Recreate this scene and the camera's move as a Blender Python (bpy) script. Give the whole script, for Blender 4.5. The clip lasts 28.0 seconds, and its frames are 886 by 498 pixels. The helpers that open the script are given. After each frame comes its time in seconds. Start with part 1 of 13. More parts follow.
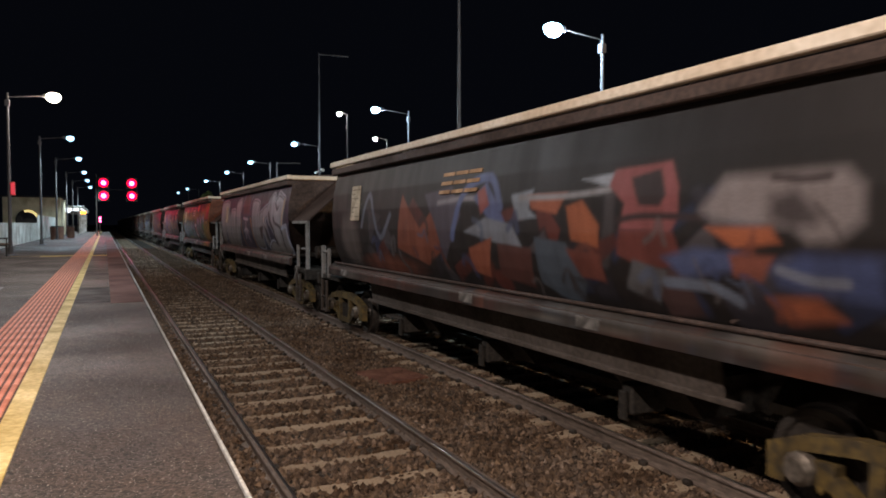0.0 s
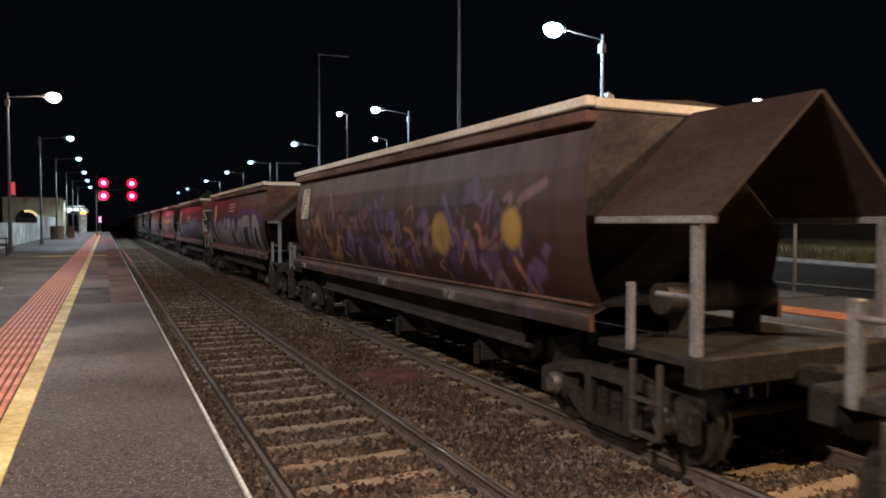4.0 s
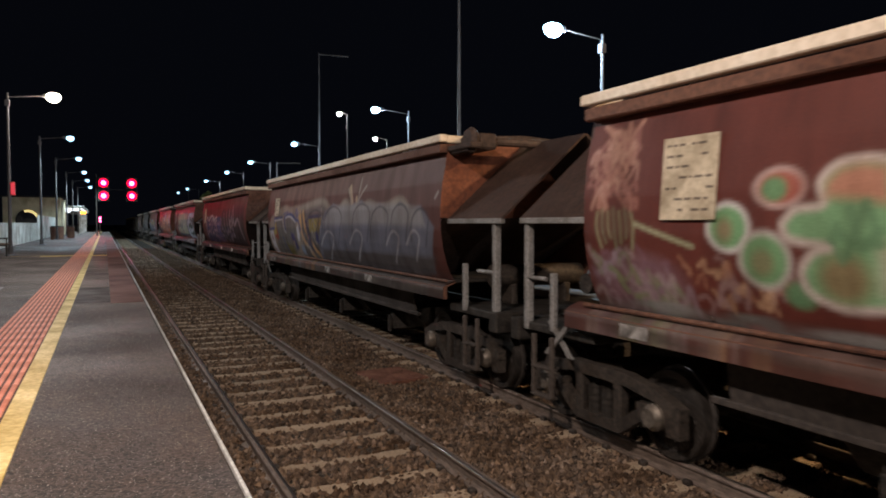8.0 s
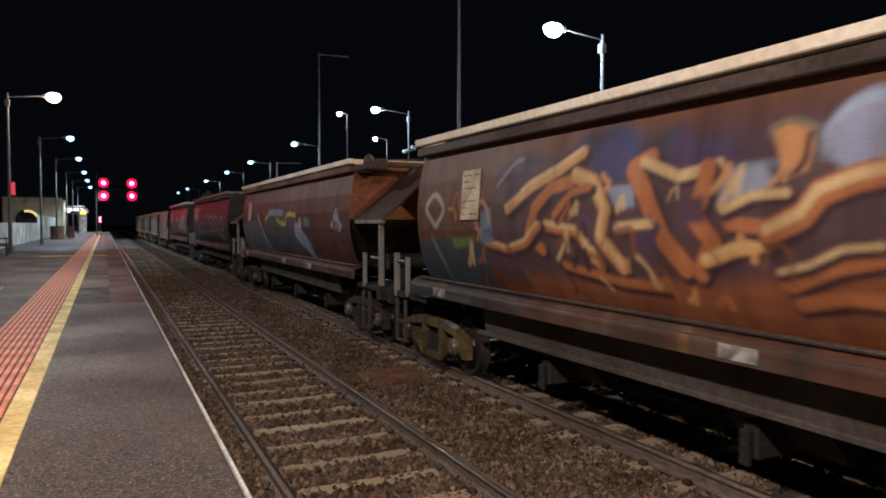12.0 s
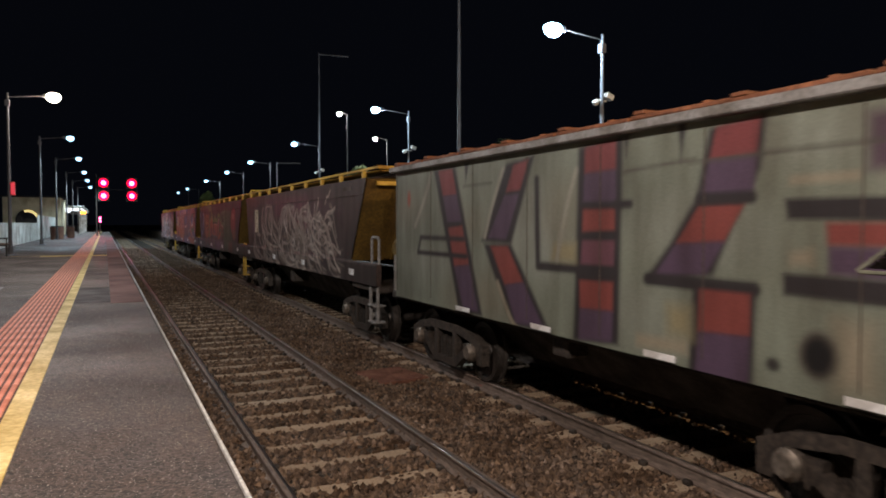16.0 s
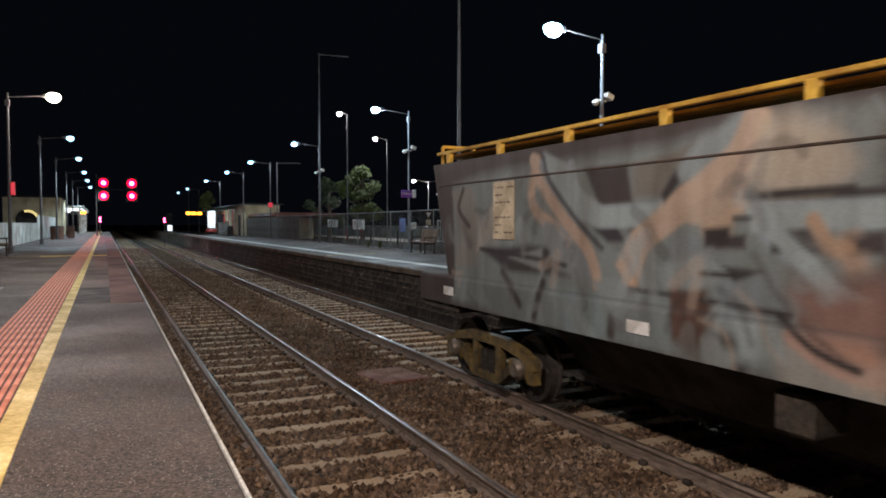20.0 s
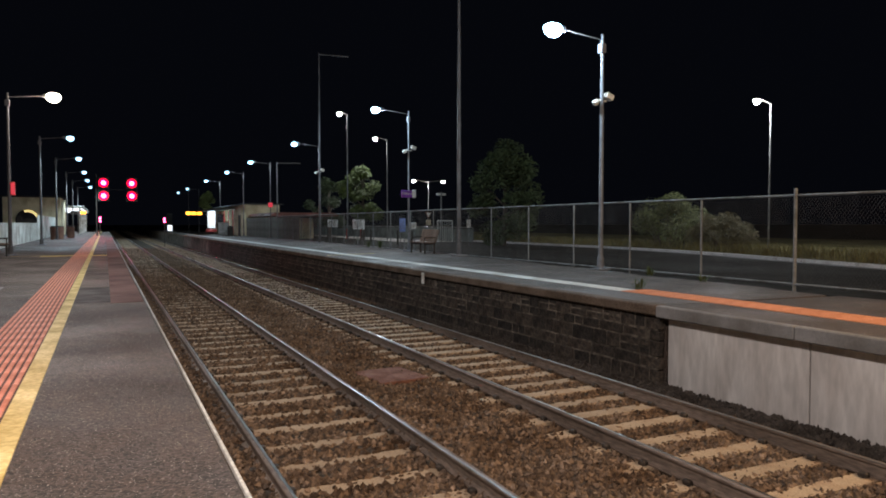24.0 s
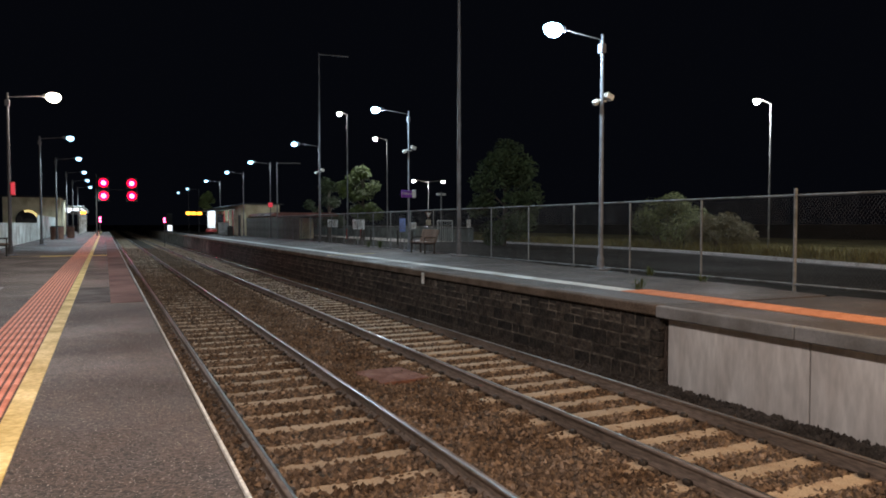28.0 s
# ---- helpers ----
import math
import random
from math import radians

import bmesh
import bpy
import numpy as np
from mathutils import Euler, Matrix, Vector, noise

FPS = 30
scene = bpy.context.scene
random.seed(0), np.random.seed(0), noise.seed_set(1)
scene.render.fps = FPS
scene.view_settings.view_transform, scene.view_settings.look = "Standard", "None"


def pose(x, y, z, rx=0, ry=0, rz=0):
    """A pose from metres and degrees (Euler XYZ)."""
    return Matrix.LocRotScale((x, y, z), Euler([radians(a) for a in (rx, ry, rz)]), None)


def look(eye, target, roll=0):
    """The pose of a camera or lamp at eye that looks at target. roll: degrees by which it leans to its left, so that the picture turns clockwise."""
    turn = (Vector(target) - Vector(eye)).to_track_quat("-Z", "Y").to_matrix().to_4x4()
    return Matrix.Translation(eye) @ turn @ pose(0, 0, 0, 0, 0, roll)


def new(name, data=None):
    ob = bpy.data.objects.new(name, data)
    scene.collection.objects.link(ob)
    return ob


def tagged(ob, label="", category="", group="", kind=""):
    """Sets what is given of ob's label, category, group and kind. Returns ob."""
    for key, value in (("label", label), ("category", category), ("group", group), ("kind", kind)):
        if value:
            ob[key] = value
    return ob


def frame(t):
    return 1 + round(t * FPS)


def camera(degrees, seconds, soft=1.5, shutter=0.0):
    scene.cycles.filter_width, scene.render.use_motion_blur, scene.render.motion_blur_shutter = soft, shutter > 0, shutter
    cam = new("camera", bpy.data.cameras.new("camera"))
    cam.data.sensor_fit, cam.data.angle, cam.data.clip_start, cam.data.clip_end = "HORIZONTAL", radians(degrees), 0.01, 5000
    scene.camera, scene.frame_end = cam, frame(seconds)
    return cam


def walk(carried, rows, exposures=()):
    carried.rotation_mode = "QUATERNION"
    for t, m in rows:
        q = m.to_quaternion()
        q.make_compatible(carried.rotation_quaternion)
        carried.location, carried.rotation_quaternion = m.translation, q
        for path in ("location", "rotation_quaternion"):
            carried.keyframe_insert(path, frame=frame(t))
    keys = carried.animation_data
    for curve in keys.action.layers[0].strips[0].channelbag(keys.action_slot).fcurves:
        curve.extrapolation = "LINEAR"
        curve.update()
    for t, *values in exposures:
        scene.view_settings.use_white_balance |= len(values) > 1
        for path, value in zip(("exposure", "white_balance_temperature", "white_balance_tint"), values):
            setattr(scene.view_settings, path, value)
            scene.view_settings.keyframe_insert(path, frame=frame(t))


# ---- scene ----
cam = camera(63.376, 28.0, soft=1.8, shutter=0.09)
EYE = (0.0, 0.0, 2.251)
YAW, TILT = -25.2, 87.971
still = pose(*EYE, TILT, 0, YAW)
walk(cam, [(0.0, still), (28.0, still)], exposures=[(0.0, 0.0), (28.0, 0.0)])

# world: a black night sky with a trace of town glow
world = bpy.data.worlds.new("night_sky")
scene.world = world
world.use_nodes = True
world.node_tree.nodes["Background"].inputs[0].default_value = (0.10, 0.12, 0.2, 1)
world.node_tree.nodes["Background"].inputs[1].default_value = 0.016

P = 1.025            # platform top above rail top
LAMP_Z = P + 6.13
COOL, WARM, SODIUM = (0.64, 0.86, 1.0), (1.0, 0.87, 0.79), (1.0, 0.66, 0.36)
AMBER, NEUTRAL = (1.0, 0.83, 0.73), (0.92, 0.96, 1.0)
RED = (1.0, 0.02, 0.06)


def light(name, place, watts, colour, radius=0.15, cone=None, aim=None):
    data = bpy.data.lights.new(name, "SPOT" if cone else "POINT")
    data.energy, data.color, data.shadow_soft_size = watts, colour, radius
    if cone:
        data.spot_size, data.spot_blend = radians(cone), 0.6
    ob = new(name, data)
    ob.matrix_world = look(place, aim) if aim else pose(*place)
    return ob


# platform lamps: (y, watts, colour); the farther ones on the left have flat cut-off lanterns
LEFT_LAMPS = [(-28.0, 900, WARM), (-12.7, 2000, WARM), (2.2, 2140, AMBER), (17.1, 830, NEUTRAL), (32.0, 520, WARM),
              (46.9, 1900, COOL), (61.5, 2300, COOL), (77.5, 2800, COOL), (92.0, 2300, COOL), (109.0, 2300, COOL)]
RIGHT_LAMPS = [(-13.7, 900, WARM), (0.9, 2500, SODIUM), (15.45, 880, COOL), (29.5, 900, COOL), (44.2, 650, COOL),
               (58.9, 550, COOL), (71.4, 550, COOL), (87.0, 800, COOL)]
for y, w, c in LEFT_LAMPS:
    light("platform_light", (-1.75, y, LAMP_Z - 0.32), w, c, 0.15, 144 if y > 40 else None, (-1.75, y + 0.01, 0.0) if y > 40 else None)
for y, w, c in RIGHT_LAMPS:
    light("platform_light", (10.55, y, LAMP_Z - 0.32), w, c)
light("verandah_light", (10.9, 83.0, P + 2.35), 130, COOL, 0.1)
for x, y, z, w in ((32.9, 28.9, 8.6, 1900), (16.0, 52.4, 10.2, 450), (21.8, 60.2, 9.2, 900), (30.6, 70.8, 6.4, 3000)):
    light("car_park_light", (x, y, z), w, NEUTRAL)
for x in (-0.09, 2.52):
    light("signal_light", (x, 79.6, 5.7), 800, RED, 0.12, 50, (x + 3.0, 45, 3.0))
light("dwarf_signal_light", (-0.46, 79.5, 2.65), 12, RED, 0.05)
light("dwarf_signal_light", (5.7, 79.5, 2.6), 8, RED, 0.05)


# ---- materials ----
def nodes_of(name):
    m = bpy.data.materials.new(name)
    m.use_nodes = True
    nt = m.node_tree
    return m, nt, nt.nodes["Principled BSDF"]


def noise_node(nt, scale, detail=4, space="Object", squash=None):
    tc = nt.nodes.new("ShaderNodeTexCoord")
    n = nt.nodes.new("ShaderNodeTexNoise")
    n.inputs["Scale"].default_value, n.inputs["Detail"].default_value = scale, detail
    src = tc.outputs[space]
    if squash:
        mp = nt.nodes.new("ShaderNodeMapping")
        mp.inputs["Scale"].default_value = squash
        nt.links.new(src, mp.inputs["Vector"])
        src = mp.outputs["Vector"]
    nt.links.new(src, n.inputs["Vector"])
    return n


def ramp_node(nt, src, lo, hi, a=0.35, b=0.65):
    r = nt.nodes.new("ShaderNodeValToRGB")
    r.color_ramp.elements[0].color, r.color_ramp.elements[1].color = (*lo, 1), (*hi, 1)
    r.color_ramp.elements[0].position, r.color_ramp.elements[1].position = a, b
    nt.links.new(src, r.inputs[0])
    return r


def mix_node(nt, kind, fac, a, b):
    m = nt.nodes.new("ShaderNodeMix")
    m.data_type, m.blend_type = "RGBA", kind
    m.inputs[0].default_value = fac if isinstance(fac, float) else 0.5
    if not isinstance(fac, float):
        nt.links.new(fac, m.inputs[0])
    nt.links.new(a, m.inputs[6])
    nt.links.new(b, m.inputs[7])
    return m.outputs[2]


def mat(name, lo, hi, rough=0.7, metal=0.0, fine=40.0, coarse=1.5, stain=(0.5, 0.47, 0.43), bump=0.15, space="Object",
        squash=None, vary=0.0, depth=0.01):
    m, nt, b = nodes_of(name)
    n1, n2 = noise_node(nt, fine, 3, space, squash), noise_node(nt, coarse, 5, space, squash)
    col = ramp_node(nt, n1.outputs[0], lo, hi).outputs[0]
    st = ramp_node(nt, n2.outputs[0], stain, (1, 1, 1), 0.3, 0.6).outputs[0]
    col = mix_node(nt, "MULTIPLY", 1.0, col, st)
    if vary:
        oi = nt.nodes.new("ShaderNodeObjectInfo")
        rr = ramp_node(nt, oi.outputs["Random"], (1 - vary,) * 3, (1 + vary * 0.6,) * 3, 0, 1)
        col = mix_node(nt, "MULTIPLY", 1.0, col, rr.outputs[0])
    nt.links.new(col, b.inputs["Base Color"])
    b.inputs["Metallic"].default_value = metal
    rr = ramp_node(nt, n2.outputs[0], (min(1, rough + 0.15),) * 3, (max(0, rough - 0.1),) * 3)
    nt.links.new(rr.outputs[0], b.inputs["Roughness"])
    if bump:
        bp = nt.nodes.new("ShaderNodeBump")
        bp.inputs["Strength"].default_value, bp.inputs["Distance"].default_value = bump, depth
        nt.links.new(n1.outputs[0], bp.inputs["Height"])
        nt.links.new(bp.outputs[0], b.inputs["Normal"])
    return m


def glow(name, colour, strength):
    m, nt, b = nodes_of(name)
    b.inputs["Base Color"].default_value = (*colour, 1)
    b.inputs["Emission Color"].default_value = (*colour, 1)
    b.inputs["Emission Strength"].default_value = strength
    return m


def asphalt_material():
    """Worn asphalt: dark binder, brown and violet-grey patches, pale chips."""
    m = mat("asphalt", (0.02, 0.017, 0.016), (0.142, 0.117, 0.104), 0.66, fine=55, coarse=0.7, stain=(0.6, 0.58, 0.58), bump=0.7)
    nt, b = m.node_tree, m.node_tree.nodes["Principled BSDF"]
    col = b.inputs["Base Color"].links[0].from_socket
    chips = ramp_node(nt, noise_node(nt, 95.0, 1).outputs[0], (0, 0, 0), (0.4, 0.37, 0.32), 0.69, 0.73).outputs[0]
    tone = ramp_node(nt, noise_node(nt, 2.3, 3).outputs[0], (1.0, 0.88, 0.8), (0.95, 0.92, 0.93), 0.4, 0.6).outputs[0]
    col = mix_node(nt, "ADD", 1.0, mix_node(nt, "MULTIPLY", 1.0, col, tone), chips)
    nt.links.new(col, b.inputs["Base Color"])
    return m


ASPHALT = asphalt_material()
DARK_PATCH = mat("dark_asphalt_patch", (0.025, 0.022, 0.022), (0.07, 0.06, 0.056), 0.75, fine=60, coarse=2.0)
RED_PAVE = mat("red_paving", (0.13, 0.06, 0.05), (0.2, 0.095, 0.08), 0.85, fine=60, coarse=0.8)
GROOVE = mat("dirty_groove", (0.1, 0.05, 0.04), (0.2, 0.09, 0.07), 0.9, fine=40, coarse=2)
TACTILE_FAR = mat("orange_warning_tile", (0.5, 0.19, 0.09), (0.66, 0.3, 0.17), 0.65, fine=30, coarse=2.5, stain=(0.88, 0.85, 0.82), vary=0.12)
ORANGE_TILE = mat("orange_tactile", (0.7, 0.22, 0.12), (0.88, 0.33, 0.2), 0.6, fine=30, coarse=0.7, stain=(0.6, 0.5, 0.45))
YELLOW_LINE = mat("yellow_line_paint", (0.62, 0.46, 0.13), (0.86, 0.68, 0.26), 0.6, fine=25, coarse=2.0, stain=(0.55, 0.5, 0.42))
WIRE = mat("dull_fence_wire", (0.09, 0.085, 0.08), (0.15, 0.14, 0.13), 0.7, 0.2, fine=30, coarse=3, bump=0)
WEED = mat("weed_leaves", (0.05, 0.075, 0.02), (0.11, 0.14, 0.05), 0.7, fine=8, coarse=1, bump=0)
WHITE_LINE = mat("white_line_paint", (0.5, 0.5, 0.48), (0.8, 0.8, 0.78), 0.6, fine=25, coarse=1.2, stain=(0.55, 0.53, 0.5))
BALLAST = mat("ballast_bed", (0.04, 0.034, 0.028), (0.13, 0.108, 0.088), 0.95, fine=26, coarse=0.5, stain=(0.5, 0.42, 0.38), bump=1.0, depth=0.04)
# near-black colour that carries the shade of the drop behind the fence
SHADE_BLACK = mat("shade_black", (0.006, 0.005, 0.004), (0.022, 0.018, 0.014), 0.95, fine=14, coarse=1.5, bump=0.5, depth=0.02)
SCREEN_GREEN = mat("green_grey_screen", (0.09, 0.1, 0.095), (0.14, 0.155, 0.145), 0.7, fine=14, coarse=0.9)
PATH_CONCRETE = mat("path_concrete", (0.4, 0.38, 0.34), (0.55, 0.52, 0.47), 0.85, fine=20, coarse=0.8)
SIGN_BLUE = mat("blue_sign_panel", (0.12, 0.17, 0.4), (0.18, 0.24, 0.5), 0.5, fine=15, coarse=2, bump=0)
SOIL_STONE = mat("dark_berm_stone", (0.03, 0.025, 0.022), (0.09, 0.075, 0.065), 0.95, fine=14, coarse=2)


def stone_material():
    """Crushed stone: every piece its own shade, from soot-dark and rust-brown to pale grey."""
    m = mat("ballast_stone", (0.12, 0.094, 0.076), (0.27, 0.215, 0.175), 0.9, fine=18, coarse=1.6, stain=(0.6, 0.53, 0.46))
    nt, b = m.node_tree, m.node_tree.nodes["Principled BSDF"]
    col = b.inputs["Base Color"].links[0].from_socket
    geo = nt.nodes.new("ShaderNodeNewGeometry")
    r = ramp_node(nt, geo.outputs["Random Per Island"], (0.32, 0.29, 0.27), (1.6, 1.52, 1.42), 0.0, 1.0)
    for at, shade in ((0.25, (0.52, 0.46, 0.41)), (0.5, (0.86, 0.75, 0.63)), (0.62, (0.62, 0.6, 0.6)), (0.82, (1.08, 0.92, 0.74)), (0.94, (1.1, 1.0, 0.92))):
        r.color_ramp.elements.new(at).color = (*shade, 1)
    nt.links.new(mix_node(nt, "MULTIPLY", 1.0, col, r.outputs[0]), b.inputs["Base Color"])
    return m


STONE = stone_material()
SLEEPER = mat("concrete_sleeper", (0.3, 0.23, 0.155), (0.47, 0.36, 0.25), 0.9, fine=45, coarse=2.5, stain=(0.55, 0.42, 0.34), vary=0.15)
RAIL_RUST = mat("rail_web_rust", (0.12, 0.092, 0.076), (0.23, 0.178, 0.148), 0.62, fine=40, coarse=2, squash=(1, 0.2, 1))
RAIL_HEAD = mat("rail_head_steel", (0.27, 0.265, 0.26), (0.5, 0.495, 0.49), 0.34, 1.0, fine=60, coarse=1.0, stain=(0.7, 0.66, 0.62), bump=0.03, squash=(1, 0.05, 1))
FENCE_STEEL = mat("weathered_fence_steel", (0.13, 0.135, 0.14), (0.22, 0.225, 0.23), 0.6, 0.2, fine=30, coarse=3, bump=0.03)
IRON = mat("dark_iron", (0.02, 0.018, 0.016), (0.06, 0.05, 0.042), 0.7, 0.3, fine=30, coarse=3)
BOGIE = mat("greasy_steel", (0.03, 0.025, 0.022), (0.085, 0.068, 0.055), 0.6, 0.2, fine=25, coarse=3, stain=(0.45, 0.4, 0.36))
YELLOW_STEEL = mat("yellow_bogie_paint", (0.07, 0.052, 0.028), (0.2, 0.135, 0.04), 0.65, fine=9, coarse=3, stain=(0.14, 0.12, 0.11))
AXLE_CAP = mat("worn_axle_cap", (0.16, 0.14, 0.12), (0.3, 0.26, 0.22), 0.42, 0.5, fine=20, coarse=3)
WHEEL = mat("wheel_steel", (0.05, 0.045, 0.042), (0.12, 0.105, 0.095), 0.5, 0.6, fine=30, coarse=4)
BLUESTONE = mat("bluestone_block", (0.02, 0.016, 0.013), (0.066, 0.05, 0.038), 0.9, fine=16, coarse=2.5, stain=(0.35, 0.32, 0.3), bump=0.9, vary=0.75, depth=0.03)
MORTAR = mat("pale_old_mortar", (0.05, 0.042, 0.034), (0.2, 0.168, 0.136), 0.95, fine=9, coarse=1.6, stain=(0.14, 0.13, 0.12))
CONCRETE = mat("pale_concrete", (0.5, 0.49, 0.49), (0.62, 0.605, 0.6), 0.85, fine=9, coarse=1.7, stain=(0.66, 0.63, 0.62), squash=(1, 1.4, 0.35), vary=0.1)
COPING = mat("grey_coping", (0.2, 0.2, 0.207), (0.235, 0.235, 0.24), 0.85, fine=30, coarse=1.5)
BROWN_COPING = mat("brown_coping", (0.08, 0.055, 0.04), (0.15, 0.11, 0.08), 0.9, fine=30, coarse=1.5)
GALV = mat("galvanised_steel", (0.22, 0.215, 0.21), (0.36, 0.35, 0.34), 0.55, 0.2, fine=30, coarse=3, bump=0.03)
DIM_POLE = mat("dull_pole_paint", (0.06, 0.055, 0.058), (0.11, 0.1, 0.105), 0.6, 0.1, fine=20, coarse=1.5, bump=0.03)
POLE_PAINT = mat("pole_paint", (0.13, 0.14, 0.165), (0.2, 0.215, 0.25), 0.55, 0.1, fine=20, coarse=1.5, bump=0.03)
MAST = mat("weathered_mast", (0.1, 0.098, 0.105), (0.17, 0.165, 0.178), 0.6, 0.2, fine=20, coarse=1.2, bump=0.05)
WHITE_PAINT = mat("white_paint", (0.62, 0.62, 0.6), (0.8, 0.8, 0.78), 0.5, fine=15, coarse=2, bump=0.03)
CREAM = mat("cream_render", (0.52, 0.44, 0.28), (0.68, 0.58, 0.4), 0.85, fine=30, coarse=0.9)
BRICK_RED = mat("red_roof_sheet", (0.1, 0.03, 0.022), (0.16, 0.05, 0.034), 0.7, fine=20, coarse=1)
DARK_ROOF = mat("dark_roof_sheet", (0.01, 0.0095, 0.01), (0.022, 0.02, 0.02), 0.8, 0.0, fine=20, coarse=1)
FENCE_SHEET = mat("corrugated_fence_sheet", (0.46, 0.48, 0.46), (0.64, 0.66, 0.63), 0.7, 0.0, fine=14, coarse=0.9)
TIMBER_FENCE = mat("grey_paling_timber", (0.1, 0.105, 0.09), (0.19, 0.195, 0.17), 0.9, fine=30, coarse=2, vary=0.25)
BENCH_WOOD = mat("bench_timber", (0.1, 0.055, 0.03), (0.19, 0.105, 0.06), 0.6, fine=25, coarse=3, squash=(1, 0.1, 1))
GRASS = mat("dry_grass", (0.11, 0.1, 0.04), (0.25, 0.22, 0.1), 0.95, fine=6, coarse=0.4, bump=0.3)
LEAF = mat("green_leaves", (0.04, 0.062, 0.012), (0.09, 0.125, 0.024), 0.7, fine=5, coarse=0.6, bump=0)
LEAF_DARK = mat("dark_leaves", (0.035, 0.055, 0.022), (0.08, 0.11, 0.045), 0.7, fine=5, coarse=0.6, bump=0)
# LEAF_LIT and LEAF_SHADE put lit and shaded foliage into the base colour
LEAF_LIT = mat("lit_green_leaves", (0.07, 0.088, 0.022), (0.15, 0.17, 0.05), 0.7, fine=5, coarse=0.6, bump=0)
LEAF_SHADE = mat("shaded_leaves", (0.02, 0.034, 0.012), (0.045, 0.065, 0.022), 0.75, fine=5, coarse=0.6, bump=0)
LEAF_DRY = mat("brown_green_leaves", (0.1, 0.09, 0.035), (0.19, 0.165, 0.075), 0.75, fine=5, coarse=0.6, bump=0)
BARK = mat("bark", (0.06, 0.045, 0.035), (0.13, 0.1, 0.08), 0.95, fine=12, coarse=2, bump=0.6)
EARTH = mat("dark_earth", (0.025, 0.02, 0.016), (0.06, 0.05, 0.04), 0.95, fine=8, coarse=0.1)
ROAD = mat("road_asphalt", (0.013, 0.0115, 0.01), (0.03, 0.027, 0.023), 0.95, fine=40, coarse=0.3)
PURPLE = mat("purple_sign", (0.14, 0.03, 0.3), (0.18, 0.05, 0.36), 0.4, fine=20, coarse=2, bump=0)
RED_PAINT = mat("red_paint", (0.5, 0.03, 0.03), (0.62, 0.06, 0.05), 0.5, fine=20, coarse=2, bump=0.03)
ROOF_EDGE = mat("cream_roof_edge", (0.68, 0.6, 0.48), (0.84, 0.76, 0.64), 0.6, fine=14, coarse=0.9, stain=(0.78, 0.7, 0.62))
HOOD = mat("hood_plate", (0.042, 0.024, 0.019), (0.08, 0.044, 0.032), 0.75, fine=18, coarse=1.1, stain=(0.55, 0.45, 0.4))
SKIRT = mat("dusty_skirt_plate", (0.06, 0.047, 0.04), (0.105, 0.085, 0.072), 0.8, fine=18, coarse=1.1, stain=(0.5, 0.45, 0.4))
SKIRT_LOW = mat("dusty_lower_plate", (0.03, 0.024, 0.021), (0.062, 0.05, 0.043), 0.8, fine=18, coarse=1.1, stain=(0.5, 0.45, 0.4))
RUST_PANEL = mat("rust_brown_plate", (0.095, 0.042, 0.027), (0.17, 0.077, 0.047), 0.75, fine=18, coarse=1.1, stain=(0.5, 0.4, 0.36))
DARK_PANEL = mat("dark_brown_plate", (0.04, 0.026, 0.022), (0.085, 0.055, 0.045), 0.75, fine=18, coarse=1.1)
ORANGE_PANEL = mat("orange_brown_plate", (0.15, 0.05, 0.026), (0.25, 0.085, 0.042), 0.7, fine=18, coarse=1.1, stain=(0.5, 0.42, 0.36))
OCHRE_PANEL = mat("ochre_yellow_plate", (0.13, 0.078, 0.014), (0.22, 0.135, 0.025), 0.6, fine=18, coarse=1.0, stain=(0.42, 0.36, 0.3))
YELLOW_RAIL = mat("yellow_walkway_paint", (0.55, 0.34, 0.04), (0.72, 0.46, 0.07), 0.55, fine=20, coarse=1.4, stain=(0.5, 0.4, 0.3))
GREEN_PANEL = mat("faded_green_plate", (0.15, 0.155, 0.11), (0.22, 0.225, 0.165), 0.75, fine=18, coarse=1.1)
ORANGE_HATCH = mat("faded_orange_hatch", (0.18, 0.066, 0.03), (0.33, 0.125, 0.055), 0.7, fine=20, coarse=1.4)
REFLECTOR = mat("white_reflector", (0.72, 0.72, 0.72), (0.85, 0.85, 0.85), 0.4, fine=20, coarse=3, bump=0)
DIRTY_REFLECTOR = mat("grimy_reflector", (0.16, 0.15, 0.14), (0.42, 0.4, 0.38), 0.6, fine=9, coarse=4, stain=(0.3, 0.27, 0.25), bump=0, vary=0.5)
PLATE_TEXT = mat("plate_lettering", (0.16, 0.13, 0.1), (0.24, 0.2, 0.16), 0.7, fine=20, coarse=3, bump=0)
DATA_PLATE = mat("cream_data_plate", (0.5, 0.42, 0.3), (0.66, 0.57, 0.42), 0.6, fine=20, coarse=3, bump=0)
ORANGE_MARK = mat("orange_mark_paint", (0.42, 0.24, 0.11), (0.55, 0.33, 0.16), 0.6, fine=20, coarse=3, bump=0)
LOGO = mat("logo_paint", (0.6, 0.52, 0.42), (0.75, 0.67, 0.56), 0.6, fine=20, coarse=3, bump=0)
RUST_LID = mat("rusty_cover", (0.16, 0.06, 0.035), (0.24, 0.1, 0.06), 0.8, fine=20, coarse=3)
GLOW_COOL = glow("cool_lamp_glow", (0.34, 0.68, 1.0), 30)
GLOW_FAR = glow("blue_white_lamp_glow", (0.4, 0.72, 1.0), 4.0)
GLOW_WHITE = glow("neutral_lamp_glow", (1.0, 0.97, 0.9), 30)
GLOW_WARM = glow("warm_lamp_glow", (1.0, 0.84, 0.55), 50)
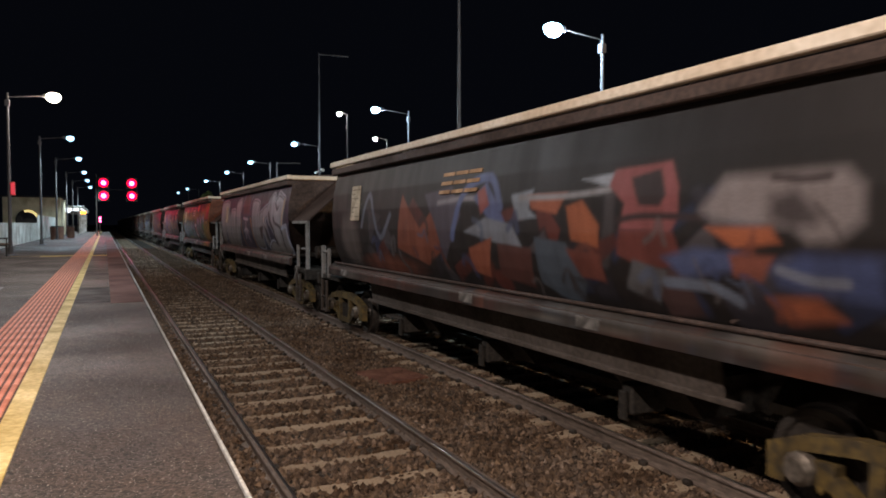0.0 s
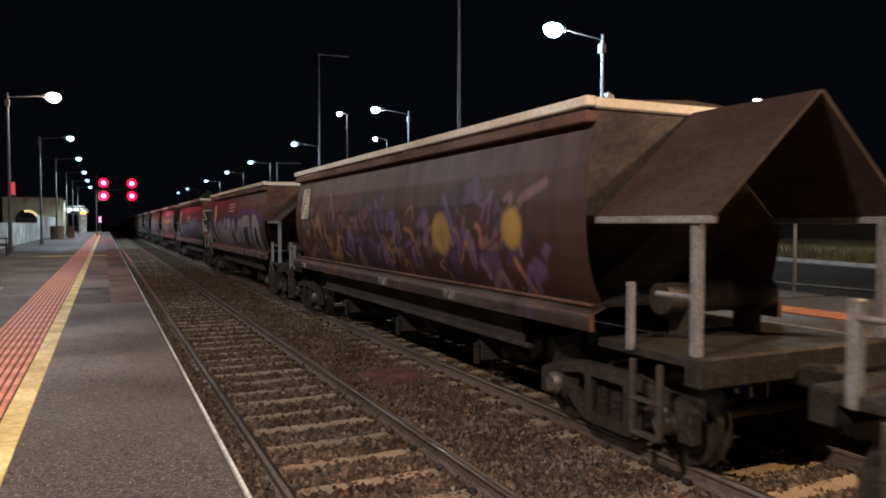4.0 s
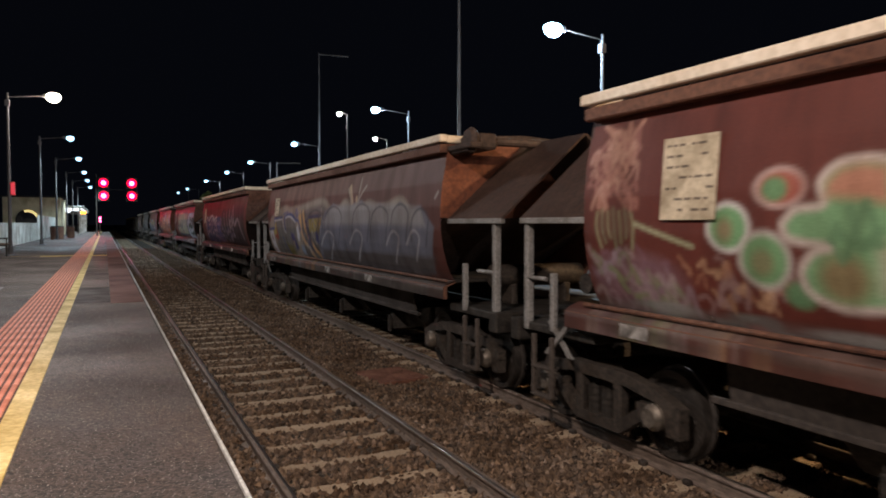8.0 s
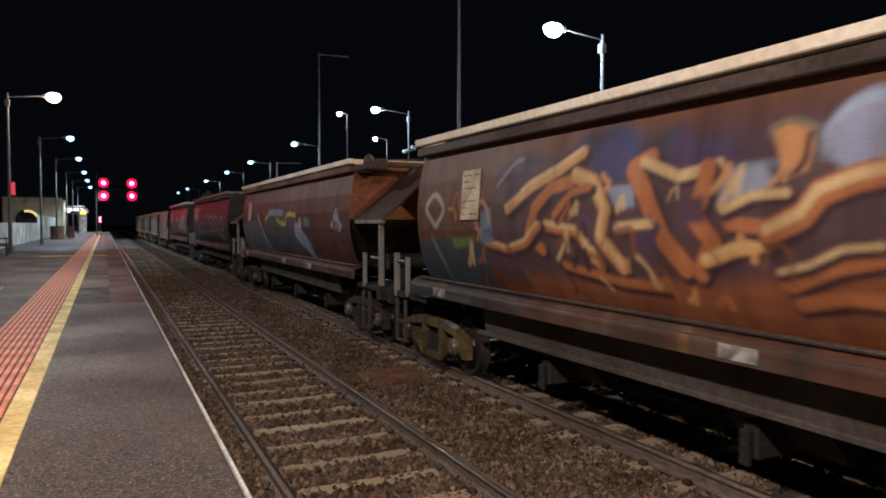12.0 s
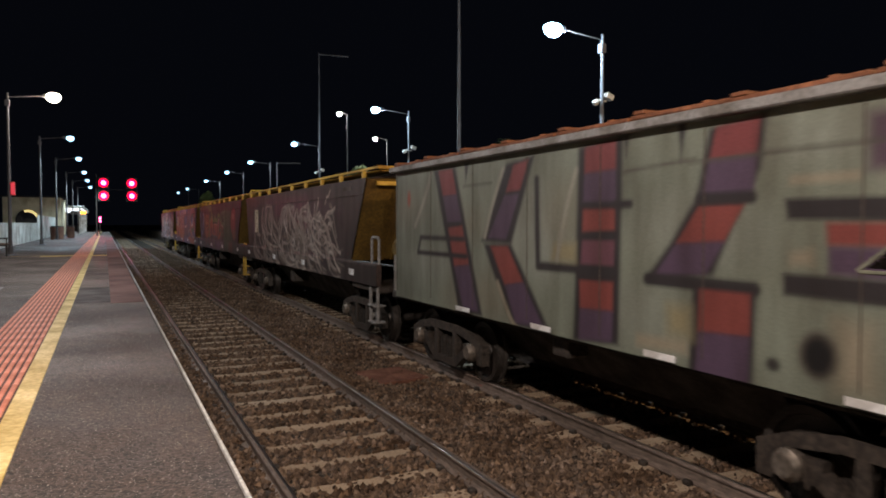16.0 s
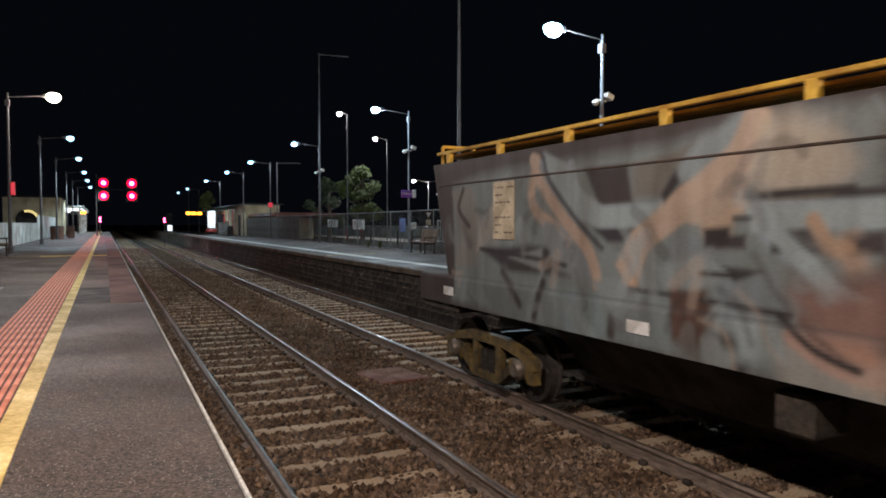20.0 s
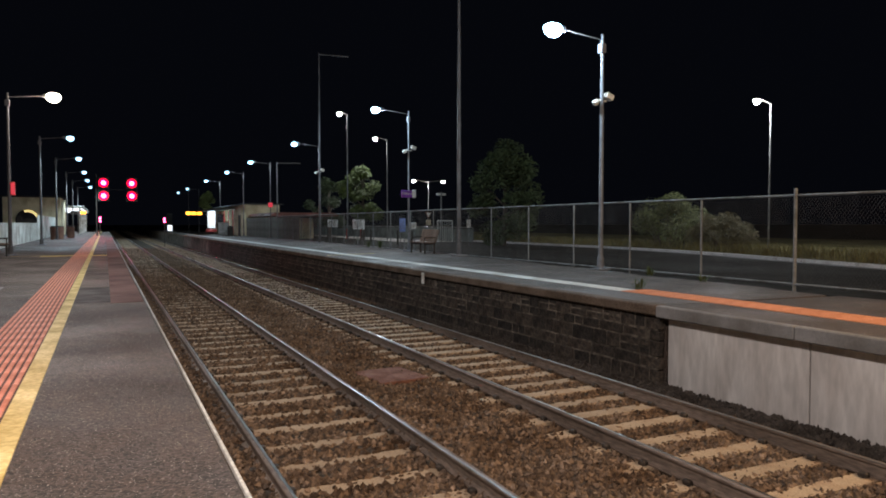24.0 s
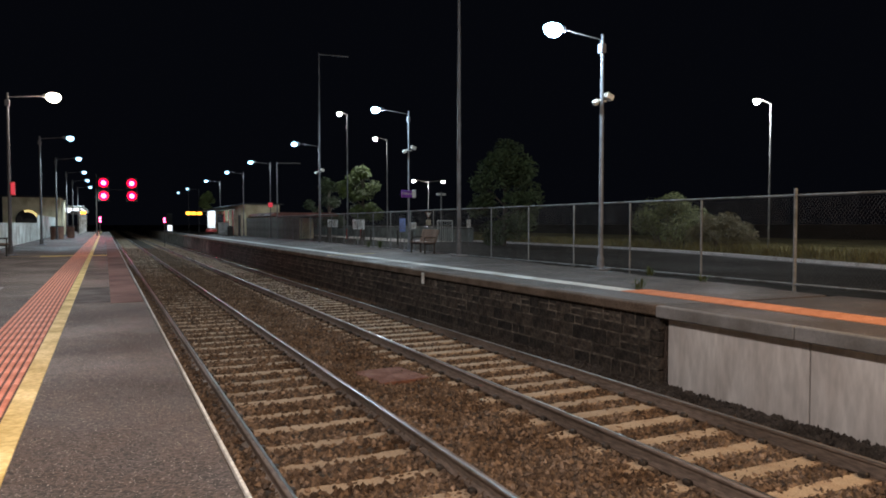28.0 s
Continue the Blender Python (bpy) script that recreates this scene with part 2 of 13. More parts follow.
GLOW_RED = glow("red_signal_glow", (1.0, 0.03, 0.12), 60)
RED_GLOW_LOW = glow("dim_red_glow", (1.0, 0.05, 0.09), 0.4)
# halo of the signal lights, made as an emissive colour
RED_HALO = glow("red_halo", (1.0, 0.0, 0.04), 3.0)
GLOW_ORANGE = glow("orange_display_glow", (1.0, 0.4, 0.03), 5)
GLOW_YELLOW = glow("warm_window_glow", (1.0, 0.75, 0.3), 0.8)
GLOW_WINDOW = glow("lit_panel_glow", (0.85, 0.93, 1.0), 1.6)
GLASS_DARK = mat("dark_glass", (0.01, 0.01, 0.012), (0.02, 0.02, 0.022), 0.1, fine=5, coarse=1, bump=0)


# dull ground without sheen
for m in (ROAD, SHADE_BLACK, EARTH, BALLAST, STONE, GRASS):
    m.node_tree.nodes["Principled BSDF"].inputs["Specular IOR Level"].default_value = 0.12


def paint_material():
    """Wagon sides: sprayed colours held on the mesh, under grime and streaks."""
    m, nt, b = nodes_of("wagon_side_paint")
    at = nt.nodes.new("ShaderNodeAttribute")
    at.attribute_name = "paint"
    n1 = noise_node(nt, 3.0, 6, "Object", (1, 1, 0.25))
    n2 = noise_node(nt, 60.0, 3, "Object")
    # each wagon wears its own grime
    oi = nt.nodes.new("ShaderNodeObjectInfo")
    far = nt.nodes.new("ShaderNodeMath")
    far.operation = "MULTIPLY"
    far.inputs[1].default_value = 60.0
    nt.links.new(oi.outputs["Random"], far.inputs[0])
    nt.links.new(far.outputs[0], n1.inputs["Vector"].links[0].from_node.inputs["Location"])
    grime = ramp_node(nt, n1.outputs[0], (0.5, 0.44, 0.4), (1, 1, 1), 0.3, 0.62).outputs[0]
    grain = ramp_node(nt, n2.outputs[0], (0.82, 0.82, 0.82), (1.05, 1.05, 1.05), 0.3, 0.7).outputs[0]
    col = mix_node(nt, "MULTIPLY", 0.75, at.outputs["Color"], grime)
    col = mix_node(nt, "MULTIPLY", 1.0, col, grain)
    nt.links.new(col, b.inputs["Base Color"])
    rr = ramp_node(nt, n1.outputs[0], (0.6,) * 3, (0.52,) * 3)
    nt.links.new(rr.outputs[0], b.inputs["Roughness"])
    b.inputs["Specular IOR Level"].default_value = 0.4
    bp = nt.nodes.new("ShaderNodeBump")
    bp.inputs["Strength"].default_value, bp.inputs["Distance"].default_value = 0.1, 0.01
    nt.links.new(n1.outputs[0], bp.inputs["Height"])
    nt.links.new(bp.outputs[0], b.inputs["Normal"])
    return m


SIDE_PAINT = paint_material()


# ---- mesh building ----
class Solid:
    """Gathers simple solids into one mesh."""

    def __init__(self):
        self.v, self.f = [], []

    def add(self, verts, faces):
        k = len(self.v)
        self.v += [tuple(p) for p in verts]
        self.f += [tuple(i + k for i in f) for f in faces]
        return self

    def box(self, x0, x1, y0, y1, z0, z1, b=0.01, m=None):
        """A box with chamfered edges."""
        c = Vector(((x0 + x1) / 2, (y0 + y1) / 2, (z0 + z1) / 2))
        h = Vector((abs(x1 - x0) / 2, abs(y1 - y0) / 2, abs(z1 - z0) / 2))
        b = min(b, h.x * 0.45, h.y * 0.45, h.z * 0.45)
        pts, idx = [], {}
        for sx in (-1, 1):
            for sy in (-1, 1):
                for sz in (-1, 1):
                    s = (sx, sy, sz)
                    for a in range(3):
                        idx[s, a] = len(pts)
                        pts.append(Vector([s[i] * (h[i] if i == a else h[i] - b) for i in range(3)]))
        faces = []
        for a in range(3):
            o1, o2 = [i for i in range(3) if i != a]
            for sg in (-1, 1):
                ring = []
                for p, q in ((-1, -1), (1, -1), (1, 1), (-1, 1)):
                    s = [0, 0, 0]
                    s[a], s[o1], s[o2] = sg, p, q
                    ring.append(idx[tuple(s), a])
                faces.append(ring)
        for a in range(3):
            o1, o2 = [i for i in range(3) if i != a]
            for p in (-1, 1):
                for q in (-1, 1):
                    s0, s1 = [0, 0, 0], [0, 0, 0]
                    s0[a], s0[o1], s0[o2] = -1, p, q
                    s1[a], s1[o1], s1[o2] = 1, p, q
                    s0, s1 = tuple(s0), tuple(s1)
                    faces.append([idx[s0, o1], idx[s1, o1], idx[s1, o2], idx[s0, o2]])
        for sx in (-1, 1):
            for sy in (-1, 1):
                for sz in (-1, 1):
                    faces.append([idx[(sx, sy, sz), a] for a in range(3)])
        good = []
        for f in faces:
            mid = sum((pts[i] for i in f), Vector()) / len(f)
            n = (pts[f[1]] - pts[f[0]]).cross(pts[f[2]] - pts[f[0]])
            good.append(f if n.dot(mid) > 0 else f[::-1])
        m = m or Matrix()
        return self.add([m @ (p + c) for p in pts], good)

    def tube(self, p0, p1, r0, r1=None, n=10, caps=True):
        r1 = r0 if r1 is None else r1
        p0, p1 = Vector(p0), Vector(p1)
        d = (p1 - p0).normalized()
        u = d.orthogonal().normalized()
        w = d.cross(u)
        ring = [(math.cos(2 * math.pi * i / n), math.sin(2 * math.pi * i / n)) for i in range(n)]
        pts = [p0 + (u * c + w * s) * r0 for c, s in ring] + [p1 + (u * c + w * s) * r1 for c, s in ring]
        faces = [(i, (i + 1) % n, n + (i + 1) % n, n + i) for i in range(n)]
        if caps:
            faces += [tuple(range(n))[::-1], tuple(range(n, 2 * n))]
        return self.add(pts, faces)

    def path(self, pts, r, n=8):
        for a, b in zip(pts, pts[1:]):
            self.tube(a, b, r, n=n)
        return self

    def prism(self, outline, y0, y1):
        """An outline in x and z drawn along y."""
        n = len(outline)
        pts = [(x, y0, z) for x, z in outline] + [(x, y1, z) for x, z in outline]
        area = sum(outline[i][0] * outline[(i + 1) % n][1] - outline[(i + 1) % n][0] * outline[i][1] for i in range(n))
        faces = [(i, (i + 1) % n, n + (i + 1) % n, n + i) for i in range(n)] + [tuple(range(n))[::-1], tuple(range(n, 2 * n))]
        if (area > 0) == (y1 > y0):
            faces = [f[::-1] for f in faces]
        return self.add(pts, faces)

    def plate(self, outline, x0, x1):
        """An outline in y and z, thick along x."""
        n = len(outline)
        pts = [(x0, y, z) for y, z in outline] + [(x1, y, z) for y, z in outline]
        area = sum(outline[i][0] * outline[(i + 1) % n][1] - outline[(i + 1) % n][0] * outline[i][1] for i in range(n))
        faces = [(i, (i + 1) % n, n + (i + 1) % n, n + i) for i in range(n)] + [tuple(range(n))[::-1], tuple(range(n, 2 * n))]
        if (area > 0) != (x1 > x0):
            faces = [f[::-1] for f in faces]
        return self.add(pts, faces)

    def slab(self, a, b, c, d, t):
        """A four-cornered plate, t thick below its face."""
        a, b, c, d = map(Vector, (a, b, c, d))
        n = (b - a).cross(d - a).normalized() * t
        return self.add([a, b, c, d, a - n, b - n, c - n, d - n],
                        [(0, 1, 2, 3), (7, 6, 5, 4), (0, 4, 5, 1), (1, 5, 6, 2), (2, 6, 7, 3), (3, 7, 4, 0)])

    def disc_x(self, x0, x1, y, z, profile, n=20):
        """A body of revolution about an axis along x: profile of (part of the way from x0 to x1, radius)."""
        k = len(self.v)
        for f, r in profile:
            for i in range(n):
                a = 2 * math.pi * i / n
                self.v.append((x0 + (x1 - x0) * f, y + r * math.cos(a), z + r * math.sin(a)))
        for j in range(len(profile) - 1):
            for i in range(n):
                self.f.append((k + j * n + i, k + j * n + (i + 1) % n, k + (j + 1) * n + (i + 1) % n, k + (j + 1) * n + i))
        self.f.append(tuple(k + i for i in range(n))[::-1])
        self.f.append(tuple(k + (len(profile) - 1) * n + i for i in range(n)))
        return self

    def mesh(self, name, material, smooth=False):
        me = bpy.data.meshes.new(name)
        me.from_pydata(self.v, [], self.f)
        me.materials.append(material)
        if smooth:
            me.polygons.foreach_set("use_smooth", [True] * len(me.polygons))
            me.set_sharp_from_angle(angle=radians(35))
        me.update()
        return me


def part(name, solid, material, parent=None, label="", at=None, smooth=False):
    """One mesh object, under its thing or part."""
    me = solid if isinstance(solid, bpy.types.Mesh) else solid.mesh(name, material, smooth)
    ob = new(name, me)
    ob.parent = parent
    if at is not None:
        ob.matrix_basis = at
    if label:
        ob["label"] = label
    return ob


def thing(name, label, category, group="", kind="", at=None):
    ob = tagged(new(name), label, category, group, kind)
    if at is not None:
        ob.matrix_basis = at
    return ob


def setting(name, solid, material, label, category="structure"):
    return tagged(part(name, solid, material), label, category, "", "structure")


# ---- the ground and the platforms ----
setting("ground", Solid().box(-1500, 1500, -1500, 1500, -1.2, -0.62), EARTH, "dark bare earth in the night round the station", "ground")
TRACKS = (2.2, 5.76)
bed = Solid().prism([(0.4, -0.7), (0.4, -0.17), (1.25, -0.13), (1.45, -0.172), (2.95, -0.172), (3.15, -0.125), (3.4, -0.14), (3.9, -0.2), (4.4, -0.17), (4.85, -0.185), (7.0, -0.19), (7.55, -0.24), (7.9, -0.24), (7.9, -0.7)], -430, 330)
setting("track_bed", bed, BALLAST, "brown crushed-stone ballast bed under the two tracks", "ballast")

left_p = Solid().box(-4.6, 0.56, -60, 150, -0.7, P, 0.02)
setting("platform_left", left_p, ASPHALT, "dark speckled asphalt platform surface", "platform")
setting("platform_nosing", Solid().box(0.56, 0.578, -60, 150, P - 0.12, P + 0.006, 0.006), WHITE_LINE, "thin worn pale nosing along the platform edge", "trim")
setting("red_edge_paving", Solid().box(0.06, 0.535, 12.15, 60, P - 0.01, P + 0.005, 0.002), RED_PAVE, "faded red paving strip beside the platform edge", "paving")
setting("asphalt_patch", Solid().box(-0.45, 0.055, 12.4, 15.2, P - 0.01, P + 0.0045, 0.002), DARK_PATCH, "darker asphalt patch beside the red paving", "paving")
setting("cross_strip", Solid().box(-2.2, 0.05, 30.3, 31.0, P - 0.01, P + 0.0045, 0.001), YELLOW_LINE, "worn yellow line across the platform", "marking")
setting("yellow_line", Solid().box(-0.6, -0.46, -60, 150, P - 0.01, P + 0.008, 0.003), YELLOW_LINE, "worn yellow safety line on the platform", "line")

RB = 8.3             # where the concrete part of the far platform ends


def sheet(outline, z0, z1):
    """An outline in x and y with upright sides."""
    n = len(outline)
    area = sum(outline[i][0] * outline[(i + 1) % n][1] - outline[(i + 1) % n][0] * outline[i][1] for i in range(n))
    ring = outline if area > 0 else outline[::-1]
    return Solid().add([(x, y, z0) for x, y in ring] + [(x, y, z1) for x, y in ring],
                       [(i, (i + 1) % n, n + (i + 1) % n, n + i) for i in range(n)] + [tuple(range(n))[::-1], tuple(range(n, 2 * n))])


def ragged_edge(y0, y1, step=0.3):
    """The crumbled back edge of the platform asphalt."""
    rr = random.Random(31)
    out, y = [], y0
    while y < y1:
        out.append((float(np.interp(y, (-20, 7, 12, 15, 20, 28), (11.2, 11.3, 11.5, 11.8, 12.25, 12.6))) + 0.12 * math.sin(y * 1.3) + rr.uniform(-0.07, 0.07), y))
        y += step * rr.uniform(0.6, 1.4)
    return out


setting("platform_right", sheet([(7.62, 150.0), (7.62, RB)] + ragged_edge(RB, 30.0) + [(13.2, 30.4), (13.2, 150.0)], -0.7, P), ASPHALT, "dark asphalt of the opposite platform", "platform")
setting("platform_right_new", Solid().box(7.9, 11.1, -60, RB - 0.003, -0.7, P - 0.19, 0.02).add(*(lambda q: (q.v, q.f))(sheet([(7.53, RB - 0.003), (7.53, -60.0), (11.2, -60.0)] + ragged_edge(-20.0, RB - 0.02), P - 0.185, P))), ASPHALT, "newer asphalt end of the opposite platform", "platform")
setting("stone_coping", Solid().box(7.4, 7.64, RB, 150, P - 0.15, P + 0.004, 0.02), BROWN_COPING, "dark brown stone coping along the platform edge", "coping")
setting("white_edge_line", Solid().box(8.45, 8.86, 10.4, 150, P - 0.01, P + 0.006, 0.003), WHITE_LINE, "white painted line on the opposite platform", "line")
setting("orange_tactile_base", Solid().box(8.45, 9.05, -60, 10.38, P - 0.01, P + 0.006, 0.002), TACTILE_FAR, "orange tactile strip on the opposite platform", "paving")


# ---- the tracks ----
def rail_outline(x):
    return [(x - 0.07, -0.155), (x + 0.07, -0.155), (x + 0.07, -0.14), (x + 0.012, -0.12), (x + 0.012, -0.04), (x + 0.036, -0.03),
            (x + 0.036, -0.013), (x + 0.03, -0.006), (x + 0.018, -0.0025), (x + 0.006, -0.001), (x - 0.006, -0.001), (x - 0.018, -0.0025), (x - 0.03, -0.006),
            (x - 0.036, -0.013), (x - 0.036, -0.03), (x - 0.012, -0.04), (x - 0.012, -0.12), (x - 0.07, -0.14)]


def build_track(cx, seed):
    rng = random.Random(seed)
    track = thing("railway_track", "broad-gauge railway track of steel rails on pale sleepers", "track", "tracks", "structure")
    for sx in (-0.835, 0.835):
        rail = part("rail", Solid().prism(rail_outline(cx + sx), -430, 330), RAIL_RUST, track, "rusty-sided steel rail")
        inner = cx + sx - math.copysign(0.019, sx)
        part("rail_head", Solid().box(inner - 0.015, inner + 0.015, -430, 330, -0.012, 0.0, 0.005), RAIL_HEAD, rail, "polished running surface")
    return track, rng


def track_pieces(cx, track, rng, y0, gap, count=150):
    """Sleepers one by one where the track lies near, the rest in one piece; rail clips on the nearest."""
    sl = Solid().prism([(-1.28, -0.35), (1.28, -0.35), (1.28, -0.165), (1.05, -0.15), (0.45, -0.158), (-0.45, -0.158), (-1.05, -0.15), (-1.28, -0.165)], -0.115, 0.115)
    me = sl.mesh("sleeper", SLEEPER)
    clip = Solid().box(-0.14, -0.075, -0.045, 0.045, -0.16, -0.105, 0.02).box(0.075, 0.14, -0.045, 0.045, -0.16, -0.105, 0.02)
    clips, rest = Solid(), Solid()
    for i in range(420):
        y = y0 + i * gap + rng.uniform(-0.02, 0.02)
        m = pose(cx + rng.uniform(-0.03, 0.03), y, rng.uniform(-0.012, 0.006), 0, 0, rng.uniform(-0.8, 0.8))
        if i < count:
            part("sleeper", me, None, track, at=m)
        else:
            rest.add([m @ Vector(v) for v in sl.v], sl.f)
        if i < 70:
            for sx in (-0.835, 0.835):
                clips.add([(v[0] + cx + sx, v[1] + y, v[2]) for v in clip.v], clip.f)
    for i in range(1, 60):
        rest.add([pose(cx, y0 - i * gap, rng.uniform(-0.012, 0.006), 0, 0, rng.uniform(-0.8, 0.8)) @ Vector(v) for v in sl.v], sl.f)
    tagged(part("far_sleepers", rest, SLEEPER, track), kind="stuff")
    tagged(part("rail_clips", clips, BOGIE, track, "dark iron rail clips"), kind="stuff")


# ---- spray paint on wagon sides ----
def lin(r, g, b):
    return np.array([(c / 255) ** 2.2 for c in (r, g, b)])


GLYPHS = (
    (((0, 0), (0, 1)), ((0, 1), (.8, .9), (.8, .55), (0, .5)), ((.3, .5), (.9, 0))),
    (((0, 1), (.05, .1), (.5, 0), (.9, .15), (.9, 1)),),
    (((0, 0), (0, 1)), ((.9, 1), (0, .5), (.9, 0))),
    (((.9, .85), (.5, 1), (.05, .8), (.2, .55), (.8, .42), (.85, .12), (.4, 0), (0, .15)),),
    (((0, 0), (.1, 1), (.8, 0), (.9, 1)),),
    (((.45, 1), (.05, .7), (.05, .3), (.45, 0), (.85, .3), (.85, .7), (.45, 1)),),
    (((.9, 1), (0, 1), (0, 0), (.9, 0)), ((0, .5), (.7, .5))),
    (((0, 0), (.45, 1), (.9, 0)), ((.2, .4), (.7, .4))),
    (((0, 1), (.9, 1), (.1, 0), (.9, 0)),),
)


def bend(pts, n=5):
    """A smooth line through the points."""
    q = [pts[0]] + list(pts) + [pts[-1]]
    out = []
    for a, b, c, d in zip(q, q[1:], q[2:], q[3:]):
        for k in range(n):
            t = k / n
            out.append(tuple(0.5 * (2 * b[i] + (c[i] - a[i]) * t + (2 * a[i] - 5 * b[i] + 4 * c[i] - d[i]) * t * t + (3 * b[i] - a[i] - 3 * c[i] + d[i]) * t ** 3) for i in (0, 1)))
    return out + [tuple(pts[-1])]


class Canvas:
    """Colours over a wagon side: s metres from the rear roof corner forwards, h metres above the rail."""

    def __init__(self, s0, s1, h0, h1, base, seed, step=0.03, dim=1.0):
        self.dim, self.low, self.tint = dim, 0.3, (0.95, 1.0, 1.2)
        self.rng = np.random.RandomState(seed)
        self.s = np.linspace(s0, s1, int((s1 - s0) / step) + 1)
        self.h = np.linspace(h0, h1, int((h1 - h0) / (step * 0.8)) + 1)
        self.S, self.H = np.meshgrid(self.s, self.h, indexing="ij")
        self.c = np.ones(self.S.shape + (3,)) * np.array(base)
        streak = self.field(0.5, 3.0) * 0.5 + self.field(2.2, 0.4) * 0.5
        self.c *= (0.9 + 0.16 * streak)[..., None]

    def field(self, fs, fh):
        out = np.zeros(self.S.shape)
        for k in range(5):
            a, b, p = self.rng.uniform(-fs, fs) * 2, self.rng.uniform(-fh, fh) * 2, self.rng.uniform(0, 6.28)
            out += np.sin(self.S * a * 2 + self.H * b * 2 + p)
        return np.clip(out / 5 + 0.5, 0, 1)

    def lay(self, colour, alpha):
        self.c = self.c * (1 - alpha[..., None]) + np.asarray(colour) * alpha[..., None]

    def box(self, s0, s1, h0, h1, colour, soft=0.04, a=1.0):
        d = np.minimum(np.minimum(self.S - s0, s1 - self.S), np.minimum(self.H - h0, h1 - self.H))
        self.lay(colour, a * np.clip(d / soft + 0.5, 0, 1))
        return self

    def oval(self, cs, ch, rs, rh, colour, soft=0.04, a=1.0, turn=0.0):
        x, y = self.S - cs, self.H - ch
        t = radians(turn)
        x, y = x * math.cos(t) + y * math.sin(t), y * math.cos(t) - x * math.sin(t)
        d = (1 - np.sqrt((x / rs) ** 2 + (y / rh) ** 2)) * min(rs, rh)
        self.lay(colour, a * np.clip(d / soft + 0.5, 0, 1))
        return self

    def reach(self, lines):
        """Distance to a set of bent lines."""
        best = np.full(self.S.shape, 9.0)
        for pts in lines:
            for (ax, ay), (bx, by) in zip(pts, pts[1:]):
                lo, hi = min(ax, bx) - 1.0, max(ax, bx) + 1.0
                i, j = np.searchsorted(self.s, (lo, hi))
                if i >= j:
                    continue
                X, Y = self.S[i:j], self.H[i:j]
                dx, dy = bx - ax, by - ay
                t = np.clip(((X - ax) * dx + (Y - ay) * dy) / (dx * dx + dy * dy + 1e-9), 0, 1)
                d = np.hypot(X - ax - t * dx, Y - ay - t * dy)
                best[i:j] = np.minimum(best[i:j], d)
        return best

    def line(self, pts, r, colour, soft=0.04, a=1.0):
        d = self.reach([pts])
        self.lay(colour, a * np.clip((r - d) / soft + 0.5, 0, 1))
        return self

    def curve(self, pts, r, colour, soft=0.04, a=1.0):
        return self.line(bend(pts), r, colour, soft, a)

    def inside(self, pts):
        """Signed distance to a closed outline, positive inside."""
        hit = np.zeros(self.S.shape, bool)
        for (ax, ay), (bx, by) in zip(pts, pts[1:] + pts[:1]):
            if ay != by:
                hit ^= ((ay > self.H) != (by > self.H)) & (self.S < (bx - ax) * (self.H - ay) / (by - ay) + ax)
        d = self.reach([pts + pts[:1]])
        return np.where(hit, d, -d)

    def poly(self, pts, colour, soft=0.04, a=1.0):
        self.lay(colour, a * np.clip(self.inside(pts) / soft + 0.5, 0, 1))
        return self

    def fade(self, a):
        """Weathering: all paint drawn towards its own grey."""
        grey = (self.c * np.array((0.3, 0.6, 0.1))).sum(-1, keepdims=True) * np.array((1.06, 0.98, 0.92))
        self.c = self.c * (1 - a) + grey * a
        return self

    def piece(self, strokes, fat, low, high, rim, edge=0.05, halo=None, glowing=0.05, joined=False):
        """Swollen strokes with a rim, paler towards the top."""
        bent = [bend(p) for p in strokes]
        if halo is not None:
            self.lay(halo, np.clip((fat + edge + glowing - self.reach(bent)) / 0.04 + 0.5, 0, 1))
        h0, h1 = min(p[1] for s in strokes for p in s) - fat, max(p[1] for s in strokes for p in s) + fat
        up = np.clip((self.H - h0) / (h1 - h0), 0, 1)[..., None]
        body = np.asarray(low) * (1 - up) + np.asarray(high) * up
        for p in [bent] if joined else [[p] for p in bent]:
            d = self.reach(p)
            self.lay(rim, np.clip((fat + edge - d) / 0.04 + 0.5, 0, 1))
            al = np.clip((fat - d) / 0.04 + 0.5, 0, 1)[..., None]
            self.c = self.c * (1 - al) + body * (0.88 + 0.12 * np.clip(d / fat, 0, 1)[..., None]) * al
        return self

    def swirl(self, pts, r):
        """One sweep of a worn brush: many thin pale and dark hairs side by side."""
        u = self.rng.uniform
        self.curve(pts, r, lin(116, 102, 92), 0.05, 0.55)
        for k in range(9):
            dx, dy, tone = u(-1, 1) * r * 0.9, u(-1, 1) * r * 0.9, u(0.3, 1.0)
            bent = [(x + dx + u(-.02, .02), y + dy + u(-.02, .02)) for x, y in pts]
            self.curve(bent, u(0.006, 0.02), (lin(46, 39, 39) if k % 3 == 0 else lin(205, 190, 172) * tone), 0.03, 0.8)
        return self

    def shape(self, pts, low, high, rim, edge=0.05, halo=None, wide=0.05):
        """One swollen letter with a soft outline, paler towards its top."""
        ring = bend(list(pts) + [pts[0]], 3)[:-1]
        d = self.inside(ring)
        if halo is not None:
            self.lay(halo, np.clip((d + edge + wide) / 0.03 + 0.5, 0, 1))
        self.lay(rim, np.clip((d + edge) / 0.03 + 0.5, 0, 1))
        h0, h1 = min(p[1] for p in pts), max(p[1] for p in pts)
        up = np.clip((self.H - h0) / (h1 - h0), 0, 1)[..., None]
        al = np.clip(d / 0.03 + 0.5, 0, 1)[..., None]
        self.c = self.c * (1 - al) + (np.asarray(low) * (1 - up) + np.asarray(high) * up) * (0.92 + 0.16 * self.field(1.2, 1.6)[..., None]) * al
        return self

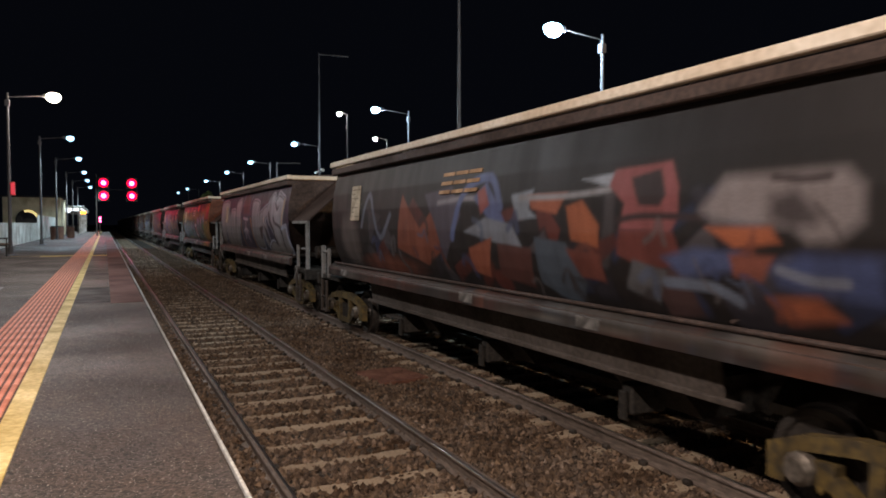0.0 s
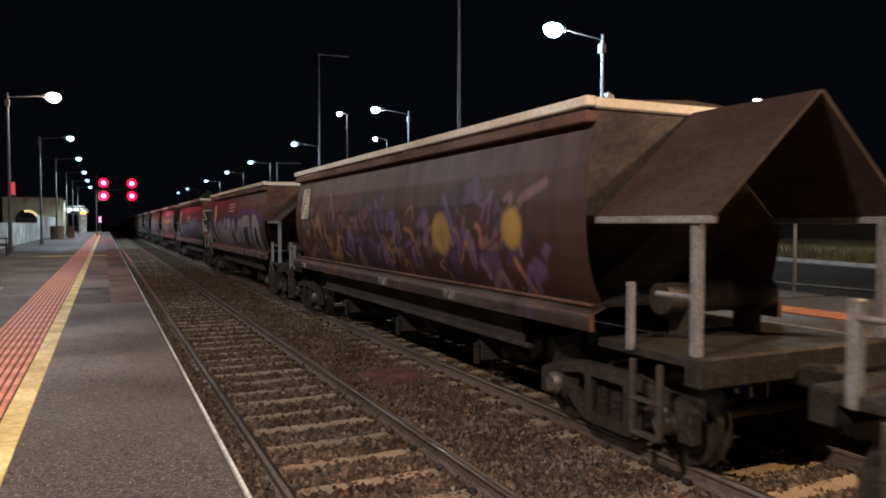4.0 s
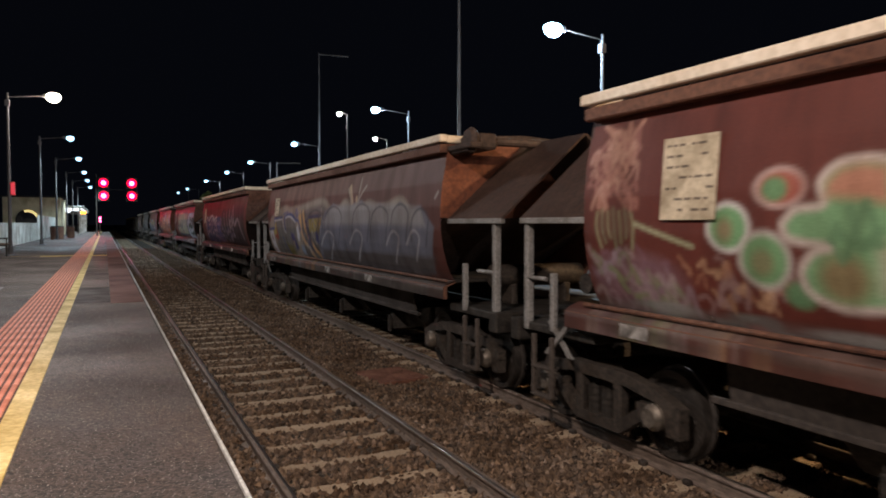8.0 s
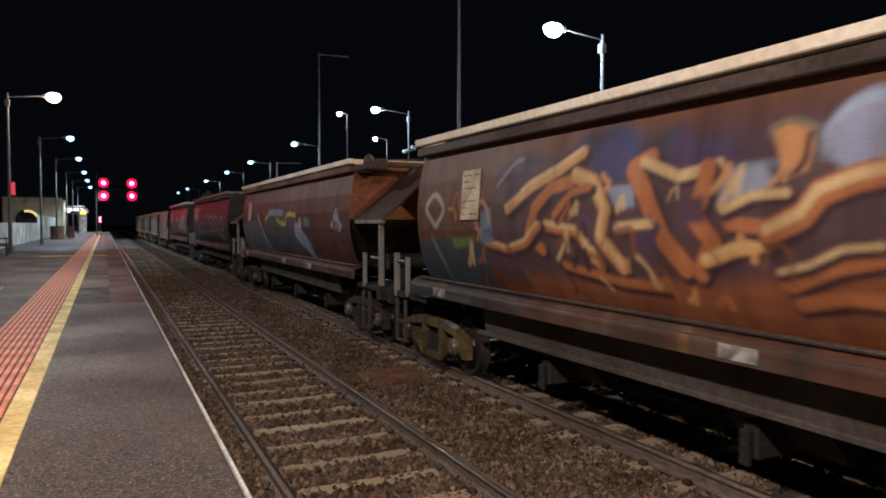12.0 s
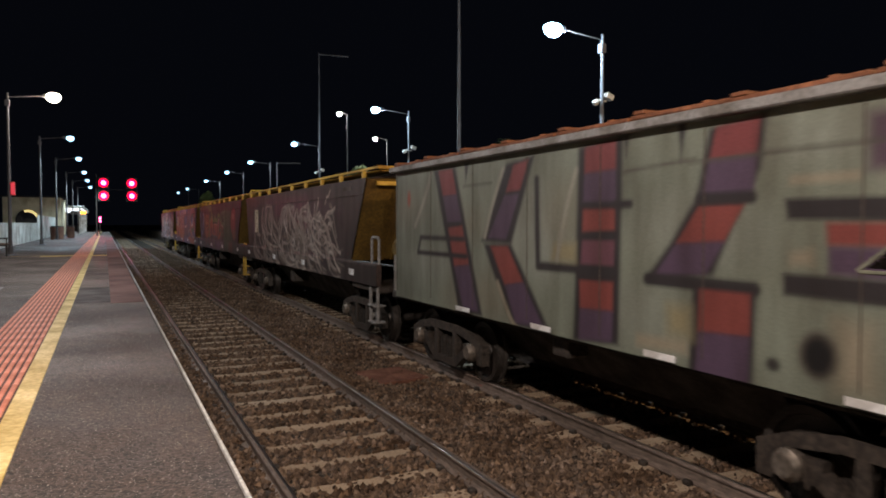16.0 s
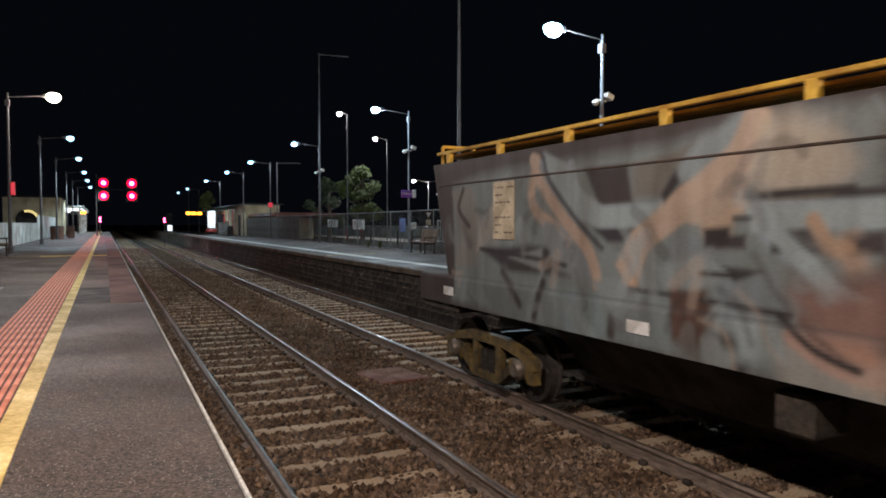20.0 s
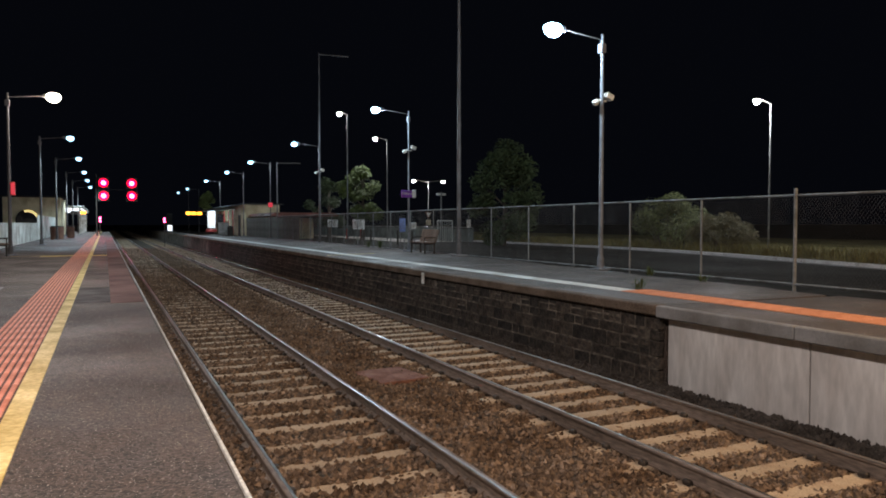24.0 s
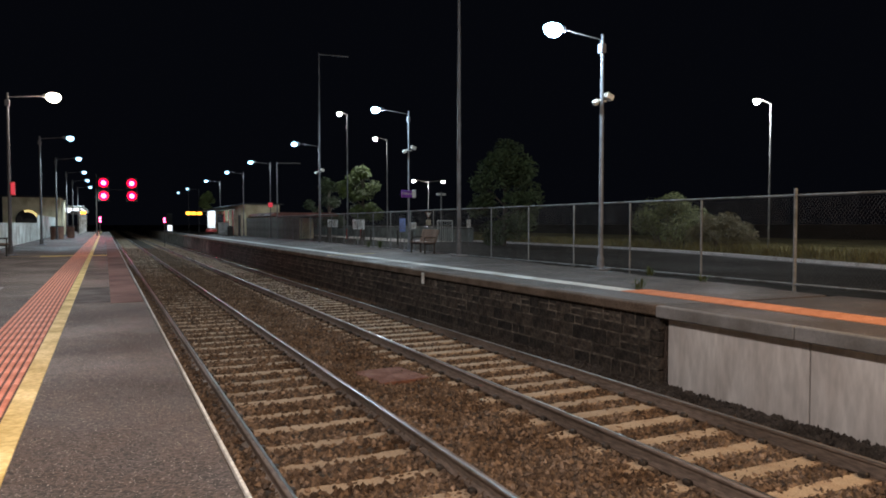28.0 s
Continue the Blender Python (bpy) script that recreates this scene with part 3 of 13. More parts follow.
    def letters(self, s0, s1, h0, h1, n, fills, rim, halo=None, fat=0.17, edge=0.05, glowing=0.1, lean=0.15, shine=None, wild=0.1, order=None):
        """A row of swollen, overlapping, letter-like shapes."""
        w = (s1 - s0) / n
        order = self.rng.randint(0, len(GLYPHS), n) if order is None else order
        shapes = []
        for k in range(n):
            top, low = h1 - self.rng.uniform(0, 0.18) * (h1 - h0), h0 + self.rng.uniform(0, 0.12) * (h1 - h0)
            lines = []
            for stroke in GLYPHS[order[k]]:
                pts = []
                for x, y in stroke:
                    x, y = x + self.rng.uniform(-wild, wild), y + self.rng.uniform(-wild, wild)
                    pts.append((s0 + w * (k + 0.08 + x * 0.86) + lean * (y - 0.5) * (h1 - h0), low + fat + y * max(0.1, top - low - 2 * fat)))
                lines.append(pts)
            shapes.append(lines)
        if halo is not None:
            d = self.reach([p for l in shapes for p in l])
            self.lay(halo, np.clip((fat + edge + glowing - d) / (glowing * 0.7) + 0.3, 0, 1))
        f1, f2 = self.field(0.8, 1.2), self.field(1.6, 0.7)
        for k, l in enumerate(shapes):
            d = self.reach([[(x + 0.09, y - 0.07) for x, y in p] for p in l])
            self.lay(np.asarray(rim) * 0.25, 0.7 * np.clip((fat + edge - d) / 0.05 + 0.5, 0, 1))
            d = self.reach(l)
            self.lay(rim, np.clip((fat + edge - d) / 0.04 + 0.5, 0, 1))
            a, b = np.asarray(fills[k % len(fills)]), np.asarray(fills[(k + 1) % len(fills)])
            mix = (f1 * 0.6 + f2 * 0.4)[..., None]
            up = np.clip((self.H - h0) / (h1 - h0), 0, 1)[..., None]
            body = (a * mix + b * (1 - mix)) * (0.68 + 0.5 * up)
            al = np.clip((fat - d) / 0.04 + 0.5, 0, 1)[..., None]
            self.c = self.c * (1 - al) + body * al
            if shine is not None:
                d2 = np.abs(d - fat * 0.55)
                self.lay(shine, 0.75 * np.clip((0.022 - d2) / 0.04 + 0.4, 0, 1) * (f2 > 0.5))
        return self

    def shard(self, cs, ch, size, turn, colour, rim=None, a=0.9):
        """A pointed, four-edged blade."""
        i, j = np.searchsorted(self.s, (cs - size * 1.8, cs + size * 1.8))
        if i >= j:
            return self
        x, y = self.S[i:j] - cs, self.H[i:j] - ch
        t = radians(turn)
        x, y = x * math.cos(t) + y * math.sin(t), y * math.cos(t) - x * math.sin(t)
        r = self.rng.uniform
        cuts = [(r(0, 6.28), 0)] and [(0.3 + r(-.3, .3), r(.5, 1.3)), (1.75 + r(-.3, .3), r(.25, .5)), (3.1 + r(-.4, .4), r(.5, 1.2)), (4.6 + r(-.3, .3), r(.2, .5))]
        d = np.full(x.shape, 9.0)
        for ang, far in cuts:
            d = np.minimum(d, far * size - (x * math.cos(ang) + y * math.sin(ang)))
        for col, grow, al in ((rim, 0.035, a), (colour, 0.0, a)):
            if col is None:
                continue
            al = al * np.clip((d + grow) / 0.035 + 0.5, 0, 1)[..., None]
            shade = 1.0 if grow else (0.8 + 0.4 * np.clip(y / size + 0.5, 0, 1))[..., None]
            self.c[i:j] = self.c[i:j] * (1 - al) + np.asarray(col) * shade * al
        return self

    def wild(self, s0, s1, h0, h1, n, colours, size=0.35, a=0.9):
        """Tangled blades, bends and blots in several colours."""
        dark = np.array((0.012, 0.01, 0.012))
        for k in range(n):
            cs, ch = self.rng.uniform(s0, s1), self.rng.uniform(h0, h1)
            col = np.asarray(colours[self.rng.randint(len(colours))]) * self.rng.uniform(0.75, 1.2)
            if k % 4 in (0, 2):
                self.shard(cs, ch, size * self.rng.uniform(0.6, 1.2), self.rng.uniform(-60, 60), col, dark if k % 4 == 0 else None, a)
            elif k % 4 == 1:
                self.oval(cs, ch, self.rng.uniform(0.3, 0.9) * size, self.rng.uniform(0.2, 0.5) * size, col, 0.05, a, self.rng.uniform(-70, 70))
            else:
                dx, dy = self.rng.uniform(-1.6, 1.6) * size, self.rng.uniform(-1.2, 1.2) * size
                pts = [(cs - dx, np.clip(ch - dy, h0, h1)), (cs + self.rng.uniform(-.4, .4) * size, ch + self.rng.uniform(-.4, .4) * size), (cs + dx, np.clip(ch + dy, h0, h1))]
                w = self.rng.uniform(0.04, 0.11) * size / 0.35
                self.line(pts, w + 0.035, dark, 0.04, a * 0.8)
                self.line(pts, w, col, 0.05, a)
        return self

    def fuss(self, s0, s1, h0, h1, n, colours, size=0.16, a=0.8):
        """Small bent strokes that fill a piece with detail."""
        u = self.rng.uniform
        for k in range(n):
            s, h, d = u(s0, s1), u(h0, h1), u(0.5, 1.4) * size
            lean = u(-1.2, 1.2)
            self.curve([(s - d * 0.6, h + d * lean), (s + u(-.3, .3) * d, h + u(-.3, .5) * d), (s + d * 0.6, h - d * lean * 0.6), (s + d * u(.2, 1.1), h - d * u(.5, 1.2))], u(0.012, 0.05) * size / 0.16, colours[self.rng.randint(len(colours))], 0.04, a)
        return self

    def scribble(self, cs, ch, w, hh, colour, r=0.02, n=6):
        pts = [(cs + (self.rng.uniform(-0.5, 0.5)) * w, ch + self.rng.uniform(-0.5, 0.5) * hh) for k in range(n)]
        for p, q in zip(pts, pts[1:]):
            m = ((p[0] + q[0]) / 2 + self.rng.uniform(-.1, .1) * w, (p[1] + q[1]) / 2 + self.rng.uniform(-.3, .3) * hh)
            self.line([p, m, q], r, colour, 0.04, 0.8)
        return self


def side_mesh(name, canvas, half_of, flip=False, ends=None, hole=None):
    """A wagon side as a fine sheet that carries its paint; half_of gives the half width at a height."""
    ns, nh = canvas.S.shape
    half = half_of(canvas.h)
    v = np.zeros((ns, nh, 3))
    v[..., 0] = -half[None, :] * (-1 if flip else 1)
    v[..., 1] = -canvas.S
    v[..., 2] = canvas.H
    if ends:
        # both ends cut back towards the bottom
        back = (3.1 - canvas.H) / 1.58
        low = canvas.H < 1.53
        a, b = np.where(low, canvas.s[0], ends[0] * back), np.where(low, canvas.s[-1], LEN_C - ends[1] * back)
        v[..., 1] = -np.clip(canvas.S, a, b)
    idx = np.arange(ns * nh).reshape(ns, nh)
    q = np.stack([idx[:-1, :-1], idx[1:, :-1], idx[1:, 1:], idx[:-1, 1:]], -1).reshape(-1, 4)
    if flip:
        q = q[:, ::-1]
    if hole:
        q = q[(canvas.inside(hole)[:-1, :-1] < 0).reshape(-1)]
    me = bpy.data.meshes.new(name)
    me.from_pydata(v.reshape(-1, 3).tolist(), [], q.tolist())
    ca = me.color_attributes.new("paint", "FLOAT_COLOR", "POINT")
    rgba = np.ones((ns * nh, 4))
    rgba[:, :3] = np.clip(canvas.c * canvas.dim * np.array(canvas.tint), 0, 0.9).reshape(-1, 3)
    ca.data.foreach_set("color", rgba.ravel())
    me.materials.append(SIDE_PAINT)
    me.polygons.foreach_set("use_smooth", [True] * len(me.polygons))
    me.update()
    return me


# ---- running gear ----
WHEEL_R = 0.43


def wheelset_mesh():
    s = Solid()
    for d in (-1, 1):
        s.disc_x(d * 0.76, d * 0.9, 0, 0, [(0, 0.12), (0, 0.457), (0.2, 0.457), (0.3, WHEEL_R), (1, WHEEL_R - 0.006), (1, 0.36), (0.75, 0.34), (0.65, 0.15), (1.0, 0.13), (1.0, 0.09)], 28)
    s.tube((-1.1, 0, 0), (1.1, 0, 0), 0.075, n=12)
    # bolts, so that the turning shows
    for d in (-1, 1):
        for k in range(4):
            a = k * math.pi / 2 + 0.3
            s.box(d * 0.86 - 0.012, d * 0.86 + 0.012, 0.25 * math.cos(a) - 0.03, 0.25 * math.cos(a) + 0.03, 0.25 * math.sin(a) - 0.03, 0.25 * math.sin(a) + 0.03, 0.006)
    return s.mesh("wheelset", WHEEL, True)


WHEELSET = wheelset_mesh()


def side_frame_solid(sign):
    x0, x1 = sign * 0.98, sign * 1.1
    s = Solid()
    # cast frame with two windows: built from bars round the openings
    s.plate([(-1.2, 0.44), (-1.2, 0.56), (-0.9, 0.68), (-0.45, 0.76), (0.45, 0.76), (0.9, 0.68), (1.2, 0.56), (1.2, 0.44), (0.9, 0.56), (0.45, 0.63), (-0.45, 0.63), (-0.9, 0.56)], x0, x1)
    s.plate([(-1.2, 0.28), (-1.2, 0.45), (-0.98, 0.52), (-0.62, 0.52), (-0.62, 0.42), (-0.74, 0.28), (-0.82, 0.4), (-1.0, 0.4), (-1.05, 0.28)], x0, x1)
    s.plate([(1.2, 0.28), (1.2, 0.45), (0.98, 0.52), (0.62, 0.52), (0.62, 0.42), (0.74, 0.28), (0.82, 0.4), (1.0, 0.4), (1.05, 0.28)][::-1], x0, x1)
    s.plate([(-0.72, 0.36), (-0.36, 0.13), (0.36, 0.13), (0.72, 0.36), (0.62, 0.44), (0.3, 0.24), (-0.3, 0.24), (-0.62, 0.44)], x0, x1)
    for y in (-0.32, 0.32):
        s.box(x0, x1, y - 0.06, y + 0.06, 0.2, 0.68, 0.015)
    return s


def spring_solid(sign):
    """One coil spring as a ridged barrel."""
    x = sign * 1.02
    s = Solid()
    n = 10
    rings = [(0.22 + k * 0.039, (0.08, 0.075)[k % 2]) for k in range(9)]
    for z, r in rings:
        s.v += [(x + r * math.cos(a * 2 * math.pi / n), r * math.sin(a * 2 * math.pi / n), z) for a in range(n)]
    for j in range(len(rings) - 1):
        s.f += [(j * n + a, j * n + (a + 1) % n, (j + 1) * n + (a + 1) % n, (j + 1) * n + a) for a in range(n)]
    return s


FRAME_MESH = {}


def build_bogie(wagon, s, colour):
    bogie = part("bogie", Solid().box(-0.95, 0.95, -0.22, 0.22, 0.42, 0.78, 0.04).box(-0.2, 0.2, -0.2, 0.2, 0.78, 0.92, 0.03), BOGIE, wagon, at=pose(0, -s, 0))
    for sign in (-1, 1):
        key = (sign, colour.name)
        if key not in FRAME_MESH:
            FRAME_MESH[key] = (side_frame_solid(sign).mesh("side_frame", colour, True), spring_solid(sign).mesh("spring", IRON),
                               Solid().disc_x(sign * 1.06, sign * 1.19, 0, WHEEL_R, [(0, 0.13), (0.6, 0.13), (0.8, 0.1), (1, 0.09)], 14).mesh("axle_box", AXLE_CAP, True))
        fr, sp, ab = FRAME_MESH[key]
        part("side_frame", fr, None, bogie)
        for y in (-0.11, 0.11):
            part("spring", sp, None, bogie, at=pose(0, y, 0))
        for y in (-0.89, 0.89):
            part("axle_box", ab, None, bogie, at=pose(0, y, 0))
    sets = []
    for y in (-0.89, 0.89):
        w = part("wheelset", WHEELSET, None, bogie, at=pose(0, y, WHEEL_R))
        sets.append(w)
    return sets


WHEELSETS = {-0.89: [], 0.89: []}
WAGONS = []          # (wagon, rear-corner offset)


def bogies(wagon, places, colour):
    for s in places:
        a, b = build_bogie(wagon, s, colour)
        WHEELSETS[-0.89].append(a)
        WHEELSETS[0.89].append(b)


MESHES = {}


def shared(name, make, material, smooth=False):
    """One mesh for all wagons that have this piece."""
    key = (name, material.name)
    if key not in MESHES:
        MESHES[key] = make().mesh(name.split("/")[0], material, smooth)
    return MESHES[key]


def half_round(h):
    return np.interp(h, (1.42, 1.55, 1.7, 1.9, 2.15, 2.5, 2.85, 3.15, 3.4), (1.17, 1.24, 1.3, 1.35, 1.385, 1.392, 1.36, 1.295, 1.25))


def half_flat(h):
    return np.interp(h, (1.0, 1.5, 1.53, 3.2), (1.41, 1.41, 1.395, 1.395))


def end_outline():
    hs = np.linspace(1.42, 3.4, 14)
    left = [(-float(half_round(h)), float(h)) for h in hs]
    return left + [(-x, z) for x, z in left[::-1]]


def data_plate(wagon, s, h, half, w=0.62, hh=0.72):
    """Cream plate with rows of small unreadable print."""
    x = -float(half(h)) - 0.008
    tilt = math.degrees(math.atan2(float(half(h + 0.3)) - float(half(h - 0.3)), 0.6))
    at = pose(x, -s, h, 0, -tilt, 0)
    plate = part("data_plate", shared("data_plate/%.2f%.2f" % (w, hh), lambda: Solid().box(-0.006, 0.004, -w / 2, w / 2, -hh / 2, hh / 2, 0.002), DATA_PLATE), None, wagon, "cream plate with small dark print", at)
    bars = Solid()
    rng = random.Random(3)
    for k in range(7):
        z = hh / 2 - 0.07 - k * hh * 0.13
        y = w / 2 - 0.05
        while y > -w / 2 + 0.1:
            d = rng.uniform(0.02, 0.1)
            if rng.random() < 0.7:
                bars.box(-0.0085, -0.007, y - d, y, z - 0.011, z + 0.011, 0.0004)
            y -= d + 0.025
    part("small_print", shared("small_print/%.2f%.2f" % (w, hh), lambda: bars, PLATE_TEXT), None, plate)


def logo_bars(wagon, s, h, half, w=1.2, colour=None):
    """Operator's mark as plain slanted bars."""
    x = -float(half(h)) - 0.007
    tilt = math.degrees(math.atan2(float(half(h + 0.2)) - float(half(h - 0.2)), 0.4))

    def make():
        b = Solid()
        for k in range(3):
            y = -w / 2 + k * w / 3
            d = w / 3 - 0.05
            for z0, z1 in ((-0.15, -0.1), (-0.025, 0.025), (0.1, 0.15)):
                b.plate([(-(y + z0 * 0.35), z0), (-(y + d + z0 * 0.35), z0), (-(y + d + z1 * 0.35), z1), (-(y + z1 * 0.35), z1)], -0.005, 0.001)
        return b
    part("operator_mark", shared("operator_mark/%.1f" % w, make, colour or LOGO), None, wagon, "pale slanted operator mark", pose(x, -s, h, 0, -tilt, 0))


def reflectors(wagon, places, h, x, w=0.34, hh=0.13, material=REFLECTOR):
    for s in places:
        part("reflector", shared("reflector/%.2f%.2f" % (w, hh), lambda: Solid().box(-0.006, 0.002, -w / 2, w / 2, -hh / 2, hh / 2, 0.002), material), None, wagon, at=pose(x, -s, h))


def couplers(wagon, s_rear, s_front):
    for s, d in ((s_rear, -1), (s_front, 1)):
        def make(d=d):
            b = Solid().box(-0.12, 0.12, -d * 0.32, d * 0.1, 0.78, 0.98, 0.03).box(-0.17, 0.17, -d * 0.46, -d * 0.26, 0.74, 1.02, 0.05)
            b.path([(0.3, 0, 0.85), (0.33, -d * 0.18, 0.6), (0.3, -d * 0.4, 0.55)], 0.03)
            return b
        part("coupler", shared("coupler%d" % d, make, IRON), None, wagon, at=pose(0, -s, 0))


LEN_A = 12.08
LEN_C = 12.45


def round_wagon(name, label, offset, canvas, plate_mat, frame_mat, front_hood=True, rear_hood=False, cross=False, winch=False, end_mat=None, edge_mat=None, marks=(0.75, 6.2, 8.9), clean=False):
    """Round-sided grain hopper."""
    wagon = thing(name, label, "wagon", "grain wagons of the train")
    L = LEN_A
    part("painted_side", side_mesh("painted_side", canvas, half_round), None, wagon, "curved side sprayed with graffiti")
    plain = Solid()
    hs = np.linspace(1.42, 3.4, 12)
    for a, b in zip(hs, hs[1:]):
        plain.add([(float(half_round(a)), 0, a), (float(half_round(a)), -L, a), (float(half_round(b)), -L, b), (float(half_round(b)), 0, b)], [(3, 2, 1, 0)])
    part("far_side", shared("far_side", lambda: plain, plate_mat, True), None, wagon)
    em = end_mat or plate_mat
    # under a hood the lower end slopes inwards; without one the end sheet is flat
    for tag, on, y0, y1 in (("f", front_hood, -L, -L + 0.03), ("r", rear_hood, -0.03, 0)):
        if on:
            part("end_wall", shared("end_wall/h" + tag, lambda: Solid().prism([p for p in end_outline() if p[1] > 2.3], y0, y1), em), None, wagon, "upper end sheet")
            d = 1 if tag == "f" else -1
            # the dark plate colour stands for the shade under the hood
            part("end_slope", shared("end_slope/h" + tag, lambda: Solid().slab((-1.34, y0, 2.33), (1.34, y0, 2.33), (1.2, y0 + d * 1.5, 1.44), (-1.2, y0 + d * 1.5, 1.44), -d * 0.03), DARK_PANEL), None, wagon, "dark sloping end sheet")
        else:
            part("end_wall", shared("end_wall/" + tag, lambda: Solid().prism(end_outline(), y0, y1), em), None, wagon, "flat end sheet")
    part("floor_pan", shared("floor_pan", lambda: Solid().box(-1.16, 1.16, -L + 0.03, -0.03, 1.38, 1.44, 0.01), IRON), None, wagon)
    roof = part("roof", shared("roof", lambda: Solid().prism([(-1.3, 3.42), (-0.8, 3.53), (0, 3.58), (0.8, 3.53), (1.3, 3.42), (0.8, 3.48), (-0.8, 3.48)], -L, 0), DARK_PANEL, True), None, wagon)

    def edge():
        b = Solid()
        for d in (-1, 1):
            b.box(d * 1.3, d * 1.42, -L - 0.04, 0.04, 3.425, 3.53, 0.012)
        b.box(-1.3, 1.3, -L - 0.04, -L + 0.04, 3.41, 3.52, 0.02).box(-1.3, 1.3, -0.04, 0.04, 3.41, 3.52, 0.02)
        return b
    part("roof_edge", shared("roof_edge", edge, edge_mat or ROOF_EDGE), None, roof, "dark steel roof edge" if edge_mat else "cream-painted roof edge")
    part("top_rail", shared("top_rail", lambda: Solid().box(-1.395, -1.22, -L, 0, 3.27, 3.395, 0.015), plate_mat), None, wagon)

    # sill with its pipe, painted on with the same colours
    def sill_plate():
        d = -1
        return Solid().prism([(d * 1.31, 1.16), (d * 1.37, 1.16), (d * 1.37, 1.33), (d * 1.33, 1.352), (d * 1.17, 1.41), (d * 1.17, 1.39), (d * 1.31, 1.335)], -L - 0.05, 0.35)
    sill = part("sill", shared("sill", sill_plate, plate_mat), None, wagon, "side sill beam")
    part("sill", shared("sill", sill_plate, plate_mat), None, wagon, at=pose(0, -L + 0.3, 0, 0, 0, 180))
    part("side_pipe", shared("side_pipe", lambda: Solid().tube((-1.3, -L, 1.42), (-1.3, 0.1, 1.42), 0.022, n=8), plate_mat, True), None, wagon, "long pipe on the sill")
    strip = Canvas(-0.35, L + 0.05, 1.165, 1.425, (0.1, 0.085, 0.075), 77 + int(offset), 0.06)
    row = np.array([np.interp(strip.s, canvas.s, canvas.c[:, 7, k]) for k in range(3)]).T
    strip.tint = (1.0, 1.0, 1.05)
    strip.c = strip.c * 0.25 + row[:, None, :] * canvas.low
    for k in range(70):
        shade = (lin(84, 74, 66), lin(122, 114, 104), lin(58, 46, 42), lin(112, 66, 50), lin(146, 138, 126))[k % 5]
        strip.oval(strip.rng.uniform(0, L), strip.rng.uniform(1.18, 1.42), strip.rng.uniform(0.05, 0.5), strip.rng.uniform(0.012, 0.05), shade * 0.5, 0.04, 0.55)
    part("sill_face", side_mesh("sill_face", strip, lambda h: np.interp(h, (1.165, 1.33, 1.36, 1.425), (1.376, 1.376, 1.345, 1.19))), None, sill)
    reflectors(wagon, marks, 1.25, -1.378, 0.38, 0.12, REFLECTOR if clean else DIRTY_REFLECTOR)

    # hopper pockets and lower rail
    def trough():
        return Solid().slab((-1.12, -1.6, 1.16), (-1.12, -L + 1.7, 1.16), (-1.06, -L + 1.7, 0.76), (-1.06, -1.6, 0.76), -0.03)
    dusty = frame_mat is YELLOW_STEEL
    skirt_mat, key = (SKIRT, "hopper_skirt/d") if dusty else (SKIRT_LOW, "hopper_skirt")
    part("hopper_skirt", shared(key, trough, skirt_mat), None, wagon)
    part("hopper_skirt", shared(key, trough, skirt_mat), None, wagon, at=pose(0, -L, 0, 0, 0, 180))
    part("lower_rail", shared("lower_rail/d" if dusty else "lower_rail", lambda: Solid().box(-1.1, -1.04, -L + 1.5, -1.4, 0.72, 0.78, 0.01), skirt_mat), None, wagon)

    # added board that keeps far-side lamplight off the track underneath
    part("side_rigging", shared("side_rigging", lambda: Solid().box(1.12, 1.2, -10.4, -1.7, 0.2, 0.74, 0.02), IRON), None, wagon, "dark board added on the far side to block light")

    def gates():
        b = Solid()
        b.prism([(-0.8, 0.72), (0.8, 0.72), (0.45, 0.32), (-0.45, 0.32)], -0.55, 0.55)
        b.box(-0.95, -0.5, -0.08, 0.08, 0.3, 0.62, 0.02)
        b.tube((-1.0, 0, 0.42), (1.0, 0, 0.42), 0.035, n=8)
        b.box(-1.02, -0.97, -0.05, 0.05, 0.25, 0.55, 0.01)
        return b
    for s in (2.9, 5.95, 9.0):
        part("discharge_gate", shared("discharge_gate", gates, IRON), None, wagon, at=pose(0, -s, 0))

    # end platforms
    for s0, s1, s_end in ((-1.5, -0.02, -1.5), (L + 0.02, 13.45, 13.45)):
        tag = "f" if s0 > 0 else "r"
        part("end_deck", shared("end_deck/" + tag, lambda: Solid().box(-1.25, 1.25, -s1, -s0, 1.0, 1.1, 0.015).box(-1.3, 1.3, -s_end - 0.1, -s_end + 0.1, 0.85, 1.12, 0.02), IRON), None, wagon)
    for s, on in ((13.42, front_hood), (-1.3, rear_hood)):
        top = 2.3 if on else 1.75
        for d in (-1, 1):
            part("corner_post", shared("corner_post/%.1f" % top, lambda: Solid().box(-0.045, 0.045, -0.045, 0.045, 1.0, top, 0.012), GALV), None, wagon, at=pose(d * 1.22, -s, 0))
    for s in (12.62, -0.72):
        part("short_post", shared("short_post", lambda: Solid().box(-0.035, 0.035, -0.035, 0.035, 1.05, 1.7, 0.01), GALV), None, wagon, at=pose(-1.26, -s, 0))
    for y0, y1 in ((-13.36, -12.95), (1.28, 0.9)):
        part("handrail", shared("handrail%d" % y0, lambda: Solid().path([(-1.24, y0, 1.62), (-1.24, y1, 1.62)], 0.025), GALV), None, wagon)

    def bracket():
        return Solid().box(-1.36, -1.31, -0.03, 0.03, 0.32, 1.0, 0.01)

    def tread():
        return Solid().box(-1.37, -1.27, -0.2, 0.2, -0.016, 0.016, 0.008)
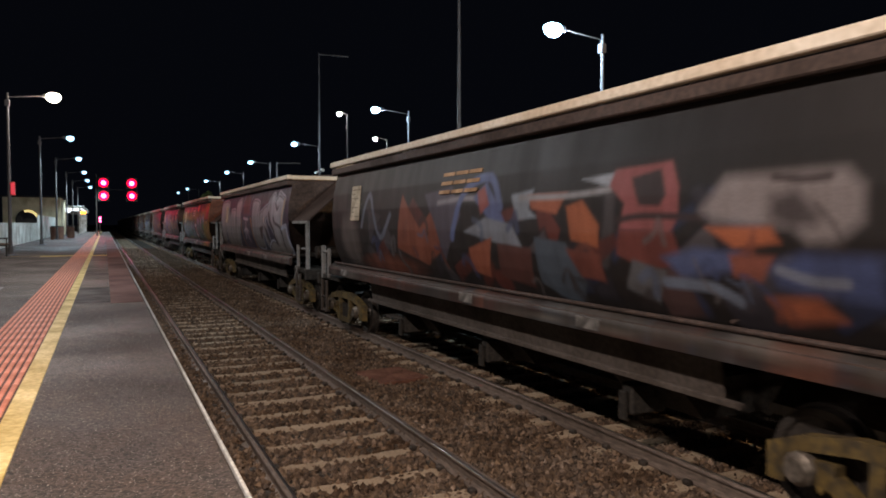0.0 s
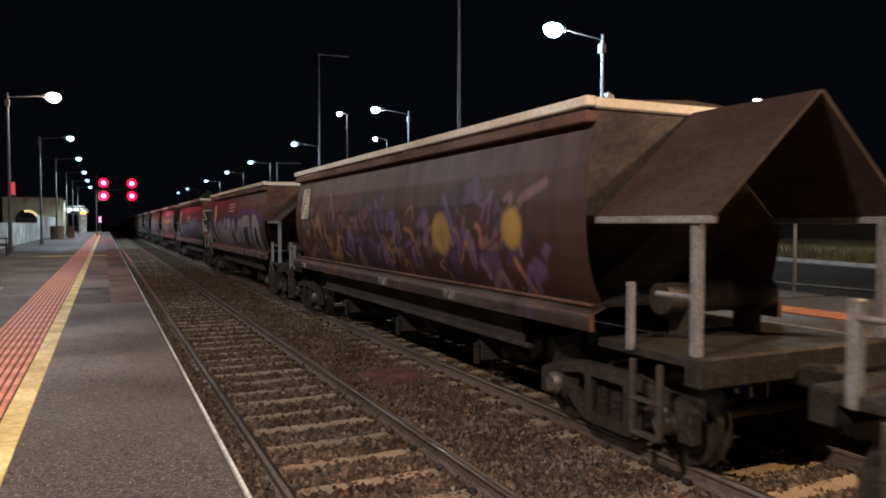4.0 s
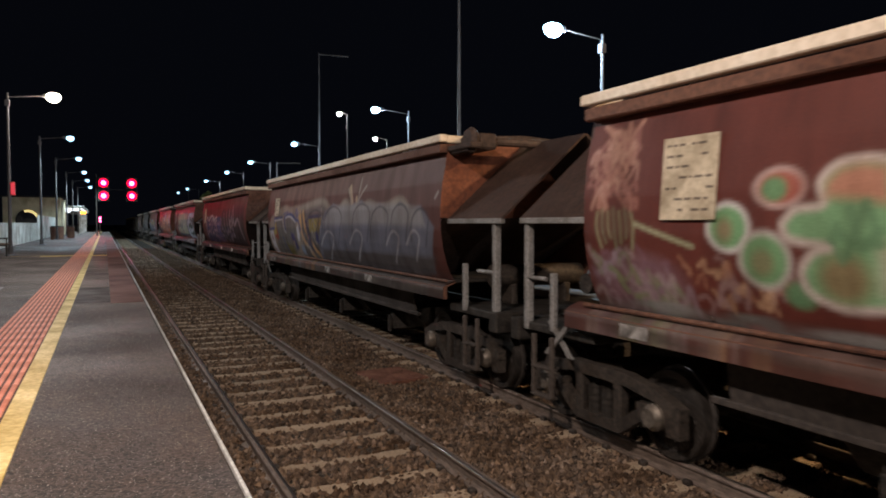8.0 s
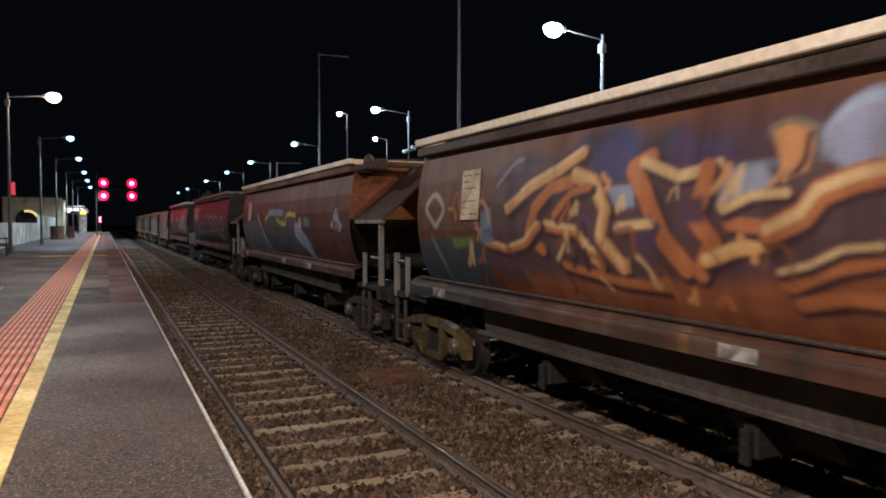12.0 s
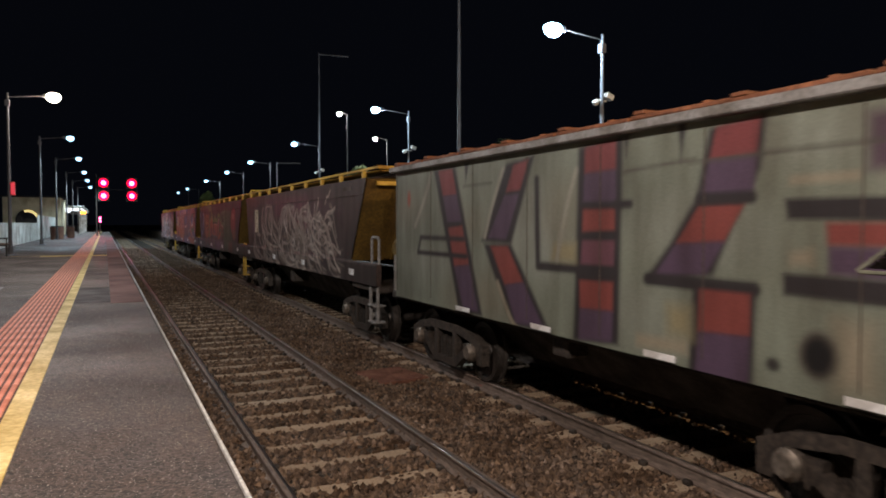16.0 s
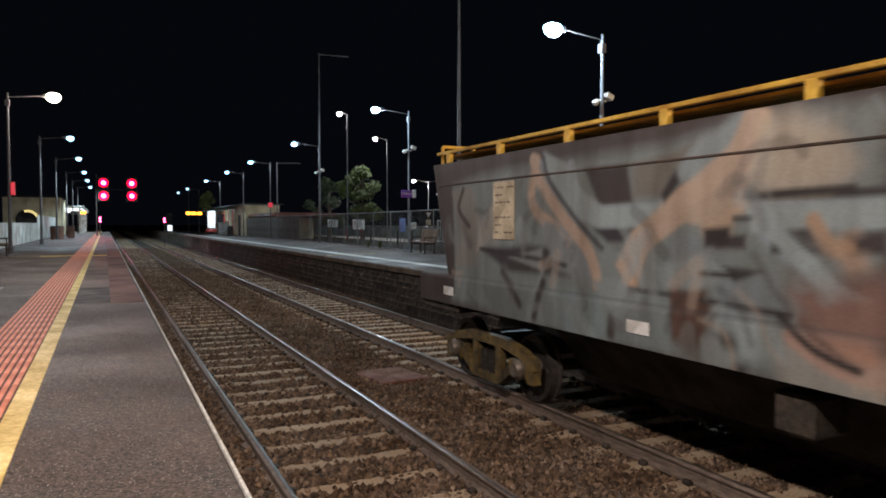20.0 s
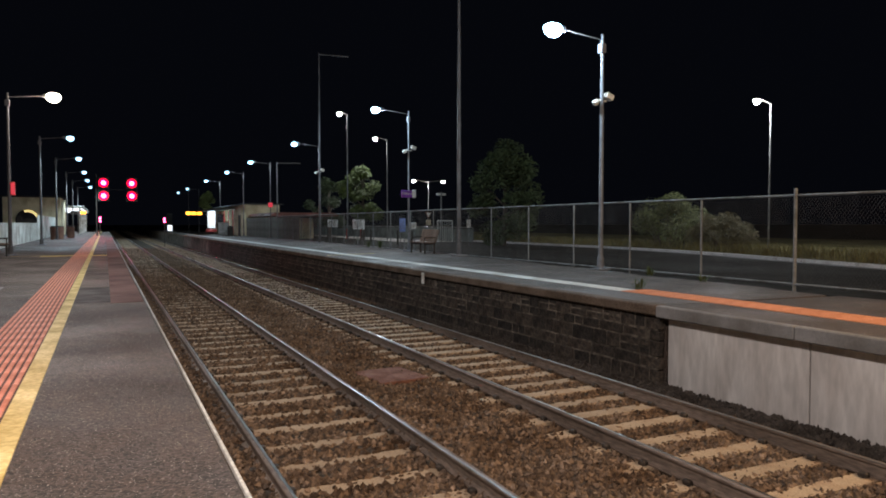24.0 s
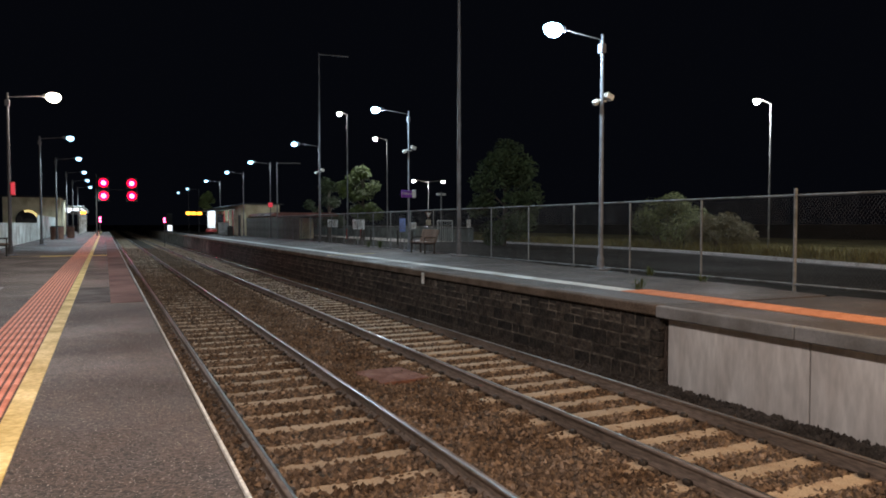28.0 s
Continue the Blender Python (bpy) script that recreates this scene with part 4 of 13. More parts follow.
    for s in (12.93, -0.82):
        part("step_bracket", shared("step_bracket", bracket, SKIRT), None, wagon, "dusty step iron", pose(0, -s - 0.18, 0))
        part("step_bracket", shared("step_bracket", bracket, SKIRT), None, wagon, "dusty step iron", pose(0, -s + 0.18, 0))
        for z in (0.318, 0.636):
            part("step_tread", shared("step_tread", tread, SKIRT), None, wagon, "", pose(0, -s, z))
    part("air_reservoir", shared("air_reservoir", lambda: Solid().tube((-0.75, -12.45, 1.5), (0.75, -12.45, 1.5), 0.16, n=16).box(-0.5, -0.4, -12.6, -12.3, 1.1, 1.38, 0.01).box(0.4, 0.5, -12.6, -12.3, 1.1, 1.38, 0.01), BOGIE, True), None, wagon, "dirty round air tank")
    part("brake_gear", shared("brake_gear", lambda: Solid().box(-0.6, 0.5, 0.35, 0.75, 1.1, 1.5, 0.04).tube((-0.7, 0.9, 1.55), (0.2, 0.9, 1.55), 0.12, n=12).path([(-1.0, 0.3, 1.2), (-0.2, 1.2, 1.3), (0.6, 1.2, 1.2)], 0.03), BOGIE), None, wagon)
    for on, tag, y0, y1 in ((front_hood, "f", -L - 1.56, -L - 0.02), (rear_hood, "r", 0.02, 1.4)):
        if not on:
            continue

        def hood(y0=y0, y1=y1):
            b = Solid()
            b.slab((-1.26, y0, 2.3), (0, y0, 3.42), (0, y1, 3.42), (-1.26, y1, 2.3), -0.03)
            b.slab((1.26, y0, 2.3), (0, y0, 3.42), (0, y1, 3.42), (1.26, y1, 2.3), 0.03)
            return b
        h = part("end_hood", shared("end_hood/" + tag, hood, HOOD, False), None, wagon, "gabled sheet hood over the end platform")
        for d in (-1, 1):
            part("hood_lip", shared("hood_lip%d/" % d + tag, lambda: Solid().box(d * 1.3, d * 1.22, y0, y1, 2.25, 2.32, 0.01), GALV), None, h, "pale angle along the eave")
    if cross or rear_hood:
        def bars():
            b = Solid()
            for d in (-1, 1):
                b.add([(-1.3 + 0.02 * d, y, z) for y, z in ((-12.02, 0.72 if d < 0 else 1.08), (-12.1, 0.72 if d < 0 else 1.08), (-12.5, 1.08 if d < 0 else 0.72), (-12.42, 1.08 if d < 0 else 0.72))] +
                      [(-1.27 + 0.02 * d, y, z) for y, z in ((-12.02, 0.72 if d < 0 else 1.08), (-12.1, 0.72 if d < 0 else 1.08), (-12.5, 1.08 if d < 0 else 0.72), (-12.42, 1.08 if d < 0 else 0.72))],
                      [(0, 1, 2, 3), (7, 6, 5, 4), (0, 4, 5, 1), (1, 5, 6, 2), (2, 6, 7, 3), (3, 7, 4, 0)])
            return b
        for on, y in ((cross, -0.3), (rear_hood, 12.84)):
            if on:
                part("brake_lever_cross", shared("brake_lever_cross", bars, GALV), None, wagon, "crossed grey brake levers", pose(0, y, 0.08))
    if winch:
        part("hatch_winch", shared("hatch_winch", lambda: Solid().disc_x(-1.22, -1.1, -L - 0.5, 3.4, [(0, 0.15), (0.5, 0.19), (1, 0.15)], 16).tube((-1.1, -L - 0.5, 3.4), (0.2, -L - 0.5, 3.4), 0.06).box(-1.1, -0.8, -L - 0.62, -L - 0.04, 3.28, 3.5, 0.03).box(-1.3, -1.1, -L - 0.75, -L - 0.02, 3.28, 3.36, 0.02).tube((-1.2, -L - 0.05, 3.3), (-1.2, -L - 0.6, 3.3), 0.07), DARK_PANEL, True), None, wagon, "hatch winch wheel on the roof end")
    couplers(wagon, -1.55, 13.5)
    bogies(wagon, (-0.15, 12.05), frame_mat)
    WAGONS.append((wagon, offset))
    return wagon


def fresh(base, seed):
    return Canvas(0, LEN_A, 1.42, 3.4, np.asarray(base) * 0.55, seed, dim=0.86)


# ---- flat-sided wagons ----
VALVE_S = 6.0


def flat_wagon(name, label, offset, canvas, frame_mat, logo=None, lamp=False, ladder_mat=YELLOW_RAIL):
    """Flat-sided hopper with yellow ends and a roof walkway."""
    wagon = thing(name, label, "wagon", "grain wagons of the train")
    L = LEN_C
    canvas.tint = (1.0, 1.0, 1.06)
    canvas.line([(-0.4, 1.525), (L + 0.5, 1.525)], 0.012, (0.02, 0.018, 0.018), 0.03, 0.7)
    part("painted_side", side_mesh("painted_side", canvas, half_flat, ends=(0.5, 0.95)), None, wagon, "flat side sprayed with graffiti")
    # the side is cut back below at both ends: sheets of the end slope lie behind it

    def far_side():
        return Solid().plate([(0, 3.1), (-L, 3.1), (-L + 0.85, 1.52), (-0.5, 1.52)], 1.36, 1.395)
    part("far_side", shared("far_side_c", far_side, DARK_PANEL), None, wagon)
    part("sill", shared("sill_c", lambda: Solid().box(-1.4, -1.3, -L - 0.55, 0.45, 1.12, 1.52, 0.012).box(1.3, 1.4, -L - 0.55, 0.45, 1.12, 1.52, 0.012), DARK_PANEL), None, wagon)
    part("seam", shared("seam_c", lambda: Solid().box(-1.406, -1.39, -L + 0.3, -0.2, 2.78, 2.8, 0.004), DARK_PANEL), None, wagon)
    part("end_slope", shared("end_slope/f", lambda: Solid().slab((-1.36, -L + 0.02, 3.08), (1.36, -L + 0.02, 3.08), (1.36, -L + 0.95, 1.52), (-1.36, -L + 0.95, 1.52), -0.04), OCHRE_PANEL), None, wagon, "sloping end sheet painted yellow")
    part("end_slope", shared("end_slope/r", lambda: Solid().slab((-1.36, -0.02, 3.08), (1.36, -0.02, 3.08), (1.36, -0.65, 1.52), (-1.36, -0.65, 1.52), 0.04), OCHRE_PANEL), None, wagon)
    for d in (-1, 1):
        part("end_gusset", shared("end_gusset%d" % d, lambda d=d: Solid().plate([(-L + 0.05, 3.05), (-L - 0.05, 2.85), (-L + 0.55, 1.55), (-L + 0.95, 1.55)], d * 0.66, d * 0.72), OCHRE_PANEL), None, wagon)
    roof = part("roof", shared("roof_c", lambda: Solid().prism([(-1.39, 3.08), (-0.7, 3.2), (0.7, 3.2), (1.39, 3.08), (0.7, 3.12), (-0.7, 3.12)], -L, 0), DARK_PANEL, True), None, wagon)

    def walkway():
        b = Solid()
        b.box(-1.3, -1.24, -L - 0.35, 0.1, 3.25, 3.295, 0.008).box(1.24, 1.3, -L - 0.35, 0.1, 3.25, 3.295, 0.008)
        b.box(-1.3, 1.3, -L - 0.38, -L - 0.28, 3.24, 3.3, 0.01)
        b.slab((-1.2, -L - 0.3, 3.24), (-0.75, -L - 0.3, 3.24), (-0.75, 0.1, 3.24), (-1.2, 0.1, 3.24), 0.03)
        b.box(-1.2, 1.2, -L - 0.05, -L + 0.02, 2.96, 3.04, 0.01)
        return b
    w = part("roof_walkway", shared("roof_walkway", walkway, YELLOW_RAIL), None, roof, "yellow roof walkway")
    me = shared("walkway_bracket", lambda: Solid().box(-1.31, -1.24, -0.05, 0.05, 3.06, 3.26, 0.008), YELLOW_RAIL)
    for k in range(9):
        part("walkway_bracket", me, None, w, at=pose(0, -0.3 - k * 1.46, 0))
    part("grab_loop", shared("grab_loop", lambda: Solid().path([(-1.22, 0.05, 3.1), (-1.22, 0.05, 3.38), (-0.7, 0.05, 3.38), (-0.7, 0.05, 3.1)], 0.025), YELLOW_RAIL), None, wagon)
    reflectors(wagon, (0.55, 4.5, 7.8, 11.6), 1.31, -1.414, 0.3, 0.12)
    part("end_deck", shared("end_deck_cf", lambda: Solid().box(-1.35, 1.35, -L - 0.55, -L + 1.0, 1.0, 1.12, 0.02), BOGIE), None, wagon)
    part("end_deck", shared("end_deck_cr", lambda: Solid().box(-1.35, 1.35, -0.7, 0.45, 1.0, 1.12, 0.02), BOGIE), None, wagon)
    part("under_frame", shared("under_frame", lambda: Solid().box(-0.3, 0.3, -L, 0, 0.72, 1.0, 0.03).prism([(-1.0, 1.12), (1.0, 1.12), (0.4, 0.4), (-0.4, 0.4)], -L + 2.7, -2.4), IRON), None, wagon)
    part("valve_box", shared("valve_box", lambda: Solid().box(-1.26, -0.85, -0.17, 0.17, 0.7, 1.02, 0.03), BOGIE), None, wagon, at=pose(0, -VALVE_S, 0))
    # the same added board against light from the far side
    part("side_rigging", shared("far_light_block_c", lambda: Solid().box(1.12, 1.2, -9.7, -2.6, 0.2, 0.98, 0.02), IRON), None, wagon)
    part("air_tank", shared("air_tank_c", lambda: Solid().tube((-0.8, -L - 0.05, 1.78), (0.8, -L - 0.05, 1.78), 0.2, n=18).disc_x(-0.86, -0.8, -L - 0.05, 1.78, [(0, 0.12), (1, 0.2)], 18), OCHRE_PANEL, True), None, wagon, "yellow round air tank on the end deck")
    part("brake_wheel", shared("brake_wheel_c", lambda: Solid().disc_x(0.15, 0.2, -L - 0.35, 1.9, [(0, 0.24), (0.5, 0.27), (1, 0.24)], 18), YELLOW_STEEL, True), None, wagon)

    high = ladder_mat is GALV

    def ladder():
        b = Solid()
        y0, y1 = -L - 0.5, -L - 0.12
        top = 1.95 if high else 1.5
        b.path([(-1.33, y0, 1.1), (-1.33, y0, top), (-1.33, y0 + 0.06, top + 0.05), (-1.33, y1 - 0.06, top + 0.05), (-1.33, y1, top), (-1.33, y1, 1.1)], 0.028)
        b.path([(-1.33, y0, 1.42), (-1.33, y1, 1.42)], 0.022)
        b.box(-1.38, -1.33, y0 - 0.03, y0 + 0.03, 0.45, 1.1, 0.01).box(-1.38, -1.33, y1 - 0.03, y1 + 0.03, 0.45, 1.1, 0.01)
        for z in (0.45, 0.75):
            b.box(-1.42, -1.2, y0, y1, z, z + 0.03, 0.008)
        return b
    part("end_ladder", shared("end_ladder", ladder, ladder_mat), None, wagon, "grey step and handrail" if high else "yellow step and handrail")
    part("end_rail", shared("end_rail", lambda: Solid().path([(-0.6, -L - 0.5, 1.1), (-0.6, -L - 0.5, 1.7), (0.9, -L - 0.5, 1.7), (0.9, -L - 0.5, 1.1)], 0.025), YELLOW_RAIL), None, wagon)
    if logo:
        part("stencil_mark", shared("stencil_mark", lambda: Solid().box(-1.402, -1.394, -0.28, 0.28, 2.9, 2.98, 0.002), SKIRT), None, wagon, "small faded stencil", pose(0, -logo, 0))
    if lamp:
        part("yellow_box", Solid().box(-1.35, -1.05, -L + 0.25, -L - 0.05, 1.53, 1.72, 0.02), YELLOW_RAIL, wagon, "small yellow box on the sill")
    couplers(wagon, -0.5, 12.85)
    bogies(wagon, (1.05, 11.25), frame_mat)
    WAGONS.append((wagon, offset))
    return wagon


def ribbed_wagon(offset, canvas):
    """Older ribbed hopper with orange roof hatches."""
    wagon = thing("ribbed_hopper_wagon", "green-grey ribbed grain wagon with purple and red block graffiti", "wagon", "grain wagons of the train")
    L = 9.5
    part("painted_side", side_mesh("painted_side", canvas, lambda h: np.full(np.shape(h), 1.395), hole=[(9.47, 3.0), (8.12, 1.95), (9.47, 1.95)]), None, wagon, "ribbed side sprayed with block graffiti")
    part("far_side", Solid().box(1.36, 1.395, -L, 0, 1.05, 3.1, 0.01), DARK_PANEL, wagon)
    rib = Solid().box(-1.4, -1.39, -0.006, 0.006, 1.15, 3.02, 0.002).mesh("rib", SKIRT)
    for k in range(8):
        r = part("rib", rib, None, wagon, at=pose(0, -0.06 - k * (L - 0.12) / 7, 0))
    part("top_edge", Solid().box(-1.5, -1.37, -L - 0.1, 0.05, 3.08, 3.165, 0.012).box(1.37, 1.5, -L - 0.1, 0.05, 3.08, 3.165, 0.012), GALV, wagon, "pale grey top edge")
    roof = part("roof", Solid().prism([(-1.4, 3.1), (-0.6, 3.3), (0.6, 3.3), (1.4, 3.1), (0.6, 3.2), (-0.6, 3.2)], -L, 0), DARK_PANEL, wagon)
    hatch = Solid().box(-1.44, -0.4, -0.578, 0.578, 3.168, 3.21, 0.01).box(-1.45, -1.2, 0.38, 0.52, 3.21, 3.245, 0.01).box(-1.42, -1.25, -0.34, -0.28, 3.21, 3.228, 0.006).mesh("roof_hatch", ORANGE_HATCH)
    for k in range(8):
        part("roof_hatch", hatch, None, roof, "faded orange roof hatch", pose(0, -0.62 - k * 1.165, 0.004 * (k % 3), (k % 3 - 1) * 0.5, 0, 0))
    part("end_slope", Solid().slab((-1.36, -L, 3.06), (1.36, -L, 3.06), (1.36, -L + 1.42, 1.9), (-1.36, -L + 1.42, 1.9), -0.04).slab((-1.36, -L + 1.42, 1.95), (1.36, -L + 1.42, 1.95), (1.36, -L + 1.5, 1.12), (-1.36, -L + 1.5, 1.12), -0.03), BOGIE, wagon, "dark sloping end sheet")
    part("side_flange", Solid().slab((-1.405, -L, 3.04), (-1.33, -L, 3.04), (-1.33, -L + 1.42, 1.94), (-1.405, -L + 1.42, 1.94), -0.02).box(-1.405, -1.33, -L, -L + 1.42, 1.93, 1.955, 0.006), GREEN_PANEL, wagon)
    part("end_slope", Solid().slab((-1.36, -0.01, 3.06), (1.36, -0.01, 3.06), (1.36, -0.9, 1.4), (-1.36, -0.9, 1.4), 0.04), DARK_PANEL, wagon)
    part("end_frame", Solid().box(-1.4, -1.3, -L - 0.08, -L, 1.0, 3.08, 0.015).box(-1.35, 1.35, -L - 0.06, -L - 0.01, 2.84, 2.9, 0.01).box(1.3, 1.4, -L - 0.08, -L, 1.0, 3.08, 0.015).box(-0.06, 0.06, -L - 0.08, -L, 1.0, 3.08, 0.015), BOGIE, wagon)
    part("end_deck", Solid().box(-1.35, 1.35, -L - 0.3, 0.3, 1.0, 1.12, 0.02).box(-0.4, 0.4, -L, 0, 0.7, 1.0, 0.03).prism([(-1.0, 1.0), (1.0, 1.0), (0.35, 0.38), (-0.35, 0.38)], -L + 2.4, -2.4), IRON, wagon)
    part("valve_box", Solid().box(-1.2, -0.9, -4.6, -4.3, 0.75, 1.0, 0.03), BOGIE, wagon)
    wheel = Solid()
    for k in range(16):
        a, b = k * math.pi / 8, (k + 1) * math.pi / 8
        wheel.tube((-1.46, -L + 0.6 + 0.26 * math.cos(a), 1.2 + 0.26 * math.sin(a)), (-1.46, -L + 0.6 + 0.26 * math.cos(b), 1.2 + 0.26 * math.sin(b)), 0.022, n=6)
    for k in range(5):
        a = k * 2 * math.pi / 5
        wheel.tube((-1.46, -L + 0.6, 1.2), (-1.46, -L + 0.6 + 0.25 * math.cos(a), 1.2 + 0.25 * math.sin(a)), 0.016, n=6)
    part("brake_wheel", wheel, GALV, wagon, "grey handbrake wheel")
    part("grab_rail", Solid().path([(-1.3, -L - 0.25, 1.1), (-1.3, -L - 0.25, 1.9), (-0.8, -L - 0.25, 1.9)], 0.025), GALV, wagon)
    part("grab_rail", Solid().path([(-1.3, 0.28, 1.0), (-1.3, 0.28, 1.7), (-0.9, 0.28, 1.7)], 0.025), GALV, wagon)
    reflectors(wagon, (2.50, 4.41, 6.29, 8.22), 1.1, -1.42, 0.4, 0.06)
    couplers(wagon, -0.35, L + 0.35)
    bogies(wagon, (1.25, 8.25), BOGIE)
    WAGONS.append((wagon, offset))


# ---- the train ----
# loose strokes of a scrawl, in a unit square
SCRAWL = {
    "O": (((0.5, 1), (0, 0.5), (0.5, 0), (1, 0.5), (0.4, 1.05)),),
    "S": (((1, 0.9), (0.3, 1), (0.1, 0.6), (0.9, 0.4), (0.7, 0), (-0.1, 0.1)),),
    "K": (((0.1, 1.1), (0, 0)), ((0.9, 1), (0.1, 0.5), (1.1, -0.1))),
    "P": (((0.1, -0.1), (0.1, 1), (0.9, 0.9), (0.8, 0.5), (0.1, 0.4)),),
    "Z": (((0, 0.9), (1, 1), (0.4, 0.5), (0, 0), (1.2, 0.1)),),
}
GREYBROWN = lin(64, 55, 50)
NAVY = lin(58, 58, 82)
MAROON = lin(116, 56, 42)
BLACK = lin(26, 23, 24)


def build_train():
    c = fresh(GREYBROWN * 0.75, 1)
    c.wild(2.2, 11.8, 1.45, 2.5, 40, (lin(110, 50, 36), lin(56, 52, 56), lin(50, 58, 80), lin(80, 74, 72)), 0.36, 0.8)
    c.oval(1.12, 1.94, 0.55, 0.5, lin(110, 96, 84), 0.25, 0.85).oval(3.08, 1.53, 1.2, 0.16, lin(150, 78, 48), 0.15, 0.8)
    c.curve([(1.90, 2.21), (2.34, 2.78), (2.83, 2.01), (3.40, 2.40)], 0.05, lin(110, 116, 124)).poly([(3.64, 1.84), (3.93, 2.72), (4.65, 2.17), (5.14, 2.47), (5.44, 1.89), (4.76, 1.61)], lin(150, 78, 48)).poly([(4.84, 2.69), (5.77, 2.77), (6.07, 2.37), (5.45, 1.73), (5.23, 2.22)], lin(92, 84, 92)).curve([(5.34, 2.55), (6.06, 2.59), (6.79, 2.57)], 0.035, lin(150, 144, 142))
    c.curve([(5.77, 2.06), (6.17, 2.68), (6.87, 2.83), (7.15, 2.46)], 0.06, lin(98, 112, 150)).poly([(6.44, 2.59), (6.78, 2.78), (7.08, 2.49), (7.40, 2.09), (7.07, 2.12), (6.76, 2.37)], lin(96, 108, 146)).poly([(6.54, 2.66), (6.73, 2.73), (6.88, 2.49), (6.64, 2.37)], lin(160, 82, 70)).poly([(6.15, 2.14), (6.76, 2.33), (7.42, 2.24), (7.63, 1.96), (7.04, 2.01)], lin(132, 138, 140))
    c.poly([(7.41, 2.59), (7.90, 2.64), (7.80, 2.42), (7.97, 2.32), (7.55, 2.29)], lin(140, 150, 152)).poly([(7.79, 2.58), (8.56, 2.58), (8.36, 2.35), (7.86, 2.42)], lin(168, 92, 56)).curve([(7.61, 2.55), (8.52, 2.54), (9.26, 2.58)], 0.03, lin(150, 148, 142)).poly([(8.54, 2.43), (8.82, 2.49), (9.09, 2.23), (9.05, 2.01), (8.61, 2.08)], lin(172, 92, 46))
    c.poly([(8.80, 2.70), (9.41, 2.74), (9.43, 2.57), (9.08, 2.64)], lin(156, 164, 164)).poly([(6.25, 1.92), (6.91, 2.08), (6.68, 1.56), (6.25, 1.61)], lin(160, 84, 50)).poly([(7.04, 2.01), (7.81, 1.97), (7.71, 1.50), (6.99, 1.59)], lin(96, 56, 46)).poly([(7.90, 2.10), (8.50, 2.05), (8.77, 1.65), (8.53, 1.32), (7.89, 1.58)], lin(80, 90, 96))
    c.poly([(8.49, 1.99), (9.06, 1.95), (9.10, 1.67), (8.70, 1.70)], lin(120, 62, 46)).poly([(9.24, 2.61), (9.32, 2.76), (10.07, 2.79), (10.17, 2.56), (10.16, 2.30), (10.06, 2.17), (9.39, 2.20), (9.47, 2.44)], lin(150, 80, 74)).poly([(9.56, 2.67), (9.94, 2.73), (10.02, 2.50), (9.93, 2.40), (9.67, 2.42)], lin(62, 50, 48)).poly([(9.39, 2.20), (10.10, 2.18), (10.20, 1.90), (9.76, 1.82), (9.32, 1.96)], lin(118, 58, 46))
    c.curve([(9.35, 2.28), (9.74, 2.32), (10.42, 2.30)], 0.03, lin(62, 48, 46)).poly([(9.76, 1.82), (10.20, 1.90), (10.31, 1.47), (9.88, 1.42)], lin(84, 60, 54)).poly([(9.55, 1.92), (9.98, 1.84), (9.79, 1.52), (9.39, 1.64)], lin(100, 98, 94)).poly([(10.41, 2.36), (10.67, 2.62), (11.11, 2.62), (11.68, 2.62), (11.81, 2.49), (11.80, 2.27), (11.61, 2.12), (11.40, 2.12), (11.27, 2.23), (10.92, 2.23), (10.55, 2.27)], lin(142, 130, 120), 0.12)
    c.poly([(11.10, 2.44), (11.31, 2.49), (11.49, 2.31), (11.45, 2.23), (11.22, 2.23), (11.09, 2.30)], lin(80, 70, 66), 0.12).curve([(11.12, 2.59), (11.35, 2.56), (11.56, 2.57)], 0.03, lin(78, 66, 62)).poly([(10.47, 2.22), (11.10, 2.23), (11.17, 2.11), (10.75, 2.06)], lin(176, 92, 46), 0.06).poly([(9.93, 1.96), (10.34, 2.05), (10.86, 2.02), (10.73, 1.88), (10.17, 1.79)], lin(82, 92, 122), 0.08)
    c.poly([(11.06, 1.94), (11.35, 2.04), (11.94, 2.04), (11.91, 1.74), (11.40, 1.76), (11.13, 1.80)], lin(70, 80, 112), 0.12).poly([(10.69, 2.01), (11.11, 2.01), (10.98, 1.81), (10.72, 1.84)], lin(140, 76, 54), 0.06).poly([(11.01, 1.69), (11.44, 1.73), (11.61, 1.59), (11.14, 1.51)], lin(166, 86, 46), 0.1).curve([(9.95, 1.74), (10.47, 1.73), (10.73, 1.64)], 0.05, lin(110, 118, 126))
    c.curve([(11.15, 1.91), (11.41, 1.85), (11.66, 1.85)], 0.04, lin(120, 124, 132))
    c.fuss(1.8, 11.6, 1.5, 2.35, 34, (lin(130, 70, 50), lin(92, 102, 118), lin(110, 102, 96), lin(58, 48, 44), lin(66, 74, 100)), 0.16, 0.7)
    c.dim = 0.8
    c.fade(0.15)
    w = round_wagon("hopper_wagon", "dark grey round-sided grain wagon with orange and blue graffiti", 14.8, c, DARK_PANEL, YELLOW_STEEL, True, False)
    data_plate(w, 1.56, 2.64, half_round, 0.5, 0.66)
    logo_bars(w, 6.03, 2.82, half_round, 1.2, ORANGE_MARK)

    c = fresh(NAVY, 2)
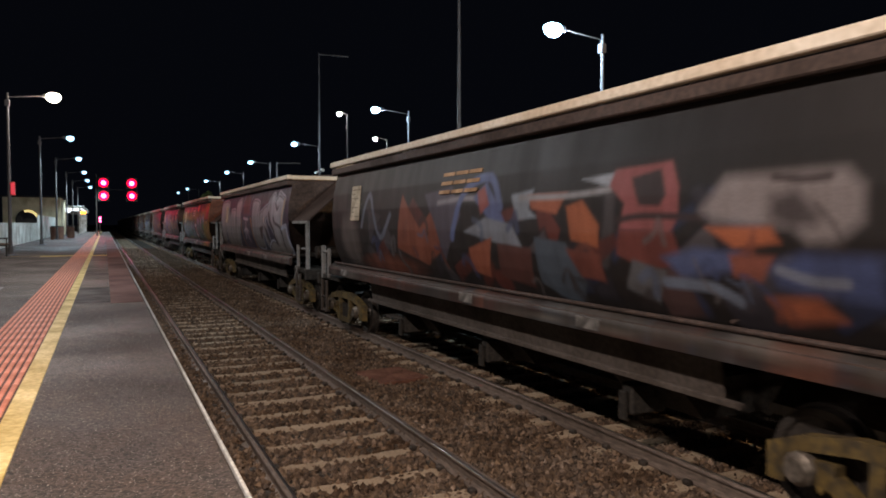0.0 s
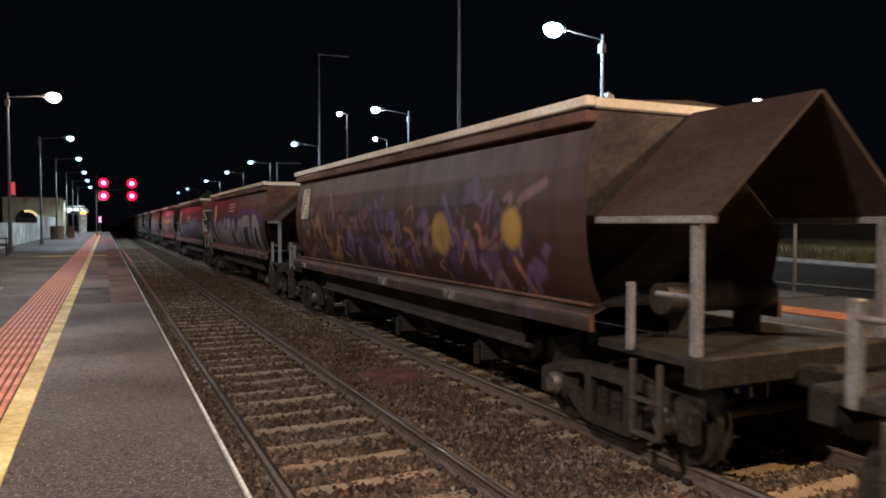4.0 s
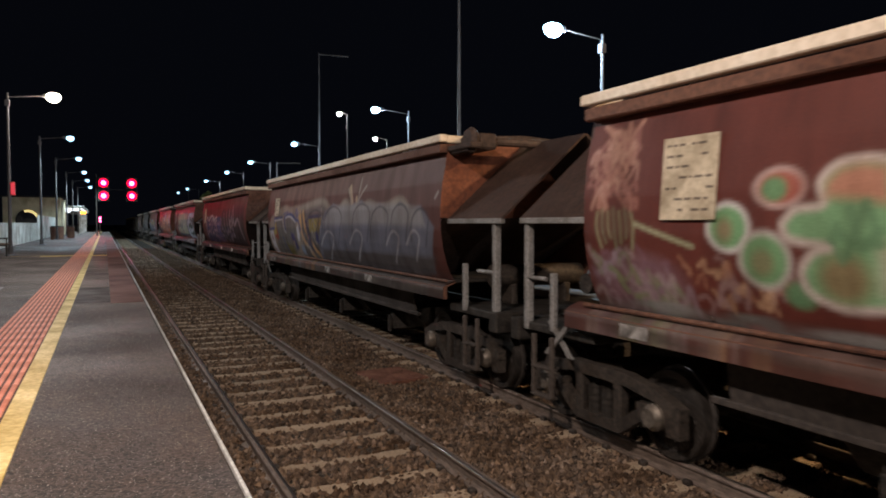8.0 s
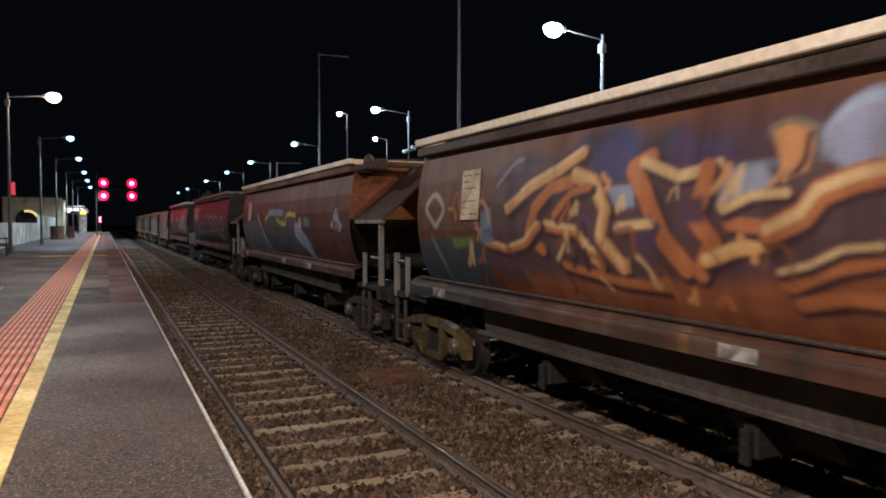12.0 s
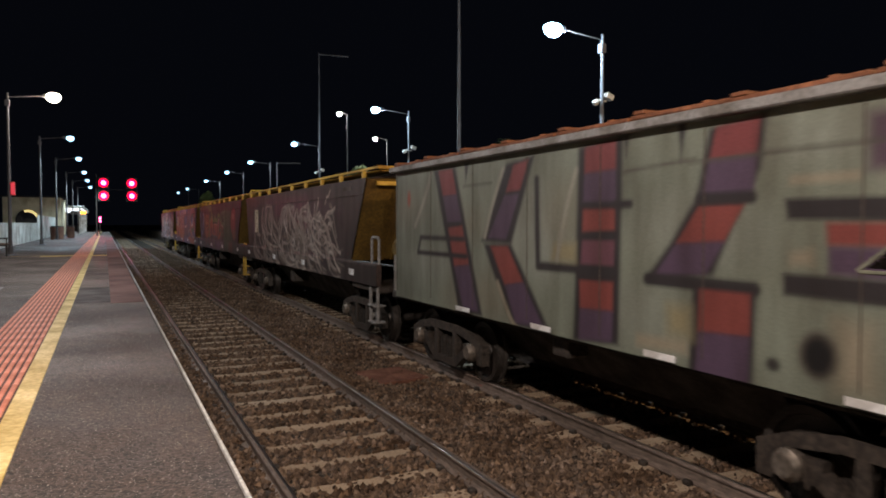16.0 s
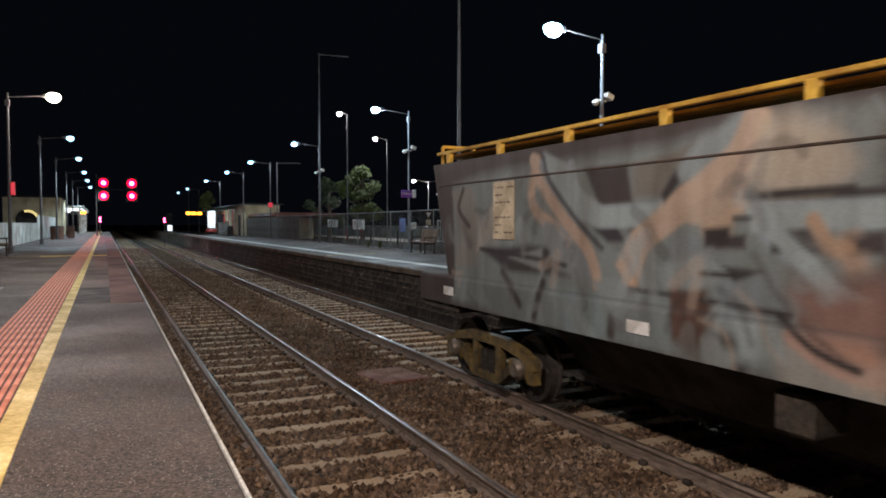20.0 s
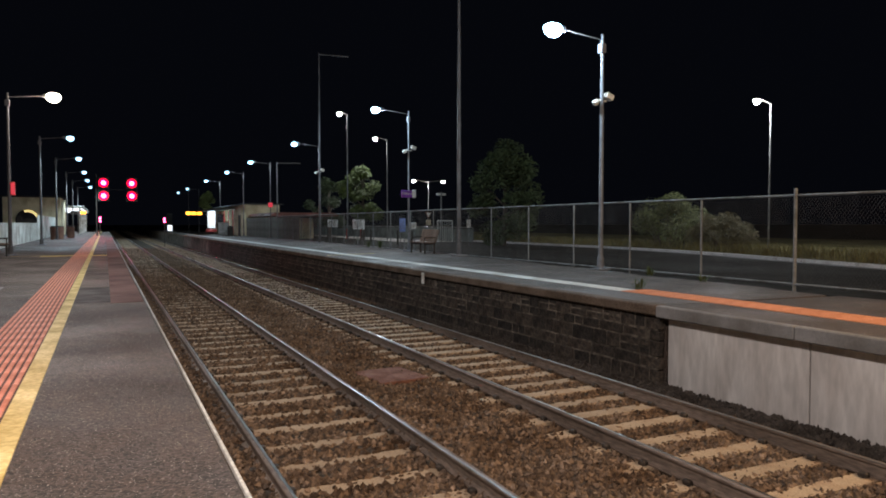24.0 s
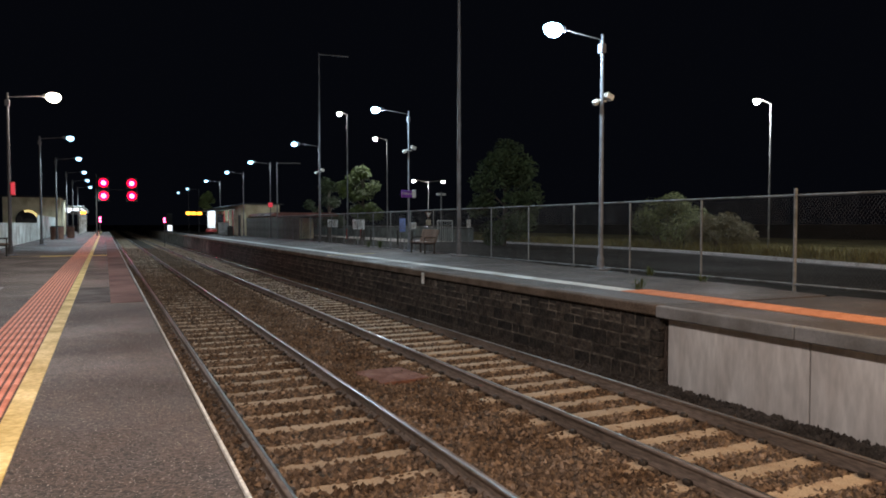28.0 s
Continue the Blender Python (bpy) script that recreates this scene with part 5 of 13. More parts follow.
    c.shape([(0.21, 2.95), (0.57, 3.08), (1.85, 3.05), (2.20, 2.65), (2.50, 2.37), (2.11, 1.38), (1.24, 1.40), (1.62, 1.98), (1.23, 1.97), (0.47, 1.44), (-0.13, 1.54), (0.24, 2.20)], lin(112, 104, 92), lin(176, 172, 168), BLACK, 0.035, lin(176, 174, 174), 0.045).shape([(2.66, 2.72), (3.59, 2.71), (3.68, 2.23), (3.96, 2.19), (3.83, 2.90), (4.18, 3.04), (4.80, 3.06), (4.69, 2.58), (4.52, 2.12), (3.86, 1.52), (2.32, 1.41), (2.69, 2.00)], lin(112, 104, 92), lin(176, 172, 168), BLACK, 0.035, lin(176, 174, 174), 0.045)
    c.poly([(4.82, 3.13), (6.30, 3.12), (6.68, 2.69), (6.40, 1.45), (5.00, 1.38), (5.03, 2.22)], lin(72, 68, 80), 0.06).poly([(5.20, 3.10), (5.86, 3.29), (6.42, 3.10), (6.44, 2.60), (5.28, 2.59)], lin(88, 60, 56), 0.06).curve([(4.93, 2.83), (5.23, 3.14), (5.56, 3.35)], 0.03, lin(120, 122, 138)).curve([(5.66, 3.16), (5.89, 3.47)], 0.05, lin(58, 44, 52))
    c.curve([(6.49, 2.76), (6.60, 3.01), (6.79, 3.16)], 0.03, lin(126, 128, 142)).line([(5.34, 2.43), (6.15, 2.39)], 0.05, lin(196, 176, 176)).line([(5.76, 2.39), (5.74, 2.12)], 0.045, lin(196, 176, 176)).line([(5.38, 1.99), (5.74, 2.11), (6.13, 2.00)], 0.035, lin(196, 176, 176)).line([(5.73, 2.06), (5.45, 1.73)], 0.035, lin(196, 176, 176))
    c.line([(5.79, 2.07), (6.10, 1.64)], 0.035, lin(196, 176, 176)).curve([(4.80, 2.35), (4.90, 1.94), (5.07, 1.33)], 0.05, lin(168, 126, 74)).curve([(6.63, 2.39), (6.83, 2.07), (6.97, 1.61), (6.96, 1.30)], 0.07, lin(168, 126, 74)).shape([(6.93, 2.64), (7.09, 2.97), (8.12, 2.87), (8.12, 2.52), (8.51, 2.61), (9.02, 2.73), (9.30, 2.75), (9.35, 2.51), (8.90, 2.36), (9.15, 2.23), (9.32, 1.99), (9.53, 1.60), (9.01, 1.57), (8.76, 2.04), (8.64, 2.15), (8.32, 1.55), (7.47, 1.53), (7.23, 1.70), (7.00, 2.22)], lin(112, 104, 92), lin(176, 172, 168), BLACK, 0.035, lin(176, 174, 174), 0.045)
    c.poly([(8.09, 2.12), (8.62, 2.19), (8.44, 1.83), (8.15, 1.69)], lin(66, 50, 46), 0.06).poly([(8.76, 2.26), (8.89, 2.10), (9.06, 1.80), (9.42, 1.58), (9.62, 1.58), (9.38, 1.99)], lin(58, 50, 52), 0.05).oval(8.80, 2.38, 0.07, 0.09, lin(206, 184, 156), 0.06).shape([(9.39, 2.55), (9.43, 2.78), (9.68, 2.96), (10.09, 3.09), (10.29, 3.00), (10.46, 2.87), (10.60, 2.97), (10.77, 3.10), (11.21, 3.00), (11.58, 2.90), (11.45, 2.67), (11.28, 2.28), (11.18, 2.12), (11.71, 2.17), (11.79, 2.10), (11.86, 1.82), (11.96, 1.59), (11.54, 1.43), (10.37, 1.35), (9.51, 1.37), (9.02, 1.45), (9.79, 1.71), (10.28, 1.67), (10.11, 2.00), (9.79, 2.22), (9.46, 2.36)], lin(116, 106, 92), lin(186, 182, 178), BLACK, 0.035, lin(176, 174, 174), 0.045)
    c.curve([(9.56, 2.54), (9.77, 2.27), (10.08, 2.07), (10.22, 1.80), (10.37, 1.68)], 0.085, lin(56, 46, 46), 0.05).poly([(10.12, 2.40), (10.22, 2.49), (10.33, 2.37), (10.44, 2.24), (10.25, 2.26)], lin(60, 48, 50), 0.05).curve([(10.39, 2.25), (10.71, 2.21), (11.07, 2.14)], 0.045, lin(54, 46, 50)).curve([(10.44, 2.82), (10.66, 2.65), (10.80, 2.72)], 0.05, lin(58, 50, 54))
    c.curve([(10.62, 2.94), (10.79, 3.03), (11.22, 2.95), (11.49, 2.88)], 0.022, lin(50, 46, 52)).curve([(11.10, 2.06), (11.22, 1.91), (11.22, 1.58)], 0.07, lin(62, 52, 50)).curve([(11.17, 2.10), (11.71, 2.16), (11.80, 2.00), (11.96, 1.61)], 0.04, lin(170, 178, 184)).curve([(11.52, 2.86), (11.40, 2.63), (11.24, 2.26)], 0.06, lin(196, 166, 120), 0.08)
    c.curve([(7.87, 2.50), (8.07, 2.84)], 0.03, lin(56, 50, 56))
    c.low = 0.4
    w = round_wagon("hopper_wagon", "navy round-sided grain wagon with large silver graffiti", 30.95, c, DARK_PANEL, YELLOW_STEEL, True, True, True, end_mat=DARK_PANEL)
    data_plate(w, 1.68, 2.60, half_round, 0.5, 0.6)

    c = fresh(lin(96, 78, 40), 3)
    c.box(-1, 13, 2.78, 3.5, lin(62, 50, 42), 0.35, 0.9)
    for k in range(17):
        c.oval(0.3 + k * 0.6, 2.62 + 0.14 * math.sin(k * 2.1), 0.3, 0.26 + 0.14 * math.sin(k * 4.7), lin(150, 120, 40), 0.22, 0.7)
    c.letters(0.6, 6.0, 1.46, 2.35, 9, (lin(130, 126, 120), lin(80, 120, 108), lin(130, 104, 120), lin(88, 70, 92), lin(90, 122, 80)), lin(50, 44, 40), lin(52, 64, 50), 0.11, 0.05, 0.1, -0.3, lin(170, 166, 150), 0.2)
    c.wild(0.6, 6.0, 1.5, 2.2, 18, (lin(80, 110, 104), lin(130, 100, 120), lin(84, 104, 74), lin(60, 56, 50)), 0.16, 0.8)
    c.piece(([(7.46, 2.43), (7.22, 2.00), (7.65, 1.57)], [(7.93, 2.41), (8.09, 2.13), (7.77, 1.80), (8.26, 1.52)]), 0.15, lin(90, 110, 90), lin(150, 120, 146), lin(50, 42, 46), 0.04)
    c.piece(([(8.66, 2.52), (8.53, 2.04), (8.93, 1.64)], [(8.98, 2.46), (9.21, 2.23), (9.48, 2.36), (9.94, 2.54)], [(9.27, 2.06), (9.68, 2.24), (9.95, 2.24)]), 0.15, lin(60, 94, 70), lin(92, 130, 120), lin(46, 44, 42), 0.05, lin(150, 150, 140), 0.03)
    c.oval(8.86, 2.39, 0.22, 0.14, lin(196, 140, 150), 0.05).oval(9.94, 2.45, 0.3, 0.16, lin(140, 150, 156), 0.08).oval(9.82, 2.08, 0.22, 0.14, lin(80, 140, 66), 0.06).oval(7.81, 2.36, 0.2, 0.16, lin(190, 146, 156), 0.06).oval(8.89, 2.09, 0.1, 0.12, lin(190, 140, 146), 0.05).poly([(10.13, 2.61), (10.44, 2.45), (10.19, 2.46)], lin(50, 44, 40)).curve([(9.22, 1.88), (9.39, 1.64)], 0.08, lin(150, 146, 140)).curve([(9.73, 1.75), (9.96, 1.50)], 0.1, lin(170, 160, 120)).oval(8.57, 1.70, 0.3, 0.22, lin(60, 90, 90), 0.1)
    c.poly([(6.05, 2.22), (6.48, 2.40), (6.92, 2.29), (7.32, 1.83), (7.37, 1.46), (6.82, 1.50), (6.24, 1.84)], lin(130, 40, 34)).curve([(6.42, 2.13), (6.76, 2.17), (6.87, 1.92), (6.54, 1.66), (7.03, 1.64)], 0.075, lin(206, 180, 170))
    c.shard(7.71, 3.12, 0.4, 10, lin(206, 106, 48)).shard(7.71, 3.12, 0.4, 75, lin(196, 84, 44)).shard(7.71, 3.10, 0.35, 140, lin(206, 106, 48)).oval(7.71, 3.11, 0.24, 0.15, lin(150, 40, 36)).oval(7.70, 3.11, 0.1, 0.09, lin(196, 180, 100))
    c.poly([(10.24, 1.47), (10.30, 2.35), (10.80, 2.85), (11.66, 3.19), (12.04, 3.04), (12.18, 2.33), (12.06, 1.56)], lin(170, 134, 40), 0.3)
    c.poly([(10.17, 2.81), (10.80, 3.14), (11.47, 3.23), (12.03, 3.19), (12.23, 2.97), (12.23, 1.56), (10.52, 1.42), (10.00, 1.57), (9.91, 1.88), (10.34, 2.30)], lin(146, 116, 36), 0.25, 0.85)
    cap = [(10.54, 2.44), (10.70, 2.65), (11.09, 2.95), (11.56, 3.11), (11.74, 3.03), (11.85, 2.75), (11.69, 2.44), (11.16, 2.45)]
    c.curve(cap + cap[:1], 0.05, lin(60, 34, 26), 0.06).poly(cap, lin(152, 44, 38), 0.05).poly([(10.81, 2.62), (11.15, 2.87), (11.56, 3.00), (11.68, 2.83), (11.48, 2.68)], lin(170, 66, 58), 0.15, 0.6).curve([(10.73, 2.60), (11.15, 2.89), (11.56, 3.05)], 0.02, lin(196, 130, 116), 0.05, 0.7)
    c.poly([(10.57, 2.38), (11.09, 2.45), (11.65, 2.43), (11.72, 2.25), (11.69, 2.00), (11.59, 2.04), (11.42, 2.36), (11.09, 2.41), (10.62, 2.25)], lin(42, 32, 28), 0.05).poly([(10.62, 2.32), (11.09, 2.42), (11.15, 2.37), (10.66, 2.25)], lin(190, 130, 110), 0.04)
    c.poly([(10.68, 2.24), (11.39, 2.34), (11.58, 2.03), (10.86, 1.85)], lin(160, 130, 54), 0.05).curve([(10.68, 2.24), (10.82, 1.86), (11.58, 2.03)], 0.016, lin(204, 180, 120)).curve([(10.78, 2.16), (11.03, 2.21), (11.30, 2.17)], 0.035, lin(66, 54, 30), 0.06).oval(10.97, 2.07, 0.15, 0.1, lin(120, 120, 80), 0.05).oval(10.93, 2.06, 0.07, 0.075, lin(44, 52, 36), 0.04).curve([(10.85, 1.96), (11.17, 2.03), (11.42, 2.12)], 0.012, lin(80, 62, 34))
    c.poly([(10.86, 1.84), (11.60, 1.99), (11.74, 1.78), (11.70, 1.49), (11.11, 1.46), (10.82, 1.57)], lin(172, 128, 78), 0.06).curve([(11.58, 2.00), (11.84, 1.86), (11.70, 1.79)], 0.03, lin(48, 38, 28)).curve([(10.85, 1.81), (11.00, 1.69), (10.91, 1.59), (11.10, 1.58)], 0.018, lin(90, 62, 40)).poly([(11.76, 1.78), (12.06, 1.56), (11.73, 1.50)], lin(150, 96, 62), 0.05).curve([(11.75, 1.84), (11.73, 1.50)], 0.025, lin(70, 48, 34)).poly([(10.17, 2.20), (10.51, 2.22), (10.74, 1.87), (10.51, 1.52), (10.00, 1.63)], lin(140, 116, 44), 0.1)
    for k in range(6):
        c.curve([(9.9 + k * 0.18, 1.9 - 0.04 * k), (10.0 + k * 0.18, 1.82 - 0.05 * (k % 3)), (9.96 + k * 0.19, 1.72)], 0.014, lin(84, 62, 34), 0.04, 0.8)
    c.dim = 1.05
    c.fuss(0.8, 6.2, 1.5, 2.4, 60, (lin(150, 146, 140), lin(92, 128, 116), lin(146, 116, 140), lin(56, 52, 46), lin(104, 130, 84)), 0.17).fuss(7.2, 10.2, 1.5, 2.4, 30, (lin(110, 140, 126), lin(150, 110, 130), lin(50, 46, 44), lin(92, 120, 80)), 0.16)
    c.fuss(10.3, 11.8, 1.5, 2.3, 26, (lin(150, 118, 46), lin(196, 160, 90), lin(70, 52, 36)), 0.14, 0.6)
    c.low = 0.75
    for k in range(40):
        c.oval(c.rng.uniform(0, 12), c.rng.uniform(1.42, 1.52), c.rng.uniform(0.06, 0.4), c.rng.uniform(0.02, 0.06), (lin(150, 122, 56), lin(60, 46, 38), lin(120, 104, 84), lin(84, 62, 40))[k % 4], 0.04, 0.75)
    w = round_wagon("hopper_wagon", "yellow-painted round-sided grain wagon with red cap and lettering", 47.0, c, DARK_PANEL, YELLOW_STEEL, True, False, True, end_mat=ORANGE_PANEL)
    data_plate(w, 1.68, 2.63, half_round, 0.55, 0.66)
    logo_bars(w, 6.01, 2.81, half_round, 1.1)

    c = fresh(lin(68, 58, 56), 4)
    c.wild(0.5, 11.7, 1.5, 2.1, 70, (lin(110, 66, 70), lin(92, 60, 84), lin(70, 92, 96), lin(140, 84, 52), BLACK, lin(120, 72, 80)), 0.24, 0.8)
    c.wild(1.6, 5.2, 1.7, 2.55, 34, (lin(90, 76, 110), lin(110, 124, 120), lin(150, 96, 60), lin(130, 76, 80)), 0.2, 0.85)
    c.curve([(5.79, 2.69), (6.30, 2.38), (6.95, 2.58), (7.01, 2.71)], 0.09, lin(200, 150, 90)).poly([(7.52, 2.50), (8.06, 2.79), (8.50, 2.76), (8.24, 2.42)], lin(206, 150, 96)).piece(([(7.01, 2.29), (7.67, 2.36), (8.33, 2.23), (8.25, 1.95), (7.68, 1.90), (7.36, 2.10)],), 0.1, lin(176, 116, 70), lin(206, 160, 96), lin(60, 44, 50), 0.03)
    c.poly([(8.90, 2.08), (9.11, 2.33), (9.69, 2.39), (9.86, 2.28), (9.81, 1.97), (9.52, 1.82), (9.19, 1.99)], lin(196, 132, 90)).poly([(9.84, 1.93), (9.92, 2.41), (10.18, 2.46), (10.30, 2.36), (10.18, 2.07)], lin(160, 100, 116)).poly([(8.58, 2.60), (8.89, 2.74), (9.08, 2.48), (8.82, 2.23)], lin(170, 116, 130)).oval(7.62, 2.08, 0.18, 0.12, lin(130, 90, 130), 0.06)
    c.poly([(10.25, 2.68), (10.69, 2.87), (11.09, 2.66), (11.03, 2.41), (10.73, 2.29), (10.46, 2.45)], lin(206, 150, 104)).curve([(10.84, 2.35), (10.42, 2.12), (9.98, 1.93)], 0.06, lin(206, 146, 66)).curve([(10.72, 2.33), (11.10, 2.13)], 0.06, lin(206, 146, 66)).curve([(9.39, 1.95), (9.58, 1.87), (10.03, 1.94)], 0.05, lin(200, 130, 60))
    for x, y, r in ((6.9, 2.62, .13), (8.72, 2.86, .12), (9.55, 2.6, .16), (10.1, 2.68, .2), (10.75, 2.1, .22), (9.0, 1.9, .14), (11.3, 2.3, .2)):
        c.oval(x, y, r, r * 0.8, lin(64, 100, 102), 0.05).oval(x, y - r * 0.6, r * 1.3, 0.04, BLACK, 0.04, 0.7)
    c.wild(4.3, 6.2, 2.3, 3.0, 12, (lin(120, 130, 122), lin(96, 110, 106), lin(150, 150, 140)), 0.17, 0.9)
    c.curve([(8.60, 1.49), (9.94, 1.36), (10.87, 1.35)], 0.05, lin(150, 90, 100), 0.1, 0.6).curve([(9.94, 1.32), (10.57, 1.34)], 0.06, lin(200, 130, 60), 0.1)
    c.fuss(0.8, 5.6, 1.5, 2.5, 90, (lin(110, 90, 130), lin(140, 146, 140), lin(170, 100, 60), lin(140, 84, 100), lin(44, 38, 42), lin(90, 116, 116)), 0.19).fuss(5.5, 11.6, 1.5, 2.3, 80, (lin(170, 110, 90), lin(120, 72, 96), lin(70, 100, 104), lin(44, 36, 40), lin(196, 130, 70)), 0.17)
    salmon, lilac, mint = lin(176, 104, 88), lin(112, 90, 132), lin(124, 142, 132)
    c.poly([(2.97, 2.76), (3.42, 2.96), (3.65, 2.98), (3.72, 2.59), (3.34, 2.79)], mint).poly([(3.74, 2.59), (3.99, 2.96), (4.21, 2.99), (4.08, 2.60)], mint)
    for pts, r, col in (([(0.68, 1.68), (0.19, 2.38), (0.41, 2.93)], 0.1, lin(160, 110, 76)), ([(1.25, 1.71), (1.09, 2.22), (1.43, 2.58)], 0.09, salmon), ([(2.03, 1.69), (1.80, 2.22), (2.03, 2.66), (2.58, 2.73)], 0.09, lin(76, 110, 108)), ([(2.70, 1.91), (2.56, 2.35), (2.97, 2.68), (3.44, 2.67)], 0.1, lilac), ([(2.41, 1.97), (2.22, 2.36)], 0.08, salmon), ([(3.23, 1.99), (3.52, 2.39), (3.72, 2.17)], 0.09, lilac), ([(3.92, 1.85), (3.96, 2.50), (4.27, 2.65)], 0.11, salmon), ([(4.21, 1.87), (4.43, 2.18), (4.77, 2.33), (5.00, 2.14)], 0.1, salmon), ([(3.71, 1.90), (4.20, 2.02), (4.85, 1.76), (5.55, 1.56)], 0.06, lin(190, 126, 70)), ([(1.83, 1.40), (2.70, 1.60), (3.24, 1.52)], 0.08, lin(190, 130, 70)), ([(3.03, 1.63), (3.43, 1.83), (3.88, 1.58)], 0.07, lilac)):
        c.curve(pts, r + 0.04, lin(46, 38, 42)).curve(pts, r, col)
    c.poly([(4.27, 2.73), (4.77, 2.80), (5.21, 2.58), (4.91, 2.46), (4.63, 2.56)], lin(196, 124, 80)).poly([(4.42, 2.72), (4.65, 2.75), (4.65, 2.23), (4.37, 2.13)], salmon).oval(4.50, 2.06, 0.14, 0.14, lin(190, 150, 110), 0.05)
    c.scribble(4.92, 2.95, 0.7, 0.26, mint, 0.035, 8).scribble(5.52, 3.01, 0.5, 0.2, mint, 0.035, 7).poly([(5.20, 2.66), (5.73, 2.64), (5.74, 2.47), (5.23, 2.46)], mint).line([(5.26, 2.22), (5.74, 2.23)], 0.02, mint).line([(5.27, 2.16), (5.74, 2.18)], 0.02, mint)
    c.poly([(5.21, 2.09), (5.88, 1.99), (5.84, 1.59), (5.55, 1.56), (5.28, 1.83)], lin(50, 76, 78), 0.06).poly([(5.07, 1.87), (5.38, 1.98), (5.39, 1.67), (5.16, 1.69)], lin(190, 120, 50))
    c.poly([(4.84, 2.77), (4.91, 3.10), (5.40, 3.13), (5.78, 2.87), (6.24, 2.96), (6.59, 2.70), (5.82, 2.66)], lin(104, 124, 114)).poly([(2.03, 2.26), (2.60, 2.79), (3.62, 2.87), (4.10, 2.29), (3.08, 2.09)], lin(98, 88, 116)).poly([(3.83, 2.26), (4.06, 2.72), (4.96, 2.61), (5.16, 2.23), (4.37, 2.05)], lin(140, 100, 92)).poly([(5.77, 2.67), (6.38, 2.56), (6.99, 2.69), (7.10, 2.45), (6.57, 2.29), (6.00, 2.38)], lin(186, 134, 98))
    c.curve([(5.56, 2.67), (6.38, 2.56), (7.03, 2.69)], 0.02, lin(30, 26, 28)).poly([(5.17, 2.11), (6.21, 2.21), (6.26, 1.85), (5.24, 1.60)], lin(150, 96, 72)).poly([(6.38, 2.23), (6.96, 2.20), (7.08, 1.88), (6.29, 1.74)], lin(84, 108, 104)).poly([(6.83, 2.20), (7.18, 2.39), (7.81, 2.43), (8.34, 2.27), (8.40, 2.03), (7.96, 1.85), (7.32, 1.87), (6.96, 2.01)], lin(176, 138, 78))
    c.poly([(7.37, 2.13), (7.80, 2.20), (7.86, 2.03), (7.48, 1.95)], lin(98, 62, 70)).curve([(6.83, 2.20), (7.18, 2.39), (7.81, 2.43), (8.34, 2.27)], 0.02, lin(30, 26, 28)).poly([(7.74, 2.43), (7.91, 2.71), (8.48, 2.75), (8.63, 2.59), (8.21, 2.36)], lin(186, 134, 98)).poly([(8.53, 2.58), (9.05, 2.66), (9.19, 2.46), (8.85, 2.27), (8.61, 2.37)], lin(142, 92, 92))
    c.poly([(8.62, 2.68), (8.76, 2.77), (8.93, 2.65)], lin(104, 124, 114)).poly([(8.82, 2.22), (9.27, 2.36), (9.83, 2.38), (9.97, 2.21), (9.78, 1.96), (9.46, 1.87), (9.04, 1.94)], lin(182, 130, 92)).poly([(9.32, 2.36), (9.45, 2.62), (9.66, 2.59), (9.80, 2.41)], lin(66, 86, 88)).poly([(9.83, 2.38), (10.25, 2.59), (10.37, 2.33), (10.13, 2.04), (9.83, 1.96)], lin(136, 86, 92))
    c.poly([(10.23, 2.48), (10.58, 2.30), (10.44, 2.21), (10.23, 2.32)], lin(80, 120, 118)).poly([(10.18, 2.74), (10.64, 2.87), (11.27, 2.65), (11.21, 2.52), (10.89, 2.24), (10.69, 2.24), (10.30, 2.55)], lin(30, 26, 28)).poly([(10.24, 2.73), (10.65, 2.84), (11.21, 2.64), (11.15, 2.53), (10.85, 2.27), (10.73, 2.27), (10.35, 2.56)], lin(206, 144, 100))
    c.curve([(10.65, 2.84), (10.99, 2.66), (11.21, 2.64)], 0.012, lin(120, 76, 60)).curve([(10.74, 2.27), (10.28, 2.05), (9.83, 1.88)], 0.055, lin(200, 138, 62)).curve([(10.74, 2.27), (11.07, 2.11), (11.29, 2.01)], 0.055, lin(200, 138, 62)).poly([(10.25, 2.04), (10.70, 2.16), (10.97, 2.00), (10.77, 1.96), (10.34, 1.90)], lin(140, 74, 76))
    c.poly([(10.28, 1.90), (10.91, 1.94), (10.95, 1.73), (10.46, 1.66)], lin(88, 118, 108)).poly([(10.52, 1.98), (10.97, 1.97), (10.94, 1.93), (10.49, 1.92)], lin(30, 26, 28)).poly([(11.10, 2.35), (11.44, 2.52), (11.66, 2.62), (11.75, 2.48), (11.89, 2.37), (11.62, 2.30), (11.30, 2.33)], lin(124, 144, 132)).curve([(11.14, 2.33), (11.54, 2.29), (11.89, 2.34)], 0.02, lin(52, 62, 60))
    c.poly([(11.64, 2.31), (11.93, 2.33), (11.94, 2.11), (11.71, 2.21)], lin(76, 102, 98)).poly([(10.93, 2.22), (11.10, 2.34), (11.38, 2.31), (11.61, 2.12), (11.79, 2.04), (11.90, 1.87), (11.64, 1.85), (11.27, 2.01), (11.11, 2.10)], lin(132, 64, 72)).poly([(11.26, 1.96), (11.65, 1.92), (11.67, 1.79), (11.31, 1.79)], lin(168, 100, 54))
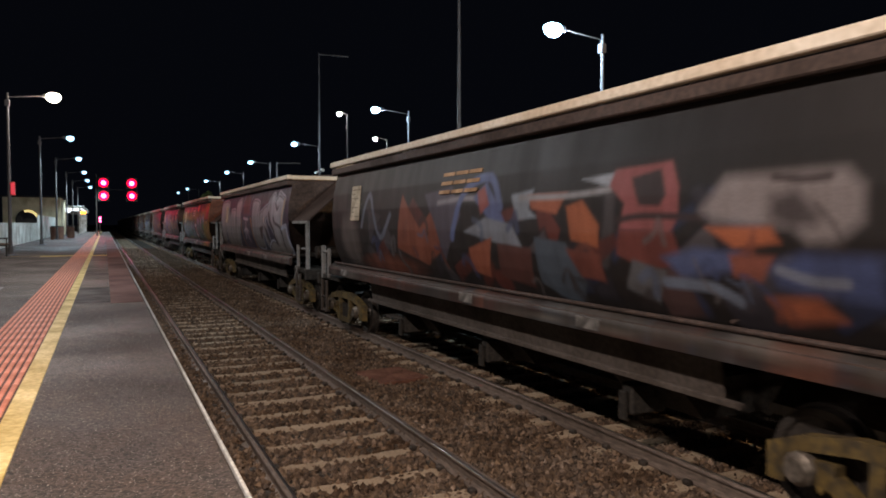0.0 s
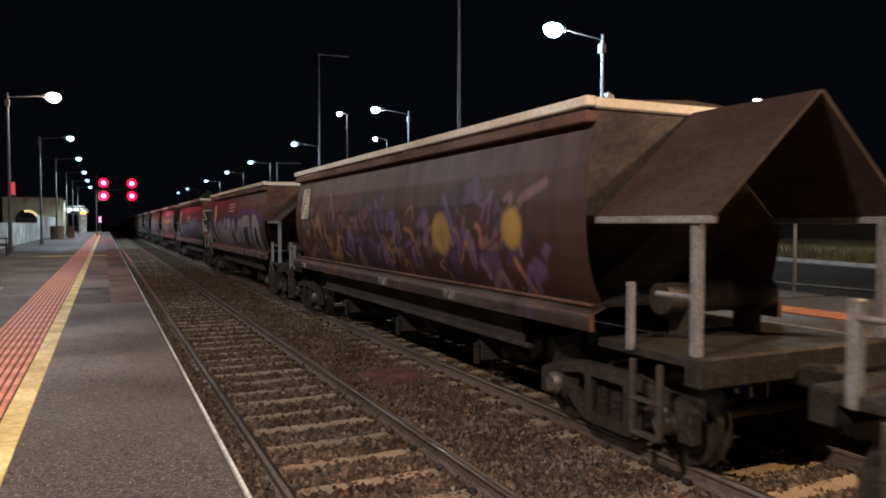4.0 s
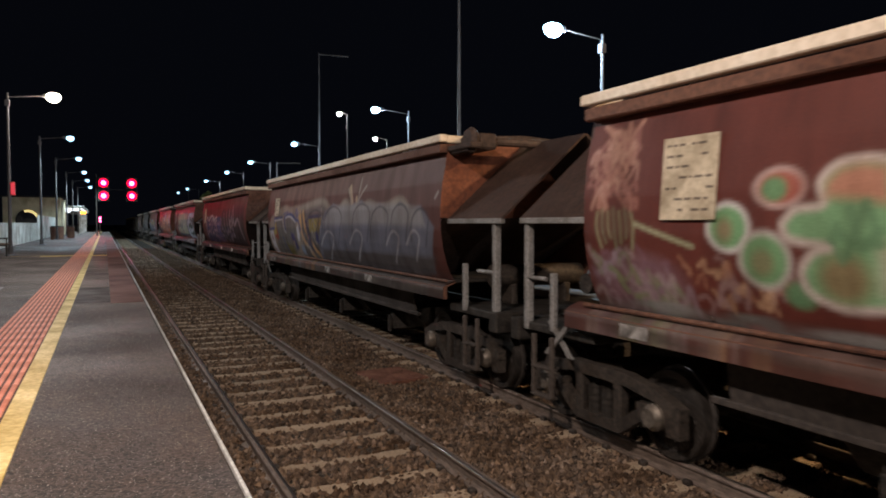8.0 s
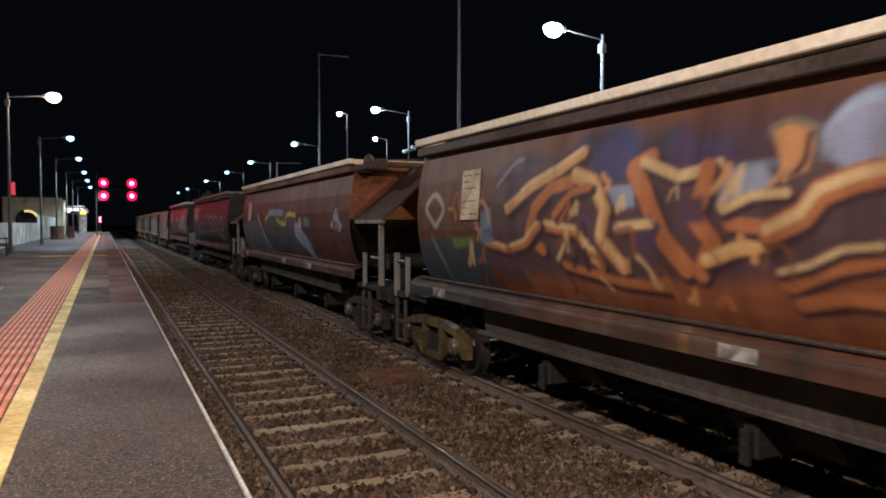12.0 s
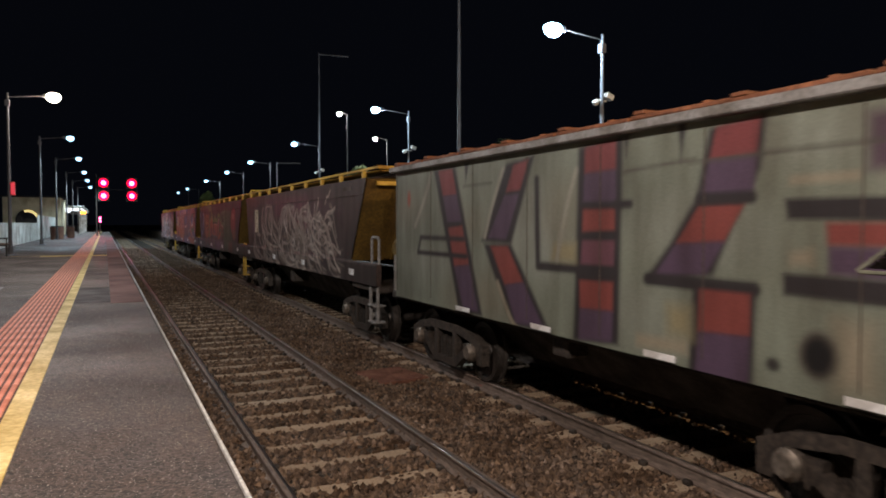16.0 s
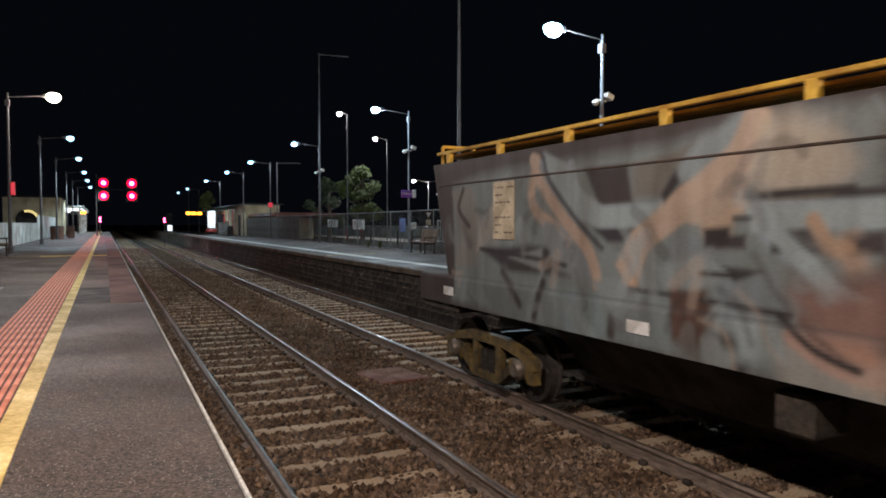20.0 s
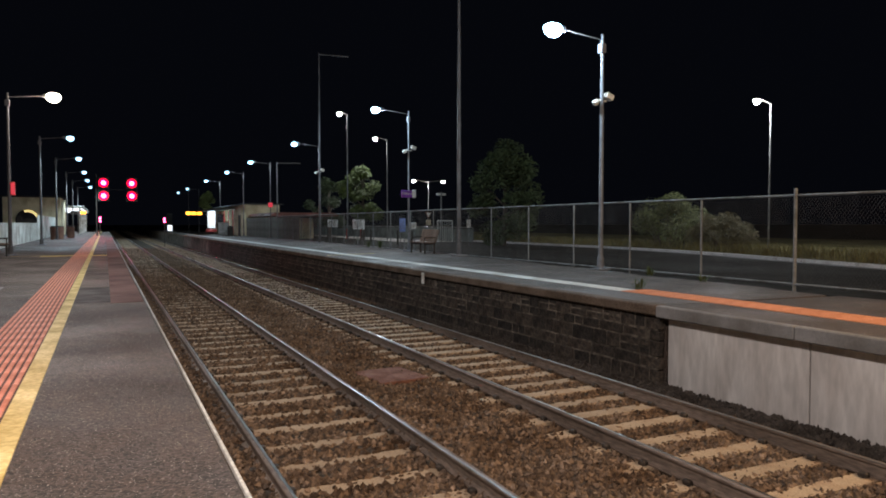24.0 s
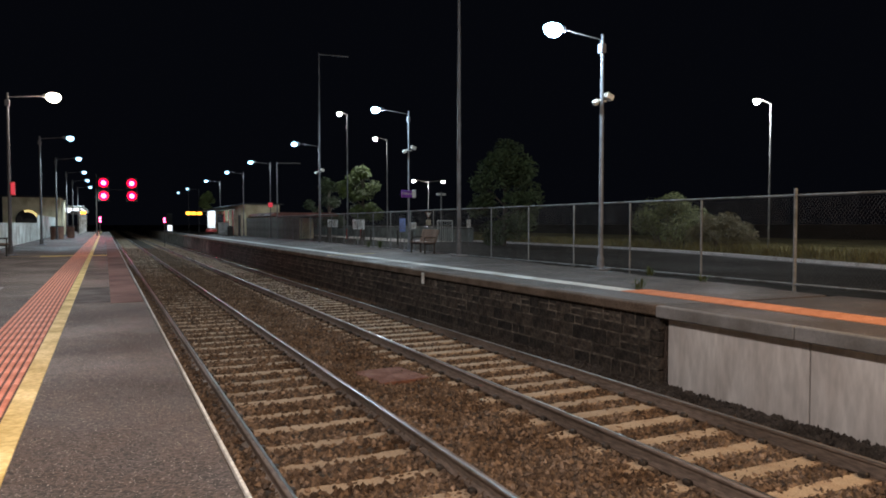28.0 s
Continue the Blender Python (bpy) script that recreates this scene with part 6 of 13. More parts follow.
    c.poly([(8.91, 1.90), (9.66, 1.86), (9.87, 1.77), (9.09, 1.67)], lin(70, 92, 90)).poly([(9.94, 1.78), (10.45, 1.76), (10.50, 1.55), (9.93, 1.54)], lin(136, 74, 70)).poly([(10.91, 1.76), (11.37, 1.76), (11.46, 1.57), (10.91, 1.55)], lin(118, 66, 74)).curve([(8.02, 1.91), (8.00, 1.67), (7.66, 1.40)], 0.03, lin(160, 100, 66)).curve([(8.45, 1.95), (8.55, 1.73), (8.71, 1.55)], 0.03, lin(150, 92, 60))
    c.curve([(7.30, 1.83), (6.99, 1.61), (6.28, 1.37)], 0.03, lin(140, 86, 80)).curve([(9.18, 1.86), (9.44, 1.67), (9.23, 1.48)], 0.03, lin(160, 104, 62)).curve([(4.02, 1.99), (4.56, 1.64), (5.28, 1.42)], 0.03, lin(150, 100, 66)).curve([(2.55, 1.97), (2.96, 1.63), (3.86, 1.47)], 0.03, lin(96, 110, 110))
    c.fade(0.22)
    c.dim, c.low = 0.95, 0.6
    w = round_wagon("hopper_wagon", "dark round-sided grain wagon with orange, teal and pink graffiti", 62.85, c, DARK_PANEL, BOGIE, True, False, False, True, end_mat=RUST_PANEL)
    data_plate(w, 1.22, 2.64, half_round, 0.5, 0.66)
    logo_bars(w, 11.62, 3.05, half_round, 0.5)

    c = fresh(lin(104, 66, 54), 5)
    c.wild(0.3, 5.2, 1.5, 2.5, 34, (lin(160, 100, 60), lin(130, 80, 56), lin(110, 84, 80), lin(80, 56, 56)), 0.3, 0.75).wild(4.6, 11.3, 1.5, 2.7, 40, (lin(110, 84, 112), lin(96, 72, 92), lin(140, 100, 96), lin(70, 56, 66)), 0.36, 0.75)
    c.fuss(0.4, 11.2, 1.5, 2.6, 90, (lin(176, 120, 76), lin(120, 96, 130), lin(64, 46, 50), lin(150, 110, 110)), 0.2, 0.8).oval(8.6, 2.1, 0.3, 0.3, lin(190, 146, 70), 0.1).oval(10.6, 2.2, 0.24, 0.24, lin(190, 146, 70), 0.1)
    w = round_wagon("hopper_wagon", "rust-brown round-sided grain wagon with orange and purple graffiti", 79.0, c, RUST_PANEL, BOGIE, True, False, end_mat=DARK_PANEL)
    data_plate(w, 0.95, 2.72, half_round)

    c = fresh(lin(98, 66, 54), 6)
    c.curve([(5.65, 2.12), (6.25, 2.39), (6.90, 2.23), (7.27, 2.39), (7.71, 2.46), (8.09, 2.51), (8.68, 2.52)] + [(9.2, 2.62), (10.6, 2.5), (11.5, 2.3)], 0.16, lin(48, 62, 124), 0.15).box(5.6, 11.6, 1.42, 2.0, lin(40, 36, 40), 0.2, 0.85)
    c.poly([(6.21, 2.36), (6.44, 2.08), (6.84, 1.87), (7.12, 2.14), (6.90, 2.26)], lin(52, 78, 150)).oval(6.77, 2.00, 0.2, 0.1, lin(150, 170, 190), 0.08).oval(7.82, 2.30, 0.16, 0.16, lin(90, 130, 180), 0.08)
    c.piece(([(5.74, 1.67), (6.21, 2.26), (6.30, 1.61)], [(6.49, 1.72), (6.91, 1.80), (7.07, 1.58)], [(7.37, 1.48), (7.27, 2.01), (7.55, 2.23), (7.89, 2.03), (7.94, 1.67)], [(8.02, 1.44), (8.05, 2.12), (8.35, 2.29), (8.68, 2.32)] + [(9.4, 2.3), (9.3, 1.7)], [(10.0, 1.6), (10.2, 2.3), (10.9, 2.2), (11.0, 1.6)]), 0.2, lin(140, 132, 124), lin(184, 178, 168), BLACK, 0.05, lin(70, 76, 110), 0.04)
    c.curve([(0.38, 1.86), (1.09, 2.26), (2.83, 2.26), (3.90, 2.38), (4.66, 2.45), (5.43, 2.44), (5.69, 2.24)], 0.16, lin(48, 62, 124), 0.15)
    c.box(0.5, 6.2, 1.42, 2.0, lin(40, 36, 40), 0.2, 0.85)
    c.poly([(4.12, 2.46), (4.55, 2.47), (4.51, 2.02), (4.19, 2.00)], lin(56, 84, 160)).poly([(4.21, 2.44), (4.50, 2.45), (4.45, 2.30), (4.25, 2.28)], lin(150, 170, 196))
    c.piece(([(0.38, 1.71), (0.65, 1.37)], [(1.35, 2.13), (1.89, 1.42)], [(2.26, 2.14), (2.66, 1.43)], [(2.92, 2.23), (3.34, 1.50)], [(4.00, 2.30), (3.56, 1.98), (3.78, 1.60), (4.29, 1.42), (4.57, 1.63), (4.34, 1.83), (3.91, 1.80)], [(4.78, 1.40), (4.79, 2.15), (5.18, 2.26), (5.45, 2.13), (5.40, 1.87), (5.01, 1.80)], [(5.19, 1.81), (5.56, 1.48)]), 0.2, lin(140, 132, 124), lin(184, 178, 168), BLACK, 0.05, lin(70, 76, 110), 0.04)
    c.oval(5.07, 1.98, 0.07, 0.09, BLACK)
    c.low = 0.85
    c.dim = 1.08
    w = round_wagon("hopper_wagon", "red-brown round-sided grain wagon with silver and blue graffiti", 95.1, c, RUST_PANEL, BOGIE, True, True, True)
    data_plate(w, 1.54, 2.66, half_round, 0.6, 0.72)
    logo_bars(w, 5.9, 2.85, half_round, 1.25)

    c = fresh(MAROON, 7)
    c.poly([(4.61, 2.82), (7.33, 2.77), (7.33, 1.59), (4.72, 1.76)], lin(130, 72, 62), 0.1, 0.7)
    c.shape([(0.12, 1.33), (0.96, 1.97), (1.70, 2.16), (2.24, 2.08), (2.03, 1.63), (1.86, 1.40)], lin(70, 66, 74), lin(120, 118, 124), lin(38, 30, 40), 0.045).shape([(2.03, 1.63), (2.71, 2.13), (3.36, 2.20), (3.72, 2.10), (3.33, 1.47), (2.31, 1.41)], lin(70, 66, 74), lin(120, 118, 124), lin(38, 30, 40), 0.045).shape([(3.80, 2.07), (4.46, 2.23), (5.02, 2.18), (5.01, 1.84), (4.78, 1.47), (3.57, 1.44)], lin(70, 66, 74), lin(120, 118, 124), lin(38, 30, 40), 0.045)
    c.shape([(5.06, 1.90), (5.58, 2.15), (5.97, 2.21), (5.88, 1.75), (6.01, 1.50), (4.83, 1.44)], lin(70, 66, 74), lin(116, 114, 120), lin(38, 30, 40), 0.045).shape([(6.52, 2.10), (6.97, 2.51), (7.44, 2.56), (7.83, 2.29), (8.24, 2.48), (8.63, 2.53), (8.85, 2.26), (8.82, 1.84), (8.83, 1.51), (8.17, 1.44), (8.35, 1.92), (8.05, 2.01), (7.65, 1.80), (7.35, 1.95), (6.93, 1.67), (6.54, 1.77)], lin(76, 72, 80), lin(146, 144, 150), lin(38, 30, 40), 0.045)
    c.shape([(8.80, 2.03), (9.01, 2.35), (9.43, 2.55), (9.92, 2.56), (10.17, 2.34), (10.14, 2.01), (9.78, 1.63), (9.05, 1.57), (8.81, 1.75)], lin(76, 72, 80), lin(150, 148, 154), lin(38, 30, 40), 0.045).oval(9.58, 2.06, 0.12, 0.14, lin(56, 40, 56), 0.06).shape([(10.04, 2.22), (10.29, 2.37), (10.64, 2.40), (10.82, 2.22), (10.87, 1.90), (10.81, 1.60), (10.28, 1.57), (10.04, 1.79)], lin(76, 72, 80), lin(146, 144, 150), lin(38, 30, 40), 0.045)
    c.shape([(10.85, 2.26), (11.24, 2.36), (11.56, 2.28), (11.63, 2.08), (11.35, 1.98), (11.44, 1.70), (11.20, 1.53), (10.71, 1.56)], lin(76, 72, 80), lin(146, 144, 150), lin(38, 30, 40), 0.045).shape([(11.48, 2.11), (11.87, 2.24), (12.04, 2.17), (11.94, 1.97), (12.41, 1.92), (12.69, 1.75), (12.74, 1.57), (12.23, 1.56), (11.43, 1.57), (11.38, 1.81)], lin(76, 72, 80), lin(142, 140, 146), lin(38, 30, 40), 0.045)
    c.shape([(0.36, 1.46), (0.53, 1.86), (0.66, 2.12), (0.85, 2.29), (1.09, 2.33), (1.33, 2.24), (1.49, 2.10), (1.58, 1.85), (1.51, 1.48), (0.94, 1.42)], lin(120, 112, 106), lin(148, 142, 138), lin(52, 40, 38), 0.06, lin(118, 96, 92), 0.03).shape([(1.63, 1.93), (1.73, 2.12), (1.87, 2.21), (2.02, 2.19), (2.16, 2.10), (2.11, 1.53), (1.58, 1.47)], lin(120, 112, 106), lin(150, 144, 140), lin(52, 40, 38), 0.06, lin(118, 96, 92), 0.03)
    c.low = 0.85
    c.dim = 0.96
    w = round_wagon("hopper_wagon", "red-brown round-sided grain wagon with silver bubble graffiti", 110.9, c, RUST_PANEL, BOGIE, False, False, end_mat=ORANGE_PANEL)
    data_plate(w, 1.45, 2.65, half_round, 0.6, 0.74)
    logo_bars(w, 6.04, 2.49, half_round, 1.4)
    blot = [(-1.28, 2.89), (-0.57, 3.02), (-0.44, 3.13), (-0.31, 3.01), (0.56, 2.91), (1.25, 3.05), (1.2, 2.69), (1.05, 2.61), (1.22, 2.5), (0.76, 2.37), (0.19, 2.0), (-0.35, 2.0), (-0.7, 1.93), (-0.95, 1.79), (-1.16, 1.94), (-1.3, 2.43), (-1.2, 2.47), (-1.28, 2.71)]
    part("end_blot", Solid().prism(blot, -LEN_A - 0.006, -LEN_A - 0.001), mat("black_spray", (0.015, 0.014, 0.014), (0.03, 0.028, 0.027), 0.7, bump=0), w, "black pointed spray-paint shape")
    scrawl = ([(-1.3, 2.89), (-0.87, 2.92), (-0.49, 3.06)], [(-0.66, 3.27), (-0.49, 3.17), (-0.36, 3.03), (0.19, 2.93), (0.66, 2.93), (1.27, 3.08)], [(-0.57, 3.06), (-0.61, 2.69), (-0.27, 2.81)],
              [(-0.09, 2.93), (-0.26, 2.59), (-0.22, 2.37), (0.1, 2.22)], [(0.42, 2.9), (0.33, 2.6), (0.47, 2.49)], [(0.19, 2.6), (0.57, 2.53), (1.05, 2.65)], [(-1.28, 2.85), (-1.2, 2.61), (-1.13, 2.47), (-1.34, 2.46)],
              [(-1.32, 2.43), (-1.28, 2.08), (-1.28, 1.8)], [(-1.16, 2.19), (-1.2, 1.87), (-1.07, 1.94)], [(-0.6, 2.33), (-0.39, 2.0), (0.01, 1.88)], [(-0.53, 2.33), (0.19, 2.15), (0.43, 1.92)], [(0.66, 2.34), (1.3, 2.5)],
              [(-1.07, 1.55), (-0.95, 1.79), (-0.7, 1.93), (-0.35, 1.95), (0.01, 1.77), (0.15, 1.47)], [(-0.74, 1.72), (-0.48, 1.74), (-0.26, 1.67)])
    for k, pts in enumerate(scrawl):
        part("sprayed_stroke", Solid().path([(x, -LEN_A - 0.004, z) for x, z in bend(pts)], 0.055 if k == 12 else 0.024, 5), LOGO, w, "pale sprayed stroke")

    c = fresh(lin(126, 56, 38), 8)
    shape = [(3.32, 2.48), (3.95, 2.92), (5.72, 2.94), (6.85, 2.85), (7.77, 3.00), (8.73, 2.98), (9.66, 2.77), (10.69, 2.93), (10.70, 2.44), (10.87, 2.10), (11.18, 1.45), (10.43, 1.50), (9.37, 1.49), (5.72, 1.47), (4.30, 1.50), (3.31, 2.10)]
    for x, y, g in ((4.53, 2.96, 0), (5.44, 3.00, 1), (6.15, 2.99, 0), (7.06, 3.02, 1), (8.06, 3.04, 0), (8.92, 3.02, 0), (10.02, 2.96, 1)):
        c.oval(x, y, 0.26, 0.2, lin(206, 130, 110)).oval(x, y, 0.22, 0.16, (lin(190, 110, 70), lin(110, 140, 104))[g])
    c.poly(shape, lin(136, 46, 38))
    c.poly([(3.70, 2.55), (3.95, 2.78), (7.77, 2.91), (9.67, 2.72), (10.69, 2.89), (10.67, 2.61), (7.65, 2.59)], lin(140, 84, 110), 0.05, 0.9).poly([(3.58, 2.52), (7.65, 2.58), (10.64, 2.63), (10.56, 2.38), (9.36, 2.30), (6.23, 2.23), (3.58, 2.31)], lin(190, 146, 46), 0.05)
    c.curve(shape + shape[:1], 0.035, lin(206, 176, 170))
    c.curve([(5.25, 2.93), (5.25, 2.37), (5.90, 1.82), (6.24, 1.54)], 0.03, lin(206, 180, 176)).curve([(4.74, 2.62), (4.07, 2.38), (4.41, 1.94), (5.54, 1.97)], 0.03, lin(206, 180, 176)).curve([(6.85, 2.85), (6.85, 2.35), (6.40, 2.06), (7.14, 1.67)], 0.03, lin(196, 160, 150)).curve([(7.77, 2.97), (7.65, 2.21), (8.13, 1.60), (8.45, 1.45)], 0.03, lin(206, 180, 176)).curve([(8.73, 2.98), (8.88, 2.50), (8.74, 1.93), (9.20, 1.52)], 0.04, lin(206, 180, 176)).curve([(9.67, 2.75), (9.78, 2.32), (10.03, 2.08), (9.44, 2.01), (9.02, 2.03)], 0.04, lin(210, 180, 150)).curve([(10.69, 2.87), (10.38, 2.50), (10.17, 2.04), (10.59, 2.05), (10.65, 2.31)], 0.035, lin(206, 190, 186)).curve([(9.45, 1.49), (9.76, 1.67), (10.24, 1.62), (10.60, 1.48)], 0.04, lin(200, 170, 150))
    for x, y in ((4.41, 2.24), (5.72, 2.28), (6.92, 2.35), (6.15, 2.02), (8.23, 2.43), (8.18, 2.00), (9.56, 2.27), (10.29, 2.50), (9.68, 1.84), (10.53, 2.23)):
        c.oval(x, y, 0.15, 0.15, lin(214, 200, 196), 0.05).oval(x, y, 0.1, 0.09, lin(150, 70, 66), 0.04)
    c.poly([(9.36, 1.93), (10.03, 1.96), (10.24, 1.76), (9.75, 1.77)], lin(160, 156, 170)).curve([(10.48, 1.87), (10.77, 1.58), (11.03, 1.43)], 0.1, lin(196, 182, 178)).poly([(3.94, 1.75), (4.74, 1.78), (5.54, 1.49), (4.74, 1.40)], lin(150, 160, 170))
    c.poly([(10.84, 2.33), (11.58, 2.37), (11.56, 2.22), (11.26, 2.07), (11.59, 1.75), (11.49, 1.63), (11.18, 1.59), (10.97, 2.02)], lin(206, 196, 180)).poly([(10.89, 2.29), (11.52, 2.33), (11.51, 2.24), (11.19, 2.07), (11.53, 1.74), (11.45, 1.66), (11.20, 1.63), (11.01, 2.02)], lin(86, 140, 88))
    c.oval(11.11, 2.65, 0.5, 0.14, lin(206, 150, 120), 0.04, 1.0, 30).oval(11.11, 2.65, 0.44, 0.1, lin(176, 96, 60), 0.04, 1.0, 30)
    for x, y in ((11.51, 2.58), (11.77, 2.45), (11.74, 2.00)):
        c.oval(x, y, 0.25, 0.13, lin(206, 200, 180), 0.04, 1.0, 15).oval(x, y, 0.19, 0.09, lin(92, 140, 90), 0.04, 1.0, 15)
    c.wild(10.6, 11.9, 2.6, 3.1, 6, (lin(196, 140, 100), lin(170, 100, 70)), 0.2)
    c.scribble(0.5, 2.95, 0.55, 0.5, lin(176, 124, 92), 0.016, 14).scribble(0.4, 2.6, 0.5, 0.4, lin(170, 116, 88), 0.016, 12)
    c.oval(0.70, 1.71, 0.62, 0.28, lin(118, 84, 84), 0.12, 0.75).scribble(0.42, 1.83, 0.6, 0.3, lin(140, 118, 118), 0.025, 12).scribble(0.97, 1.64, 0.6, 0.25, lin(128, 96, 100), 0.025, 10)
    for k in range(7):
        c.curve([(0.22 + k * 0.08, 2.36 + 0.03 * (k % 2)), (0.2 + k * 0.09, 2.22), (0.26 + k * 0.075, 2.02 + 0.05 * (k % 3))], 0.014, (lin(142, 148, 96), lin(120, 128, 86))[k % 2], 0.04, 0.8)
    c.curve([(0.76, 2.25), (1.08, 2.16), (1.46, 2.06)], 0.018, lin(150, 152, 104)).curve([(0.70, 1.71), (1.03, 1.71), (1.21, 1.64), (0.77, 1.51)], 0.02, lin(112, 120, 72), 0.05, 0.7)
    c.fuss(0.1, 0.8, 2.45, 3.1, 40, (lin(176, 128, 98), lin(150, 96, 74)), 0.09, 0.8).fuss(0.1, 1.3, 1.5, 2.0, 50, (lin(140, 112, 110), lin(120, 84, 88), lin(150, 128, 116), lin(112, 120, 70)), 0.1, 0.7)
    c.fuss(1.35, 2.35, 1.6, 1.98, 36, (lin(170, 128, 84), lin(150, 100, 66), lin(140, 108, 96)), 0.09, 0.85)
    c.oval(2.31, 2.51, 0.22, 0.15, lin(186, 158, 138), 0.05).oval(2.32, 2.51, 0.19, 0.12, lin(156, 78, 54), 0.05).oval(2.27, 2.50, 0.11, 0.09, lin(92, 132, 78), 0.05)
    c.oval(1.84, 2.22, 0.22, 0.2, lin(200, 192, 174), 0.05).oval(1.84, 2.22, 0.18, 0.165, lin(98, 146, 86), 0.05).oval(1.81, 2.20, 0.08, 0.09, lin(126, 112, 70), 0.08)
    c.oval(2.17, 1.98, 0.24, 0.22, lin(176, 166, 146), 0.06).oval(2.17, 1.98, 0.2, 0.185, lin(98, 142, 84), 0.06).oval(2.15, 1.96, 0.1, 0.1, lin(116, 116, 70), 0.08).oval(2.45, 1.74, 0.13, 0.1, lin(84, 122, 74), 0.06)
    blob = [(2.34, 2.25), (2.45, 2.35), (2.66, 2.38), (2.64, 2.53), (2.75, 2.64), (2.92, 2.67), (3.09, 2.65), (3.29, 2.51), (3.38, 2.22), (3.36, 1.73), (3.11, 1.70), (2.77, 1.68), (2.54, 1.76), (2.48, 1.91), (2.58, 2.05), (2.72, 2.09), (2.40, 2.14)]
    c.poly(blob, lin(104, 150, 92), 0.06).curve(blob + blob[:1], 0.026, lin(190, 172, 150), 0.06)
    c.poly([(2.68, 2.43), (2.69, 2.53), (2.78, 2.61), (2.93, 2.64), (3.11, 2.61), (3.14, 2.37), (2.92, 2.41)], lin(176, 116, 80), 0.1).oval(2.80, 1.88, 0.18, 0.16, lin(128, 112, 66), 0.12).poly([(3.04, 2.14), (3.21, 2.13), (3.22, 1.75), (3.03, 1.79)], lin(158, 150, 116), 0.12, 0.8).scribble(2.89, 2.25, 0.4, 0.4, lin(86, 126, 78), 0.03, 8)
    for k in range(46):
        c.oval(c.rng.uniform(0, 12), c.rng.uniform(1.4, 1.52), c.rng.uniform(0.06, 0.4), c.rng.uniform(0.02, 0.06), (lin(116, 118, 104), lin(150, 146, 130), lin(150, 62, 44), lin(96, 84, 74))[k % 4], 0.04, 0.75)
    c.box(0, 12.1, 1.3, 1.5, lin(110, 112, 100), 0.1, 0.4)
    c.fade(0.18)
    c.dim, c.low = 1.24, 0.7
    w = round_wagon("hopper_wagon", "red round-sided grain wagon with red, yellow and green graffiti", 126.75, c, RUST_PANEL, BOGIE, True, True, True, end_mat=DARK_PANEL)
    data_plate(w, 1.43, 2.63, half_round, 0.62, 0.7)

    c = fresh(lin(112, 62, 50), 9)
    c.poly([(-0.04, 2.03), (1.93, 2.66), (3.24, 2.61), (5.21, 2.73), (5.97, 2.74), (6.57, 2.49), (6.96, 2.40), (7.33, 2.65), (7.70, 2.64), (7.96, 2.44), (8.25, 2.43), (8.27, 1.40), (5.75, 1.33), (0.45, 1.31)], lin(96, 88, 80), 0.05)
    c.box(8.2, 11.2, 1.42, 2.5, lin(100, 92, 84), 0.15, 0.9)
    c.curve([(0.26, 2.21), (1.93, 2.63), (2.94, 2.59), (4.28, 2.66), (5.21, 2.73), (5.97, 2.73), (6.57, 2.49), (6.96, 2.40), (7.33, 2.63), (7.70, 2.63), (7.96, 2.42), (8.25, 2.41)] + [(8.9, 2.6), (9.6, 2.5), (10.6, 2.6), (11.2, 2.1)], 0.08, lin(140, 130, 110), 0.1)
    c.curve([(3.86, 2.49), (3.92, 1.96), (4.29, 1.66), (4.57, 1.49)], 0.1, lin(196, 150, 100)).curve([(4.16, 2.51), (4.40, 2.04), (5.23, 1.41)], 0.08, lin(190, 146, 96)).poly([(4.67, 2.35), (5.70, 2.38), (5.70, 2.07), (4.73, 2.05)], lin(140, 122, 60)).curve([(4.42, 2.29), (4.57, 1.92), (4.73, 1.63)], 0.06, lin(46, 48, 84)).curve([(4.67, 2.40), (5.70, 2.43)], 0.03, lin(60, 60, 84)).oval(5.31, 1.95, 0.1, 0.14, lin(50, 54, 86), 0.04).oval(5.54, 1.74, 0.09, 0.14, lin(130, 50, 40), 0.05)
    c.curve([(5.86, 2.39), (5.82, 2.02), (6.13, 1.75), (6.45, 1.80), (6.48, 2.02), (6.27, 2.04)], 0.04, lin(56, 52, 54)).curve([(5.98, 2.23), (6.27, 2.35), (6.60, 2.30)], 0.035, lin(190, 180, 160)).curve([(7.02, 2.10), (7.13, 2.30), (7.43, 2.38)], 0.035, lin(60, 54, 52)).oval(7.37, 1.57, 0.16, 0.12, lin(44, 50, 84), 0.06).oval(7.34, 2.03, 0.3, 0.25, lin(108, 98, 90), 0.1)
    c.oval(8.07, 1.96, 0.34, 0.34, lin(44, 42, 42)).oval(8.07, 1.96, 0.29, 0.28, lin(104, 92, 84)).oval(8.05, 2.03, 0.14, 0.1, lin(206, 202, 196)).line([(7.89, 2.00), (8.23, 2.06)], 0.02, BLACK)
    c.curve([(7.76, 2.94), (7.89, 2.76), (7.99, 2.57)], 0.08, lin(176, 150, 116)).line([(8.22, 2.73), (8.25, 2.48)], 0.06, lin(176, 150, 116))
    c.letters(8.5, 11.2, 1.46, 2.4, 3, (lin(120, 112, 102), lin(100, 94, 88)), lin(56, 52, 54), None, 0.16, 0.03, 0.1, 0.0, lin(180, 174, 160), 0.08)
    c.fuss(3.9, 8.2, 1.5, 2.35, 40, (lin(130, 124, 112), lin(70, 64, 64), lin(160, 152, 134), lin(64, 66, 90)), 0.22, 0.7)
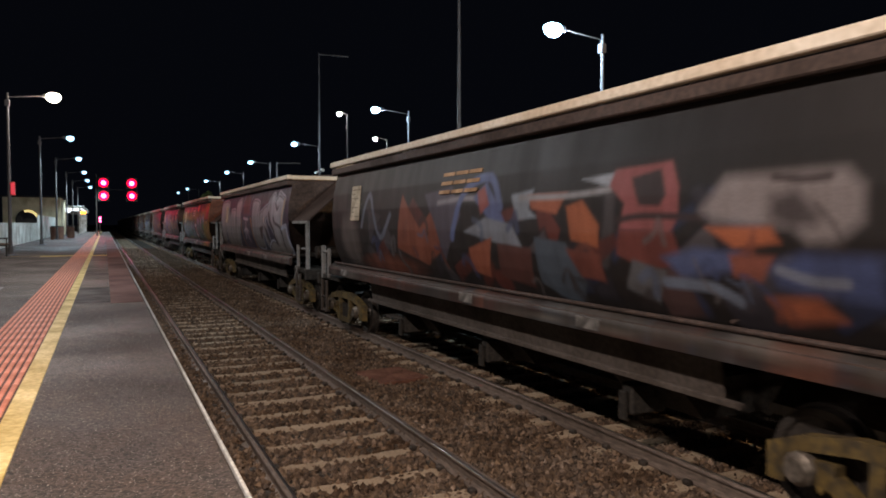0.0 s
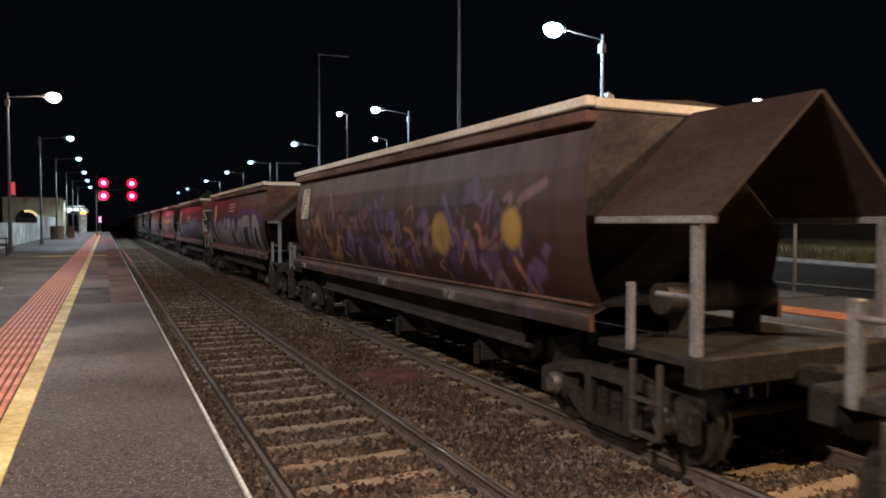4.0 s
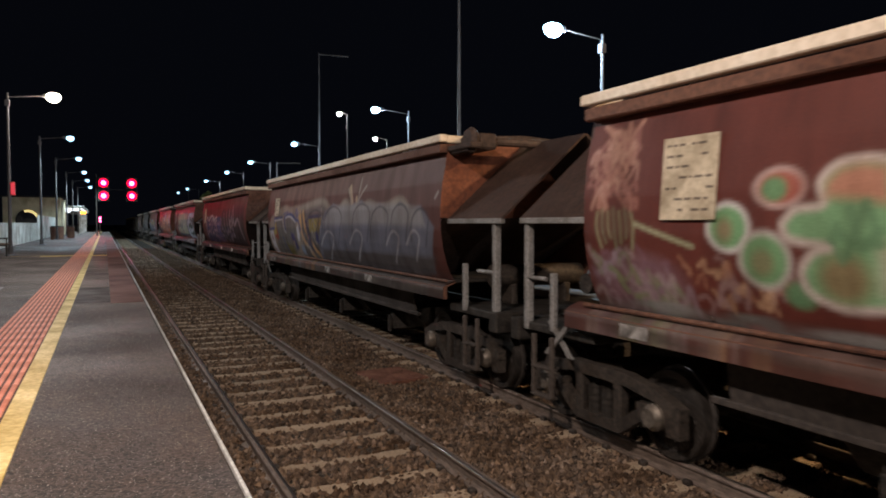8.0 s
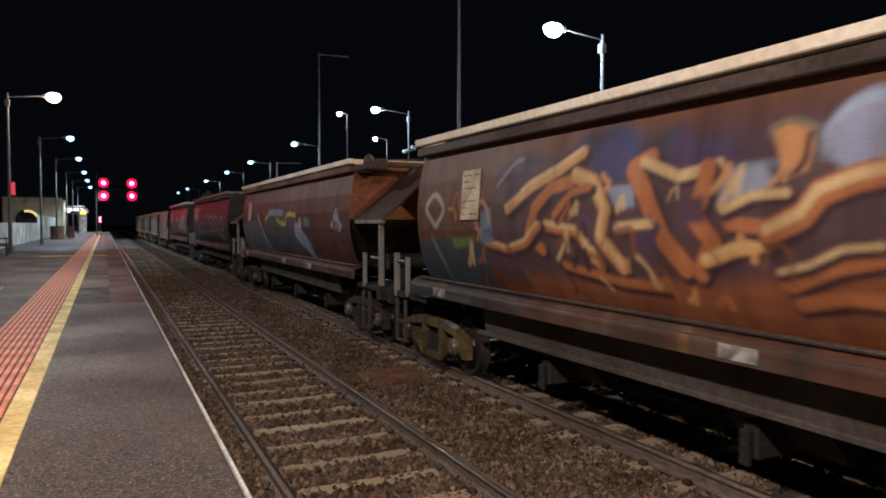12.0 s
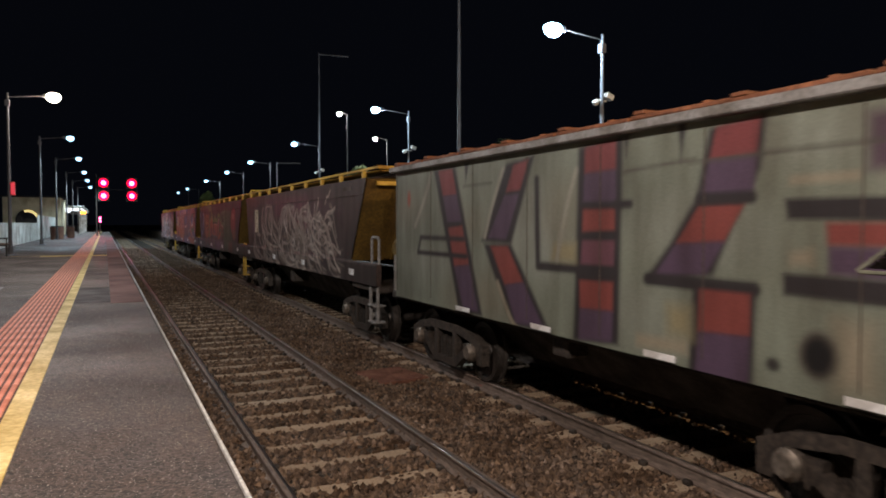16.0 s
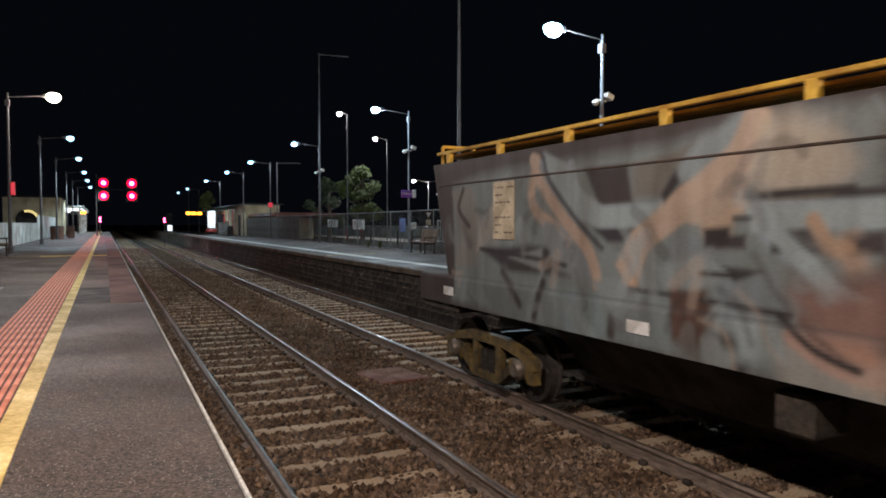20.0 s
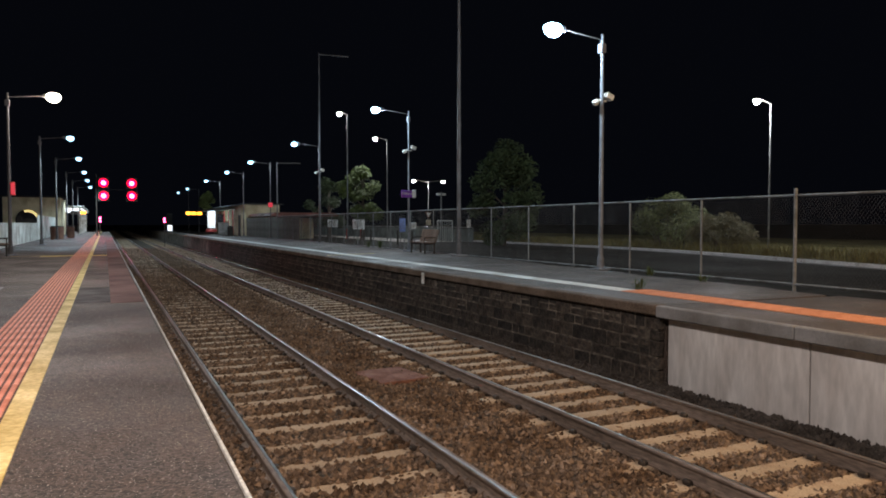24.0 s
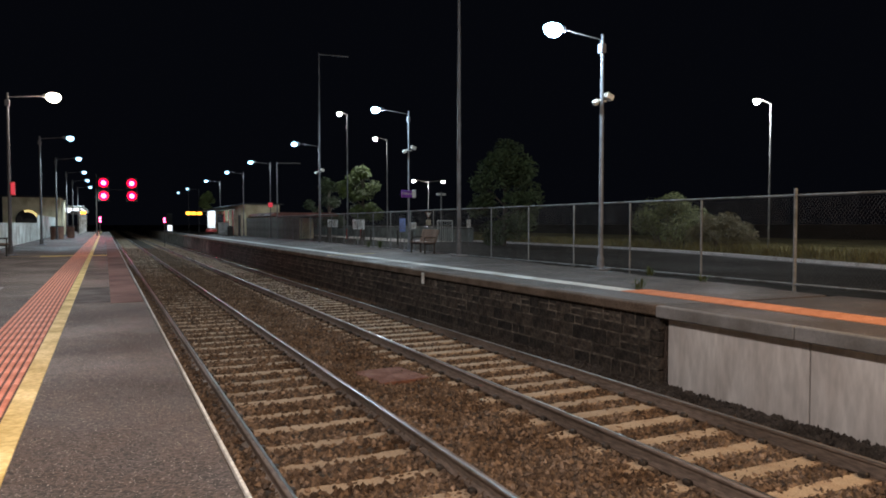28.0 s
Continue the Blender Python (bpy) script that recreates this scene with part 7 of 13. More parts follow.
    c.poly([(-0.39, 1.70), (-0.05, 2.04), (0.25, 2.14), (0.41, 2.32), (0.80, 2.44), (0.97, 2.57), (1.38, 2.66), (1.79, 2.69), (1.99, 2.58), (2.13, 2.66), (2.37, 2.73), (2.64, 2.68), (2.88, 2.58), (3.09, 2.68), (3.36, 2.72), (3.56, 2.68), (3.69, 2.60), (3.82, 2.64), (3.71, 1.32), (1.84, 1.13), (0.11, 1.04), (-0.72, 1.27)], lin(132, 110, 84), 0.06)
    c.poly([(0.93, 2.22), (1.92, 2.37), (2.17, 2.00), (2.26, 2.32), (2.81, 2.44), (3.15, 2.37), (3.42, 2.25), (3.57, 2.01), (3.46, 1.47), (1.84, 1.23), (0.80, 1.31), (1.08, 1.79)], lin(92, 84, 72), 0.08).poly([(0.84, 2.31), (1.20, 2.34), (1.25, 1.96), (1.21, 1.69), (1.08, 1.85), (0.83, 1.93)], lin(146, 110, 70), 0.06).poly([(0.37, 1.99), (0.62, 2.00), (0.63, 1.53), (0.42, 1.34), (0.28, 1.62)], lin(120, 62, 46), 0.05)
    c.curve([(0.22, 2.03), (0.51, 2.06), (0.65, 1.87), (0.76, 1.47), (0.61, 1.27), (0.15, 1.26)], 0.045, lin(196, 188, 176)).curve([(0.22, 2.03), (0.25, 1.68), (0.42, 1.41)], 0.04, lin(186, 178, 166)).line([(0.13, 1.13), (0.61, 1.17)], 0.05, lin(196, 190, 180)).curve([(0.19, 2.10), (0.88, 2.11), (0.91, 2.41), (1.92, 2.43)], 0.03, lin(50, 54, 92), 0.05)
    c.line([(0.94, 2.34), (1.89, 2.40)], 0.02, lin(190, 182, 166)).curve([(1.86, 2.39), (2.02, 2.15), (2.19, 2.01)], 0.03, lin(176, 168, 152)).curve([(2.13, 2.04), (2.17, 2.26), (2.26, 2.45), (2.84, 2.51), (3.24, 2.38), (3.38, 2.25)], 0.035, lin(46, 50, 92), 0.06).curve([(2.29, 2.40), (2.81, 2.44), (3.15, 2.38), (3.36, 2.27)], 0.02, lin(196, 188, 172))
    c.curve([(1.99, 2.46), (2.24, 2.53), (2.53, 2.58)], 0.02, lin(60, 62, 92)).line([(0.83, 1.91), (1.22, 1.93)], 0.02, lin(120, 60, 46)).curve([(1.71, 1.84), (1.97, 1.62), (2.17, 1.36)], 0.05, lin(56, 56, 84), 0.06).curve([(1.98, 1.75), (2.27, 1.86), (2.63, 1.93)], 0.03, lin(110, 98, 74), 0.06).curve([(2.69, 2.01), (2.97, 1.95), (3.20, 1.76), (3.33, 1.45)], 0.11, lin(54, 50, 70), 0.1)
    c.poly([(2.71, 1.84), (2.94, 1.85), (2.93, 1.65), (2.77, 1.63)], lin(128, 118, 104), 0.08).poly([(3.45, 2.14), (3.65, 2.19), (3.65, 1.80), (3.42, 1.81), (3.39, 2.04)], lin(168, 164, 156), 0.1).poly([(3.55, 1.64), (3.79, 1.74), (3.73, 1.47), (3.54, 1.46)], lin(132, 136, 136), 0.08).curve([(3.31, 2.51), (3.45, 2.56), (3.62, 2.45), (3.69, 2.31)], 0.05, lin(96, 92, 110), 0.1)
    c.curve([(3.37, 2.58), (3.54, 2.35), (3.58, 2.20)], 0.04, lin(80, 80, 110), 0.1).oval(3.80, 2.31, 0.14, 0.12, lin(190, 150, 100), 0.06).poly([(2.24, 1.58), (2.61, 1.61), (2.64, 1.39), (2.29, 1.36)], lin(100, 94, 54), 0.1)
    c.dim = 1.1
    c.poly([(0.07, 1.98), (0.25, 2.23), (0.41, 2.41), (0.80, 2.51), (0.97, 2.62), (1.54, 2.67), (1.91, 2.60), (2.04, 2.66), (2.35, 2.71), (2.58, 2.65), (3.00, 2.60), (3.23, 2.69), (3.44, 2.69), (3.65, 2.60), (3.94, 2.54), (3.83, 1.30), (2.47, 1.27), (0.71, 1.23), (0.11, 1.23), (-0.01, 1.60)], lin(142, 126, 106), 0.06).poly([(0.98, 2.31), (1.85, 2.35), (2.05, 2.23), (2.20, 2.02), (2.26, 2.37), (2.65, 2.43), (3.15, 2.33), (3.38, 2.25), (3.34, 1.61), (2.66, 1.46), (1.99, 1.45), (0.90, 1.43), (1.03, 1.95)], lin(106, 101, 91), 0.06)
    c.poly([(0.91, 2.26), (1.11, 2.28), (1.09, 1.96), (0.66, 1.93), (0.68, 2.04), (0.88, 2.09)], lin(160, 138, 72), 0.04).poly([(1.12, 2.23), (1.25, 1.94), (1.21, 1.79), (0.91, 1.83), (0.75, 1.91), (1.09, 1.96)], lin(150, 72, 50), 0.05).poly([(1.98, 1.75), (2.34, 1.68), (2.74, 1.67), (2.70, 1.43), (2.17, 1.36)], lin(114, 102, 56), 0.15)
    c.poly([(2.75, 2.02), (3.05, 1.99), (3.27, 1.64), (3.05, 1.57), (2.78, 1.85)], lin(66, 62, 98), 0.06).poly([(2.83, 1.81), (3.04, 1.80), (2.98, 1.63), (2.81, 1.66)], lin(134, 114, 92), 0.06).curve([(1.77, 1.88), (1.94, 1.63), (2.11, 1.40), (2.24, 1.34)], 0.035, lin(70, 78, 114)).line([(0.16, 2.09), (0.84, 2.12), (0.89, 2.39), (1.89, 2.42)], 0.032, lin(70, 78, 114))
    c.curve([(2.21, 2.08), (2.13, 2.36), (2.37, 2.45), (2.81, 2.49), (3.15, 2.43), (3.38, 2.33)], 0.05, lin(70, 78, 114)).curve([(2.05, 2.50), (2.30, 2.54), (2.56, 2.55)], 0.02, lin(70, 78, 114)).line([(0.91, 2.33), (1.89, 2.37)], 0.018, lin(194, 188, 176)).curve([(2.28, 2.40), (2.65, 2.44), (3.01, 2.39), (3.34, 2.29)], 0.022, lin(194, 188, 176))
    c.curve([(1.89, 2.35), (2.02, 2.14), (2.20, 2.00)], 0.025, lin(194, 188, 176)).poly([(0.22, 2.04), (0.64, 2.05), (0.67, 1.77), (0.67, 1.41), (0.73, 1.29), (0.21, 1.29), (0.20, 1.61), (0.19, 1.85)], lin(196, 188, 180), 0.04).oval(0.43, 1.86, 0.06, 0.1, lin(122, 68, 54), 0.06).oval(0.35, 1.50, 0.06, 0.06, lin(140, 72, 56), 0.06)
    c.poly([(3.46, 2.15), (3.58, 2.20), (3.69, 1.98), (3.59, 1.82), (3.43, 1.82)], lin(186, 182, 176), 0.08).poly([(3.75, 2.45), (3.94, 2.49), (3.95, 2.20), (3.75, 2.27)], lin(196, 150, 90), 0.08).poly([(3.60, 1.69), (3.90, 1.71), (3.85, 1.48), (3.53, 1.49)], lin(136, 146, 154), 0.1).curve([(3.37, 2.50), (3.49, 2.61), (3.58, 2.46), (3.46, 2.42)], 0.025, lin(70, 78, 114))
    c.curve([(3.41, 2.61), (3.54, 2.46), (3.65, 2.53)], 0.02, lin(70, 78, 114)).curve([(3.40, 2.34), (3.66, 2.31), (3.80, 2.10)], 0.04, lin(70, 78, 114))
    c.poly([(5.64, 2.17), (6.08, 2.52), (6.68, 2.68), (7.44, 2.53), (8.53, 2.70), (9.05, 2.50), (9.54, 2.61), (10.05, 2.46), (10.50, 2.62), (10.95, 2.47), (11.35, 2.53), (11.84, 2.20), (11.54, 1.49), (7.91, 1.40), (5.13, 1.38)], lin(104, 104, 108), 0.05).poly([(5.84, 2.30), (6.70, 2.62), (8.55, 2.63), (10.50, 2.57), (11.35, 2.48), (11.51, 2.22), (9.19, 2.25), (5.92, 2.23)], lin(140, 136, 128), 0.1)
    c.poly([(5.55, 1.66), (8.31, 1.72), (11.72, 1.75), (11.52, 1.48), (7.91, 1.38), (5.23, 1.36)], lin(84, 78, 74), 0.1).curve([(4.20, 1.81), (4.56, 2.36), (5.27, 2.56), (5.93, 2.35), (5.42, 1.71)], 0.014, lin(52, 50, 54)).curve([(5.89, 1.92), (6.12, 2.42), (6.70, 2.61), (7.28, 2.41), (6.92, 1.83)], 0.014, lin(52, 50, 54)).curve([(7.94, 2.02), (8.10, 2.46), (8.55, 2.62), (9.02, 2.45), (8.78, 1.93)], 0.014, lin(52, 50, 54))
    c.curve([(8.99, 1.98), (9.14, 2.39), (9.55, 2.55), (9.94, 2.39), (9.72, 1.90)], 0.014, lin(52, 50, 54)).curve([(10.05, 2.04), (10.16, 2.42), (10.51, 2.57), (10.85, 2.41), (10.68, 1.96)], 0.014, lin(52, 50, 54)).curve([(10.92, 1.98), (11.03, 2.34), (11.35, 2.48), (11.64, 2.34), (11.48, 1.91)], 0.014, lin(52, 50, 54)).curve([(5.52, 1.76), (6.19, 2.08), (6.62, 1.91), (5.83, 1.39)], 0.02, lin(160, 156, 150))
    c.curve([(7.67, 1.84), (8.16, 2.12), (8.51, 1.97), (7.96, 1.52)], 0.02, lin(160, 156, 150)).curve([(9.76, 1.88), (10.13, 2.12), (10.39, 1.99), (10.02, 1.59)], 0.02, lin(160, 156, 150)).curve([(10.71, 1.92), (11.02, 2.14), (11.25, 2.02), (10.97, 1.66)], 0.02, lin(160, 156, 150)).curve([(7.65, 2.94), (7.92, 2.67)], 0.022, lin(150, 140, 124))
    c.curve([(8.37, 3.11), (8.34, 2.66)], 0.022, lin(150, 140, 124)).curve([(8.71, 2.95), (8.21, 2.62)], 0.022, lin(150, 140, 124)).curve([(11.96, 2.71), (11.87, 2.63)], 0.022, lin(150, 140, 124))
    c.dim = 1.06
    w = round_wagon("hopper_wagon", "brown round-sided grain wagon with grey cream bubble graffiti", 142.25, c, RUST_PANEL, BOGIE, True, True, False, True, end_mat=ORANGE_PANEL)
    data_plate(w, 1.22, 2.71, half_round, 0.5, 0.5)

    c = fresh(lin(120, 64, 50), 10)
    shape = [(1.61, 2.42), (2.10, 2.54), (3.59, 2.62), (4.06, 2.39), (5.13, 2.53), (6.28, 2.58), (6.19, 1.94), (6.72, 1.75), (6.76, 1.52), (2.09, 1.48), (1.54, 2.02)]
    c.poly(shape, lin(54, 54, 92), 0.05)
    c.letters(4.9, 6.2, 1.52, 2.42, 2, (lin(70, 70, 116), lin(60, 60, 100)), lin(170, 130, 128), None, 0.11, 0.035, 0.05, 0.1, lin(150, 120, 124), 0.14, (3, 2))
    c.poly([(1.51, 2.11), (1.72, 2.41), (2.09, 2.49), (2.43, 2.41), (2.82, 2.51), (3.13, 2.57), (3.47, 2.57), (3.73, 2.58), (3.92, 2.47), (4.17, 2.43), (4.44, 2.50), (4.69, 2.54), (4.94, 2.54), (4.82, 1.35), (3.56, 1.50), (1.53, 1.38), (1.52, 1.75)], lin(50, 50, 92), 0.06).poly([(3.82, 2.47), (3.89, 2.57), (4.09, 2.60), (4.28, 2.56), (4.42, 2.44), (4.27, 2.39), (3.98, 2.41)], lin(150, 142, 134), 0.06)
    c.poly([(4.44, 2.43), (4.69, 2.56), (4.94, 2.59), (4.94, 2.46), (4.69, 2.46)], lin(146, 138, 130), 0.06).curve([(1.53, 1.35), (1.54, 1.75), (1.51, 2.11), (1.70, 2.41), (1.96, 2.54), (2.39, 2.42), (2.82, 2.51), (3.13, 2.58), (3.47, 2.59), (3.75, 2.59)], 0.05, lin(186, 176, 164)).curve([(3.75, 2.47), (3.92, 2.37), (4.22, 2.36), (4.49, 2.42), (4.73, 2.49), (4.94, 2.52)], 0.05, lin(190, 180, 170))
    c.curve([(1.82, 2.26), (1.96, 2.37), (2.20, 2.34), (2.43, 2.23), (2.53, 2.26)], 0.03, lin(150, 112, 112)).curve([(2.49, 2.02), (2.61, 2.20), (2.82, 2.28), (3.03, 2.23), (3.01, 2.08), (2.76, 2.03)], 0.04, lin(156, 118, 116)).curve([(2.03, 1.84), (2.31, 1.93), (2.63, 1.91), (2.77, 1.88), (2.52, 1.78), (2.15, 1.79)], 0.035, lin(150, 116, 116))
    c.curve([(1.77, 1.65), (1.98, 1.61), (2.19, 1.51), (2.48, 1.51)], 0.04, lin(140, 112, 120)).curve([(3.03, 2.30), (3.20, 2.42), (3.39, 2.39), (3.48, 2.30)], 0.035, lin(150, 118, 118)).curve([(3.20, 2.28), (3.42, 2.32), (3.38, 2.09), (3.15, 2.04), (3.34, 2.00)], 0.045, lin(160, 122, 118)).curve([(3.48, 2.23), (3.51, 2.05), (3.39, 1.91)], 0.05, lin(112, 96, 120))
    c.curve([(3.28, 1.86), (3.54, 1.92), (3.72, 1.84), (3.47, 1.75), (3.23, 1.78)], 0.04, lin(158, 122, 120)).curve([(2.78, 1.93), (2.88, 1.73), (3.07, 1.52), (3.40, 1.48)], 0.05, lin(120, 100, 126)).curve([(3.71, 2.28), (3.87, 2.11), (3.88, 1.81), (3.74, 1.53)], 0.06, lin(60, 54, 84), 0.08).poly([(3.87, 2.28), (4.15, 2.26), (4.11, 2.03), (4.21, 1.87), (3.99, 1.86), (3.92, 2.06)], lin(128, 104, 112), 0.08)
    c.curve([(3.98, 1.81), (4.24, 1.87), (4.43, 1.92)], 0.05, lin(150, 116, 112), 0.08).poly([(4.24, 2.22), (4.49, 2.25), (4.47, 1.97), (4.35, 2.04)], lin(46, 46, 90), 0.08).curve([(4.17, 2.26), (4.44, 2.31), (4.77, 2.36)], 0.03, lin(150, 118, 116)).poly([(4.51, 2.12), (4.77, 2.24), (4.83, 1.99), (4.59, 1.86)], lin(134, 104, 108), 0.1)
    c.curve([(4.11, 1.70), (4.38, 1.68), (4.66, 1.79), (4.88, 1.77)], 0.06, lin(126, 98, 108), 0.1).curve([(4.59, 1.86), (4.79, 1.95), (4.94, 1.99)], 0.04, lin(56, 46, 70), 0.08).curve([(2.95, 1.43), (3.55, 1.48)], 0.025, lin(170, 164, 160))
    c.poly([(6.35, 2.70), (6.79, 2.83), (7.44, 2.74), (8.31, 2.78), (9.33, 2.76), (9.36, 1.48), (7.78, 1.48), (6.72, 1.59), (6.46, 1.84)], lin(42, 34, 36), 0.15).box(9.2, 11.6, 1.42, 2.9, lin(42, 34, 36), 0.2, 0.95)
    c.curve([(7.06, 2.66), (7.14, 2.27), (7.46, 1.93)], 0.06, lin(140, 128, 122), 0.1).curve([(7.73, 2.68), (7.80, 2.36), (8.00, 2.14)], 0.06, lin(130, 118, 112), 0.1).curve([(8.41, 2.72), (8.40, 2.35), (8.61, 2.11), (9.00, 2.15), (9.33, 2.36)], 0.07, lin(150, 138, 132), 0.1).curve([(9.08, 2.72), (9.05, 2.41), (8.70, 2.33), (8.56, 2.33)], 0.06, lin(140, 128, 124), 0.1)
    for x, y, r in ((6.59, 2.06, .14), (6.99, 1.93, .1), (7.22, 1.71, .1), (7.71, 1.86, .16), (8.06, 1.99, .2), (8.43, 1.94, .12), (8.48, 1.68, .22), (8.84, 1.81, .14), (8.95, 2.45, .16), (7.78, 1.59, .1), (9.16, 2.02, .12), (9.27, 1.81, .16)):
        c.oval(x, y, r, r * 0.6, lin(140, 130, 132), 0.07, 0.9).oval(x - 0.15, y + 0.06, r * 0.7, r * 0.4, lin(70, 54, 96), 0.06, 0.8)
    c.curve([(6.38, 1.78), (6.64, 1.74), (6.76, 1.52)], 0.05, lin(150, 140, 136)).curve([(9.3, 2.9), (9.6, 2.2), (10.4, 2.4), (11.3, 1.7)], 0.07, lin(140, 130, 128))
    c.poly([(1.52, 2.23), (1.72, 2.45), (1.96, 2.53), (2.39, 2.37), (2.82, 2.45), (3.16, 2.53), (3.70, 2.57), (3.92, 2.46), (4.17, 2.36), (4.53, 2.44), (5.05, 2.51), (4.97, 1.50), (4.01, 1.43), (3.28, 1.42), (2.18, 1.39), (1.53, 1.38), (1.52, 1.75)], lin(60, 56, 88), 0.05).poly([(2.00, 2.37), (2.43, 2.26), (2.45, 2.02), (2.06, 1.95), (1.90, 2.12)], lin(50, 54, 98))
    c.poly([(4.22, 2.19), (4.44, 2.24), (4.46, 2.04), (4.23, 2.01)], lin(50, 54, 96), 0.06).poly([(3.39, 2.23), (3.55, 2.32), (3.59, 2.10), (3.40, 2.05)], lin(52, 54, 96), 0.06).curve([(1.52, 1.74), (1.93, 1.83), (2.27, 1.93), (2.62, 1.86)], 0.045, lin(142, 114, 116)).curve([(2.42, 2.10), (2.59, 2.22), (2.89, 2.23), (2.95, 1.98), (2.92, 1.72)], 0.045, lin(142, 114, 116))
    c.curve([(2.62, 1.81), (2.81, 1.98)], 0.04, lin(142, 114, 116)).curve([(3.10, 2.32), (3.36, 2.37), (3.49, 2.46)], 0.04, lin(142, 114, 116)).curve([(3.16, 2.22), (3.19, 2.04), (3.41, 2.09), (3.55, 2.31)], 0.04, lin(142, 114, 116)).curve([(3.30, 1.80), (3.68, 1.88), (3.89, 1.80)], 0.05, lin(142, 114, 116)).curve([(3.55, 2.46), (3.57, 2.09)], 0.035, lin(142, 114, 116))
    c.curve([(3.92, 2.31), (4.00, 2.07), (4.21, 1.91), (4.44, 1.96)], 0.06, lin(142, 114, 116)).curve([(4.17, 2.23), (4.49, 2.30), (5.06, 2.42)], 0.05, lin(142, 114, 116)).curve([(4.49, 2.15), (4.69, 2.24), (4.73, 2.02), (4.63, 1.85)], 0.06, lin(142, 114, 116)).curve([(4.19, 1.66), (4.44, 1.77), (4.72, 1.70), (5.01, 1.66)], 0.06, lin(142, 114, 116))
    c.curve([(3.62, 1.50), (3.33, 1.52)], 0.03, lin(142, 114, 116)).curve([(1.72, 2.23), (1.79, 2.00), (1.66, 1.82)], 0.035, lin(142, 114, 116)).curve([(3.76, 2.41), (4.27, 2.27), (4.44, 2.34)], 0.035, lin(142, 114, 116)).curve([(4.84, 2.24), (4.87, 1.95), (5.01, 1.89)], 0.06, lin(142, 114, 116)).curve([(3.86, 2.23), (3.93, 1.89), (4.03, 1.55)], 0.07, lin(44, 36, 50))
    c.curve([(2.98, 1.83), (2.95, 1.42)], 0.04, lin(44, 36, 50)).curve([(3.19, 1.89), (3.47, 1.68), (3.63, 1.50)], 0.05, lin(44, 36, 50)).curve([(1.96, 2.26), (1.79, 2.00), (1.82, 1.65)], 0.025, lin(44, 36, 50)).curve([(3.71, 2.23), (3.75, 2.02)], 0.03, lin(44, 36, 50)).curve([(4.52, 1.97), (4.52, 1.74)], 0.03, lin(44, 36, 50)).curve([(2.33, 1.69), (2.44, 1.45)], 0.03, lin(44, 36, 50))
    c.curve([(2.51, 2.18), (2.71, 2.24), (2.87, 2.17)], 0.02, lin(176, 150, 146)).curve([(3.20, 2.36), (3.42, 2.42), (3.51, 2.36)], 0.02, lin(176, 150, 146)).curve([(3.26, 1.76), (3.61, 1.83), (3.81, 1.75)], 0.02, lin(176, 150, 146)).curve([(4.01, 1.98), (4.25, 1.95), (4.43, 2.00)], 0.02, lin(176, 150, 146)).curve([(4.27, 2.26), (4.61, 2.34), (4.92, 2.38)], 0.02, lin(176, 150, 146))
    c.curve([(2.03, 1.84), (2.39, 1.90), (2.57, 1.82)], 0.02, lin(176, 150, 146)).curve([(4.60, 1.93), (4.83, 1.99), (4.98, 1.96)], 0.02, lin(176, 150, 146)).curve([(1.45, 1.34), (1.52, 1.69), (1.49, 2.11), (1.60, 2.39), (1.96, 2.52), (2.39, 2.38), (2.82, 2.46), (3.16, 2.55), (3.70, 2.59), (3.78, 2.47), (4.22, 2.39), (4.53, 2.46), (5.05, 2.54)], 0.04, lin(186, 170, 158))
    c.curve([(1.95, 2.58), (2.39, 2.45), (2.67, 2.51)], 0.02, lin(40, 32, 34)).poly([(3.81, 2.47), (3.92, 2.55), (4.09, 2.58), (4.26, 2.53), (4.38, 2.45), (4.17, 2.38)], lin(168, 156, 146), 0.06).curve([(3.78, 2.50), (3.92, 2.59), (4.09, 2.62), (4.28, 2.56), (4.41, 2.47)], 0.018, lin(40, 30, 32)).poly([(4.48, 1.57), (4.69, 1.58), (4.70, 1.49), (4.44, 1.46)], lin(120, 116, 124), 0.1)
    c.dim = 1.12
    w = round_wagon("hopper_wagon", "red-brown round-sided grain wagon with purple and black graffiti", 158.05, c, RUST_PANEL, BOGIE, True, False, True, marks=(2.74, 6.2, 8.9), clean=True)
    data_plate(w, 1.18, 2.62, half_round, 0.55, 0.7)

    c = fresh(lin(138, 66, 46), 11)
    c.poly([(2.69, 2.98), (6.09, 2.96), (8.41, 2.98), (8.64, 1.52), (6.23, 1.54), (3.09, 1.55), (2.82, 1.76)], lin(86, 80, 86), 0.05)
    c.poly([(2.69, 2.86), (3.82, 2.91), (6.34, 2.86), (8.32, 2.86), (8.21, 2.42), (8.02, 2.42), (8.03, 2.04), (8.32, 2.02), (8.43, 1.64), (7.41, 1.62), (2.87, 1.72)], lin(160, 148, 112), 0.04)
    for x, y, w2, h2 in ((3.56, 2.12, .22, .2), (4.40, 2.19, .24, .42), (5.39, 2.20, .24, .4), (6.26, 2.37, .2, .28), (6.98, 2.25, .24, .46), (7.64, 2.25, .1, .42), (8.10, 2.36, .14, .2)):
        s, h = x, y
        c.box(s - w2 / 2, s + w2 / 2, h - h2 / 2, h + h2 / 2, lin(62, 66, 84), 0.03)
        for j in range(3):
            c.box(s + w2 * 0.2, s + w2 * 0.5, h - h2 * 0.4 + j * h2 * 0.3, h - h2 * 0.4 + j * h2 * 0.3 + 0.07, lin(176, 168, 140), 0.03)
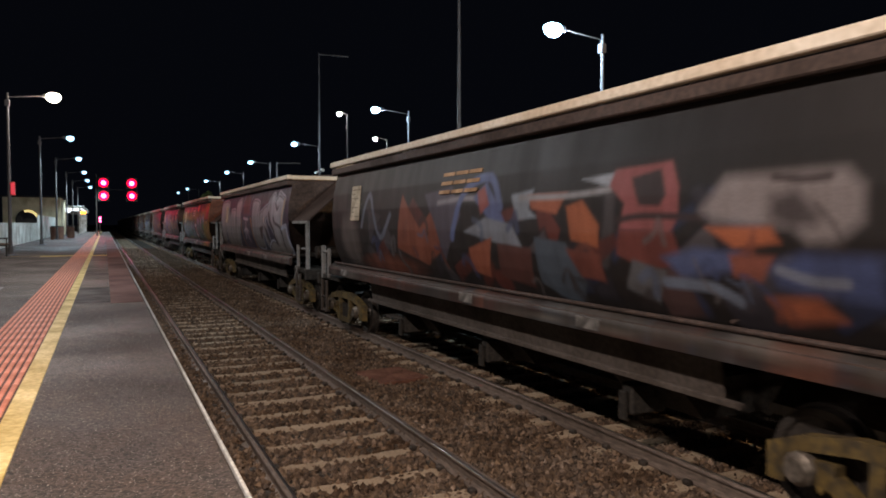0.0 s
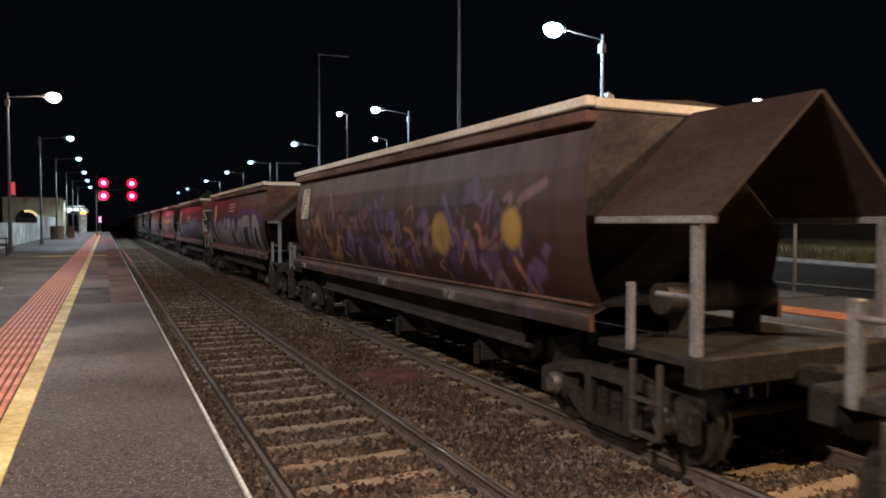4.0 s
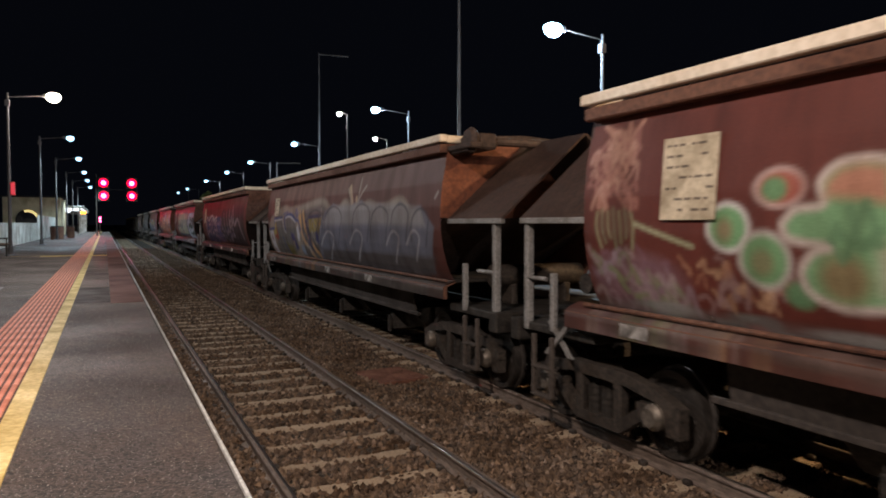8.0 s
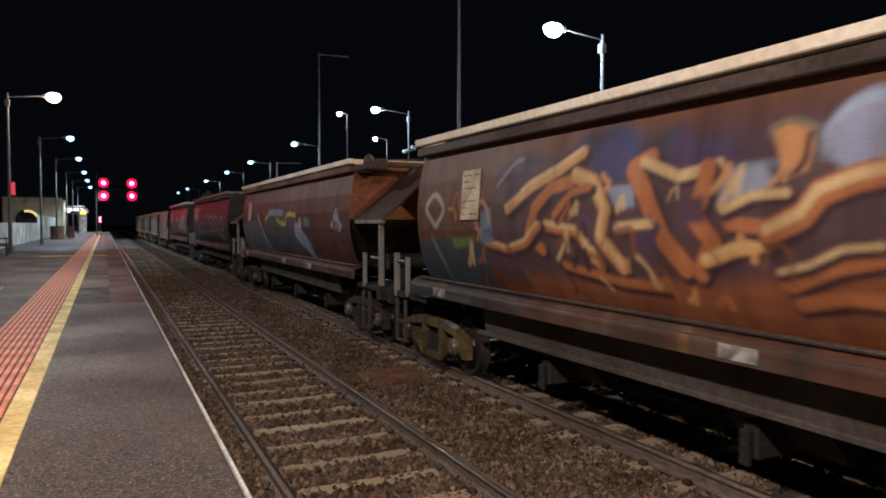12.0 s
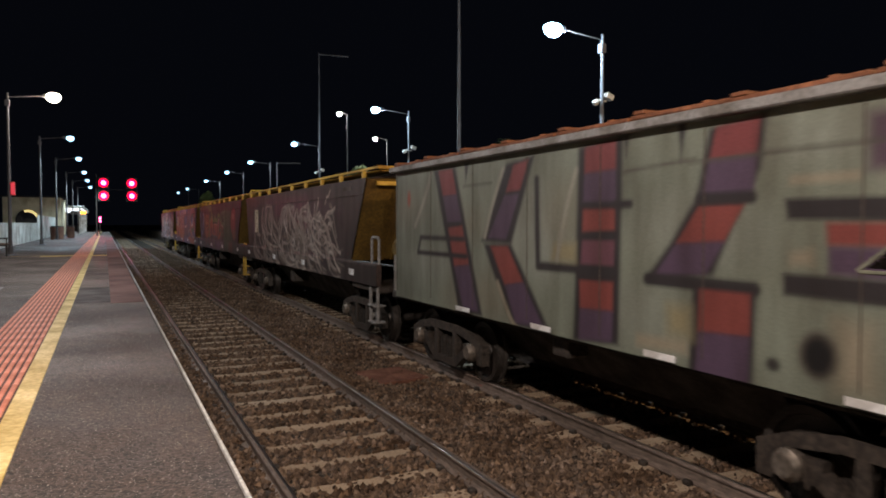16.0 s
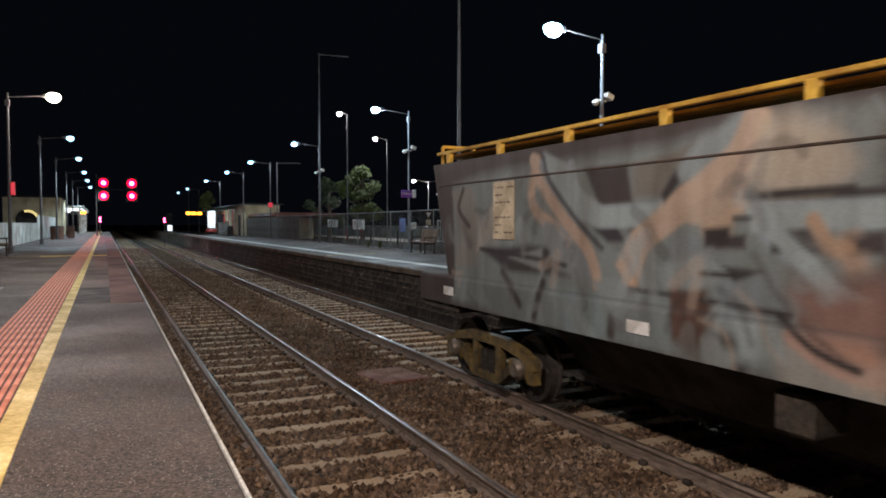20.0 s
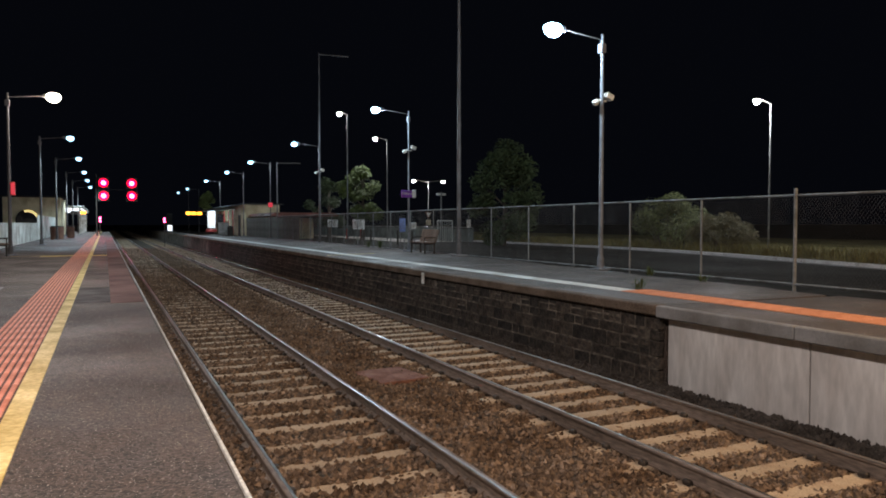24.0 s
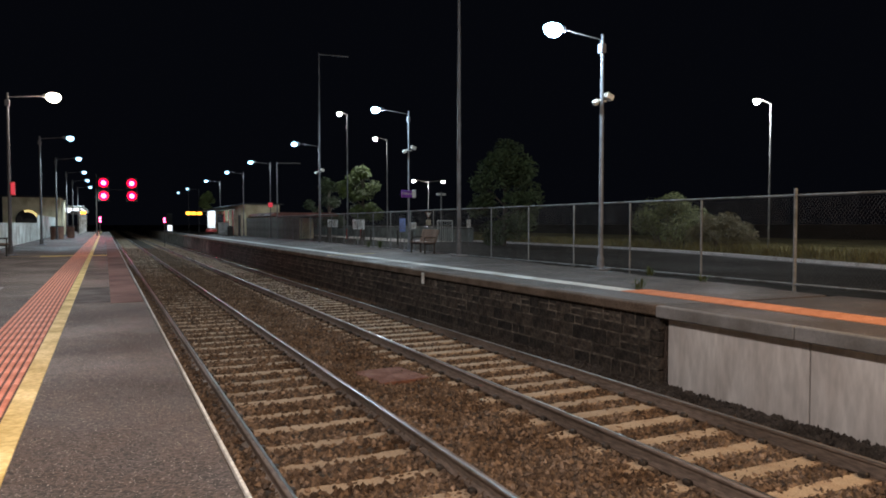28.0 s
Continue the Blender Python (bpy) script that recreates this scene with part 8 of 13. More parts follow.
    c.curve([(6.22, 2.85), (6.16, 2.41)], 0.015, lin(110, 104, 84)).curve([(7.00, 2.86), (7.01, 2.51)], 0.015, lin(110, 104, 84)).curve([(2.87, 2.51), (2.75, 1.85)], 0.05, lin(70, 68, 76))
    for x, y, w2, h2 in ((4.64, 2.81, .18, .1), (7.40, 2.78, .35, .14), (5.97, 1.78, .22, .14), (3.31, 1.68, .2, .1), (7.63, 2.57, .4, .025), (6.74, 2.62, .18, .02), (8.09, 1.84, .3, .02)):
        s, h = x, y
        c.box(s - w2 / 2, s + w2 / 2, h - h2 / 2, h + h2 / 2, lin(170, 62, 50), 0.05, 0.85)
    c.scribble(8.92, 2.91, 0.4, 0.16, lin(170, 120, 96), 0.03).scribble(8.82, 2.71, 0.6, 0.3, lin(170, 130, 104), 0.03).scribble(8.60, 2.44, 0.2, 0.5, lin(160, 120, 96), 0.025).scribble(2.15, 2.38, 0.3, 0.9, lin(170, 120, 100), 0.025).scribble(0.58, 2.81, 0.6, 0.5, lin(130, 90, 80), 0.025)
    c.poly([(8.68, 2.32), (9.04, 2.67), (9.42, 2.79), (10.20, 2.78), (10.55, 2.78), (10.58, 1.51), (9.79, 1.52), (9.17, 1.56), (8.84, 1.74)], lin(206, 204, 202), 0.12)
    c.poly([(9.2, 1.42), (11.7, 1.42), (11.75, 2.85), (9.4, 2.85)], lin(206, 204, 202), 0.12)
    c.scribble(8.92, 1.86, 0.3, 0.5, lin(70, 64, 60), 0.02, 9)
    c.poly([(9.48, 2.65), (10.06, 2.66), (9.91, 2.46), (9.80, 2.22), (9.59, 2.24)], lin(36, 66, 40)).poly([(9.11, 2.28), (9.59, 2.24), (10.27, 2.30), (10.25, 2.05), (9.59, 2.00), (9.22, 1.93)], lin(36, 66, 40)).poly([(9.59, 2.00), (9.81, 2.01), (10.00, 1.65), (9.65, 1.61)], lin(36, 66, 40)).poly([(10.14, 2.56), (10.43, 2.61), (10.45, 2.44), (10.21, 2.32)], lin(36, 66, 40)).poly([(10.27, 2.30), (10.56, 2.40), (10.57, 1.99), (10.45, 1.88), (10.28, 1.98)], lin(40, 60, 44)).poly([(10.24, 1.79), (10.57, 1.74), (10.57, 1.62), (10.26, 1.63)], lin(36, 66, 40))
    c.poly([(11.07, 2.61), (11.89, 2.55), (11.83, 2.33), (11.40, 1.92), (11.18, 2.22), (11.02, 2.34)], lin(36, 66, 40)).poly([(10.22, 2.13), (11.05, 2.22), (11.05, 1.97), (10.22, 1.96)], lin(36, 66, 40)).poly([(10.22, 1.61), (11.08, 1.88), (11.19, 1.61)], lin(36, 66, 40)).poly([(11.30, 1.59), (11.35, 1.86), (11.97, 1.88), (11.99, 1.64)], lin(36, 66, 40)).poly([(10.22, 2.51), (10.90, 2.56), (10.79, 2.25), (10.29, 2.25)], lin(36, 66, 40))
    c.poly([(2.72, 2.82), (2.70, 3.02), (3.26, 3.06), (3.54, 2.97), (3.69, 3.05), (4.94, 3.06), (6.13, 3.05), (6.08, 1.47), (4.86, 1.51), (2.79, 1.60), (2.63, 1.80), (2.86, 2.23), (2.76, 2.35)], lin(78, 74, 84), 0.05).poly([(2.86, 2.86), (2.92, 2.91), (3.26, 2.97), (3.46, 2.95), (3.57, 2.70), (3.70, 2.69), (3.79, 2.95), (4.95, 2.95), (6.15, 2.93), (6.12, 1.61), (5.33, 1.63), (3.56, 1.69), (2.82, 1.69), (2.84, 2.05)], lin(166, 152, 114), 0.03)
    c.poly([(4.17, 2.54), (4.33, 2.54), (4.32, 2.02), (4.15, 2.01)], lin(56, 56, 72)).poly([(4.17, 2.22), (4.74, 2.26), (4.73, 2.06), (4.15, 2.00)], lin(56, 56, 72)).poly([(4.67, 2.51), (4.88, 2.51), (4.88, 2.24), (4.67, 2.22)], lin(56, 56, 72)).poly([(5.14, 2.49), (5.27, 2.49), (5.26, 1.99), (5.12, 1.97)], lin(56, 56, 72)).poly([(5.14, 2.23), (5.70, 2.27), (5.69, 2.02), (5.12, 1.95)], lin(56, 56, 72))
    c.poly([(5.61, 2.43), (5.86, 2.44), (5.87, 2.29), (5.61, 2.27)], lin(56, 56, 72)).poly([(3.35, 2.16), (3.76, 2.19), (3.75, 2.03), (3.32, 2.00)], lin(56, 56, 72)).poly([(4.55, 1.97), (4.73, 1.99), (4.67, 1.69), (4.47, 1.66)], lin(56, 56, 72)).poly([(5.49, 1.95), (5.69, 1.98), (5.63, 1.62), (5.41, 1.58)], lin(56, 56, 72)).poly([(2.81, 2.64), (2.98, 2.64), (3.00, 2.51), (2.82, 2.51)], lin(56, 56, 72))
    c.poly([(2.80, 2.23), (3.00, 2.24), (2.98, 2.05), (2.77, 2.04)], lin(56, 56, 72)).poly([(4.69, 2.36), (4.87, 2.37), (4.87, 2.17), (4.69, 2.15)], lin(208, 200, 178)).poly([(5.72, 2.32), (5.84, 2.33), (5.84, 2.16), (5.73, 2.15)], lin(208, 200, 178)).poly([(4.55, 1.89), (4.70, 1.90), (4.67, 1.78), (4.52, 1.76)], lin(208, 200, 178))
    c.line([(4.13, 2.50), (4.38, 2.50)], 0.02, lin(208, 200, 178)).line([(4.13, 2.40), (4.38, 2.41)], 0.02, lin(208, 200, 178)).line([(4.66, 2.47), (4.87, 2.48)], 0.02, lin(208, 200, 178)).line([(4.66, 2.37), (4.87, 2.38)], 0.02, lin(208, 200, 178)).line([(5.16, 2.47), (5.35, 2.48)], 0.02, lin(208, 200, 178)).line([(5.16, 2.37), (5.35, 2.38)], 0.02, lin(208, 200, 178))
    c.line([(5.69, 2.42), (5.86, 2.43)], 0.02, lin(208, 200, 178)).line([(5.69, 2.34), (5.86, 2.34)], 0.02, lin(208, 200, 178)).line([(2.72, 2.82), (2.92, 2.82)], 0.02, lin(208, 200, 178)).line([(2.74, 2.68), (2.94, 2.68)], 0.02, lin(208, 200, 178)).line([(2.78, 2.49), (3.00, 2.49)], 0.02, lin(208, 200, 178)).line([(2.77, 1.99), (2.99, 2.01)], 0.02, lin(208, 200, 178))
    c.line([(3.29, 2.12), (3.43, 2.13)], 0.02, lin(208, 200, 178)).line([(3.65, 2.02), (3.79, 2.03)], 0.02, lin(208, 200, 178)).line([(5.68, 2.08), (5.85, 2.10)], 0.02, lin(208, 200, 178)).line([(4.65, 2.09), (4.83, 2.11)], 0.02, lin(208, 200, 178)).line([(2.76, 1.81), (2.96, 1.83)], 0.02, lin(208, 200, 178)).poly([(4.60, 2.84), (4.84, 2.86), (4.84, 2.79), (4.61, 2.78)], lin(170, 62, 52))
    c.line([(4.76, 2.68), (5.05, 2.69)], 0.014, lin(170, 62, 52)).line([(5.78, 2.64), (6.01, 2.65)], 0.018, lin(170, 62, 52)).line([(4.00, 2.73), (4.33, 2.73)], 0.014, lin(170, 62, 52)).poly([(5.82, 1.83), (6.16, 1.84), (6.13, 1.66), (5.82, 1.67)], lin(170, 62, 52)).poly([(3.11, 1.76), (3.43, 1.80), (3.40, 1.71), (3.07, 1.66)], lin(170, 62, 52))
    c.line([(5.13, 1.80), (5.48, 1.83)], 0.016, lin(170, 62, 52)).line([(3.31, 1.86), (3.63, 1.87)], 0.014, lin(170, 62, 52)).line([(3.81, 2.17), (4.05, 2.17)], 0.014, lin(170, 62, 52)).line([(6.01, 2.21), (6.18, 2.21)], 0.016, lin(170, 62, 52)).curve([(3.73, 1.70), (3.82, 2.75)], 0.012, lin(120, 110, 84)).curve([(4.99, 1.71), (4.99, 2.93)], 0.012, lin(120, 110, 84))
    c.curve([(5.97, 1.61), (6.00, 2.89)], 0.012, lin(120, 110, 84)).curve([(1.71, 3.09), (1.84, 3.20), (2.04, 3.15), (1.95, 3.06), (1.77, 3.06), (2.11, 3.07)], 0.014, lin(172, 134, 116)).curve([(1.70, 2.91), (1.82, 3.02), (2.03, 2.97), (1.94, 2.88), (1.76, 2.87), (2.10, 2.89)], 0.014, lin(172, 134, 116)).curve([(1.77, 2.71), (1.91, 2.83), (2.11, 2.79), (2.00, 2.69), (1.83, 2.69), (2.17, 2.71)], 0.014, lin(172, 134, 116))
    c.curve([(1.67, 2.44), (1.82, 2.55), (2.02, 2.52), (1.90, 2.42), (1.72, 2.41), (2.07, 2.44)], 0.014, lin(172, 134, 116)).curve([(1.95, 2.43), (2.09, 2.55), (2.28, 2.51), (2.17, 2.42), (2.00, 2.41), (2.33, 2.44)], 0.014, lin(172, 134, 116)).curve([(1.78, 2.09), (1.95, 2.21), (2.14, 2.19), (2.00, 2.08), (1.83, 2.07), (2.18, 2.11)], 0.014, lin(172, 134, 116))
    c.curve([(1.83, 1.91), (2.00, 2.03), (2.19, 2.01), (2.05, 1.90), (1.87, 1.88), (2.22, 1.93)], 0.014, lin(172, 134, 116)).curve([(0.18, 2.92), (0.29, 3.13), (0.57, 3.06), (0.50, 2.87), (0.71, 2.93)], 0.018, lin(150, 116, 104)).curve([(0.31, 2.60), (0.45, 2.81), (0.72, 2.75), (0.62, 2.56), (0.83, 2.63)], 0.018, lin(150, 116, 104))
    c.curve([(0.46, 2.26), (0.63, 2.47), (0.88, 2.42), (0.75, 2.23), (0.97, 2.30)], 0.018, lin(150, 116, 104)).curve([(0.08, 2.06), (0.29, 2.28), (0.55, 2.24), (0.39, 2.04), (0.64, 2.12)], 0.018, lin(150, 116, 104)).curve([(0.75, 1.93), (0.96, 2.14), (1.18, 2.10), (1.02, 1.91), (1.24, 1.98)], 0.018, lin(150, 116, 104)).curve([(0.54, 2.97), (0.63, 3.17), (0.90, 3.11), (0.84, 2.92), (1.03, 2.98)], 0.018, lin(150, 116, 104))
    c.dim = 0.8
    w = round_wagon("hopper_wagon", "red-brown round-sided grain wagon with tan block and green graffiti", 173.9, c, RUST_PANEL, BOGIE, True, True, True)
    data_plate(w, 1.34, 2.62, half_round, 0.5, 0.66)

    c = fresh(lin(132, 84, 56), 12)
    c.box(-1, 13, 1.4, 1.85, lin(100, 56, 40), 0.3, 0.9)
    c.poly([(1.83, 2.29), (3.21, 2.87), (5.78, 3.06), (7.92, 3.07), (8.72, 2.94), (9.36, 3.03), (10.23, 2.98), (10.25, 2.06), (9.47, 1.95), (7.62, 1.96), (3.98, 1.82)], lin(70, 54, 66), 0.3, 0.75)
    c.wild(1.0, 9.8, 1.7, 2.7, 26, (lin(80, 52, 66), lin(60, 64, 92), lin(104, 62, 60)), 0.3, 0.8)
    c.oval(4.65, 2.90, 0.4, 0.3, lin(60, 66, 96), 0.15, 0.8).oval(7.13, 2.86, 0.32, 0.22, lin(150, 160, 170), 0.06, 1.0, 40).oval(6.12, 2.58, 0.25, 0.16, lin(140, 156, 166), 0.06).oval(8.57, 2.84, 0.4, 0.24, lin(110, 60, 56), 0.1).oval(9.83, 2.82, 0.32, 0.18, lin(196, 124, 60), 0.08).oval(9.60, 2.69, 0.4, 0.3, lin(58, 60, 88), 0.1, 0.8).oval(10.12, 2.65, 0.5, 0.45, lin(84, 44, 46), 0.12)
    gold = (lin(170, 96, 46), lin(206, 160, 80), lin(56, 36, 44))
    c.piece(([(8.45, 2.46), (8.90, 2.51), (9.37, 2.29), (9.67, 2.32), (9.42, 2.59), (9.29, 2.90), (8.95, 2.70), (8.61, 2.57)], [(8.82, 2.05), (9.18, 1.81), (9.56, 2.03), (9.33, 2.09)], [(8.62, 1.91), (8.97, 1.84)]), 0.11, *gold, 0.04, lin(120, 110, 110), 0.04)
    c.wild(7.2, 9.6, 1.55, 2.2, 10, (lin(150, 74, 40), lin(170, 90, 50), lin(80, 50, 60), lin(196, 150, 90)), 0.2, 0.8)
    c.curve([(3.98, 1.74), (5.79, 1.69), (7.28, 1.56), (8.37, 1.51)], 0.12, lin(130, 62, 36), 0.12, 0.8).curve([(8.49, 1.85), (9.29, 1.61), (9.83, 1.78), (10.14, 1.64)], 0.14, lin(150, 70, 40), 0.12, 0.8).curve([(8.36, 1.70), (8.74, 1.55)], 0.04, lin(150, 150, 150)).curve([(9.49, 2.58), (9.65, 2.42), (9.83, 2.49)], 0.02, lin(150, 160, 160)).poly([(9.73, 2.42), (9.90, 2.45), (9.91, 1.97), (9.66, 1.92)], lin(96, 60, 70), 0.08)
    c.curve([(10.56, 2.68), (10.84, 2.93)], 0.07, lin(180, 170, 156)).curve([(11.00, 2.74), (11.40, 2.86)], 0.07, lin(180, 170, 156)).oval(10.69, 2.43, 0.34, 0.42, lin(200, 192, 176), 0.05).oval(10.53, 2.21, 0.08, 0.14, lin(60, 46, 50)).oval(10.82, 2.20, 0.07, 0.12, lin(60, 46, 50)).poly([(10.95, 2.63), (11.25, 2.68), (11.35, 2.22), (11.06, 2.16)], lin(84, 50, 62), 0.08).curve([(10.39, 1.96), (11.06, 1.80), (10.74, 1.67)], 0.1, lin(176, 104, 60)).oval(11.59, 1.64, 0.6, 0.16, lin(84, 92, 44), 0.1).poly([(11.35, 2.22), (11.98, 2.06), (12.06, 1.70), (11.45, 1.83)], lin(44, 54, 84), 0.1).oval(11.80, 2.49, 0.4, 0.4, lin(130, 78, 56), 0.25)
    c.fuss(7.4, 9.8, 1.6, 2.75, 40, (lin(226, 186, 110), lin(216, 140, 70), lin(84, 60, 84), lin(70, 80, 120), lin(60, 34, 36), lin(170, 80, 46), lin(150, 160, 170)), 0.17, 0.85)
    c.poly([(2.41, 2.92), (3.03, 3.08), (3.76, 2.92), (4.20, 3.14), (4.65, 3.12), (5.00, 3.00), (5.49, 3.07), (5.77, 2.92), (6.13, 2.89), (6.41, 2.65), (6.76, 2.47), (7.05, 2.50), (7.34, 2.59), (7.23, 1.43), (2.39, 1.37), (2.46, 2.08)], lin(64, 50, 58), 0.15).poly([(4.42, 3.01), (4.69, 3.14), (5.01, 2.98), (5.02, 2.64), (4.56, 2.67)], lin(56, 62, 92), 0.08)
    c.poly([(5.36, 3.02), (5.52, 3.08), (5.68, 2.93), (5.63, 2.80), (5.43, 2.81)], lin(60, 60, 76), 0.08).poly([(5.77, 2.92), (6.07, 2.92), (6.14, 2.73), (5.86, 2.73)], lin(66, 62, 84), 0.08).poly([(4.59, 2.58), (4.90, 2.62), (4.98, 2.36), (4.67, 2.34)], lin(124, 134, 136), 0.05).poly([(6.01, 2.63), (6.15, 2.70), (6.60, 2.72), (6.52, 2.46), (6.43, 2.38), (6.05, 2.37), (5.98, 2.50)], lin(122, 132, 138), 0.06)
    c.poly([(6.84, 2.77), (6.97, 2.93), (7.16, 3.00), (7.30, 3.02), (7.33, 2.71), (7.04, 2.59), (6.86, 2.62)], lin(136, 140, 146), 0.06).poly([(6.51, 2.93), (6.60, 2.96), (6.77, 2.88), (6.79, 2.74), (6.74, 2.69), (6.58, 2.74)], lin(190, 140, 72), 0.06).curve([(6.48, 2.91), (6.60, 2.97), (6.81, 2.89), (6.83, 2.66), (6.73, 2.45)], 0.04, lin(92, 84, 80), 0.06)
    c.poly([(2.42, 1.94), (3.44, 1.91), (4.59, 1.79), (5.50, 1.80), (6.38, 1.81), (7.33, 1.92), (7.23, 1.32), (5.35, 1.28), (2.39, 1.30)], lin(134, 72, 40), 0.15).curve([(2.69, 2.36), (2.60, 2.64), (3.05, 2.68), (2.82, 2.39)], 0.045, lin(176, 126, 58)).curve([(2.69, 2.33), (3.20, 2.51), (3.80, 2.68), (4.19, 2.74), (4.04, 2.55), (3.66, 2.44)], 0.05, lin(188, 144, 84))
    c.curve([(3.65, 2.56), (3.26, 2.26), (3.17, 2.03), (3.60, 2.23), (3.87, 2.32), (4.31, 2.48)], 0.06, lin(184, 110, 56)).curve([(3.92, 2.29), (4.36, 2.51), (4.49, 2.53), (4.60, 2.23), (4.65, 2.07)], 0.05, lin(190, 148, 78)).curve([(3.29, 2.07), (3.73, 1.98), (4.01, 2.11), (4.47, 2.01), (4.68, 1.82)], 0.05, lin(186, 140, 84)).curve([(2.29, 1.97), (2.84, 1.96), (3.14, 1.90), (2.89, 1.76)], 0.045, lin(176, 116, 64))
    c.curve([(3.25, 1.71), (3.85, 1.84), (4.39, 1.72)], 0.07, lin(150, 80, 42)).curve([(4.47, 2.01), (4.76, 1.96), (4.99, 1.76)], 0.05, lin(196, 160, 100)).curve([(4.75, 2.20), (5.22, 2.23), (5.42, 2.09), (5.14, 1.87)], 0.06, lin(184, 120, 64)).poly([(4.98, 2.75), (5.19, 2.81), (5.49, 2.62), (5.32, 2.55), (5.14, 2.51)], lin(192, 142, 60), 0.04)
    c.curve([(5.22, 2.48), (5.49, 2.54), (5.78, 2.55), (5.94, 2.66), (5.88, 2.41), (5.76, 2.28)], 0.06, lin(186, 126, 62)).curve([(5.22, 2.48), (5.25, 2.23), (5.48, 2.04), (5.63, 1.95)], 0.05, lin(176, 102, 54)).poly([(5.48, 2.42), (5.66, 2.43), (5.68, 2.26), (5.56, 2.18)], lin(70, 50, 60), 0.06).curve([(5.97, 2.41), (6.22, 2.47), (6.08, 2.28), (5.95, 2.23)], 0.07, lin(196, 146, 66))
    c.curve([(5.69, 1.76), (5.92, 1.92), (6.20, 2.00), (6.52, 2.05), (6.53, 1.99), (6.07, 1.83)], 0.07, lin(192, 142, 84)).curve([(6.11, 2.26), (6.38, 2.30), (6.62, 2.40), (6.37, 2.11), (6.49, 2.05)], 0.05, lin(184, 110, 62)).curve([(6.52, 2.11), (6.76, 2.20), (7.01, 2.35), (7.24, 2.40), (7.34, 2.41)], 0.09, lin(190, 128, 62)).curve([(7.01, 2.50), (7.17, 2.53), (7.34, 2.55)], 0.07, lin(176, 110, 60))
    c.poly([(7.09, 2.27), (7.35, 2.31), (7.34, 2.06), (7.16, 2.02)], lin(76, 52, 70), 0.1).curve([(6.53, 1.78), (6.90, 1.85), (7.23, 1.99), (7.34, 2.03)], 0.06, lin(176, 96, 46)).curve([(6.60, 1.66), (6.94, 1.62), (7.30, 1.70)], 0.07, lin(84, 50, 44)).curve([(6.64, 1.50), (7.01, 1.59), (7.25, 1.51)], 0.06, lin(160, 84, 42)).curve([(4.48, 2.12), (4.89, 2.02), (5.01, 1.81)], 0.035, lin(66, 44, 46))
    c.curve([(3.77, 2.44), (4.20, 2.63)], 0.022, lin(60, 44, 46)).curve([(5.94, 2.17), (6.22, 2.17), (6.32, 2.06)], 0.03, lin(66, 44, 46)).curve([(5.46, 1.89), (5.61, 1.80), (5.70, 1.67)], 0.045, lin(70, 46, 44)).curve([(2.88, 2.26), (3.12, 2.09), (3.01, 1.89)], 0.03, lin(80, 50, 52)).curve([(6.05, 2.34), (6.32, 2.35), (6.57, 2.42)], 0.022, lin(54, 40, 44))
    c.curve([(4.02, 2.23), (4.25, 2.11), (3.90, 2.05)], 0.025, lin(76, 46, 44)).poly([(-0.18, 1.95), (1.17, 2.06), (2.28, 1.94), (2.10, 1.34), (-0.50, 1.30)], lin(60, 68, 72), 0.1).curve([(0.63, 2.22), (0.34, 2.47), (0.62, 2.67), (0.93, 2.46), (0.67, 2.22)], 0.04, lin(166, 160, 150)).curve([(0.50, 2.05), (0.75, 1.72), (0.82, 1.48)], 0.05, lin(110, 112, 96))
    c.poly([(1.17, 2.06), (1.86, 2.07), (1.66, 1.96), (1.22, 1.90)], lin(104, 118, 60), 0.05).curve([(2.31, 2.29), (2.15, 2.01)], 0.06, lin(98, 118, 126)).curve([(2.45, 2.71), (2.81, 2.96), (2.99, 3.00)], 0.03, lin(128, 104, 92))
    c.poly([(3.88, 2.85), (4.11, 3.16), (4.42, 3.00), (4.68, 3.07), (4.97, 2.85), (4.38, 2.72)], lin(70, 58, 88), 0.12).poly([(5.40, 2.84), (5.55, 3.08), (5.78, 2.88), (6.08, 2.90), (6.16, 2.71), (5.48, 2.70)], lin(76, 54, 80), 0.12).poly([(2.35, 2.65), (3.42, 2.95), (4.97, 2.75), (6.15, 2.67), (6.56, 2.68), (7.44, 2.75), (7.37, 1.53), (6.02, 1.51), (2.48, 1.52), (2.10, 1.93)], lin(86, 64, 62), 0.12)
    c.poly([(2.98, 1.67), (4.73, 1.69), (6.11, 1.79), (7.45, 2.00), (7.36, 1.48), (5.98, 1.41), (3.16, 1.41)], lin(136, 82, 54), 0.15).poly([(4.28, 2.80), (4.59, 3.05), (4.97, 2.75), (4.74, 2.60)], lin(66, 62, 92), 0.1).poly([(4.59, 2.61), (5.00, 2.61), (5.01, 2.40), (4.60, 2.38)], lin(134, 140, 148)).poly([(6.10, 2.66), (6.41, 2.70), (6.53, 2.56), (6.38, 2.43), (5.97, 2.40)], lin(140, 142, 150), 0.06)
    c.poly([(6.96, 2.69), (7.04, 2.96), (7.41, 3.02), (7.44, 2.66), (7.08, 2.59)], lin(144, 146, 160), 0.08).line([(4.25, 2.92), (3.86, 2.78), (3.33, 2.62), (2.82, 2.37)], 0.083, lin(62, 42, 46)).line([(4.17, 2.98), (3.78, 2.83), (3.24, 2.67), (2.73, 2.43)], 0.065, lin(196, 150, 92)).line([(4.13, 3.01), (3.74, 2.86), (3.20, 2.71), (2.69, 2.46)], 0.029, lin(206, 172, 118))
